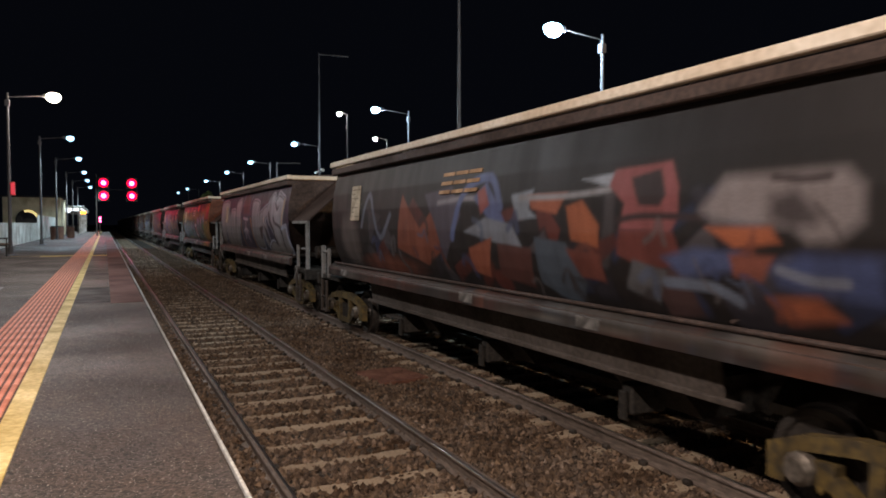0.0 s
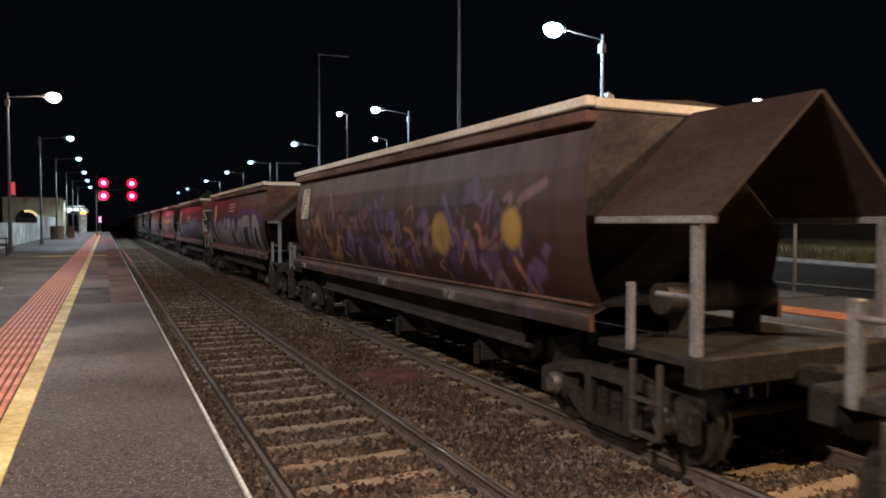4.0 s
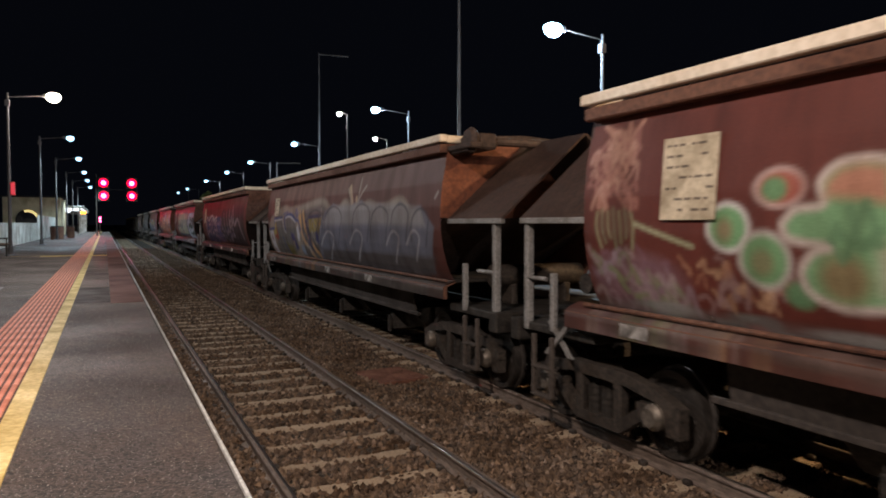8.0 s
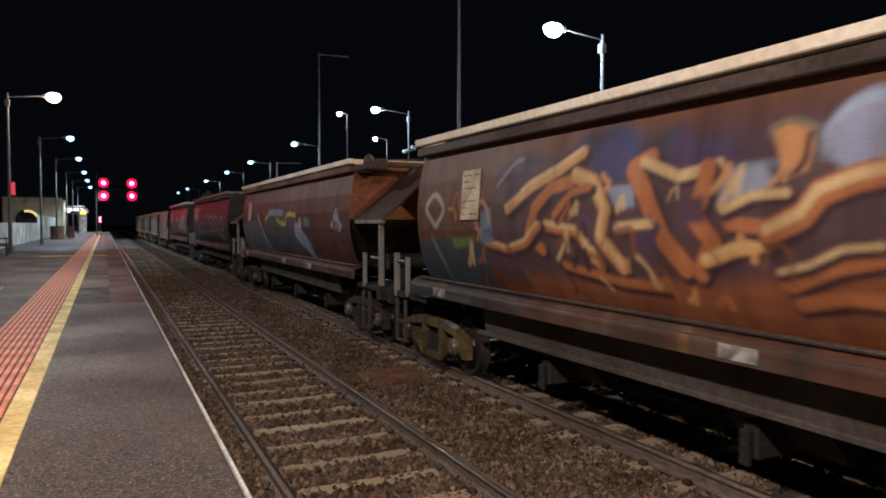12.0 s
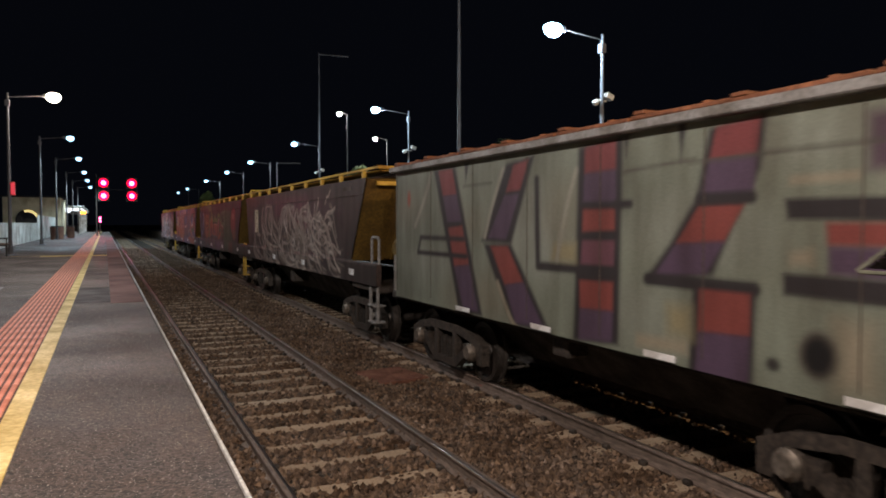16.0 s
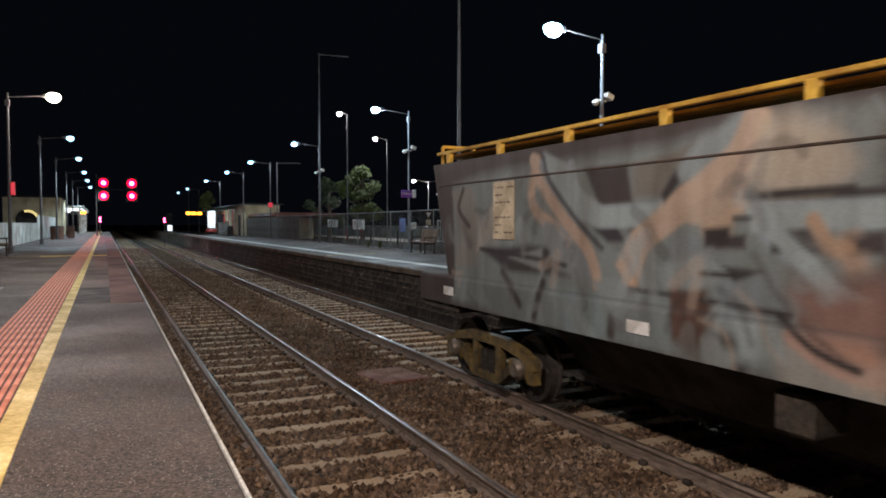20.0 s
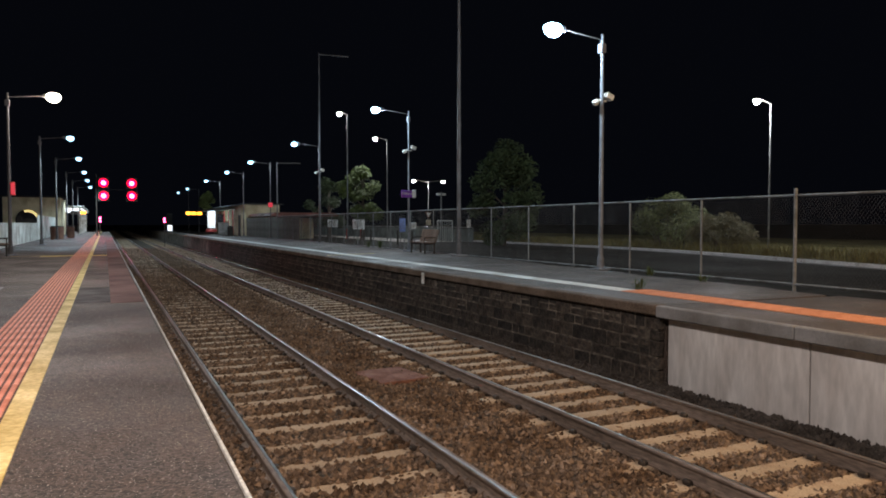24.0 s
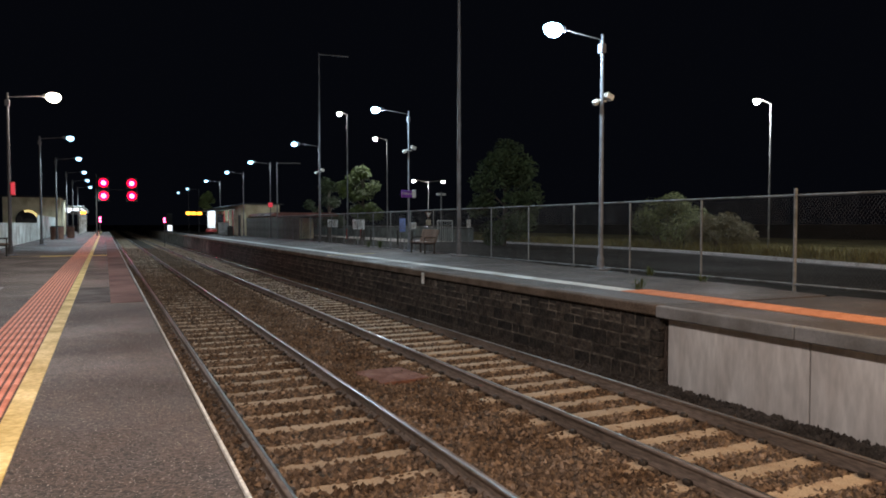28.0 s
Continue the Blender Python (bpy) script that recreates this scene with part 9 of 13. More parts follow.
    c.line([(4.08, 2.63), (3.72, 2.59), (3.40, 2.36), (3.24, 2.05), (3.52, 1.91)], 0.09, lin(62, 42, 46)).line([(4.00, 2.69), (3.64, 2.64), (3.32, 2.42), (3.17, 2.10), (3.45, 1.96)], 0.072, lin(172, 106, 64)).line([(3.65, 2.18), (4.18, 2.12), (4.42, 1.90), (4.51, 1.78)], 0.083, lin(62, 42, 46)).line([(3.58, 2.23), (4.12, 2.17), (4.36, 1.95), (4.46, 1.83)], 0.065, lin(172, 106, 64))
    c.line([(3.54, 2.26), (4.09, 2.20), (4.34, 1.97), (4.44, 1.85)], 0.029, lin(206, 172, 118)).line([(2.24, 1.95), (2.78, 1.89), (3.18, 1.98), (3.48, 2.18)], 0.068, lin(62, 42, 46)).line([(2.15, 2.01), (2.70, 1.94), (3.11, 2.03), (3.40, 2.23)], 0.05, lin(172, 106, 64)).line([(2.11, 2.04), (2.67, 1.97), (3.08, 2.06), (3.36, 2.26)], 0.023, lin(206, 172, 118))
    c.line([(4.17, 2.70), (4.45, 2.62), (4.64, 2.35), (4.56, 2.08), (4.84, 1.80)], 0.104, lin(62, 42, 46)).line([(4.09, 2.75), (4.39, 2.66), (4.58, 2.39), (4.50, 2.12), (4.79, 1.85)], 0.086, lin(196, 140, 84)).line([(4.06, 2.78), (4.36, 2.69), (4.56, 2.42), (4.48, 2.15), (4.77, 1.87)], 0.039, lin(206, 172, 118)).line([(3.78, 2.29), (4.09, 2.52), (4.39, 2.58)], 0.061, lin(62, 42, 46))
    c.line([(3.71, 2.34), (4.02, 2.57), (4.32, 2.62)], 0.043, lin(172, 106, 64)).line([(5.24, 2.78), (5.04, 2.69), (5.20, 2.49), (5.40, 2.09), (5.64, 1.85)], 0.119, lin(62, 42, 46)).line([(5.19, 2.82), (4.98, 2.74), (5.14, 2.53), (5.36, 2.13), (5.61, 1.89)], 0.101, lin(172, 106, 64)).line([(5.17, 2.76), (5.60, 2.61), (5.92, 2.65), (6.03, 2.68)], 0.068, lin(62, 42, 46))
    c.line([(5.11, 2.81), (5.55, 2.65), (5.87, 2.69), (5.99, 2.72)], 0.05, lin(206, 172, 118)).line([(4.81, 2.18), (5.28, 2.21)], 0.061, lin(62, 42, 46)).line([(4.75, 2.22), (5.23, 2.25)], 0.043, lin(206, 172, 118)).line([(5.92, 2.65), (5.86, 2.42), (5.75, 2.29), (5.98, 2.06), (5.81, 1.82)], 0.104, lin(62, 42, 46)).line([(5.87, 2.69), (5.82, 2.46), (5.71, 2.33), (5.94, 2.10), (5.78, 1.85)], 0.086, lin(172, 106, 64))
    c.line([(5.89, 1.91), (6.19, 2.02), (6.51, 2.08)], 0.076, lin(62, 42, 46)).line([(5.85, 1.95), (6.15, 2.05), (6.48, 2.11)], 0.058, lin(206, 156, 90)).line([(5.84, 1.97), (6.14, 2.07), (6.47, 2.13)], 0.026, lin(206, 172, 118)).line([(6.15, 2.22), (6.41, 2.19), (6.62, 2.15)], 0.076, lin(62, 42, 46)).line([(6.11, 2.25), (6.38, 2.23), (6.58, 2.19)], 0.058, lin(172, 106, 64))
    c.line([(6.09, 2.32), (6.36, 2.43), (6.66, 2.44)], 0.054, lin(62, 42, 46)).line([(6.05, 2.36), (6.32, 2.46), (6.63, 2.47)], 0.036, lin(206, 172, 118)).line([(6.51, 2.15), (6.79, 2.27), (6.92, 2.43), (7.19, 2.52), (7.47, 2.56)], 0.112, lin(62, 42, 46)).line([(6.48, 2.19), (6.76, 2.31), (6.89, 2.46), (7.16, 2.55), (7.45, 2.59)], 0.094, lin(172, 106, 64))
    c.line([(6.46, 2.21), (6.74, 2.33), (6.87, 2.48), (7.15, 2.57), (7.44, 2.61)], 0.042, lin(206, 172, 118)).line([(6.66, 1.79), (7.02, 1.94), (7.44, 2.04)], 0.09, lin(62, 42, 46)).line([(6.63, 1.82), (7.00, 1.97), (7.42, 2.07)], 0.072, lin(172, 106, 64)).line([(6.58, 1.87), (6.81, 1.93), (7.07, 2.05), (7.34, 2.08)], 0.043, lin(62, 42, 46))
    c.line([(6.55, 1.90), (6.79, 1.96), (7.05, 2.08), (7.32, 2.11)], 0.025, lin(206, 172, 118)).line([(6.71, 1.64), (7.07, 1.72), (7.41, 1.72)], 0.068, lin(62, 42, 46)).line([(6.69, 1.67), (7.05, 1.75), (7.39, 1.75)], 0.05, lin(172, 106, 64)).line([(3.89, 1.76), (4.77, 1.65), (5.37, 1.65)], 0.061, lin(62, 42, 46)).line([(3.84, 1.81), (4.73, 1.69), (5.34, 1.68)], 0.043, lin(172, 106, 64))
    c.poly([(4.96, 2.17), (5.30, 2.19), (5.29, 2.04), (4.94, 2.01)], lin(82, 62, 80)).poly([(5.56, 2.46), (5.85, 2.47), (5.85, 2.26), (5.56, 2.24)], lin(90, 60, 72), 0.06).poly([(6.47, 2.92), (6.57, 2.98), (6.76, 2.94), (6.83, 2.81), (6.79, 2.62), (6.67, 2.58), (6.55, 2.71)], lin(184, 128, 80), 0.05).curve([(6.45, 2.95), (6.61, 2.99), (6.83, 2.91)], 0.025, lin(118, 106, 84))
    c.curve([(6.78, 2.86), (6.76, 2.70), (6.69, 2.61)], 0.025, lin(62, 42, 46)).poly([(2.04, 2.40), (2.31, 2.46), (2.35, 2.01), (2.02, 2.00)], lin(104, 122, 134)).poly([(2.69, 2.50), (2.76, 2.90), (3.00, 2.95), (3.00, 2.62)], lin(78, 60, 70), 0.06)
    c.fuss(1.2, 6.6, 1.55, 2.75, 50, (lin(206, 172, 118), lin(176, 108, 62), lin(58, 42, 46), lin(96, 70, 84), lin(206, 150, 90), lin(130, 80, 54)), 0.13)
    c.dim, c.low = 1.1, 0.4
    w = round_wagon("hopper_wagon", "orange-brown round-sided grain wagon with a bright mural", 189.6, c, DARK_PANEL, YELLOW_STEEL, False, False, False, True, end_mat=ORANGE_PANEL)
    data_plate(w, 1.76, 2.63, half_round, 0.5, 0.66)

    c = fresh(lin(112, 62, 50), 13)
    c.poly([(-0.13, 2.24), (2.31, 2.37), (4.21, 1.39), (0.14, 1.25)], lin(100, 108, 116), 0.1).poly([(3.43, 2.42), (7.56, 2.51), (8.14, 1.42), (4.40, 1.34)], lin(76, 76, 78), 0.06)
    c.curve([(2.68, 2.49), (3.82, 1.66), (4.21, 1.39)], 0.1, lin(150, 156, 160)).curve([(5.78, 2.40), (5.61, 1.67)], 0.08, lin(100, 96, 92)).curve([(6.80, 2.29), (6.65, 1.62)], 0.08, lin(60, 56, 54)).curve([(7.68, 2.07), (8.56, 1.70), (9.15, 1.25)], 0.22, lin(140, 150, 160), 0.08).curve([(3.83, 2.36), (4.42, 2.52), (5.30, 2.53), (5.46, 2.35), (6.38, 2.24), (6.66, 2.48), (7.56, 2.47)], 0.06, lin(190, 170, 60)).curve([(4.42, 2.58), (6.09, 2.54)], 0.09, lin(120, 150, 166), 0.06).oval(8.67, 2.29, 0.25, 0.12, lin(80, 130, 124), 0.06).oval(8.03, 2.20, 0.15, 0.2, lin(190, 170, 160), 0.05)
    c.scribble(11.17, 2.33, 0.8, 0.45, lin(170, 164, 166), 0.035, 9).wild(8.5, 11.4, 1.5, 2.2, 8, (lin(110, 70, 80), lin(90, 70, 84)), 0.3, 0.5)
    w = round_wagon("hopper_wagon", "brown round-sided grain wagon with pale blue tags", 205.1, c, RUST_PANEL, BOGIE, True, False, False, True, end_mat=ORANGE_PANEL)
    data_plate(w, 1.31, 2.65, half_round, 0.5, 0.6)

    c = fresh(lin(80, 74, 70), 14)
    c.box(0.0, 3.2, 1.42, 2.1, lin(84, 86, 82), 0.15, 0.9).curve([(-0.13, 1.70), (1.37, 1.73), (2.06, 1.69)], 0.02, lin(46, 42, 40))
    c.curve([(0.17, 2.56), (0.46, 2.84), (0.55, 3.00)], 0.1, lin(176, 128, 60)).curve([(0.42, 2.77), (0.75, 2.67), (0.87, 3.01), (1.04, 3.18)], 0.12, lin(190, 142, 66)).curve([(0.91, 2.41), (1.08, 2.54), (1.14, 2.32)], 0.06, lin(150, 146, 138))
    c.curve([(2.37, 2.97), (2.03, 2.91), (1.90, 2.50), (2.03, 2.05), (2.39, 1.78)], 0.09, lin(140, 136, 130)).curve([(2.37, 2.62), (2.20, 2.53), (2.24, 2.17)], 0.07, lin(120, 116, 110)).oval(2.29, 1.67, 0.2, 0.08, lin(140, 56, 40), 0.06)
    for k in range(5):
        s = 3.6 + k * 1.6
        c.curve([(s + 1.1 * (0.25 + 0.13 * j) * math.cos(j * 0.9 + k) * 0.7 + 0.4, 2.15 + 0.55 * (0.2 + 0.1 * j) * math.sin(j * 0.9 + k)) for j in range(9)], 0.08, (lin(140, 136, 130), lin(112, 108, 104))[k % 2], 0.05, 0.9)
    w = round_wagon("hopper_wagon", "dark grey round-sided grain wagon with silver swirls", 220.65, c, DARK_PANEL, BOGIE, True, False, edge_mat=FENCE_STEEL)
    data_plate(w, 1.50, 2.71, half_round, 0.55, 0.6)

    c = fresh(lin(104, 66, 48), 15)
    c.poly([(4.66, 2.79), (7.22, 2.73), (7.21, 1.98), (5.99, 1.87), (4.76, 2.06)], lin(122, 60, 50), 0.06).poly([(4.55, 1.98), (6.01, 1.94), (5.80, 1.54), (4.50, 1.57)], lin(96, 50, 44), 0.1).curve([(0.69, 1.77), (1.26, 1.90), (1.46, 1.75), (0.76, 1.67)], 0.03, lin(140, 118, 60)).curve([(1.87, 2.63), (1.94, 1.66), (2.35, 1.63)], 0.05, lin(140, 136, 132))
    c.shape([(2.64, 2.57), (2.83, 2.63), (2.90, 2.40), (2.75, 2.35)], lin(146, 142, 138), lin(160, 156, 152), lin(34, 26, 26), 0.05).poly([(2.64, 2.23), (2.94, 2.26), (2.77, 1.65), (2.43, 1.62)], lin(138, 134, 130)).poly([(3.10, 2.47), (3.86, 2.37), (3.81, 2.05), (3.31, 1.99), (3.18, 1.58), (2.85, 1.58)], lin(140, 136, 132)).curve([(3.12, 1.99), (3.48, 1.86), (3.65, 1.52)], 0.03, lin(132, 128, 124))
    c.poly([(4.02, 2.22), (4.71, 2.52), (4.75, 2.02), (4.16, 1.97), (4.09, 1.54), (3.76, 1.52)], lin(136, 132, 128)).curve([(3.98, 1.92), (4.55, 1.96), (4.69, 1.66), (4.63, 1.48)], 0.05, lin(120, 114, 110)).shape([(6.13, 2.44), (6.32, 2.41), (6.53, 2.12), (6.78, 2.26), (7.05, 2.28), (6.80, 1.97), (6.76, 1.51), (6.35, 1.54), (6.36, 1.95), (6.12, 1.59)], lin(112, 106, 102), lin(166, 162, 158), lin(34, 26, 26), 0.05)
    c.shape([(7.02, 2.26), (7.24, 2.32), (7.51, 2.26), (7.58, 1.99), (7.79, 1.53), (6.91, 1.55), (6.92, 1.97)], lin(112, 52, 44), lin(150, 62, 50), lin(34, 26, 26), 0.05).oval(7.37, 1.97, 0.1, 0.16, lin(60, 36, 34), 0.06).shape([(7.63, 2.20), (7.85, 2.40), (8.21, 2.45), (8.50, 2.54), (8.80, 2.56), (8.88, 2.33), (8.97, 2.04), (9.13, 1.60), (8.66, 1.58), (7.83, 1.59), (7.70, 1.88)], lin(110, 104, 100), lin(164, 160, 156), lin(34, 26, 26), 0.05)
    c.oval(8.10, 2.23, 0.09, 0.1, lin(70, 62, 60), 0.06).poly([(8.42, 2.23), (8.80, 2.23), (8.79, 2.03), (8.48, 2.05)], lin(128, 122, 118), 0.06).oval(8.52, 1.84, 0.2, 0.13, lin(46, 38, 38), 0.06).oval(8.58, 1.66, 0.12, 0.13, lin(62, 52, 52), 0.06).shape([(8.80, 2.56), (9.05, 2.55), (9.18, 2.40), (9.23, 2.04), (9.36, 1.63), (9.16, 1.61), (9.03, 1.99), (8.91, 2.28)], lin(120, 54, 44), lin(156, 66, 52), lin(34, 26, 26), 0.05)
    c.shape([(9.25, 2.23), (9.53, 2.30), (9.78, 2.26), (9.74, 2.06), (9.46, 1.49), (9.15, 1.58)], lin(112, 48, 40), lin(160, 62, 48), lin(34, 26, 26), 0.05).oval(9.39, 1.82, 0.07, 0.18, lin(66, 40, 38), 0.06).shape([(9.57, 2.46), (9.64, 2.61), (9.79, 2.63), (10.01, 2.50), (10.25, 2.47), (10.51, 2.52), (10.58, 2.56), (10.54, 2.42), (10.45, 2.25), (10.01, 2.26), (10.06, 2.15), (10.55, 2.08), (10.66, 1.86), (10.61, 1.63), (10.12, 1.49), (9.67, 1.52), (9.73, 1.93), (9.85, 2.06)], lin(96, 86, 78), lin(160, 152, 146), lin(34, 26, 26), 0.05)
    c.poly([(9.85, 2.57), (10.11, 2.52), (10.55, 2.57), (10.43, 2.45), (10.11, 2.45)], lin(62, 48, 46), 0.06).curve([(9.96, 2.26), (10.25, 2.14), (10.47, 2.04), (10.55, 2.01)], 0.05, lin(60, 46, 44), 0.05).curve([(9.86, 2.21), (9.74, 2.06), (9.78, 1.93)], 0.05, lin(54, 40, 40)).oval(10.02, 1.73, 0.16, 0.12, lin(66, 56, 52), 0.06)
    c.curve([(5.93, 2.50), (6.20, 2.57), (6.47, 2.26), (6.96, 2.38), (7.25, 2.44), (7.51, 2.38), (7.90, 2.54), (8.33, 2.60), (8.79, 2.68), (9.07, 2.63), (9.25, 2.47), (9.41, 2.37)], 0.04, lin(140, 132, 84), 0.08).curve([(9.41, 2.39), (9.46, 2.60), (9.65, 2.74), (9.95, 2.61), (10.25, 2.56), (10.51, 2.60), (10.69, 2.66), (10.68, 2.49), (10.52, 2.29)], 0.045, lin(150, 138, 84), 0.08)
    c.poly([(10.16, 2.23), (10.60, 2.25), (10.52, 2.12), (10.25, 2.14)], lin(140, 134, 76), 0.1).curve([(10.51, 2.01), (10.74, 1.94), (10.91, 1.87)], 0.08, lin(126, 118, 66), 0.12)
    c.curve([(9.39, 2.45), (9.53, 2.72), (9.73, 2.73), (10.25, 2.58), (10.71, 2.64)], 0.06, lin(156, 150, 100), 0.1).curve([(6.18, 2.44), (6.66, 2.25), (7.30, 2.41), (7.66, 2.31), (8.08, 2.55), (8.41, 2.62), (8.79, 2.67), (9.26, 2.49)], 0.05, lin(160, 152, 112), 0.1).shape([(6.21, 2.42), (6.41, 2.30), (6.67, 2.21), (7.02, 2.36), (7.10, 2.23), (6.78, 1.69), (6.47, 1.61), (6.40, 2.08)], lin(118, 114, 110), lin(158, 154, 148), lin(34, 26, 26), 0.05)
    c.shape([(7.19, 2.32), (7.51, 2.37), (7.63, 2.23), (7.82, 1.76), (7.64, 1.61), (7.09, 1.64), (7.07, 2.03)], lin(112, 52, 44), lin(152, 66, 52), lin(34, 26, 26), 0.05).shape([(7.63, 2.27), (7.90, 2.44), (8.34, 2.52), (8.52, 2.44), (8.40, 2.24), (8.80, 2.23), (8.97, 2.04), (9.01, 1.63), (8.35, 1.58), (7.85, 1.64), (7.64, 1.99)], lin(120, 116, 112), lin(168, 164, 158), lin(34, 26, 26), 0.05)
    c.oval(8.06, 2.18, 0.07, 0.07, lin(36, 29, 29), 0.06).poly([(8.31, 1.83), (8.48, 1.92), (8.76, 1.89), (8.82, 1.66), (8.45, 1.63)], lin(58, 50, 48), 0.05).shape([(8.82, 2.55), (9.09, 2.49), (9.26, 2.32), (9.22, 1.65), (9.05, 1.64), (9.02, 2.08)], lin(104, 50, 42), lin(152, 66, 52), lin(34, 26, 26), 0.05).shape([(9.23, 2.22), (9.41, 2.30), (9.71, 2.27), (9.75, 2.06), (9.62, 1.64), (9.19, 1.65)], lin(120, 50, 40), lin(168, 66, 46), lin(34, 26, 26), 0.05)
    c.oval(9.43, 1.87, 0.06, 0.14, lin(70, 44, 40), 0.06).shape([(9.75, 2.13), (9.96, 2.23), (10.39, 2.11), (10.63, 1.97), (10.65, 1.78), (10.15, 1.57), (9.72, 1.61), (9.74, 1.92)], lin(112, 106, 98), lin(156, 150, 140), lin(34, 26, 26), 0.05).shape([(9.56, 2.54), (9.69, 2.62), (9.96, 2.52), (10.47, 2.50), (10.63, 2.56), (10.56, 2.42), (10.39, 2.23), (9.96, 2.25), (9.71, 2.22)], lin(168, 164, 158), lin(184, 180, 174), lin(34, 26, 26), 0.05)
    c.curve([(9.63, 2.65), (9.85, 2.58), (10.25, 2.47), (10.64, 2.56)], 0.045, lin(36, 29, 29)).curve([(10.11, 2.21), (10.39, 2.24), (10.55, 2.08)], 0.05, lin(36, 29, 29)).oval(10.02, 1.73, 0.1, 0.1, lin(62, 54, 52), 0.06).curve([(10.48, 2.14), (10.74, 1.94), (11.02, 1.86)], 0.07, lin(162, 150, 74), 0.12).poly([(1.80, 2.69), (2.35, 2.71), (2.17, 1.53), (1.54, 1.51)], lin(116, 114, 114), 0.05)
    c.poly([(2.63, 2.87), (3.34, 2.70), (3.23, 1.58), (2.43, 1.48)], lin(108, 106, 106), 0.05).poly([(3.71, 2.54), (4.52, 2.46), (4.16, 1.97), (3.46, 1.50)], lin(112, 110, 110), 0.05).poly([(4.52, 2.38), (4.99, 2.64), (5.28, 2.07), (5.42, 1.64), (4.88, 1.59)], lin(106, 104, 104), 0.05).curve([(2.45, 2.74), (2.27, 1.48)], 0.02, lin(36, 29, 29))
    c.curve([(3.58, 2.65), (3.32, 1.50)], 0.02, lin(36, 29, 29)).curve([(3.80, 2.13), (4.51, 2.18), (4.50, 1.57)], 0.02, lin(36, 29, 29))
    c.low = 0.12
    w = round_wagon("hopper_wagon", "brown round-sided grain wagon with grey and red letters", 236.35, c, DARK_PANEL, BOGIE, False, False)
    data_plate(w, 1.49, 2.65, half_round, 0.5, 0.7)
    logo_bars(w, 5.87, 2.51, half_round, 1.31)
    tag = Solid()
    for cx, cz, w2, h2, glyphs in ((-0.72, 3.06, 0.13, 0.2, "OSKS"), (0.42, 3.0, 0.22, 0.34, "SPZ"), (0.5, 2.62, 0.22, 0.36, "ZOSP"), (0.56, 2.22, 0.2, 0.3, "KPO")):
        for k, g in enumerate(glyphs):
            for stroke in SCRAWL[g]:
                tag.path([(cx + w2 * (k - len(glyphs) / 2 + 0.9 * p), -LEN_A - 0.006, cz + h2 * (q - 0.5 + 0.12 * math.sin(k * 2.0))) for p, q in bend(stroke)], 0.017, 5)
    part("sprayed_scrawl", tag, LOGO, w, "pale scrawl sprayed on the end sheet")

    c = Canvas(0, 9.5, 1.05, 3.1, lin(124, 128, 106), 16)
    for k in range(26):
        c.oval(c.rng.uniform(0, 9.5), c.rng.uniform(1.2, 3.0), c.rng.uniform(.3, .8), c.rng.uniform(.1, .4), (lin(112, 116, 96), lin(140, 142, 122), lin(130, 124, 100))[k % 3], 0.3, 0.5)
    c.poly([(1.51, 3.03), (2.22, 3.03), (3.01, 1.06), (2.33, 1.04)], lin(52, 47, 45), 0.06).poly([(1.67, 3.01), (2.12, 3.01), (2.26, 2.65), (1.82, 2.64)], lin(124, 64, 60)).poly([(1.82, 2.64), (2.26, 2.65), (2.40, 2.28), (1.97, 2.27)], lin(86, 68, 80)).poly([(1.99, 2.19), (2.43, 2.22), (2.63, 1.70), (2.19, 1.66)], lin(130, 68, 58))
    c.poly([(2.19, 1.66), (2.63, 1.70), (2.89, 1.11), (2.47, 1.09)], lin(86, 68, 80)).line([(1.03, 2.04), (2.47, 2.04)], 0.035, lin(52, 47, 45)).line([(0.92, 1.81), (2.55, 1.81)], 0.035, lin(52, 47, 45)).line([(1.03, 2.04), (0.92, 1.81)], 0.03, lin(52, 47, 45)).poly([(3.61, 2.97), (4.23, 3.02), (3.73, 2.01), (2.98, 2.02)], lin(52, 47, 45), 0.06)
    c.poly([(3.77, 2.94), (4.11, 2.98), (3.92, 2.64), (3.60, 2.63)], lin(124, 64, 60)).poly([(3.56, 2.59), (3.90, 2.60), (3.61, 2.06), (3.16, 2.07)], lin(86, 68, 80)).poly([(3.04, 1.99), (3.72, 2.01), (4.57, 1.06), (3.72, 1.04)], lin(52, 47, 45), 0.06).poly([(3.22, 1.97), (3.64, 1.98), (4.00, 1.57), (3.58, 1.51)], lin(130, 68, 58))
    c.poly([(3.58, 1.51), (4.00, 1.57), (4.43, 1.10), (3.83, 1.08)], lin(86, 68, 80)).line([(4.28, 2.74), (4.31, 1.78), (5.23, 1.79)], 0.05, lin(52, 47, 45)).poly([(5.06, 3.02), (5.75, 3.07), (5.71, 1.10), (4.99, 1.05)], lin(52, 47, 45), 0.06).poly([(5.17, 3.01), (5.65, 3.04), (5.65, 2.76), (5.16, 2.75)], lin(124, 64, 60)).poly([(5.16, 2.75), (5.65, 2.76), (5.66, 2.46), (5.14, 2.47)], lin(86, 68, 80))
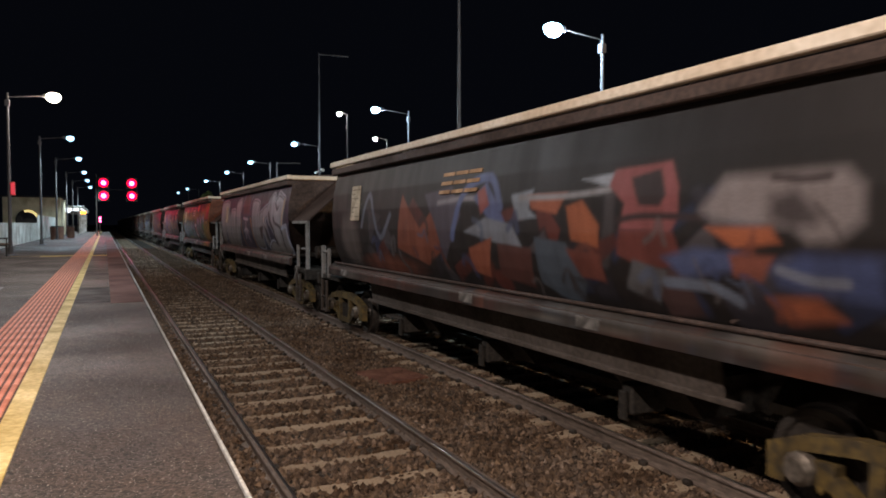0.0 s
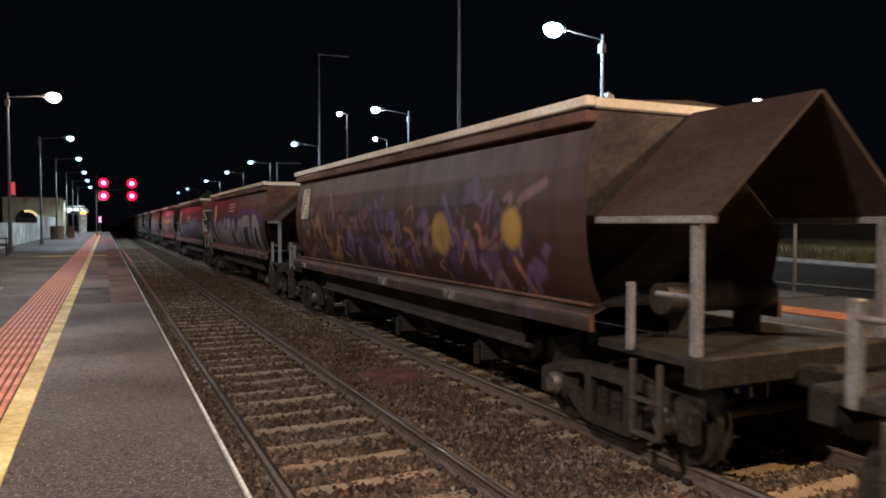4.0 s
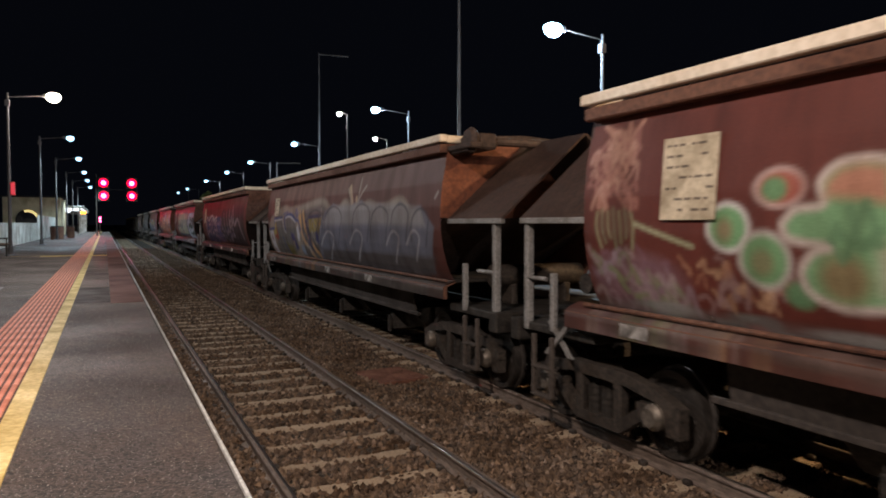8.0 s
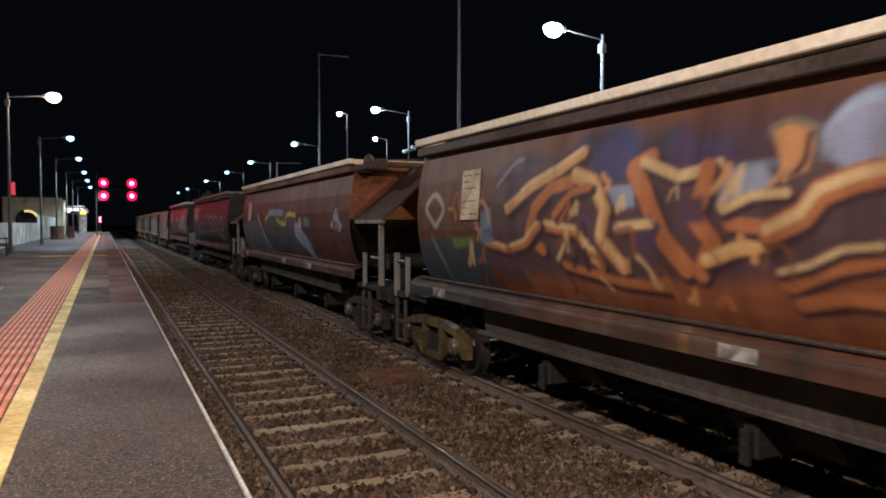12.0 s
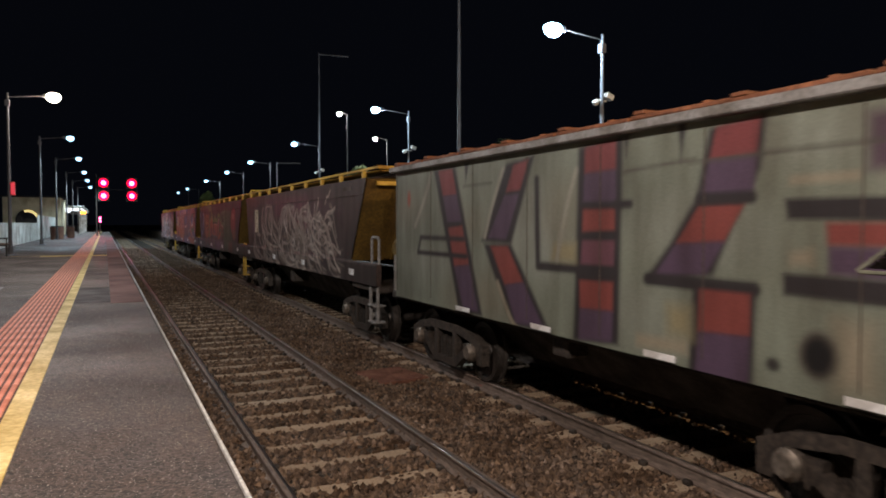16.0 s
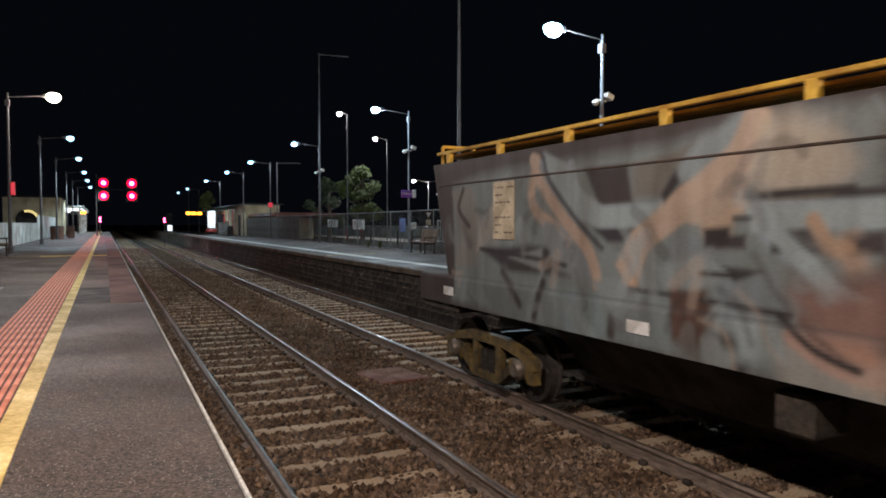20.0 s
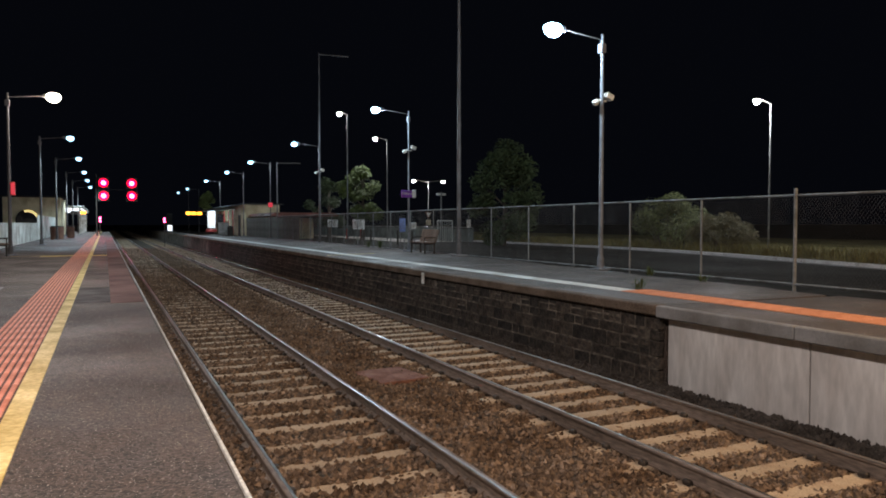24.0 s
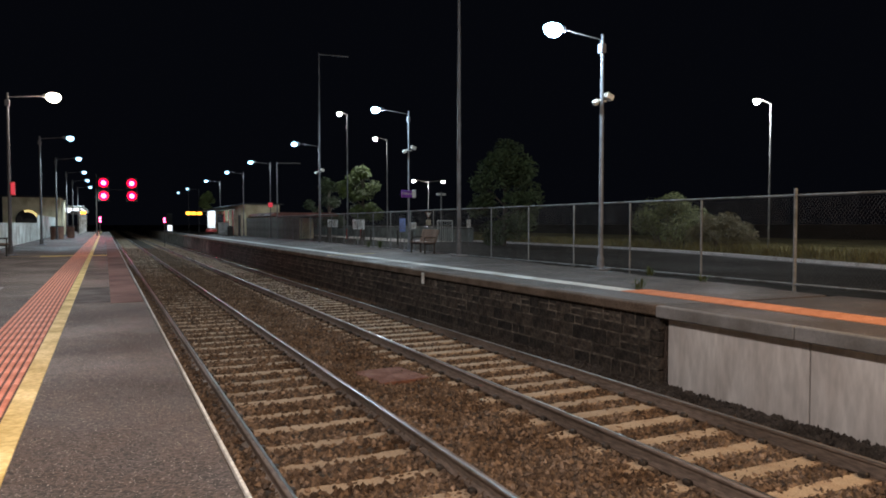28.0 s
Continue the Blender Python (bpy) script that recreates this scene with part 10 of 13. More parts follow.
    c.poly([(5.14, 2.39), (5.64, 2.39), (5.64, 2.19), (5.13, 2.17)], lin(130, 68, 58)).poly([(5.13, 2.08), (5.64, 2.09), (5.63, 1.85), (5.11, 1.84)], lin(108, 70, 74)).poly([(5.09, 1.68), (5.62, 1.69), (5.62, 1.41), (5.10, 1.39)], lin(130, 68, 58)).poly([(5.10, 1.39), (5.62, 1.41), (5.61, 1.12), (5.08, 1.07)], lin(86, 68, 80)).line([(5.64, 2.43), (5.86, 2.43)], 0.04, lin(52, 47, 45))
    c.poly([(6.81, 3.01), (7.36, 3.07), (7.31, 2.67), (7.07, 2.24), (6.86, 1.84), (6.06, 1.74), (6.41, 2.12), (6.67, 2.46)], lin(52, 47, 45), 0.06).poly([(6.88, 3.01), (7.30, 3.04), (7.27, 2.77), (6.81, 2.76)], lin(124, 64, 60)).poly([(6.81, 2.76), (7.27, 2.77), (7.25, 2.48), (6.73, 2.48)], lin(86, 68, 80)).poly([(6.70, 2.39), (7.17, 2.40), (6.97, 2.11), (6.45, 2.08)], lin(130, 68, 58))
    c.poly([(6.45, 2.08), (6.97, 2.11), (6.79, 1.84), (6.19, 1.80)], lin(86, 68, 80)).line([(6.71, 2.45), (7.23, 2.45)], 0.05, lin(52, 47, 45)).line([(6.10, 1.76), (7.27, 1.76)], 0.055, lin(52, 47, 45)).poly([(6.65, 1.74), (7.29, 1.75), (7.26, 1.01), (6.60, 0.97)], lin(52, 47, 45), 0.06).poly([(6.72, 1.72), (7.23, 1.72), (7.23, 1.40), (6.71, 1.37)], lin(130, 68, 58))
    c.poly([(6.71, 1.37), (7.23, 1.40), (7.22, 1.03), (6.68, 1.01)], lin(86, 68, 80)).poly([(6.46, 3.11), (6.56, 3.11), (6.50, 2.75)], lin(52, 47, 45)).poly([(2.50, 3.05), (2.63, 3.05), (2.53, 2.79)], lin(52, 47, 45)).poly([(5.77, 3.07), (5.83, 3.06), (5.80, 2.86)], lin(52, 47, 45)).poly([(7.52, 2.43), (8.36, 2.42), (8.36, 2.26), (7.54, 2.28)], lin(52, 47, 45))
    c.poly([(7.51, 1.90), (8.37, 1.90), (8.37, 1.73), (7.52, 1.74)], lin(52, 47, 45)).poly([(7.84, 2.26), (8.36, 2.26), (8.37, 2.10), (7.86, 2.10)], lin(130, 68, 58)).poly([(7.86, 2.10), (8.37, 2.10), (8.37, 1.90), (7.87, 1.91)], lin(86, 68, 80)).poly([(7.56, 2.58), (8.08, 2.59), (8.08, 2.53), (7.56, 2.53)], lin(150, 140, 112), 0.06)
    c.poly([(7.57, 2.04), (7.75, 2.08), (7.76, 1.97), (7.57, 1.96)], lin(150, 140, 112), 0.08).poly([(8.13, 2.95), (8.35, 2.97), (8.36, 2.58), (8.14, 2.59)], lin(88, 70, 76), 0.1).poly([(5.96, 1.25), (6.59, 1.27), (6.60, 1.16), (5.96, 1.14)], lin(150, 140, 112), 0.08).poly([(7.93, 1.60), (8.19, 1.60), (8.21, 1.17), (7.95, 1.16)], lin(150, 140, 112), 0.2)
    c.poly([(6.35, 1.55), (6.63, 1.56), (6.65, 1.30), (6.37, 1.31)], lin(142, 132, 96), 0.15).poly([(4.62, 2.04), (5.03, 2.05), (5.03, 1.85), (4.57, 1.86)], lin(142, 132, 96), 0.1).line([(6.59, 2.75), (7.56, 2.77), (8.24, 2.77)], 0.012, lin(84, 80, 68)).line([(5.77, 2.73), (6.66, 2.78)], 0.012, lin(84, 80, 68)).line([(2.47, 2.75), (3.25, 2.76)], 0.012, lin(84, 80, 68))
    c.curve([(0.81, 2.22), (1.18, 2.64), (1.45, 3.05)], 0.04, lin(150, 146, 124)).curve([(3.07, 2.08), (3.28, 2.50), (3.53, 2.91)], 0.03, lin(150, 146, 124)).curve([(4.68, 1.86), (4.83, 2.35), (5.02, 2.80)], 0.03, lin(146, 142, 120)).curve([(3.40, 1.53), (3.70, 1.14), (3.89, 1.00)], 0.03, lin(150, 140, 112))
    c.oval(8.9, 1.5, 0.16, 0.2, lin(44, 42, 40), 0.06).oval(7.8, 1.35, 0.15, 0.17, lin(84, 78, 66), 0.06).oval(7.8, 1.35, 0.11, 0.13, lin(30, 28, 27), 0.06)
    c.oval(7.44, 1.23, 0.06, 0.05, lin(54, 50, 46)).oval(0.56, 2.64, 0.06, 0.12, lin(150, 80, 60), 0.05)
    ribbed_wagon(247.9, c)

    c = Canvas(-0.45, LEN_C + 0.55, 1.125, 3.1, lin(60, 53, 50), 17, dim=0.8)
    c.wild(1.0, 11.4, 1.55, 2.8, 24, (lin(84, 60, 72), lin(66, 56, 60)), 0.5, 0.5)
    for k in range(150):
        s = c.rng.uniform(1.3, 10.2)
        h = 2.35 + 0.3 * math.sin(s * 1.7) + c.rng.uniform(-1.0, 0.1)
        d, q = c.rng.uniform(0.5, 1.3), c.rng.uniform(0.35, 0.8)
        c.curve([(s, h), (s + d * 0.15, h - q * 0.5), (s + d * 0.55, max(1.16, h - q * 0.85)), (s + d, max(1.16, h - q * (0.7 + 0.3 * (k % 2))))], c.rng.uniform(0.01, 0.04), (lin(110, 96, 86), lin(150, 136, 124), lin(50, 42, 44), lin(180, 168, 154))[k % 4], 0.04, 0.75)
    c.oval(7.6, 2.6, 2.6, 0.3, lin(84, 56, 66), 0.25, 0.5)
    c.poly([(4.61, 2.91), (6.25, 2.89), (8.14, 2.80), (8.15, 2.17), (7.36, 2.16), (6.25, 2.56), (4.61, 2.55)], lin(94, 60, 68), 0.3)
    for x, y in ((3.77, 2.65), (2.71, 2.53), (5.68, 2.61), (6.29, 2.71), (6.97, 2.53), (7.55, 2.51), (8.31, 2.75), (9.09, 2.76), (8.67, 2.31), (7.94, 2.00), (7.13, 2.07), (6.48, 1.84), (4.99, 1.89), (3.18, 1.82)):
        s0, h0 = x, y
        for j in range(9):
            d = c.rng.uniform(-0.45, 1.2)
            s, h = s0 + c.rng.uniform(-.25, .25), h0 + c.rng.uniform(-.12, .06)
            drop = c.rng.uniform(0.45, 1.0)
            c.curve([(s, h), (s + d * 0.1 - 0.12, h - drop * 0.35), (s + d * 0.45, h - drop * 0.8), (s + d * 1.1, max(1.16, h - drop))], c.rng.uniform(0.008, 0.03), (lin(136, 120, 106), lin(196, 184, 168), lin(46, 38, 38))[j % 3], 0.035, 0.85)
    for k in range(26):
        s, h = c.rng.uniform(7.9, 10.4), c.rng.uniform(1.5, 2.75)
        d, q = c.rng.uniform(0.3, 0.9), c.rng.uniform(-0.7, 0.35)
        c.swirl([(s, h), (s + d * 0.3, h + q * 0.2 + 0.08), (s + d * 0.7, max(1.2, h + q * 0.6)), (s + d, max(1.2, h + q))], c.rng.uniform(0.025, 0.06))
    c.swirl([(2.66, 2.19), (2.74, 2.57), (2.95, 2.72)], 0.03).swirl([(3.18, 2.26), (3.25, 2.62), (3.53, 2.76), (4.09, 2.73)], 0.045).swirl([(3.53, 1.96), (3.29, 2.29), (3.45, 2.62)], 0.055).swirl([(3.95, 2.74), (4.07, 2.42), (4.32, 2.04)], 0.065).swirl([(4.14, 2.73), (4.36, 2.35), (4.92, 2.06), (5.03, 1.83)], 0.045)
    c.swirl([(3.83, 2.55), (3.76, 2.22), (4.03, 2.02)], 0.045).swirl([(2.74, 2.22), (3.07, 1.87), (3.84, 1.56), (4.65, 1.28), (5.24, 1.06)], 0.03).swirl([(2.74, 1.86), (3.21, 1.31), (3.55, 1.15), (4.20, 1.30), (4.24, 1.48)], 0.05).swirl([(2.89, 2.08), (3.46, 1.75), (4.41, 1.62), (5.20, 1.68)], 0.03).swirl([(5.01, 1.71), (5.17, 2.12), (5.48, 2.54), (5.62, 2.65), (5.99, 2.68)], 0.065)
    c.swirl([(5.01, 2.22), (5.29, 2.45), (5.54, 2.65)], 0.05).swirl([(5.19, 1.83), (5.45, 2.23), (5.70, 2.59)], 0.05).swirl([(5.61, 2.22), (5.76, 2.54), (5.99, 2.66)], 0.06).swirl([(6.20, 2.76), (6.04, 2.48), (5.91, 2.27)], 0.08).swirl([(6.23, 2.76), (6.36, 2.47), (6.47, 2.12)], 0.08).swirl([(6.34, 2.70), (6.55, 2.50), (6.87, 2.28), (7.23, 2.15)], 0.065)
    c.swirl([(6.51, 2.68), (6.81, 2.67), (6.74, 2.58)], 0.06).swirl([(6.95, 2.44), (7.06, 2.57), (7.22, 2.54), (7.17, 2.39)], 0.075).swirl([(6.86, 2.32), (7.13, 2.23), (7.46, 2.04), (7.73, 1.86)], 0.045).swirl([(6.92, 1.92), (7.28, 1.87), (7.64, 1.69)], 0.1).swirl([(7.45, 2.38), (7.58, 2.54), (7.78, 2.60), (8.14, 2.62)], 0.085)
    c.swirl([(7.58, 2.30), (7.71, 2.40), (8.15, 2.33)], 0.055).swirl([(7.71, 2.23), (7.80, 2.05), (7.88, 1.72)], 0.06).swirl([(7.26, 2.43), (7.50, 2.16), (7.75, 1.94), (7.93, 1.51)], 0.045).swirl([(5.45, 1.79), (5.64, 1.40), (6.03, 1.23), (6.50, 1.13), (7.06, 1.22)], 0.05).swirl([(6.22, 1.45), (6.50, 1.31), (6.90, 1.28), (7.16, 1.41)], 0.045)
    c.swirl([(7.10, 1.48), (7.48, 1.45), (8.04, 1.46)], 0.055).swirl([(7.00, 1.29), (7.40, 1.12), (7.90, 1.18)], 0.055).swirl([(7.30, 1.38), (7.57, 1.31), (7.97, 1.38)], 0.055).swirl([(5.22, 1.45), (5.73, 1.36), (6.17, 1.41)], 0.035).swirl([(5.62, 1.75), (6.15, 1.75), (6.52, 1.87), (6.65, 2.04)], 0.045)
    c.swirl([(4.52, 1.87), (5.01, 1.66), (5.56, 1.49), (5.94, 1.28)], 0.03).swirl([(6.64, 2.05), (6.87, 1.93), (7.37, 1.96)], 0.04).swirl([(6.46, 1.68), (6.82, 1.53), (7.18, 1.58), (7.37, 1.76)], 0.05)
    w = flat_wagon("flat_sided_hopper_wagon", "grey flat-sided grain wagon with pale swirling graffiti and yellow ends", 261.85, c, BOGIE, 11.3, ladder_mat=GALV)
    data_plate(w, 1.89, 2.33, half_flat, 0.5, 0.7)

    c = Canvas(-0.45, LEN_C + 0.55, 1.125, 3.1, lin(50, 54, 48), 18, dim=1.1)
    c.poly([(4.43, 2.76), (4.59, 3.06), (8.10, 3.11), (8.15, 2.27), (7.48, 2.30), (6.12, 2.37), (5.11, 2.31)], lin(40, 36, 38), 0.06)
    c.curve([(4.35, 2.69), (4.67, 2.42), (5.39, 2.38), (6.24, 2.31), (6.56, 2.51), (7.02, 2.52), (7.22, 2.33), (7.39, 2.46), (7.64, 2.25), (8.04, 2.21)], 0.08, lin(84, 100, 54))
    brick, deep = lin(126, 66, 58), lin(92, 58, 72)
    for pts, col in (([(3.75, 2.21), (4.43, 2.54), (4.70, 2.25), (4.59, 1.85), (3.84, 1.57)], brick), ([(4.67, 2.19), (6.01, 2.20), (5.90, 1.50), (4.70, 1.63)], brick), ([(6.01, 2.08), (6.76, 2.46), (6.86, 2.30), (6.56, 1.79), (6.15, 1.65)], brick), ([(7.00, 2.26), (7.31, 2.34), (7.58, 1.96), (7.50, 1.58), (7.25, 1.56)], brick), ([(7.57, 2.17), (8.01, 2.10), (8.02, 1.68), (7.80, 1.61)], lin(140, 72, 50)), ([(6.46, 1.55), (7.03, 1.93), (7.16, 1.56), (6.87, 1.50)], lin(150, 82, 54))):
        c.poly([(s + 0.06, h - 0.05) for s, h in pts], lin(40, 32, 36)).poly(pts, col)
        m = (sum(p[0] for p in pts) / len(pts), sum(p[1] for p in pts) / len(pts))
        c.oval(m[0], m[1] - 0.12, 0.12, 0.2, deep, 0.12, 0.8)
    c.curve([(4.70, 2.21), (4.70, 1.63)], 0.02, lin(150, 130, 120)).curve([(7.54, 2.19), (8.01, 2.10)], 0.025, lin(190, 160, 150)).curve([(5.39, 2.25), (5.95, 2.20)], 0.02, lin(180, 150, 140))
    c.poly([(3.31, 1.39), (5.39, 1.51), (8.09, 1.60), (8.27, 1.14), (7.15, 1.14), (3.84, 1.14)], lin(96, 78, 90), 0.06).curve([(7.19, 1.40), (7.73, 1.46), (8.16, 1.22)], 0.06, lin(130, 112, 126)).oval(7.65, 1.14, 0.3, 0.12, lin(66, 84, 54), 0.06)
    c.poly([(8.13, 2.68), (9.13, 2.74), (10.10, 2.73), (10.13, 1.41), (8.61, 1.14), (8.16, 1.51)], lin(56, 76, 54), 0.1)
    for k in range(34):
        s, h = c.rng.uniform(6.0, 8.9), c.rng.uniform(1.6, 2.75)
        c.line([(s, h), (s + c.rng.uniform(.3, .9), h + c.rng.uniform(-.05, .05))], c.rng.uniform(0.02, 0.06), (lin(80, 118, 80), lin(50, 64, 48), lin(66, 96, 64))[k % 3], 0.1, 0.6)
    c.oval(9.93, 1.34, 0.5, 0.2, lin(96, 58, 40), 0.2)
    c.oval(10.64, 2.31, 0.72, 0.58, lin(60, 34, 36)).oval(10.64, 2.31, 0.66, 0.52, lin(140, 58, 54)).oval(10.49, 2.52, 0.2, 0.12, lin(180, 110, 100), 0.08).oval(10.73, 1.83, 0.4, 0.2, lin(120, 78, 52), 0.12)
    c.box(11.0, 12.45, 1.4, 3.2, lin(46, 44, 46), 0.3, 0.9)
    c.poly([(-0.49, 1.85), (0.60, 1.97), (3.89, 1.81), (7.31, 1.75), (7.34, 1.12), (3.91, 1.10), (-0.45, 1.13)], lin(80, 88, 94), 0.06).poly([(-0.43, 3.07), (0.40, 3.07), (4.44, 3.08), (4.51, 2.83), (3.67, 2.77), (0.60, 2.88)], lin(98, 112, 62), 0.05).poly([(4.44, 3.05), (7.28, 3.11), (7.30, 2.43), (6.84, 2.65), (6.62, 2.63), (6.28, 2.40), (5.45, 2.54), (5.10, 2.43), (4.53, 2.77)], lin(58, 48, 46), 0.05)
    c.poly([(4.53, 3.07), (5.37, 3.13), (5.51, 2.90), (4.94, 2.80), (4.57, 2.88)], lin(62, 62, 56), 0.15).poly([(0.15, 2.82), (1.17, 2.92), (3.44, 2.91), (3.98, 2.58), (3.78, 1.99), (3.46, 1.60), (1.69, 1.55), (0.60, 1.64), (0.08, 2.04)], lin(84, 52, 60), 0.05).oval(0.60, 2.91, 0.2, 0.1, lin(80, 50, 58), 0.06).oval(1.22, 2.96, 0.16, 0.1, lin(80, 50, 58), 0.06)
    c.oval(2.07, 2.96, 0.18, 0.12, lin(80, 50, 58), 0.06).oval(2.78, 2.93, 0.2, 0.12, lin(80, 50, 58), 0.06).oval(3.27, 2.87, 0.16, 0.14, lin(80, 50, 58), 0.06).oval(3.88, 2.58, 0.16, 0.14, lin(84, 52, 60), 0.06).poly([(0.02, 2.74), (0.70, 2.87), (1.68, 2.78), (1.92, 2.37), (1.77, 1.92), (0.99, 1.58), (0.30, 1.88)], lin(70, 88, 124), 0.08)
    c.poly([(0.70, 2.79), (1.17, 2.78), (1.43, 2.53), (1.26, 1.91), (0.89, 1.90), (0.60, 2.38)], lin(52, 60, 78), 0.08).curve([(1.52, 2.75), (1.75, 2.59), (1.72, 2.22)], 0.05, lin(160, 170, 176), 0.06).curve([(0.08, 2.48), (0.40, 2.68), (0.50, 2.63)], 0.04, lin(150, 162, 170), 0.06).curve([(0.23, 2.30), (0.50, 2.05)], 0.04, lin(140, 152, 162), 0.06)
    c.curve([(1.17, 2.26), (1.31, 2.06)], 0.04, lin(150, 160, 168), 0.06).curve([(1.02, 1.90), (1.10, 1.74)], 0.04, lin(140, 150, 160), 0.06).poly([(1.92, 2.66), (2.44, 2.71), (2.58, 2.43), (2.72, 1.68), (2.15, 1.65), (1.92, 2.00)], lin(126, 84, 54), 0.06).poly([(2.44, 2.67), (3.56, 2.66), (3.56, 2.04), (3.10, 1.90), (2.51, 1.95)], lin(150, 90, 56), 0.06)
    c.curve([(2.51, 2.64), (2.78, 2.46), (3.03, 2.49)], 0.03, lin(60, 42, 42)).curve([(3.45, 2.63), (3.22, 2.42), (3.34, 2.29)], 0.03, lin(80, 48, 44)).curve([(2.44, 2.26), (3.10, 2.29), (3.51, 2.26)], 0.02, lin(180, 130, 70)).curve([(2.72, 2.09), (3.10, 2.16), (3.34, 2.04), (2.98, 1.96)], 0.03, lin(70, 46, 40)).curve([(2.00, 2.00), (2.15, 2.26), (2.44, 2.08), (2.78, 2.22)], 0.03, lin(64, 46, 42))
    c.poly([(2.15, 1.86), (3.56, 1.98), (3.62, 1.68), (2.72, 1.55)], lin(152, 88, 52), 0.08).curve([(2.58, 1.67), (2.64, 1.27)], 0.06, lin(160, 92, 50), 0.06).curve([(2.98, 1.57), (3.13, 1.32)], 0.05, lin(84, 80, 62), 0.06).curve([(3.54, 1.73), (3.73, 1.99), (3.78, 2.23), (3.88, 2.40), (4.36, 2.51), (4.52, 2.77), (4.87, 2.52), (5.02, 2.38), (5.39, 2.40), (5.52, 2.52), (5.83, 2.41), (6.28, 2.36), (6.48, 2.48), (6.62, 2.61), (6.79, 2.59), (7.04, 2.58)], 0.085, lin(98, 118, 54), 0.06)
    c.poly([(3.51, 1.61), (3.78, 1.99), (3.89, 1.75), (3.70, 1.50)], lin(98, 118, 54), 0.06).poly([(4.08, 2.34), (4.45, 2.45), (4.55, 2.56), (4.79, 2.39), (4.83, 2.26), (4.76, 1.80), (4.18, 1.68), (3.78, 1.63), (3.93, 1.99)], lin(152, 84, 62), 0.05).poly([(4.36, 2.42), (4.54, 2.57), (4.79, 2.38), (4.67, 2.12), (4.36, 2.12)], lin(168, 96, 56), 0.08)
    c.poly([(4.18, 2.00), (4.63, 2.07), (4.55, 1.79), (4.18, 1.77)], lin(104, 62, 84), 0.12).poly([(4.84, 2.22), (5.52, 2.26), (5.78, 2.23), (5.84, 2.14), (5.75, 1.73), (4.88, 1.73)], lin(148, 76, 62), 0.05).oval(5.22, 2.01, 0.12, 0.18, lin(96, 66, 62), 0.06).poly([(5.32, 1.94), (5.59, 1.97), (5.56, 1.81), (5.36, 1.79)], lin(100, 60, 82), 0.08)
    c.poly([(5.62, 2.33), (5.78, 2.23), (5.72, 2.05), (5.56, 2.14)], lin(164, 90, 52), 0.06).poly([(5.81, 2.21), (6.18, 2.23), (6.23, 2.11), (6.13, 1.71), (5.78, 1.73)], lin(150, 76, 60), 0.05).poly([(6.23, 2.15), (6.62, 2.35), (6.71, 2.45), (6.94, 2.44), (6.93, 2.24), (6.80, 2.08), (6.72, 1.84), (6.39, 1.69), (6.13, 1.65)], lin(150, 72, 66), 0.05)
    c.poly([(6.71, 2.43), (6.92, 2.42), (6.93, 2.16), (6.76, 2.12), (6.67, 2.24)], lin(118, 62, 100), 0.12).poly([(6.39, 1.94), (6.63, 2.04), (6.59, 1.75), (6.39, 1.74)], lin(140, 70, 58), 0.06).curve([(6.34, 2.07), (6.37, 1.73), (6.59, 1.69)], 0.04, lin(92, 88, 50)).poly([(6.94, 2.54), (7.12, 2.56), (7.15, 2.16), (7.22, 1.99), (7.05, 1.94), (6.93, 2.09)], lin(86, 112, 56), 0.1)
    c.poly([(7.13, 2.24), (7.30, 2.31), (7.31, 1.96), (7.21, 2.02)], lin(150, 78, 70), 0.05).poly([(6.24, 1.57), (6.72, 1.77), (7.02, 1.88), (7.21, 1.92), (7.31, 1.89), (7.28, 1.74), (6.86, 1.57), (6.35, 1.52)], lin(156, 78, 52), 0.05).poly([(7.02, 1.87), (7.24, 1.90), (7.28, 1.78), (7.10, 1.73)], lin(172, 96, 50), 0.08).curve([(3.98, 2.32), (4.38, 2.44), (4.58, 2.58), (4.83, 2.40)], 0.016, lin(186, 150, 140))
    c.curve([(4.87, 2.24), (5.39, 2.23), (5.65, 2.25)], 0.016, lin(190, 150, 142)).curve([(5.84, 2.21), (6.18, 2.24)], 0.016, lin(190, 160, 150)).curve([(6.26, 2.16), (6.62, 2.35), (6.73, 2.45), (6.93, 2.45)], 0.018, lin(196, 166, 158)).curve([(4.87, 2.27), (5.39, 2.27), (5.71, 2.29), (6.18, 2.27)], 0.03, lin(50, 40, 40)).curve([(6.73, 2.48), (6.94, 2.48)], 0.03, lin(48, 40, 40))
    c.curve([(3.89, 1.63), (4.37, 1.64), (6.13, 1.58), (6.64, 1.60)], 0.03, lin(90, 52, 50)).poly([(3.48, 1.45), (3.89, 1.57), (6.13, 1.57), (7.32, 1.57), (7.34, 1.14), (5.87, 1.15), (3.91, 1.16)], lin(102, 76, 92), 0.05).curve([(5.26, 1.54), (5.35, 1.35), (5.52, 1.23)], 0.07, lin(96, 104, 60), 0.06).curve([(4.16, 1.48), (4.39, 1.28)], 0.07, lin(92, 98, 62), 0.06)
    c.curve([(3.31, 1.46), (3.76, 1.26)], 0.06, lin(100, 92, 56), 0.06).poly([(5.74, 1.49), (5.98, 1.48), (5.87, 1.24), (5.65, 1.25)], lin(82, 60, 84), 0.08).poly([(6.31, 1.39), (6.74, 1.49), (7.08, 1.36), (6.66, 1.20)], lin(112, 84, 112), 0.15)
    c.fade(0.15)
    c.dim = 1.0
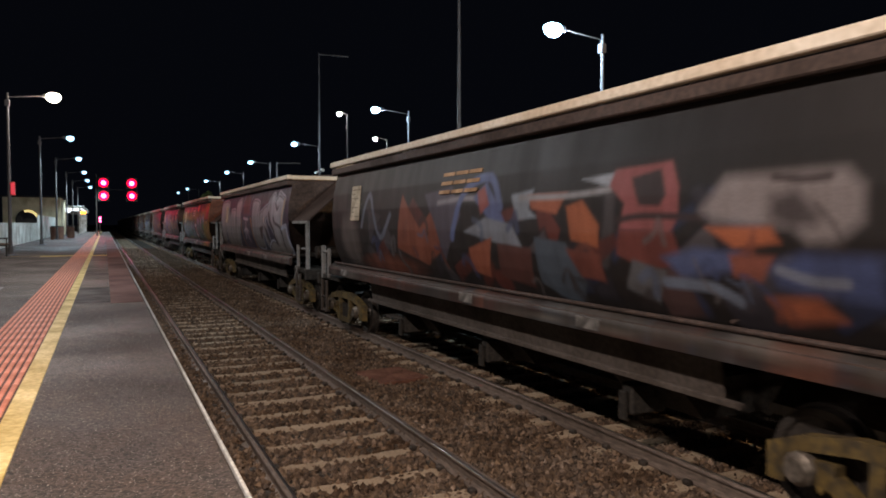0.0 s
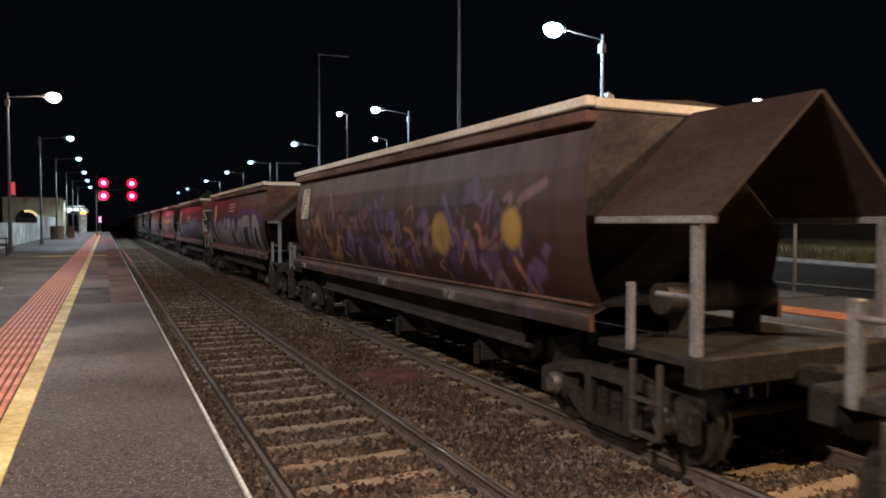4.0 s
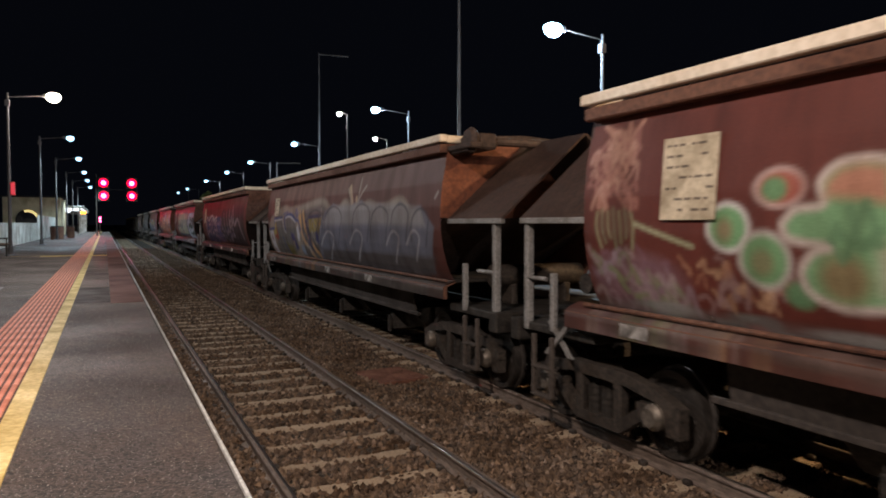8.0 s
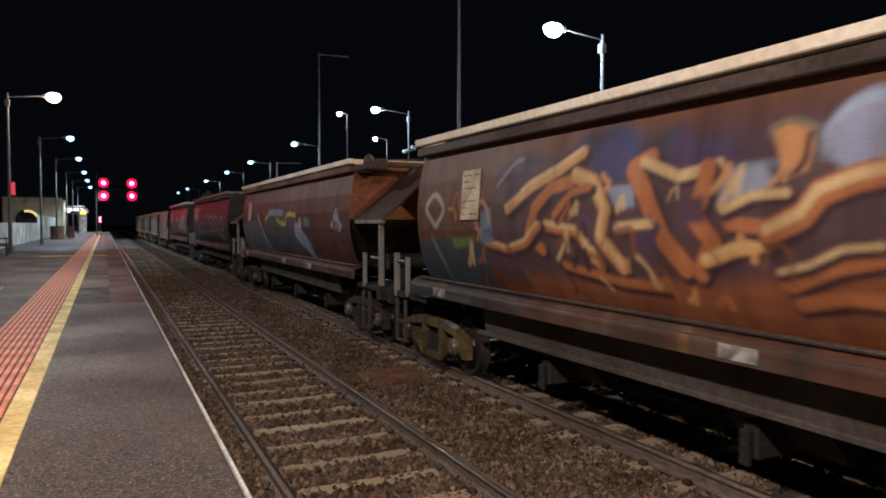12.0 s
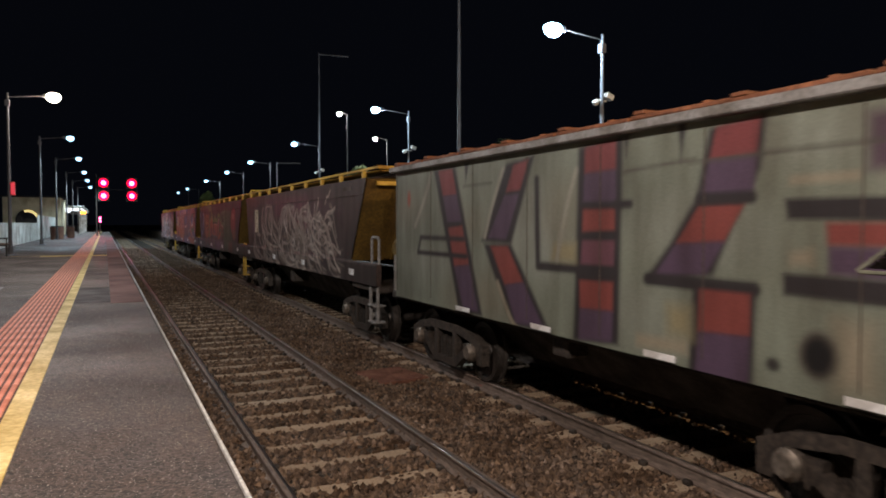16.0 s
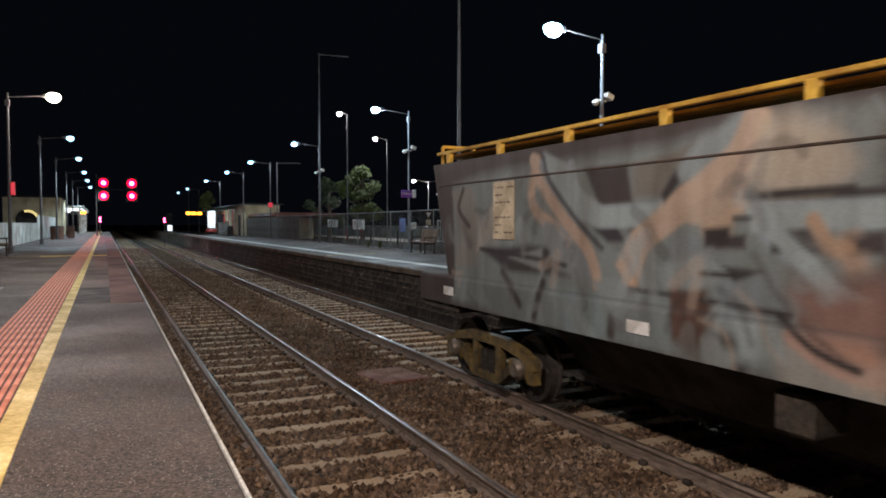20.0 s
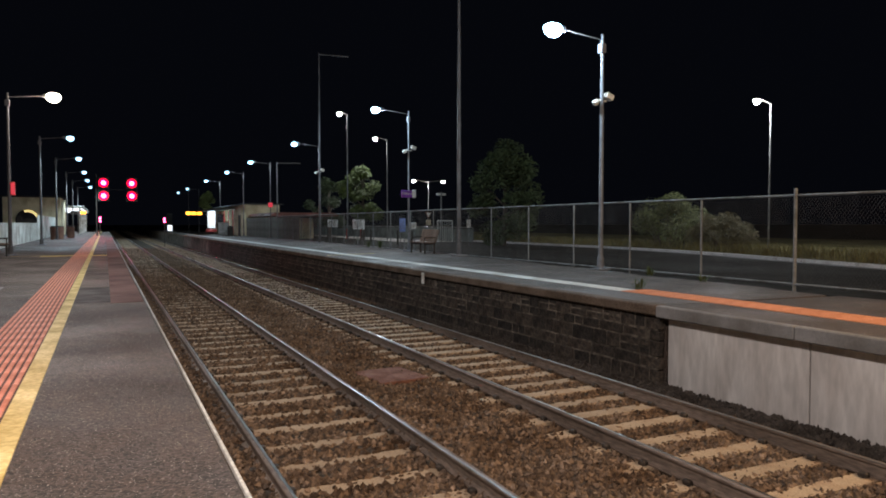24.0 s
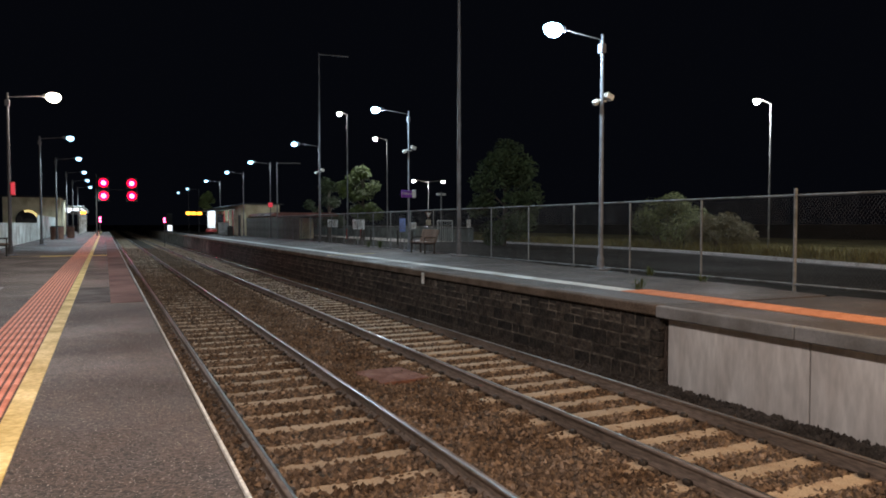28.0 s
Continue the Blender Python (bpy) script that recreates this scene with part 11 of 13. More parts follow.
    w = flat_wagon("flat_sided_hopper_wagon", "green flat-sided grain wagon with blue and orange graffiti and yellow ends", 275.2, c, BOGIE)

    c = Canvas(-0.45, LEN_C + 0.55, 1.125, 3.1, lin(92, 80, 110), 19, dim=1.1)
    c.poly([(0.31, 2.73), (5.69, 2.86), (8.65, 3.04), (8.81, 2.47), (8.16, 1.73), (7.38, 1.49), (1.29, 1.47)], lin(104, 50, 46), 0.15, 0.9)
    c.piece(([(8.01, 2.83), (8.41, 3.04), (8.65, 2.84), (8.41, 2.54), (7.97, 2.39), (7.48, 1.68)],), 0.2, lin(92, 46, 46), lin(156, 78, 62), lin(46, 34, 42), 0.06)
    c.piece(([(8.03, 1.66), (8.50, 1.91), (9.11, 1.74), (9.50, 1.54)],), 0.12, lin(104, 52, 46), lin(110, 60, 50), lin(46, 36, 42), 0.05).curve([(7.98, 1.66), (8.42, 1.89), (8.66, 1.89)], 0.03, lin(196, 160, 140))
    c.box(-1, 13.5, 1.0, 1.6, lin(74, 56, 58), 0.12, 0.85)
    c.poly([(7.59, 1.21), (8.67, 1.55), (9.63, 1.55), (11.15, 1.51), (11.16, 1.14), (9.25, 1.14)], lin(150, 78, 50), 0.1).oval(8.51, 1.18, 0.5, 0.14, lin(84, 78, 100), 0.06)
    c.poly([(-0.28, 3.08), (0.81, 3.12), (0.98, 2.68), (0.62, 2.54), (-0.17, 2.47)], lin(92, 80, 112), 0.06).poly([(0.04, 1.54), (3.12, 1.42), (4.46, 1.31), (5.19, 1.09), (3.55, 1.04), (-0.36, 1.17)], lin(82, 70, 84), 0.06).poly([(0.08, 2.05), (0.34, 2.22), (1.02, 2.28), (1.56, 2.22), (1.48, 2.59), (1.19, 2.83), (1.32, 3.08), (2.79, 3.14), (2.97, 2.95), (3.36, 2.83), (3.61, 2.81), (3.81, 2.68), (3.88, 2.91), (4.03, 3.06), (4.50, 3.14), (4.73, 3.01), (4.89, 2.80), (5.15, 2.83), (5.40, 3.03), (5.69, 3.08), (6.24, 3.05), (6.92, 3.07), (6.94, 2.17), (5.71, 2.06), (5.55, 1.51), (5.42, 1.13), (4.77, 1.17), (4.62, 1.35), (3.55, 1.19), (3.09, 1.60), (1.67, 1.35), (0.24, 1.64)], lin(150, 74, 52), 0.05)
    c.poly([(0.62, 2.06), (3.52, 2.05), (5.48, 1.92), (5.44, 1.41), (4.77, 1.22), (4.54, 1.40), (3.55, 1.28), (2.74, 1.58), (0.62, 1.66)], lin(156, 82, 44), 0.25).poly([(3.25, 2.99), (3.85, 3.05), (3.81, 2.80), (3.51, 2.79)], lin(88, 74, 106), 0.05).poly([(4.73, 3.09), (5.31, 3.12), (5.08, 2.81), (4.91, 2.82)], lin(84, 70, 104), 0.05)
    c.poly([(3.56, 3.31), (3.51, 3.34), (3.61, 3.27)], lin(84, 70, 104), 0.05).poly([(6.29, 2.96), (6.15, 3.08), (6.82, 3.10), (6.47, 2.98)], lin(84, 70, 104), 0.05).curve([(1.24, 2.43), (1.35, 2.82), (1.63, 3.03), (2.07, 3.09)], 0.03, lin(196, 150, 136)).curve([(0.24, 2.14), (0.62, 2.24), (1.19, 2.28)], 0.03, lin(196, 150, 136))
    c.curve([(2.85, 3.13), (3.14, 2.94), (3.41, 2.83), (3.53, 2.64)], 0.03, lin(196, 156, 140)).curve([(3.98, 2.62), (4.01, 2.87), (4.17, 3.06), (4.48, 3.14)], 0.035, lin(196, 156, 140)).curve([(4.51, 3.12), (4.73, 2.95), (4.88, 2.73)], 0.03, lin(190, 150, 136)).curve([(5.12, 2.76), (5.29, 2.98), (5.53, 3.08)], 0.045, lin(206, 164, 144))
    c.curve([(6.13, 3.06), (6.26, 2.93)], 0.035, lin(206, 164, 144)).curve([(6.34, 2.85), (6.55, 2.97), (6.78, 3.08)], 0.06, lin(212, 172, 150)).curve([(2.24, 2.77), (2.51, 2.59), (2.55, 2.29), (2.92, 1.97), (3.20, 1.67), (3.55, 1.28), (3.70, 1.06)], 0.06, lin(52, 40, 44), 0.05).curve([(2.21, 2.70), (2.67, 2.88), (3.08, 2.69), (3.61, 2.71)], 0.035, lin(54, 40, 44))
    c.curve([(2.67, 2.19), (3.03, 2.26), (3.52, 2.40)], 0.035, lin(54, 40, 44)).curve([(2.73, 2.55), (3.20, 2.63), (3.51, 2.64)], 0.022, lin(206, 160, 146)).curve([(3.61, 2.70), (3.70, 2.40), (3.62, 2.11)], 0.045, lin(56, 42, 44)).curve([(3.70, 2.23), (3.64, 1.99), (3.36, 2.11)], 0.03, lin(206, 164, 148)).curve([(4.49, 2.75), (4.30, 2.55), (4.22, 2.23), (4.31, 1.85), (4.42, 1.49)], 0.06, lin(50, 38, 42), 0.05)
    c.curve([(4.49, 2.75), (4.60, 2.69), (4.58, 2.51)], 0.03, lin(190, 150, 136)).line([(4.39, 2.20), (4.85, 2.19)], 0.02, lin(60, 44, 44)).curve([(4.89, 2.77), (4.90, 2.48), (4.85, 2.13), (4.86, 1.81)], 0.05, lin(54, 40, 44), 0.05).curve([(4.94, 2.43), (4.95, 2.03)], 0.02, lin(200, 156, 140)).curve([(4.82, 1.78), (4.96, 1.70)], 0.05, lin(150, 112, 104))
    c.poly([(5.58, 2.68), (5.69, 2.84), (5.83, 2.88), (5.91, 2.76), (6.06, 2.73), (6.21, 2.52), (6.35, 2.16), (6.94, 2.13), (6.95, 1.57), (6.51, 1.47), (5.72, 1.53), (5.57, 2.05)], lin(84, 48, 52), 0.1).curve([(5.61, 2.72), (5.50, 2.50), (5.48, 2.14), (5.55, 1.78), (5.61, 1.52)], 0.075, lin(50, 38, 42), 0.08).poly([(5.68, 2.15), (5.92, 2.19), (5.83, 1.55), (5.69, 1.53)], lin(150, 80, 50), 0.08)
    c.oval(6.68, 2.46, 0.52, 0.3, lin(48, 38, 44), 0.06).oval(6.72, 2.45, 0.4, 0.22, lin(92, 80, 116), 0.06).curve([(6.40, 2.10), (6.61, 2.03), (6.80, 2.08), (6.94, 2.15)], 0.05, lin(206, 168, 150)).poly([(6.00, 2.07), (6.18, 2.11), (6.15, 2.01), (6.03, 2.01)], lin(176, 128, 112), 0.05).curve([(6.25, 1.72), (6.37, 1.53)], 0.03, lin(120, 88, 84))
    c.poly([(5.73, 1.45), (6.51, 1.47), (6.95, 1.54), (6.97, 1.09), (5.79, 1.11)], lin(84, 66, 80), 0.08).poly([(6.55, 1.29), (6.71, 1.43), (6.96, 1.50), (6.97, 1.14), (6.68, 1.13)], lin(100, 86, 124), 0.1).poly([(1.40, 1.81), (1.79, 1.86), (2.15, 1.67), (2.38, 1.48), (1.97, 1.48), (1.48, 1.63)], lin(60, 58, 40), 0.05).oval(2.08, 1.63, 0.12, 0.08, lin(84, 64, 84), 0.06)
    c.poly([(1.67, 1.21), (2.45, 1.23), (2.45, 1.15), (1.75, 1.14)], lin(52, 46, 60), 0.04)
    c.oval(10.3, 2.42, 1.62, 0.98, lin(50, 38, 44), 0.06).oval(10.3, 2.42, 1.52, 0.92, lin(150, 76, 56)).oval(10.2, 2.75, 1.2, 0.4, lin(150, 66, 58), 0.25, 0.6).oval(9.8, 2.0, 0.8, 0.3, lin(180, 92, 48), 0.2, 0.6)
    c.poly([(8.81, 2.72), (9.48, 3.13), (9.77, 3.14), (9.23, 2.74), (8.89, 2.32)], lin(96, 82, 114), 0.06).curve([(9.16, 2.70), (9.54, 2.99), (9.99, 3.10)], 0.05, lin(196, 140, 120))
    c.oval(10.11, 2.49, 0.74, 0.3, lin(48, 42, 36), 0.05, 1.0, 12).oval(10.10, 2.49, 0.66, 0.24, lin(92, 88, 46), 0.04, 1.0, 12).oval(10.10, 2.45, 0.6, 0.2, lin(48, 42, 46), 0.04, 1.0, 12).oval(10.11, 2.41, 0.55, 0.19, lin(98, 86, 116), 0.04, 1.0, 10)
    c.curve([(9.48, 2.32), (9.79, 2.17), (10.23, 2.18), (10.57, 2.38), (10.67, 2.62)], 0.055, lin(214, 170, 150)).poly([(9.68, 1.92), (10.17, 1.82), (10.79, 1.94), (11.14, 1.82), (10.87, 1.58), (10.36, 1.57)], lin(84, 74, 108), 0.05).curve([(9.53, 2.02), (9.85, 1.86), (10.36, 1.89), (10.83, 2.01), (11.13, 2.25)], 0.1, lin(50, 46, 40)).curve([(9.62, 1.98), (9.96, 1.85), (10.36, 1.87), (10.83, 1.99), (11.13, 2.21)], 0.06, lin(96, 94, 46)).curve([(10.32, 1.51), (10.88, 1.51)], 0.03, lin(200, 160, 150))
    c.oval(11.41, 2.11, 0.45, 0.35, lin(160, 76, 52), 0.06).oval(11.58, 2.44, 0.5, 0.14, lin(56, 46, 52), 0.1)
    c.box(11.6, 12.45, 1.4, 3.2, lin(60, 52, 62), 0.3, 0.9)
    c.fade(0.08)
    c.dim = 1.0
    w = flat_wagon("flat_sided_hopper_wagon", "purple flat-sided grain wagon with big orange letters and yellow ends", 288.85, c, BOGIE)
    data_plate(w, 1.73, 2.39, half_flat, 0.5, 0.6)

    c = Canvas(-0.45, LEN_C + 0.55, 1.125, 3.1, lin(66, 60, 58), 20, dim=1.35)
    steel, flesh = lin(124, 138, 144), lin(146, 138, 128)
    c.oval(5.92, 2.76, 0.9, 0.3, lin(110, 116, 116), 0.2, 0.7).oval(8.96, 2.51, 0.9, 0.4, lin(120, 128, 128), 0.25, 0.7)
    for pts, r, col in (([(7.76, 2.95), (7.57, 2.39)], 0.08, steel), ([(7.37, 2.36), (7.95, 2.36), (8.36, 2.61)], 0.06, lin(140, 150, 152)), ([(7.05, 1.97), (7.95, 1.92), (8.76, 1.88)], 0.13, steel), ([(8.29, 2.30), (8.75, 1.98), (9.23, 1.67)], 0.13, flesh), ([(8.21, 1.80), (8.61, 1.47), (9.42, 1.15)], 0.08, lin(56, 54, 54)), ([(8.76, 1.83), (9.17, 1.43)], 0.08, lin(60, 54, 52)), ([(7.48, 1.64), (7.95, 1.78), (8.46, 1.76)], 0.09, flesh), ([(7.06, 1.30), (7.58, 1.64), (7.95, 1.73)], 0.1, lin(130, 120, 112)), ([(7.94, 2.60), (8.21, 2.11)], 0.07, lin(120, 130, 132))):
        c.line(pts, r * 0.8 + 0.03, lin(52, 48, 48), 0.05, 0.7).line(pts, r * 0.8, col, 0.05, 0.9)
    c.poly([(7.87, 1.39), (9.53, 1.57), (9.74, 1.14), (7.96, 1.14)], lin(104, 118, 120), 0.06).curve([(8.30, 1.54), (8.69, 1.27), (9.04, 1.14)], 0.06, lin(60, 56, 54)).oval(9.02, 2.46, 0.35, 0.2, lin(140, 150, 150), 0.1).wild(5.9, 7.3, 2.5, 2.95, 14, (lin(100, 94, 88), lin(60, 54, 52), lin(126, 122, 116)), 0.12, 0.6)
    c.poly([(9.15, 2.04), (9.46, 2.31), (9.79, 2.72), (10.26, 2.93), (10.90, 2.97), (10.93, 1.62), (9.53, 1.51), (9.41, 1.78)] + [(12.2, 1.5), (12.2, 2.5), (11.5, 2.9)], lin(144, 120, 102), 0.1)
    c.oval(10.04, 2.43, 0.6, 0.3, lin(142, 116, 98), 0.2).oval(10.14, 2.07, 0.7, 0.42, lin(176, 156, 138), 0.3, 0.85).poly([(9.15, 2.04), (9.46, 2.25), (9.64, 1.92), (9.41, 1.78)], lin(120, 80, 62), 0.06).line([(9.23, 1.88), (9.46, 1.86)], 0.03, lin(50, 40, 40)).oval(9.91, 1.42, 0.5, 0.14, lin(150, 96, 66), 0.15).oval(10.51, 1.45, 0.8, 0.16, lin(164, 136, 116), 0.15)
    c.curve([(10.28, 1.88), (10.49, 2.08), (10.65, 2.23), (10.92, 2.30)], 0.05, lin(104, 82, 70), 0.15, 0.8).curve([(10.13, 2.70), (10.40, 2.77), (10.79, 2.79), (10.91, 2.78)], 0.05, lin(80, 60, 52), 0.08)
    c.oval(10.64, 2.55, 0.44, 0.28, lin(172, 150, 120), 0.14, 0.9).oval(10.64, 2.55, 0.33, 0.23, lin(120, 70, 46), 0.05).oval(10.65, 2.59, 0.23, 0.17, BLACK).oval(10.63, 2.64, 0.07, 0.045, lin(190, 190, 196), 0.05)
    for k in range(90):
        s, h = c.rng.uniform(7.4, 11.2), c.rng.uniform(1.6, 2.6)
        c.line([(s, h), (s + 0.2, h - c.rng.uniform(-.02, .1))], 0.016, (lin(196, 176, 156), lin(112, 84, 70), lin(170, 140, 116))[k % 3], 0.06, 0.5)
    c.curve([(9.9, 1.95), (10.8, 2.0), (11.6, 1.8)], 0.1, lin(70, 56, 52), 0.2, 0.7).oval(11.6, 2.2, 0.5, 0.4, lin(110, 90, 80), 0.2, 0.8)
    c.poly([(0.62, 2.77), (1.45, 2.87), (2.16, 2.90), (3.32, 2.91), (4.96, 2.94), (5.56, 2.99), (6.19, 3.01), (6.73, 3.00), (6.79, 1.12), (5.87, 1.12), (3.36, 1.10), (0.65, 1.20)], lin(104, 112, 110), 0.15).poly([(3.67, 2.80), (4.31, 2.80), (4.40, 2.44), (3.90, 2.42)], lin(56, 50, 48), 0.06).poly([(0.05, 2.96), (0.62, 3.00), (0.74, 1.29), (-0.02, 1.22)], lin(58, 52, 50), 0.06)
    c.poly([(0.62, 2.69), (1.21, 2.74), (1.45, 2.29), (1.37, 1.71), (0.71, 1.67), (0.88, 2.14)], lin(112, 110, 104), 0.06).curve([(0.97, 2.71), (0.83, 2.45), (1.13, 2.22)], 0.04, lin(60, 54, 50)).poly([(1.37, 2.29), (1.82, 2.50), (1.96, 2.02), (1.45, 1.93)], lin(118, 120, 118), 0.06).poly([(1.45, 1.93), (2.67, 2.00), (3.33, 1.99), (3.44, 1.70), (2.17, 1.68)], lin(54, 52, 52), 0.08)
    c.poly([(2.17, 1.85), (2.90, 1.98), (2.90, 1.73)], lin(110, 116, 116), 0.05).curve([(2.78, 2.95), (2.67, 2.61), (2.78, 2.38), (3.23, 2.17), (3.72, 1.89), (3.86, 1.67)], 0.07, lin(160, 140, 120), 0.05).poly([(2.84, 2.95), (3.11, 2.95), (3.33, 2.64), (3.72, 2.51), (3.81, 2.31), (3.43, 2.23), (3.06, 2.47)], lin(118, 128, 132), 0.06)
    c.curve([(3.43, 2.84), (3.53, 2.57), (3.90, 2.31)], 0.07, lin(126, 136, 140), 0.05).poly([(3.76, 2.42), (4.62, 2.43), (4.83, 2.47), (4.48, 2.26), (3.90, 2.26)], lin(118, 130, 134), 0.05).poly([(2.90, 2.29), (3.33, 2.23), (3.91, 1.84), (3.91, 1.62), (3.23, 1.75), (2.96, 2.04)], lin(112, 120, 122), 0.08).poly([(3.81, 2.20), (4.48, 2.23), (4.24, 2.07), (4.04, 2.07)], lin(50, 48, 50), 0.06)
    c.poly([(4.39, 2.80), (4.90, 2.85), (5.15, 2.92), (4.96, 2.71), (4.83, 2.47), (4.40, 2.49)], lin(96, 94, 88), 0.08).poly([(4.96, 2.71), (5.21, 2.96), (5.67, 3.02), (5.72, 2.93), (5.56, 2.71), (5.16, 2.56), (4.90, 2.47)], lin(120, 130, 132), 0.08).curve([(4.94, 2.47), (5.16, 2.65), (5.51, 2.76)], 0.05, lin(56, 54, 54), 0.06).curve([(5.79, 3.00), (5.72, 2.82), (5.51, 2.67), (5.10, 2.49), (4.70, 2.23), (4.48, 2.03), (4.37, 1.71)], 0.11, lin(166, 142, 118), 0.06)
    c.poly([(5.22, 2.55), (5.62, 2.49), (5.73, 2.36), (5.57, 2.30), (5.52, 2.10), (5.29, 2.05), (5.23, 2.23)], lin(152, 136, 118), 0.08).poly([(4.84, 2.04), (4.97, 2.18), (5.35, 2.10), (5.58, 1.93), (5.53, 1.80), (5.23, 1.82), (4.85, 1.75)], lin(104, 112, 114), 0.08).poly([(5.72, 2.74), (6.15, 2.92), (6.49, 2.82), (6.60, 2.63), (6.49, 2.47), (5.73, 2.44)], lin(128, 128, 122), 0.12)
    c.poly([(5.73, 2.44), (6.75, 2.46), (6.75, 2.22), (5.73, 2.19)], lin(116, 128, 132), 0.06).curve([(5.22, 2.50), (5.73, 2.47), (6.29, 2.45), (6.75, 2.45)], 0.035, lin(52, 50, 50)).poly([(5.35, 2.14), (5.68, 2.17), (5.68, 2.06), (5.38, 2.05)], lin(56, 52, 52), 0.05).poly([(5.98, 2.17), (6.34, 2.19), (6.38, 2.05), (6.08, 2.04)], lin(60, 56, 54), 0.06)
    c.poly([(6.61, 2.19), (6.75, 2.20), (6.76, 2.06), (6.62, 2.06)], lin(56, 54, 54), 0.06).poly([(6.38, 2.12), (6.57, 2.25), (6.66, 1.95), (6.51, 1.87)], lin(140, 124, 110), 0.1).curve([(5.88, 2.17), (6.17, 1.96), (6.43, 1.75)], 0.08, lin(116, 128, 132), 0.06).poly([(6.08, 1.92), (6.51, 1.87), (6.76, 1.99), (6.77, 1.54), (6.22, 1.54)], lin(80, 66, 60), 0.15)
    c.poly([(4.85, 1.75), (5.30, 1.73), (5.37, 1.51), (5.20, 1.12), (4.94, 1.27)], lin(74, 58, 50), 0.1).poly([(5.35, 1.78), (5.94, 1.91), (6.08, 1.68), (5.76, 1.39), (5.42, 1.52)], lin(104, 112, 114), 0.1).poly([(5.47, 1.92), (5.84, 1.90), (5.58, 1.80)], lin(50, 48, 48), 0.05).poly([(2.91, 1.60), (3.91, 1.57), (4.11, 1.15), (3.36, 1.10)], lin(104, 116, 116), 0.08)
    c.poly([(1.48, 1.50), (2.68, 1.52), (2.58, 1.12), (1.78, 1.17)], lin(92, 98, 96), 0.08).curve([(2.91, 1.60), (2.76, 1.21)], 0.06, lin(54, 50, 48), 0.06).curve([(2.03, 1.67), (2.45, 1.31)], 0.05, lin(54, 50, 48), 0.06).curve([(4.17, 1.59), (4.11, 1.20)], 0.06, lin(58, 54, 52), 0.06).poly([(4.25, 1.65), (4.85, 1.65), (4.94, 1.18), (4.35, 1.19)], lin(106, 116, 116), 0.08)
    c.poly([(5.86, 1.49), (6.23, 1.50), (6.53, 1.28), (6.78, 1.23), (6.79, 1.09), (6.01, 1.10)], lin(118, 118, 112), 0.1).poly([(6.28, 1.51), (6.67, 1.52), (6.78, 1.40), (6.78, 1.23), (6.53, 1.32)], lin(148, 118, 100), 0.1).curve([(6.18, 1.57), (6.41, 1.37), (6.68, 1.28)], 0.05, lin(80, 66, 60), 0.06).curve([(5.43, 1.34), (5.71, 1.30), (5.61, 1.06)], 0.06, lin(60, 58, 58), 0.08)
    c.poly([(5.26, 1.32), (5.43, 1.39), (5.55, 1.14), (5.32, 1.10)], lin(112, 118, 116), 0.08).curve([(3.95, 1.65), (4.98, 1.64), (6.09, 1.60)], 0.02, lin(50, 48, 48))
    c.poly([(2.92, 3.04), (3.32, 2.89), (3.64, 2.57), (3.99, 2.41), (4.87, 2.42), (4.87, 2.22), (3.90, 2.21), (3.33, 2.39), (2.99, 2.77)], lin(126, 138, 138), 0.05).poly([(5.77, 3.01), (6.06, 3.04), (6.40, 2.88), (6.50, 2.64), (6.33, 2.48), (5.78, 2.46), (5.68, 2.66)], lin(148, 142, 128), 0.2).poly([(5.67, 2.38), (6.86, 2.42), (6.86, 2.23), (5.73, 2.20)], lin(126, 138, 138), 0.05)
    c.poly([(4.97, 2.61), (5.50, 3.04), (5.71, 3.16), (5.79, 3.11), (5.56, 2.83), (5.16, 2.56)], lin(116, 126, 126), 0.1).poly([(5.79, 3.12), (5.68, 3.14), (5.56, 2.92), (5.50, 2.84), (4.39, 2.18), (4.16, 1.86), (4.33, 1.69), (4.64, 2.03), (5.72, 2.65), (5.75, 2.78)], lin(152, 136, 120), 0.05).curve([(2.71, 2.97), (2.85, 2.71), (3.33, 2.29), (3.72, 2.00), (3.87, 1.73)], 0.075, lin(152, 136, 120))
    c.curve([(2.92, 2.97), (3.03, 2.72), (3.53, 2.29), (3.95, 2.01)], 0.03, lin(60, 62, 66)).poly([(4.94, 2.28), (5.22, 2.46), (5.72, 2.60), (5.62, 2.41), (5.29, 2.23)], lin(146, 132, 116), 0.06).poly([(5.90, 2.19), (6.26, 2.22), (6.26, 2.07), (5.91, 2.03)], lin(46, 43, 43), 0.05).poly([(5.26, 2.21), (5.53, 2.23), (5.53, 2.09), (5.27, 2.06)], lin(46, 43, 43), 0.05)
    c.poly([(4.81, 2.43), (4.99, 2.60), (4.94, 2.71), (4.76, 2.50)], lin(46, 43, 43), 0.05).poly([(6.50, 2.16), (6.72, 2.19), (6.73, 2.08), (6.50, 2.05)], lin(58, 52, 52), 0.08).line([(5.73, 2.45), (6.16, 2.47), (6.53, 2.48)], 0.03, lin(46, 43, 43)).line([(5.73, 2.29), (5.57, 2.29)], 0.02, lin(46, 43, 43)).curve([(5.84, 2.27), (6.17, 2.00), (6.43, 1.79), (6.76, 1.66)], 0.07, lin(126, 138, 138))
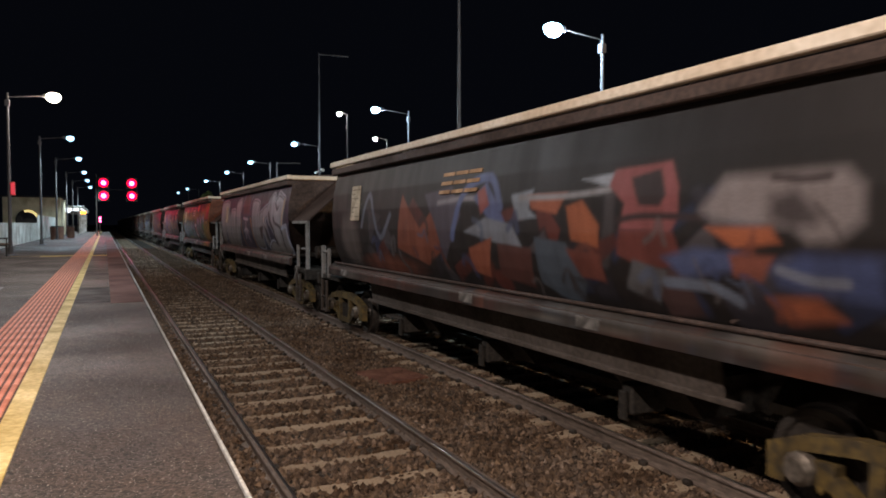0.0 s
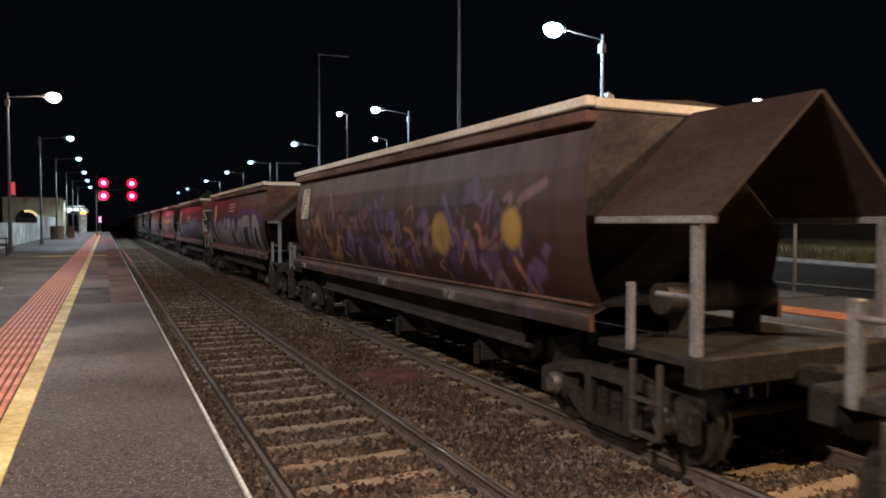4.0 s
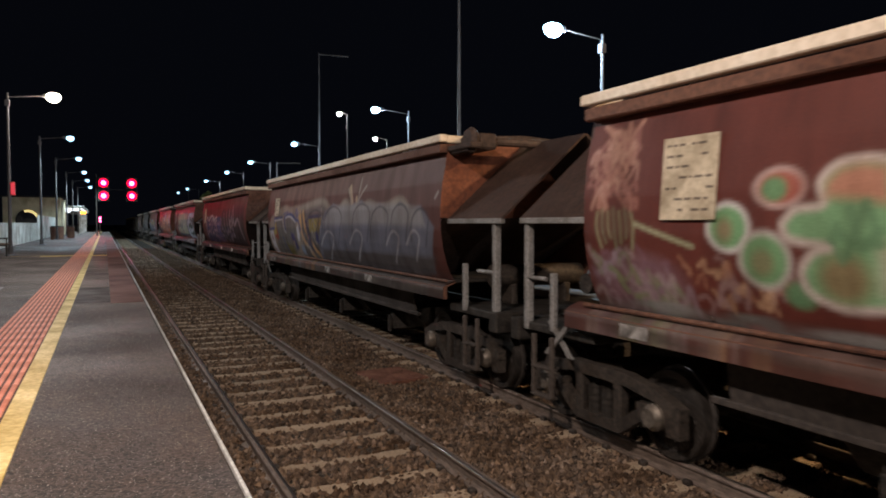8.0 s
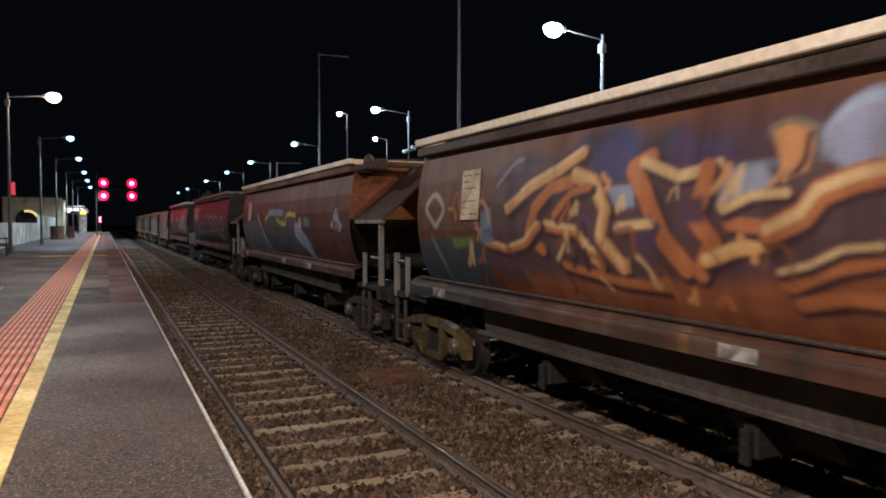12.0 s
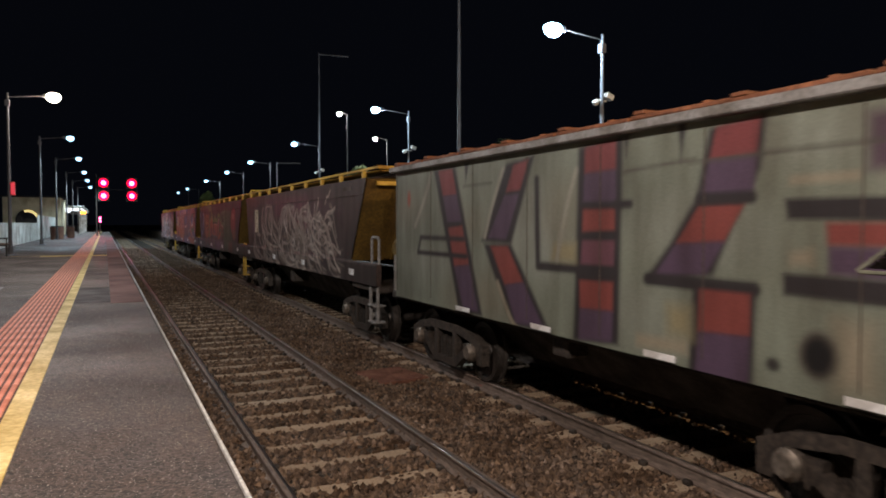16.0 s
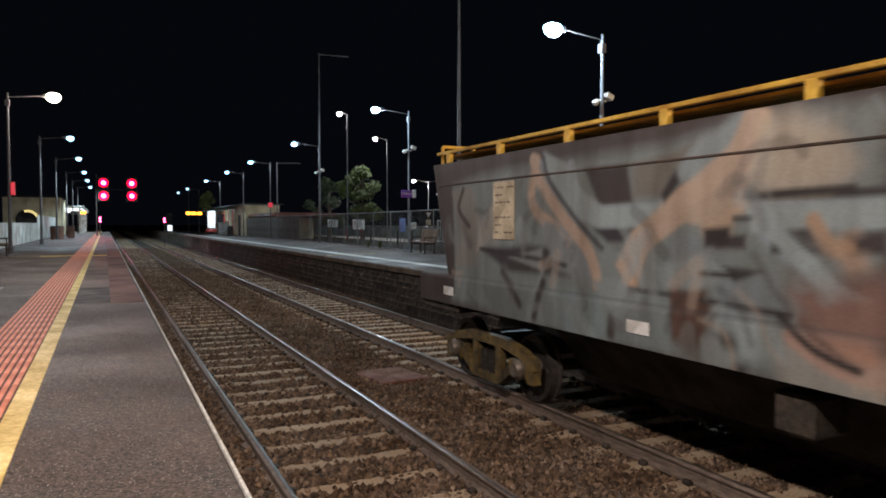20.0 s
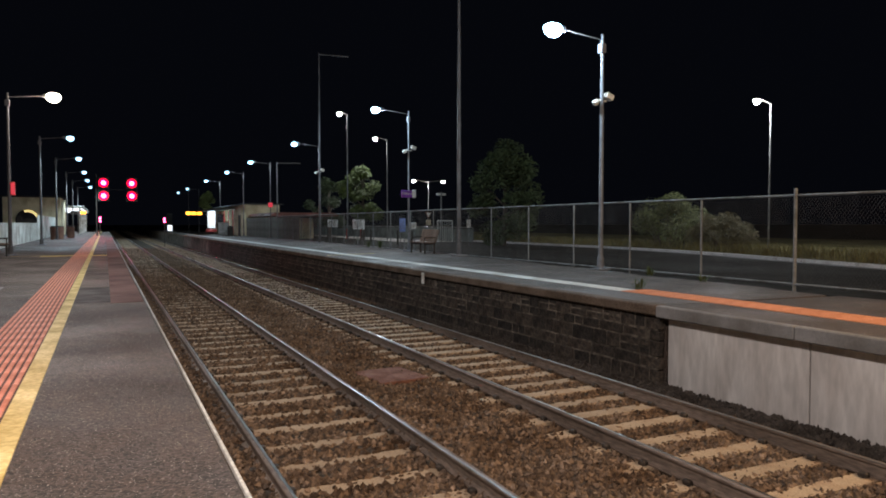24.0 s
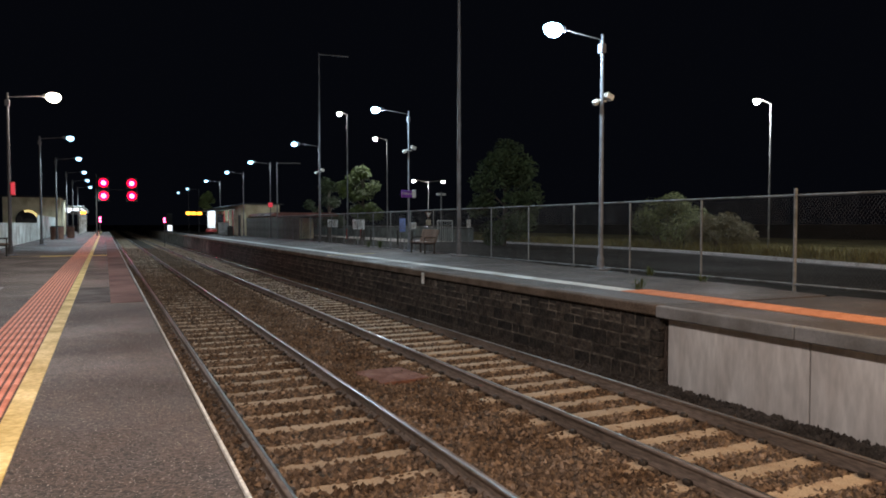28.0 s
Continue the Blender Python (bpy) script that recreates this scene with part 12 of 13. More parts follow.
    c.poly([(6.08, 1.76), (6.87, 1.90), (6.89, 1.42), (6.32, 1.47)], lin(108, 86, 78), 0.25).curve([(6.10, 1.46), (6.45, 1.30), (6.89, 1.28)], 0.07, lin(140, 118, 106)).curve([(5.99, 1.59), (6.28, 1.39), (6.61, 1.30)], 0.03, lin(46, 43, 43)).poly([(4.70, 1.88), (5.29, 2.01), (5.52, 1.84), (5.11, 1.67), (4.81, 1.69)], lin(118, 128, 128), 0.06)
    c.poly([(3.82, 1.67), (4.17, 1.75), (4.64, 1.53), (4.19, 1.32)], lin(112, 120, 120), 0.08).poly([(5.58, 1.54), (6.00, 1.51), (6.06, 1.27), (5.66, 1.20)], lin(126, 138, 138), 0.1).poly([(4.91, 1.70), (5.20, 1.68), (5.10, 1.20), (4.94, 1.27)], lin(84, 64, 56), 0.1).poly([(1.45, 2.22), (1.89, 2.57), (1.75, 2.08), (1.30, 1.85)], lin(130, 130, 122), 0.06)
    c.line([(1.45, 1.93), (2.90, 1.85), (3.34, 1.81)], 0.025, lin(46, 43, 43)).line([(5.23, 1.85), (5.58, 1.85)], 0.02, lin(46, 43, 43)).curve([(6.25, 2.27), (6.38, 2.09), (6.50, 2.09)], 0.06, lin(140, 120, 100))
    c.fuss(0.3, 6.9, 1.2, 2.85, 50, (lin(132, 142, 142), lin(56, 52, 52), lin(112, 118, 116), lin(152, 138, 122), lin(84, 84, 84)), 0.24, 0.4)
    w = flat_wagon("flat_sided_hopper_wagon", "dark flat-sided grain wagon with a painted bird head and yellow walkway", 302.6, c, YELLOW_STEEL, 11.1, True)
    data_plate(w, 2.06, 2.41, half_flat, 0.5, 0.7)


# the train slows a little as it passes
def run(t):
    return 15.4 * t - 0.0375 * t * t


def motions():
    times = [0.0, 2.0, 4.0, 6.0, 8.0, 10.0, 12.0, 14.0, 16.0, 18.0, 20.0, 22.0, 24.0, 26.0, 28.0]
    for wagon, offset in WAGONS:
        walk(wagon, [(t, pose(TRACKS[1], offset - run(t), 0)) for t in times])
    for y, sets in WHEELSETS.items():
        rows = []
        for i in range(0, 841):
            t = i / FPS
            rows.append((t, pose(0, y, WHEEL_R, math.degrees(run(t) / WHEEL_R) % 360)))
        walk(sets[0], rows)
        keys = sets[0].animation_data
        for w in sets[1:]:
            w.rotation_mode = "QUATERNION"
            w.animation_data_create()
            w.animation_data.action = keys.action
            w.animation_data.action_slot = keys.action_slot


# ---- station furniture ----
def lamp_post(x, y, side, glow_mat, camera_box=False, paint=POLE_PAINT, thick=1.0, bowl_size=1.0):
    """Platform lamp: tapered post, arm towards the track, lantern."""
    t = thing("platform_lamp", "grey steel platform lamp post with a lit lantern", "street lamp", "platform lamps", at=pose(x, y, P))
    part("post", Solid().tube((0, 0, 0), (0, 0, 6.2), 0.075 * thick, 0.045 * thick, 12).tube((0, 0, 0), (0, 0, 0.35), 0.11 * thick, 0.1 * thick, 12), paint, t, smooth=True)
    part("base_plate", Solid().box(-0.2, 0.2, -0.2, 0.2, 0, 0.04, 0.01), POLE_PAINT, t)
    part("arm", Solid().tube((0, 0, 6.05), (side * 1.35, 0, 6.2), 0.02 * thick, n=8), DIM_POLE, t)
    part("junction_box", Solid().box(-0.1 * thick, 0.08 * thick, -0.1 * thick, 0.1 * thick, 5.7, 5.95, 0.02), paint, t)
    head = part("lantern", Solid().prism([(side * 1.16, 6.14), (side * 1.2, 6.24), (side * 1.34, 6.26), (side * 1.34, 6.12)], -0.07, 0.07), POLE_PAINT, t, "lantern neck")
    bowl = Solid()
    rings = [(6.31, 0.25), (6.28, 0.7), (6.21, 1.0), (6.12, 0.98), (6.04, 0.84), (5.98, 0.55), (5.95, 0.2)]
    n = 16
    for zz, f in rings:
        bowl.v += [(side * (1.55 + 0.26 * bowl_size * f * math.cos(k * 2 * math.pi / n)), 0.18 * bowl_size * f * math.sin(k * 2 * math.pi / n), 6.13 + (zz - 6.13) * bowl_size) for k in range(n)]
    for j in range(6):
        bowl.f += [(j * n + k, j * n + (k + 1) % n, (j + 1) * n + (k + 1) % n, (j + 1) * n + k) for k in range(n)]
    bowl.f += [tuple(range(6 * n, 7 * n)), tuple(range(n))[::-1]]
    part("lantern_glass", bowl, glow_mat, head, "glowing lantern bowl", smooth=True)
    if camera_box:
        s = Solid().tube((-0.2, 0, 4.33), (-0.2, 0, 4.4), 0.05, 0.1, 12).tube((-0.2, 0, 4.4), (-0.2, 0, 4.46), 0.1, 0.08, 12).tube((-0.2, 0, 4.46), (-0.05, 0, 4.47), 0.03, n=8)
        part("dome_camera", s, WHITE_PAINT, t, "white dome camera on the post", smooth=True)
        s = Solid().slab((0.09, -0.08, 4.56), (0.3, -0.08, 4.48), (0.3, 0.08, 4.48), (0.09, 0.08, 4.56), -0.14).tube((0.02, 0, 4.46), (0.14, 0, 4.46), 0.025, n=8)
        part("security_camera", s, WHITE_PAINT, t, "white boxed camera tilted down on the post")
    return t


for y, w, c in LEFT_LAMPS:
    if y > 10:
        lamp_post(-3.3, y, 1, GLOW_WARM if c == WARM else GLOW_FAR, False, DIM_POLE, 1.0, 1.0 if y < 40 else 0.8)
for i, (y, w, c) in enumerate(RIGHT_LAMPS):
    if y > 10:
        lamp_post(11.9 if i == 2 else 12.2, y, -1, GLOW_COOL if i < 4 else GLOW_FAR, i in (2, 3, 4), POLE_PAINT if i < 4 else DIM_POLE, 0.9 if i == 2 else 0.66, 1.0 if i == 2 else 0.75)
for y in (108.0, 122.0):
    lamp_post(12.2, y, -1, GLOW_FAR, False, DIM_POLE, 0.7, 0.7)


def tall_mast(x, y, h, r=0.1, arm=0.0):
    t = thing("mast", "tall dark steel mast beside the fence", "mast", at=pose(x, y, P))
    part("shaft", Solid().tube((0, 0, 0), (0, 0, h), r, r * 0.45, 12), MAST, t, smooth=True)
    part("footing", Solid().box(-0.25, 0.25, -0.25, 0.25, 0, 0.06, 0.02), COPING, t)
    if arm:
        part("arm", Solid().tube((0, 0, h - 0.1), (arm, 0, h - 0.05), 0.04, n=8), MAST, t)


tall_mast(12.1, 24.3, 12.5, 0.085)
tall_mast(12.85, 46.4, 12.4, 0.075, 2.0)
tall_mast(12.6, 58.2, 6.2, 0.06, 1.9)


def car_park_lamp(x, y, h, side, arms=1, ground=0.8, reach=1.1):
    t = thing("car_park_lamp", "slim galvanised car park lamp post, lit", "street lamp", "car park lamps", at=pose(x, y, ground))
    part("post", Solid().tube((0, 0, 0), (0, 0, h), 0.055, 0.035, 10), FENCE_STEEL, t, smooth=True)
    for k in range(arms):
        d = side if k == 0 else -side
        part("arm", Solid().tube((0, 0, h - 0.05), (d * (reach - 0.2), 0, h + 0.14), 0.025, n=6), GALV, t)
        hd = part("lantern", Solid().tube((d * reach, 0, h + 0.08), (d * reach, 0, h + 0.2), 0.2, 0.08, 14), GALV, t)
        part("lantern_glass", Solid().tube((d * reach, 0, h - 0.1), (d * reach, 0, h + 0.08), 0.15, 0.2, 14).tube((d * reach, 0, h - 0.17), (d * reach, 0, h - 0.1), 0.06, 0.15, 14), GLOW_WHITE, hd, smooth=True)


car_park_lamp(34.0, 28.93, 8.25, -1)
car_park_lamp(16.6, 52.2, 9.66, -1, 1, 0.8, 0.6)
car_park_lamp(22.6, 59.6, 8.85, -1)
car_park_lamp(31.3, 70.2, 5.95, -1, 2, 0.8, 1.72)


# ---- fence of the opposite platform ----
def fence():
    t = thing("chain_link_fence", "galvanised chain-link fence along the opposite platform", "fence", kind="structure")
    x = 12.5
    post = Solid().tube((0, 0, -0.6), (0, 0, P + 1.8), 0.024, n=8).mesh("fence_post", FENCE_STEEL)
    y = 2.5
    while y < 58:
        part("fence_post", post, None, t, at=pose(x, y, 0))
        y += 2.5
    part("tall_post", Solid().tube((x, 10.0, -0.6), (x, 10.0, P + 1.93), 0.036, n=10), FENCE_STEEL, t, "taller weathered post")
    part("top_rail", Solid().tube((x, -20, P + 1.79), (x, 58, P + 1.79), 0.024, n=8), FENCE_STEEL, t)
    part("bottom_rail", Solid().tube((x, -20, P + 0.012), (x, 58, P + 0.012), 0.024, n=8), FENCE_STEEL, t)
    mesh = Solid()
    step, r = 0.075, 0.0012
    lo, hi = P + 0.02, P + 1.78
    h = hi - lo
    y = -2.0
    while y < 57:
        for d in (-1, 1):
            a, b = (y, lo), (y + d * h * 0.8, hi)
            mesh.add([(x, a[0] - r * 1.3, a[1]), (x, a[0] + r * 1.3, a[1]), (x, b[0] + r * 1.3, b[1]), (x, b[0] - r * 1.3, b[1]), (x + 0.003, a[0], a[1]), (x + 0.003, b[0], b[1])],
                     [(0, 1, 2, 3), (0, 3, 5, 4), (1, 4, 5, 2)])
        y += step
    tagged(part("chain_mesh", mesh, WIRE, t, "wire mesh"), kind="stuff")


fence()

# ---- beyond the fence ----
setting("car_park_ground", Solid().box(13.25, 60, -60, 160, -0.7, 0.78, 0.02), ROAD, "dark asphalt car park behind the fence", "road")
# strip laid where the drop lies in shade, the shade put into its colour
setting("shade_strip", Solid().box(13.25, 16.4, -60, 48, 0.6, 0.79, 0.03), SHADE_BLACK, "near-black strip behind the fence, coloured as the shaded drop", "ground")
KERB = [(13.6, -18.0), (18.9, 3.0), (22.8, 14.7), (24.1, 19.5), (25.3, 23.5), (26.3, 28.0), (27.0, 33.5), (27.1, 60.0), (27.1, 160.0)]
setting("car_park_kerb", sheet(KERB + [(x + 0.3, y) for x, y in KERB[::-1]], 0.7, 0.9), CONCRETE, "pale concrete kerb of the car park", "kerb")
setting("car_park_gutter", sheet([(x - 0.45, y) for x, y in KERB] + [(x - 0.004, y) for x, y in KERB[::-1]], 0.7, 0.786), COPING, "worn concrete gutter along the kerb", "kerb")
setting("grass_verge", sheet([(x + 0.304, y) for x, y in KERB] + [(60.0, 160.0), (60.0, -18.0)], 0.7, 0.84), GRASS, "dry grass verge", "grass")


def leaves(solid, centre, radii, count, size, rng):
    for k in range(count):
        while True:
            p = Vector((rng.uniform(-1, 1), rng.uniform(-1, 1), rng.uniform(-1, 1)))
            if 0.35 < p.length < 1:
                break
        c = Vector(centre) + Vector((p.x * radii[0], p.y * radii[1], p.z * radii[2]))
        u = Vector((rng.uniform(-1, 1), rng.uniform(-1, 1), rng.uniform(-1, 1))).normalized()
        w = u.orthogonal().normalized()
        s = size * rng.uniform(0.6, 1.4)
        solid.add([c - u * s, c + w * s * 0.45, c + u * s, c - w * s * 0.45], [(0, 1, 2, 3)])


def tree(x, y, z, h, spread, trunk_r, seed, leaf, label, clumps=26, count=110, low=0.25):
    rng = random.Random(seed)
    t = thing("tree", label, "tree", at=pose(x, y, z))
    tr = Solid().tube((0, 0, -0.1), (0.1, 0.05, h * 0.45), trunk_r, trunk_r * 0.6, 9).tube((0.1, 0.05, h * 0.45), (0.0, 0.1, h * 0.8), trunk_r * 0.6, trunk_r * 0.2, 8)
    crown = Solid()
    for k in range(clumps):
        a, f = rng.uniform(0, 6.28), rng.uniform(low, 1)
        rad = spread * math.sqrt(max(0.05, 1 - (2 * (f - low) / (1 - low) - 0.9) ** 2)) * rng.uniform(0.35, 1.0)
        c = (rad * math.cos(a), rad * math.sin(a), h * f * 0.95)
        if k % 3 == 0:
            tr.tube((0.05, 0.05, h * f * 0.6), c, trunk_r * 0.25, trunk_r * 0.07, 6)
        leaves(crown, c, (spread * 0.32, spread * 0.32, h * 0.09), count, 0.15 * max(1, h / 8), rng)
    part("trunk", tr, BARK, t, smooth=True)
    part("crown", crown, leaf, t)


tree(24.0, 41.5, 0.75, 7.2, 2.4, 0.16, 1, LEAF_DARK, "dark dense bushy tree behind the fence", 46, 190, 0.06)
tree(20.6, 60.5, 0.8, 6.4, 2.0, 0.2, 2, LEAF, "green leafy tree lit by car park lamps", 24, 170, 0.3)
tree(20.0, 69, 0.8, 6.0, 2.0, 0.2, 3, LEAF_SHADE, "tree behind the station, leaves darkened as in shade", 18, 150, 0.2)
tree(12.7, 101, 0.8, 5.6, 1.5, 0.14, 4, LEAF_LIT, "small tree behind the station shelter, leaves paled as lit", 14, 110, 0.62)


def bush(x, y, z, rx, ry, h, seed, leaf, label):
    rng = random.Random(seed)
    t = thing("bush", label, "bush", at=pose(x, y, z))
    st, cr = Solid(), Solid()
    for k in range(22):
        a, r = rng.uniform(0, 6.28), math.sqrt(rng.random())
        c = (rx * r * math.cos(a), ry * r * math.sin(a), h * (0.25 + 0.55 * (1 - r * r) * rng.uniform(0.7, 1.1)))
        st.tube((c[0] * 0.3, c[1] * 0.3, -0.05), c, 0.035, 0.012, 5)
        leaves(cr, c, (rx * 0.34, ry * 0.34, h * 0.26), 520, 0.065, rng)
    part("stem", st, BARK, t)
    part("foliage", cr, leaf, t)


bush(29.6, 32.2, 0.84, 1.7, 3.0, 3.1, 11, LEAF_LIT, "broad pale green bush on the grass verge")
bush(29.6, 28.2, 0.84, 1.5, 1.5, 2.1, 12, LEAF_DRY, "dull brown-green bush on the grass verge")

grass = Solid()
grng = random.Random(21)
for k in range(8000):
    y = grng.uniform(10, 70)
    x = float(np.interp(y, [q[1] for q in KERB], [q[0] for q in KERB])) + grng.uniform(0.35, 4.6)
    h, a = grng.uniform(0.15, 0.6), grng.uniform(0, 6.28)
    dx, dy = 0.03 * math.cos(a), 0.03 * math.sin(a)
    grass.add([(x - dx, y - dy, 0.83), (x + dx, y + dy, 0.83), (x + grng.uniform(-.12, .12), y + grng.uniform(-.12, .12), 0.83 + h)], [(0, 1, 2)])
tagged(part("verge_grass", grass, GRASS), "tall dry grass along the verge", "grass", kind="stuff")


# ---- bench, signs and small things on the opposite platform ----
def bench(x, y, turn):
    t = thing("bench", "slatted brown timber platform bench with iron legs", "bench", at=pose(x, y, P, 0, 0, turn))
    slat = Solid().box(-0.85, 0.85, -0.035, 0.035, -0.018, 0.018, 0.008).mesh("slat", BENCH_WOOD)
    for k in range(5):
        part("slat", slat, None, t, at=pose(0, -0.2 + k * 0.1, 0.44 + 0.01 * abs(k - 2)))
    for k in range(6):
        part("slat", slat, None, t, at=pose(0, 0.27 + k * 0.025, 0.52 + k * 0.085, 75))
    for d in (-0.7, 0.7):
        part("leg", Solid().box(d - 0.03, d + 0.03, -0.22, -0.16, 0, 0.43, 0.01).box(d - 0.03, d + 0.03, 0.2, 0.26, 0, 0.43, 0.01).box(d - 0.03, d + 0.03, -0.24, 0.28, 0.38, 0.43, 0.01).path([(d, 0.24, 0.4), (d, 0.42, 0.98)], 0.025).path([(d, -0.2, 0.42), (d, -0.2, 0.66), (d, 0.3, 0.66)], 0.022), IRON, t)


bench(11.85, 27.2, -90)


def station_sign(x, y, z):
    t = thing("station_sign", "purple station name sign with white lettering on a lamp post", "sign", at=pose(x, y, z))
    part("board", Solid().box(-0.44, 0.06, -0.03, 0.03, -0.16, 0.16, 0.01), PURPLE, t)
    cu = bpy.data.curves.new("name", "FONT")
    cu.body, cu.size, cu.align_x, cu.align_y, cu.extrude = "Gisborne", 0.135, "CENTER", "CENTER", 0.003
    tmp = bpy.data.objects.new("tmp", cu)
    scene.collection.objects.link(tmp)
    bpy.context.view_layer.update()
    me = bpy.data.meshes.new_from_object(tmp)
    bpy.data.objects.remove(tmp)
    me.materials.clear()
    me.materials.append(WHITE_PAINT)
    part("lettering", me, None, t, "white lettering", pose(-0.18, -0.035, 0.02, 90, 0, 0))
    part("side_board", Solid().box(0.08, 0.24, -0.03, 0.03, -0.16, 0.18, 0.01), REFLECTOR, t, "pale side board")
    part("bracket", Solid().box(-0.4, 0.2, 0.03, 0.12, -0.03, 0.03, 0.01), GALV, t)


station_sign(12.25, 29.38, 3.56)



def notice_board(x, y, z0, z1, w, material, label, ground=0.78):
    t = thing("notice_board", label, "sign", at=pose(x, y, 0))
    part("board", Solid().box(-w / 2, w / 2, -0.02, 0.02, z0, z1, 0.008), material, t)
    for d in (-1, 1):
        part("leg", Solid().tube((d * w * 0.35, 0.04, ground), (d * w * 0.35, 0.04, z1 - 0.05), 0.025, n=8), FENCE_STEEL, t)
    bars = Solid()
    for k in range(4):
        z = z1 - (z1 - z0) * (0.2 + 0.18 * k)
        bars.box(-w * 0.38, w * (0.2 + 0.05 * (k % 3)), -0.025, -0.021, z - 0.012, z + 0.012, 0.001)
    part("printed_text", bars, PLATE_TEXT, t)


notice_board(12.95, 43.8, 2.03, 2.5, 0.65, REFLECTOR, "white notice board on posts behind the fence")
notice_board(12.95, 38.7, 1.93, 2.48, 0.7, REFLECTOR, "square white notice board behind the fence")
notice_board(12.95, 32.1, 1.85, 2.5, 0.3, SIGN_BLUE, "narrow blue information panel behind the fence")
notice_board(13.1, 31.2, 2.0, 2.3, 0.36, REFLECTOR, "small white notice behind the fence")
t = thing("give_way_sign", "faded triangular give-way sign on a thin post behind the fence", "sign", at=pose(13.2, 29.6, 0.78))
part("post", Solid().tube((0, 0.04, 0), (0, 0.04, 2.05), 0.022, n=8), FENCE_STEEL, t)
part("plate", Solid().plate([(0, 1.68), (0.17, 2.0), (-0.17, 2.0)], -0.02, 0.0).mesh("plate", RUST_PANEL), None, t, "rusty red triangle", pose(0, 0, 0, 0, 0, -90))
part("face", Solid().plate([(0, 1.75), (0.1, 1.96), (-0.1, 1.96)], -0.005, 0.0).mesh("face", REFLECTOR), None, t, "pale inner face", pose(0, -0.021, 0, 0, 0, -90))
part("lower_plate", Solid().box(-0.12, 0.12, -0.02, 0.0, 1.4, 1.64, 0.005), DATA_PLATE, t)
for x, y, m in ((20.5, 60.6, RED_PAINT), (19.3, 54.6, IRON), (20.8, 65.7, RED_PAINT), (18.6, 47.0, IRON), (18.2, 43.5, IRON)):
    t = thing("bollard", "red-painted car park bollard" if m is RED_PAINT else "dark steel car park bollard", "bollard", "car park bollards", at=pose(x, y, 0.78))
    part("tube", Solid().tube((0, 0, 0), (0, 0, 0.95), 0.07, n=10), m, t)
    part("cap", Solid().tube((0, 0, 0.95), (0, 0, 1.0), 0.075, 0.04, 10), m, t)
t = thing("rail_fence", "pale steel rail fence along the car park", "fence", kind="structure")
part("top_rail", Solid().tube((25.6, 49, 1.95), (25.6, 112, 1.95), 0.035, n=8), GALV, t)
rp = Solid().tube((25.6, 0, 0.75), (25.6, 0, 1.95), 0.03, n=8).mesh("rail_post", FENCE_STEEL)
for k in range(22):
    part("rail_post", rp, None, t, at=pose(0, 49 + k * 3, 0))
part("screen", Solid().box(25.63, 25.66, 49, 112, 0.85, 1.85, 0.005), SCREEN_GREEN, t, "dark green-grey sheet screen")
setting("car_park_path", sheet([(21.4, 52.0), (25.5, 52.0), (25.5, 90.0), (22.6, 90.0)], 0.7, 0.797), PATH_CONCRETE, "pale concrete path in front of the screen fence", "path")
t = thing("camera_pole", "grey pole with two security cameras", "security camera", at=pose(24.4, 52.2, 0.78))
part("pole", Solid().tube((0, 0, 0), (0, 0, 4.0), 0.07, 0.05, 10), FENCE_STEEL, t)
for d in (-1, 1):
    part("security_camera", Solid().box(d * 0.06, d * 0.4, -0.1, 0.1, 3.72, 3.9, 0.04), WHITE_PAINT, t)
t = thing("white_gate", "white steel gate by the car park", "gate", at=pose(24.2, 51.2, 0.78))
part("gate_frame", Solid().path([(-0.6, 0, 0), (-0.6, 0, 1.7), (0.7, 0, 1.7), (0.7, 0, 0)], 0.04), WHITE_PAINT, t)
bar = Solid().tube((0, 0, 0.1), (0, 0, 1.65), 0.015, n=6).mesh("gate_bar", WHITE_PAINT)
for k in range(7):
    part("gate_bar", bar, None, t, at=pose(-0.5 + k * 0.17, 0, 0))
t = thing("sign_post", "slim post with a small white sign", "sign", at=pose(22.4, 43.5, 0.78))
part("post", Solid().tube((0, 0, 0), (0, 0, 2.0), 0.03, n=8), FENCE_STEEL, t)
part("plate", Solid().box(-0.16, 0.16, -0.03, -0.01, 1.2, 1.75, 0.01), REFLECTOR, t)

t = thing("platform_cross_mark", "thin pale yellow line across the opposite platform", "line", kind="structure")
part("paint", sheet([(7.7, 26.75), (9.95, 27.74), (9.95, 27.82), (7.7, 26.83)], P, P + 0.009), YELLOW_LINE, t)
for x, y, n, hh in ((8.94, 10.47, 46, 0.24), (11.35, 11.3, 30, 0.2), (11.6, 13.2, 40, 0.25), (12.3, 33.5, 70, 0.5), (12.3, 35.2, 60, 0.45)):
    t = thing("weed_tuft", "small green weed tuft in the platform asphalt", "weed", "weed tufts", at=pose(x, y, P))
    blades, wr = Solid(), random.Random(int(x * 100 + y))
    for k in range(n):
        a, r = wr.uniform(0, 6.28), hh * wr.uniform(0.2, 0.9)
        px, py = 0.06 * math.cos(a * 3), 0.06 * math.sin(a * 3)
        tip = (px + r * math.cos(a), py + r * math.sin(a), hh * wr.uniform(0.25, 1.0))
        side = Vector((-math.sin(a), math.cos(a), 0)) * 0.012
        mid = (Vector((px, py, 0)) + Vector(tip)) * 0.5 + Vector((0, 0, hh * 0.15))
        blades.add([(px, py, -0.01), mid - side, tip, mid + side], [(0, 1, 2, 3)])
    part("leaves", blades, WEED, t)
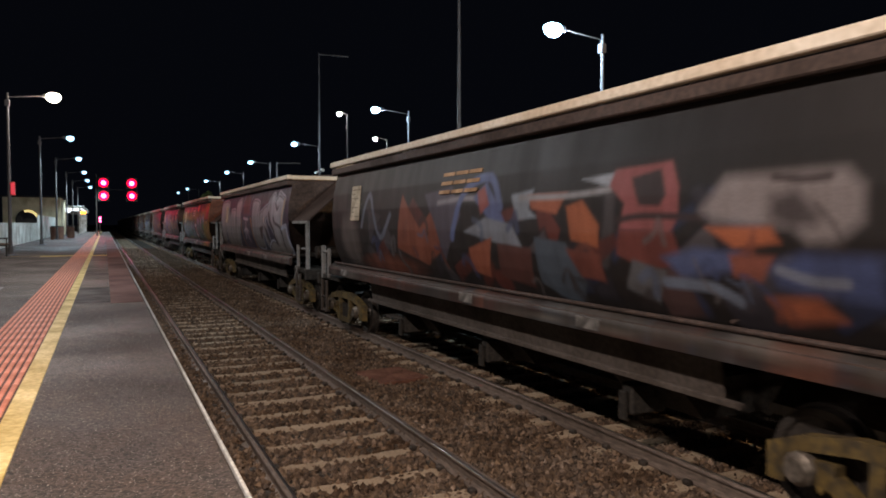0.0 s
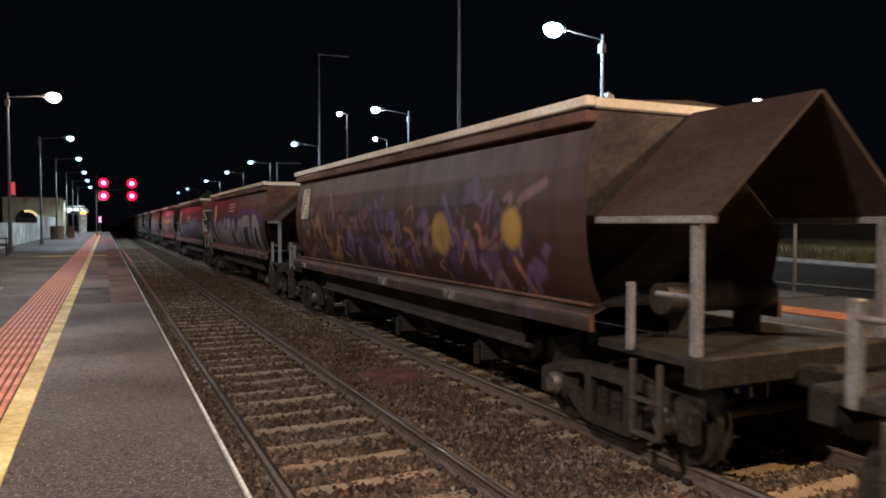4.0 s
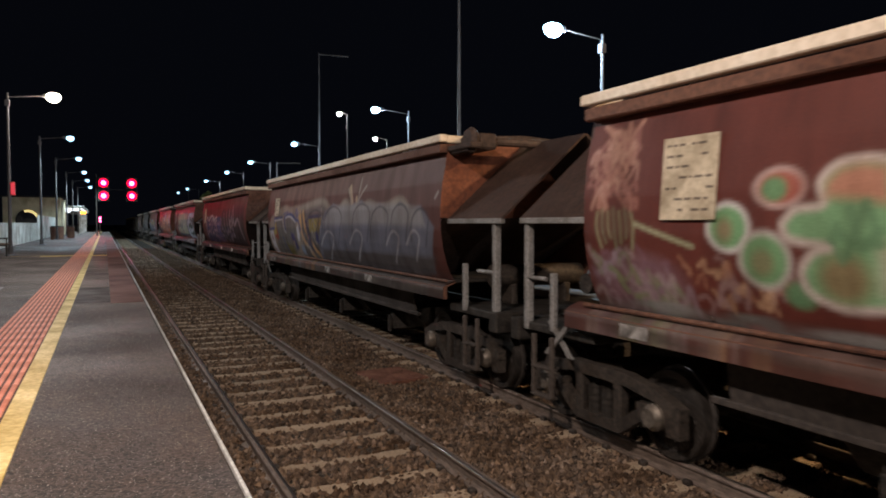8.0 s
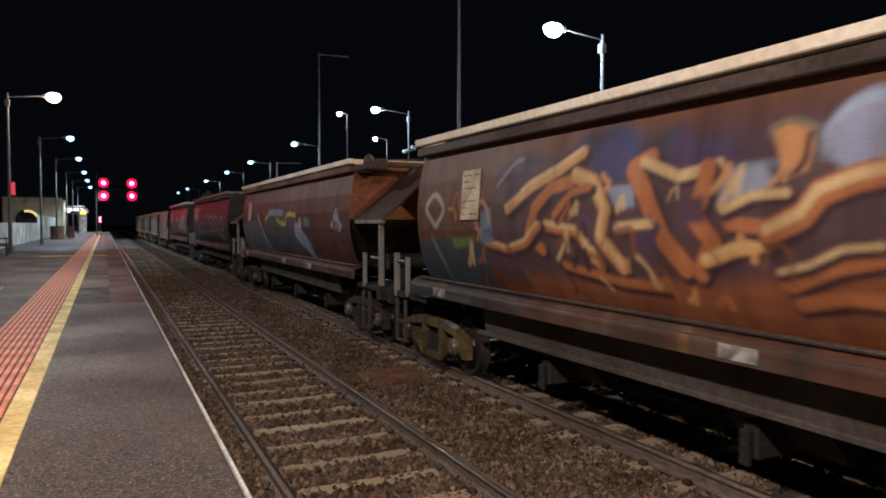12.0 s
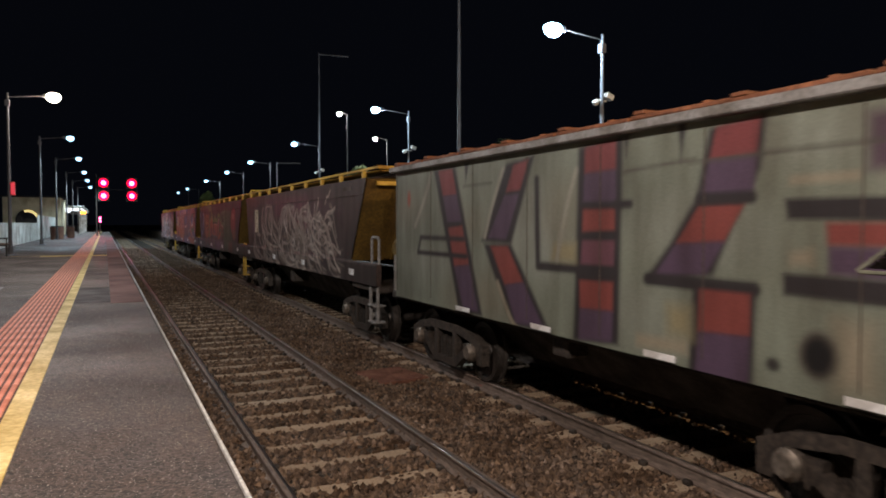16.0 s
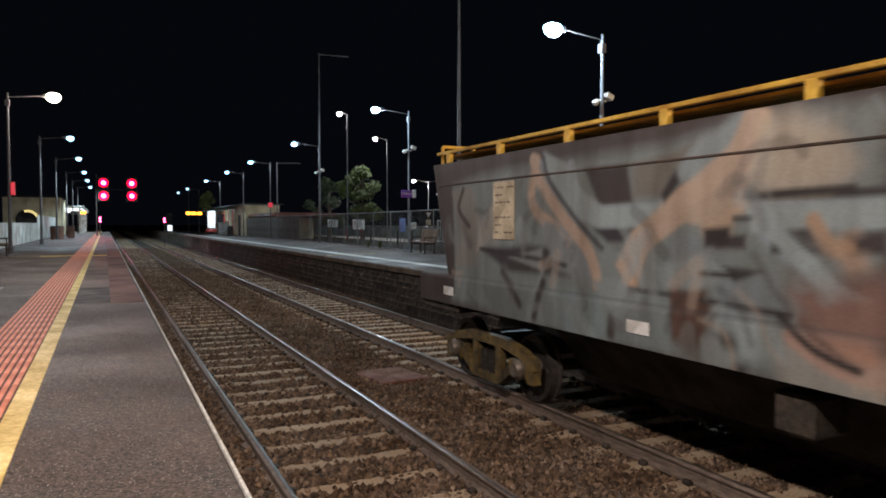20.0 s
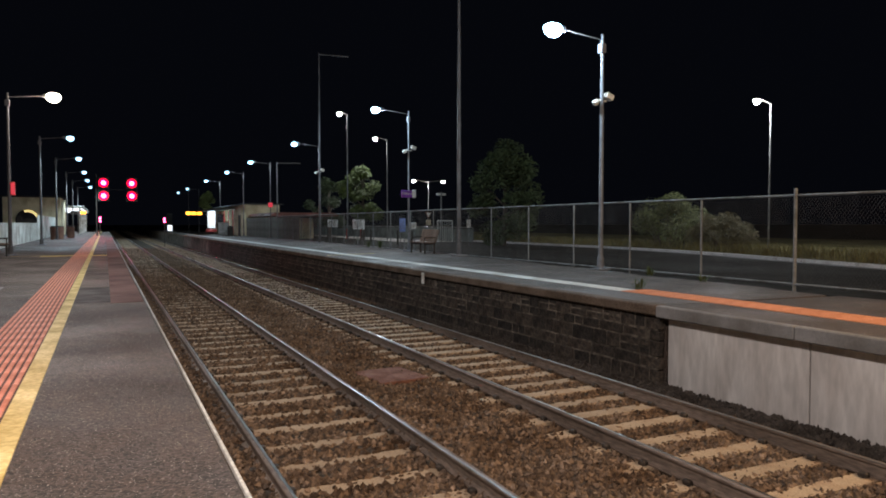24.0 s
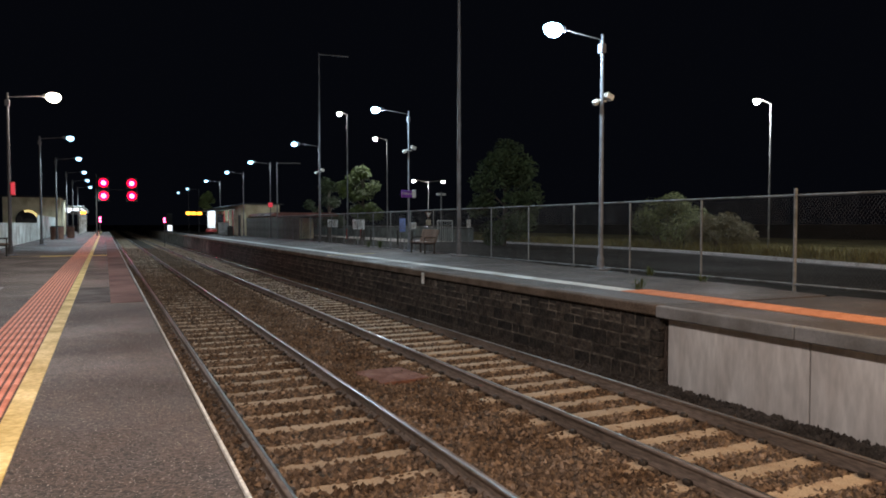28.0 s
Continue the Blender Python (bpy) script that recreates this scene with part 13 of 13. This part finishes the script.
# boxes added so that the red patches on two lamp posts glow
t = thing("post_glow_box", "small glowing red box on a platform lamp post", "sign", at=pose(-3.2, 32.0, P))
part("case", Solid().box(-0.06, 0.1, -0.1, 0.06, 2.3, 2.82, 0.02), RED_PAINT, t)
part("lit_face", Solid().box(-0.04, 0.08, -0.112, -0.101, 2.34, 2.78, 0.004), RED_GLOW_LOW, t, "dim red glowing face")
t = thing("post_glow_box", "small glowing pink box on a platform lamp post", "sign", at=pose(12.15, 58.75, P))
part("case", Solid().box(-0.18, 0.18, -0.1, 0.06, 2.55, 2.92, 0.02), RED_PAINT, t)
part("lit_face", Solid().box(-0.16, 0.16, -0.112, -0.101, 2.57, 2.9, 0.004), RED_GLOW_LOW, t, "dim pink glowing face")

# edge marker post on the platform wall
t = thing("edge_marker", "small pale marker plate on the platform wall", "marker", at=pose(7.38, 16.9, P - 0.2))
part("plate", Solid().box(-0.02, 0.02, -0.06, 0.06, -0.12, 0.16, 0.01), WHITE_PAINT, t)
t = thing("rusty_cover", "flat rusty steel cover lying in the ballast", "cover", at=pose(4.05, 10.55, -0.15, 0, 0, 8))
part("lid", Solid().box(-0.42, 0.42, -0.5, 0.5, -0.05, 0.02, 0.012), RUST_LID, t)
t = thing("drain_cover", "grey steel access cover in the platform", "cover", at=pose(-2.05, 15.5, P))
part("lid", Solid().box(-0.28, 0.28, -0.55, 0.55, -0.02, 0.008, 0.003), GALV, t)


# ---- signals ----
def signal_head(parent, x, z):
    h = part("signal_head", Solid().box(x - 0.52, x + 0.52, 0, 0.14, z - 0.56, z + 0.56, 0.03), IRON, parent)
    part("hood", Solid().tube((x, -0.25, z + 0.02), (x, 0, z + 0.02), 0.48, n=18, caps=False), IRON, h)
    # emissive disc wider than the lens, standing for its halo
    part("red_lens_glow", Solid().tube((x, -0.03, z), (x, 0.0, z), 0.46, n=22), RED_HALO, h, "glowing red disc drawn as the lens halo")
    part("lens_core", Solid().tube((x, -0.06, z), (x, -0.031, z), 0.21, n=18), GLOW_RED, h, "bright core of the lens")


t = thing("signal_gantry", "dark signal gantry with four glowing red lights", "signal", at=pose(0, 80, 0))
part("post", Solid().tube((-0.75, 0.3, 1.0), (-0.75, 0.3, 7.2), 0.07, n=10), IRON, t)
part("beam", Solid().box(-0.9, 2.6, 0.3, 0.38, 5.67, 5.72, 0.02), DARK_ROOF, t)
for x in (-0.09, 2.52):
    part("mast", Solid().tube((x, 0.25, 4.6), (x, 0.25, 6.9), 0.06, n=8), IRON, t)
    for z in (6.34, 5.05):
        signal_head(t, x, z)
for x, y, z in ((-0.46, 80, 2.65), (5.62, 80.3, 2.6)):
    t = thing("dwarf_signal", "low signal with small red lights", "signal", at=pose(x, y, 0))
    part("post", Solid().tube((0, 0.12, -0.2), (0, 0.12, z + 0.2), 0.05, n=8), IRON, t)
    part("signal_head", Solid().box(-0.16, 0.16, 0, 0.14, z - 0.35, z + 0.35, 0.03), IRON, t)
    for dz in (-0.14, 0.14):
        part("red_lens_glow", Solid().tube((0, -0.04, z + dz), (0, 0, z + dz), 0.09, n=12), GLOW_RED, t)


# ---- buildings ----
def shelter_right():
    t = thing("station_building", "cream weatherboard station building with a lit verandah", "building", at=pose(9.8, 78, P))
    part("wall", Solid().box(2.6, 6.0, -6, 16, 0, 3.1, 0.03), CREAM, t)
    part("roof", Solid().prism([(2.2, 3.1), (6.4, 3.1), (6.2, 3.22), (2.4, 3.22)], -6.3, 16.5), DARK_ROOF, t, "dark pitched roof")
    part("verandah_roof", Solid().prism([(-0.3, 2.55), (2.6, 2.72), (2.6, 2.85), (-0.3, 2.7)], -0.5, 15), DARK_ROOF, t, "flat dark verandah roof")
    part("lit_bay", Solid().box(0.6, 1.45, 6.0, 6.15, 0.75, 2.6, 0.02), GLOW_WINDOW, t, "brightly lit white bay")
    for k in range(5):
        part("bay_slat", Solid().box(0.62 + k * 0.19, 0.7 + k * 0.19, 5.86, 5.99, 0.7, 2.6, 0.01), BROWN_COPING, t)
    part("side_window", Solid().box(1.6, 2.4, 6.0, 6.1, 0.9, 2.3, 0.02), GLASS_DARK, t, "dark window")
    for k in range(4):
        part("verandah_post", Solid().box(2.3, 2.42, k * 3.0 - 0.3, k * 3.0 - 0.18, 0, 2.65, 0.02), RED_PAINT, t, "red verandah post")
    part("bench_seat", Solid().box(0.3, 1.5, 5.3, 5.8, 0.28, 0.6, 0.03), RED_PAINT, t, "red bench")
    part("wind_screen", Solid().box(1.0, 2.1, 0.8, 0.9, 0.1, 1.35, 0.02), GALV, t, "pale glazed wind screen")
    part("door_arch", Solid().box(2.55, 2.59, -3.6, -2.4, 0.0, 2.1, 0.01), DARK_ROOF, t, "dark doorway")
    b = thing("litter_bin", "dark cylindrical platform bin", "bin", at=pose(11.4, 74.5, P))
    part("body", Solid().tube((0, 0, 0), (0, 0, 0.9), 0.25, 0.28, 14), IRON, b)
    part("lid", Solid().tube((0, 0, 0.9), (0, 0, 1.0), 0.29, 0.18, 14), IRON, b)
    t2 = thing("departure_display", "hanging sign with glowing orange text bars", "display", at=pose(9.6, 88, P + 2.4))
    part("case", Solid().box(-1.2, 0.9, 0, 0.2, -0.25, 0.3, 0.02), IRON, t2)
    bars = Solid()
    for k in range(3):
        bars.box(-1.1 + k * 0.62, -0.6 + k * 0.62, -0.02, 0.0, -0.15, 0.18, 0.01)
    part("text_bars", bars, GLOW_ORANGE, t2)


shelter_right()
t = thing("paling_fence", "grey corrugated fence at the back of the opposite platform", "fence", kind="structure")
rng = random.Random(9)
pal = Solid().prism([(0, 0), (0.03, 0), (0.03, 1.75), (0, 1.75)], -0.12, 0.12).mesh("paling", TIMBER_FENCE)
for k in range(92):
    part("paling", pal, None, t, at=pose(12.55 + rng.uniform(-.01, .01), 51 + k * 0.25, P + rng.uniform(-.05, .05)))
t = thing("kiosk", "low cream building with a red roof behind the fence", "building", at=pose(13.2, 68, 0.8))
part("wall", Solid().box(0, 5, 0, 9, 0, 2.0, 0.03), CREAM, t)
part("roof", Solid().prism([(-0.5, 2.1), (5.5, 2.1), (5.2, 2.4), (-0.2, 2.4)], -6.5, 9.5), BRICK_RED, t, "red sheet roof")


def station_left():
    t = thing("station_house", "cream station house with an arched window and lit verandah", "building", at=pose(-9.3, 84, P))
    part("wall", Solid().box(0, 5.2, 0, 9, 0, 3.9, 0.03), CREAM, t)
    part("roof", Solid().prism([(-0.4, 3.9), (5.6, 3.9), (5.3, 4.05), (-0.1, 4.05)], -0.4, 9.4), DARK_ROOF, t)
    arch = Solid()
    pts = [(2.2 + 1.1 * math.cos(a), 1.6 + 1.1 * math.sin(a)) for a in np.linspace(0, math.pi, 12)] + [(1.1, 0.3), (3.3, 0.3)]
    part("arch_window", arch.prism([(float(a), float(b)) for a, b in pts], -0.05, 0.02), GLASS_DARK, t, "dark arched window")
    part("window_head", Solid().prism([(2.2 + r * math.cos(a), 1.6 + r * math.sin(a)) for r, s2 in ((1.05, 1), (0.8, -1)) for a in ([0.3, 0.7, 1.1, 1.5, 1.9][::s2])], -0.08, -0.051), GLOW_YELLOW, t, "warm lit head of the arched window")
    v = thing("platform_verandah", "long white-lit platform verandah with posts", "building", at=pose(-5.4, 92, P))
    part("canopy", Solid().box(-0.5, 3.2, 0, 34, 3.0, 3.25, 0.03), WHITE_PAINT, v)
    part("back_wall", Solid().box(-0.5, 0.0, 2, 34, 0, 3.0, 0.03), CREAM, v)
    part("lit_soffit", Solid().box(0.2, 3.0, 0.5, 33, 2.94, 2.995, 0.01), GLOW_WINDOW, v, "bright lights under the canopy")
    for k in range(6):
        part("post", Solid().box(2.7, 2.85, 0.4 + k * 6, 0.55 + k * 6, 0, 3.0, 0.02), WHITE_PAINT, v)
    d = thing("departure_display", "hanging platform display with a small yellow light", "display", at=pose(-2.9, 98, P + 2.55))
    part("case", Solid().box(-0.9, 0.9, 0, 0.2, -0.22, 0.2, 0.02), IRON, d)
    part("text_bars", Solid().box(0.2, 0.8, -0.02, 0, -0.15, 0.15, 0.01), GLOW_ORANGE, d)


station_left()
t = thing("boundary_wall", "pale sheet fence along the back of the platform", "fence", kind="structure")
fs = Solid()
for k in range(220):
    y = -20 + k * 0.5
    h = 1.27 if y < 62 else 1.85
    fs.prism([(-4.65, P), (-4.6, P), (-4.6, P + h), (-4.65, P + h)], y, y + 0.25).prism([(-4.67, P), (-4.62, P), (-4.62, P + h), (-4.67, P + h)], y + 0.25, y + 0.5)
part("fence_sheets", fs, FENCE_SHEET, t)
bench(-3.55, 32.0, 90)
for y in (62, 64.5, 70):
    t = thing("litter_bin", "dark red-brown platform litter bin", "bin", at=pose(-3.5 + (y - 62) * 0.1, y, P))
    part("body", Solid().tube((0, 0, 0), (0, 0, 0.95), 0.28, 0.3, 14), RUST_PANEL, t)
    part("lid", Solid().tube((0, 0, 0.95), (0, 0, 1.05), 0.31, 0.2, 14), IRON, t)


t = thing("lit_information_pillar", "slim white-lit information pillar on the opposite platform", "sign", at=pose(7.95, 104, P))
part("case", Solid().box(-0.35, 0.35, 0, 0.3, 0, 2.6, 0.03), DARK_ROOF, t)
part("lit_face", Solid().box(-0.28, 0.28, -0.03, 0.0, 0.25, 1.0, 0.01), GLOW_WINDOW, t, "glowing white face")
t = thing("yellow_cross_line", "thin worn yellow line across the platform", "line", kind="structure")
part("paint", Solid().box(-3.2, -1.4, 30.97, 31.05, P, P + 0.004, 0.001).box(-0.6, 0.5, 30.97, 31.05, P, P + 0.004, 0.001), YELLOW_LINE, t)

# ---- the train ----
build_train()

# ---- pieces of the setting ----
tr1, r1 = build_track(TRACKS[0], 1)
tr2, r2 = build_track(TRACKS[1], 2)
track_pieces(TRACKS[0], tr1, r1, 2.27, 0.672)
track_pieces(TRACKS[1], tr2, r2, 2.02, 0.59)

# tactile tiles on the near platform
tiles = tagged(new("tactile_paving"), "orange tactile tiles with long ribs along the yellow line", "paving", "", "structure")
tme = Solid().box(-0.26, 0.26, -0.248, 0.248, -0.01, 0.004, 0.002).mesh("tile", GROOVE)
ts = Solid()
for k in range(9):
    x = -0.26 + 0.029 + k * 0.0578
    ts.prism([(x - 0.02, 0.0035), (x + 0.02, 0.0035), (x + 0.014, 0.012), (x - 0.014, 0.012)], -0.247, 0.247)
rme = ts.mesh("tile_ribs", ORANGE_TILE)
for k in range(290):
    one = part("tile", tme, None, tiles, at=pose(-0.865, 3.0 + k * 0.5, P))
    part("tile_ribs", rme, None, one)

back_tiles = Solid()
for k in range(1, 60):
    y = 3.0 - k * 0.5
    back_tiles.add([(v[0] - 0.865, v[1] + y, v[2] + P) for v in ts.v], ts.f)
tagged(part("tiles_behind", back_tiles, ORANGE_TILE, tiles), kind="stuff")

# warning tiles with small domes on the opposite platform
far_tiles = tagged(new("warning_paving"), "orange warning tiles with rows of small domes", "paving", "", "structure")
ds = Solid().box(-0.298, 0.298, -0.148, 0.148, 0.0, 0.008, 0.002)
for i in range(12):
    for j in range(6):
        x, y = -0.275 + i * 0.05, -0.125 + j * 0.05
        ds.add([(x - 0.018, y - 0.018, 0.008), (x + 0.018, y - 0.018, 0.008), (x + 0.018, y + 0.018, 0.008), (x - 0.018, y + 0.018, 0.008), (x, y, 0.02)], [(0, 1, 4), (1, 2, 4), (2, 3, 4), (3, 0, 4)])
dme = ds.mesh("tile", TACTILE_FAR)
for k in range(32):
    part("tile", dme, None, far_tiles, at=pose(8.75, 10.2 - k * 0.3, P + 0.003))

# bluestone blocks of the old platform wall
wall = tagged(part("platform_wall", Solid().box(7.516, 7.63, RB + 0.08, 150, -0.6, P - 0.15, 0.01), MORTAR), "dark bluestone wall of the opposite platform", "wall", "", "structure")
brng = random.Random(4)
COURSES = (0.235, 0.16, 0.25, 0.19, 0.22)
bms = {}
for hh in COURSES + (0.118, 0.125):
    for L0 in (0.24, 0.34, 0.46, 0.62):
        b = Solid().box(-0.04, 0.06, -L0 / 2 + 0.009, L0 / 2 - 0.009, -hh / 2 + 0.008, hh / 2 - 0.008, 0.016)
        bms[hh, L0] = b.mesh("stone_block", BLUESTONE)
far = Solid()
n_blocks = 0
z = P - 0.15
for row, hh in enumerate(COURSES):
    y = RB
    z -= hh
    while y < 60:
        L0 = brng.choice((0.24, 0.34, 0.46, 0.62))
        # a tall stone here and there gives way to two flat ones
        split = hh > 0.23 and brng.random() < 0.3
        for k in range(2 if split else 1):
            h1 = (0.118 if hh < 0.24 else 0.125) if split else hh
            c = (7.55 + brng.uniform(-0.014, 0.004), y + L0 / 2, z + h1 * (k + 0.5))
            if y < 30 and n_blocks < 300:
                part("stone_block", bms[h1, L0], None, wall, at=pose(*c, brng.uniform(-1.2, 1.2), 0, brng.uniform(-1.5, 1.5)))
                n_blocks += 1
            else:
                far.box(c[0] - 0.04, c[0] + 0.05, c[1] - L0 / 2 + 0.009, c[1] + L0 / 2 - 0.009, c[2] - h1 / 2 + 0.008, c[2] + h1 / 2 - 0.008, 0.012)
        y += L0
tagged(part("far_stone_blocks", far, BLUESTONE, wall), kind="stuff")

# concrete panels of the newer part
cw = tagged(part("concrete_wall", Solid().box(7.7, 7.8, -40, RB - 0.06, -0.6, P - 0.2, 0.01), MORTAR), "pale concrete panel wall of the opposite platform", "wall", "", "structure")
pm = Solid().box(-0.05, 0.05, -1.19, 1.19, -0.45, P - 0.19, 0.012).mesh("concrete_panel", CONCRETE)
for k in range(8):
    part("concrete_panel", pm, None, cw, at=pose(7.65, RB - 0.05 - 1.2 - k * 2.4, 0))
cc = Solid().box(-0.3, -0.16, -1.185, 1.185, P - 0.17, P + 0.004, 0.015).mesh("coping_unit", COPING)
for k in range(10):
    part("coping_unit", cc, None, cw, at=pose(7.7, RB - 1.19 - k * 2.38, 0))

# loose ballast stones
srng = np.random.RandomState(6)


def stones(count, y0, y1, x0, x1, lo, hi, material=STONE, lift=0.0):
    base = np.array([(1, 0, 0), (-1, 0, 0), (0, 1, 0), (0, -1, 0), (0, 0, 1), (0, 0, -1)], float)
    tris = np.array([(0, 2, 4), (2, 1, 4), (1, 3, 4), (3, 0, 4), (2, 0, 5), (1, 2, 5), (3, 1, 5), (0, 3, 5)])
    n = count
    u = srng.rand(n)
    y = y0 + (y1 - y0) * u ** 1.6
    x = x0 + (x1 - x0) * srng.rand(n)
    size = srng.uniform(lo, hi, (n, 1, 3)) * srng.uniform(0.7, 1.2, (n, 6, 1))
    v = base[None] * size
    a = srng.uniform(0, 6.28, n)
    b = srng.uniform(-0.7, 0.7, n)
    keep = np.ones(n, bool)
    for cx, y00, gap in ((TRACKS[0], 2.27, 0.672), (TRACKS[1], 2.02, 0.59)):
        on = (np.abs((y - y00 + gap / 2) % gap - gap / 2) < 0.085) & (x - cx < 0.74) & (x - cx > (-0.74 if cx < 4 else -1.05))
        keep &= ~(on & (srng.rand(n) < 0.88))
    v, x, y, a, b = v[keep], x[keep], y[keep], a[keep], b[keep]
    n = int(keep.sum())
    ca, sa, cb, sb = np.cos(a)[:, None], np.sin(a)[:, None], np.cos(b)[:, None], np.sin(b)[:, None]
    vx, vy, vz = v[..., 0], v[..., 1], v[..., 2]
    vy, vz = vy * cb - vz * sb, vy * sb + vz * cb
    vx, vy = vx * ca - vy * sa, vx * sa + vy * ca
    zz = np.interp(x, (0.4, 1.25, 1.45, 2.95, 3.15, 3.4, 3.9, 4.4, 4.85, 7.0, 7.55), (-0.17, -0.13, -0.172, -0.172, -0.125, -0.14, -0.2, -0.17, -0.185, -0.19, -0.23)) + srng.uniform(-0.012, 0.016, n) + lift * srng.rand(n)
    pts = np.stack([vx + x[:, None], vy + y[:, None], vz + zz[:, None]], -1).reshape(-1, 3)
    f = (tris[None] + 6 * np.arange(n)[:, None, None]).reshape(-1, 3)
    me = bpy.data.meshes.new("ballast_stones")
    me.from_pydata(pts.tolist(), [], f.tolist())
    me.materials.append(material)
    return me


tagged(part("ballast_stones", stones(80000, 3.0, 34.0, 0.7, 7.5, 0.021, 0.054), None), "loose brown crushed stones between the rails", "gravel", kind="stuff")
tagged(part("far_ballast_stones", stones(26000, 30.0, 75.0, 0.7, 7.5, 0.03, 0.06), None), "crushed stones along the farther track", "gravel", kind="stuff")
tagged(part("ballast_stones_behind", stones(12000, -6.0, 3.05, 0.7, 7.5, 0.021, 0.054), None), "crushed stones between the rails behind the viewer", "gravel", kind="stuff")
tagged(part("berm_stones", stones(9000, 2.0, 20.0, 7.05, 7.72, 0.02, 0.055, SOIL_STONE, 0.06), None), "dark soil and stones heaped along the platform wall", "gravel", kind="stuff")

motions()
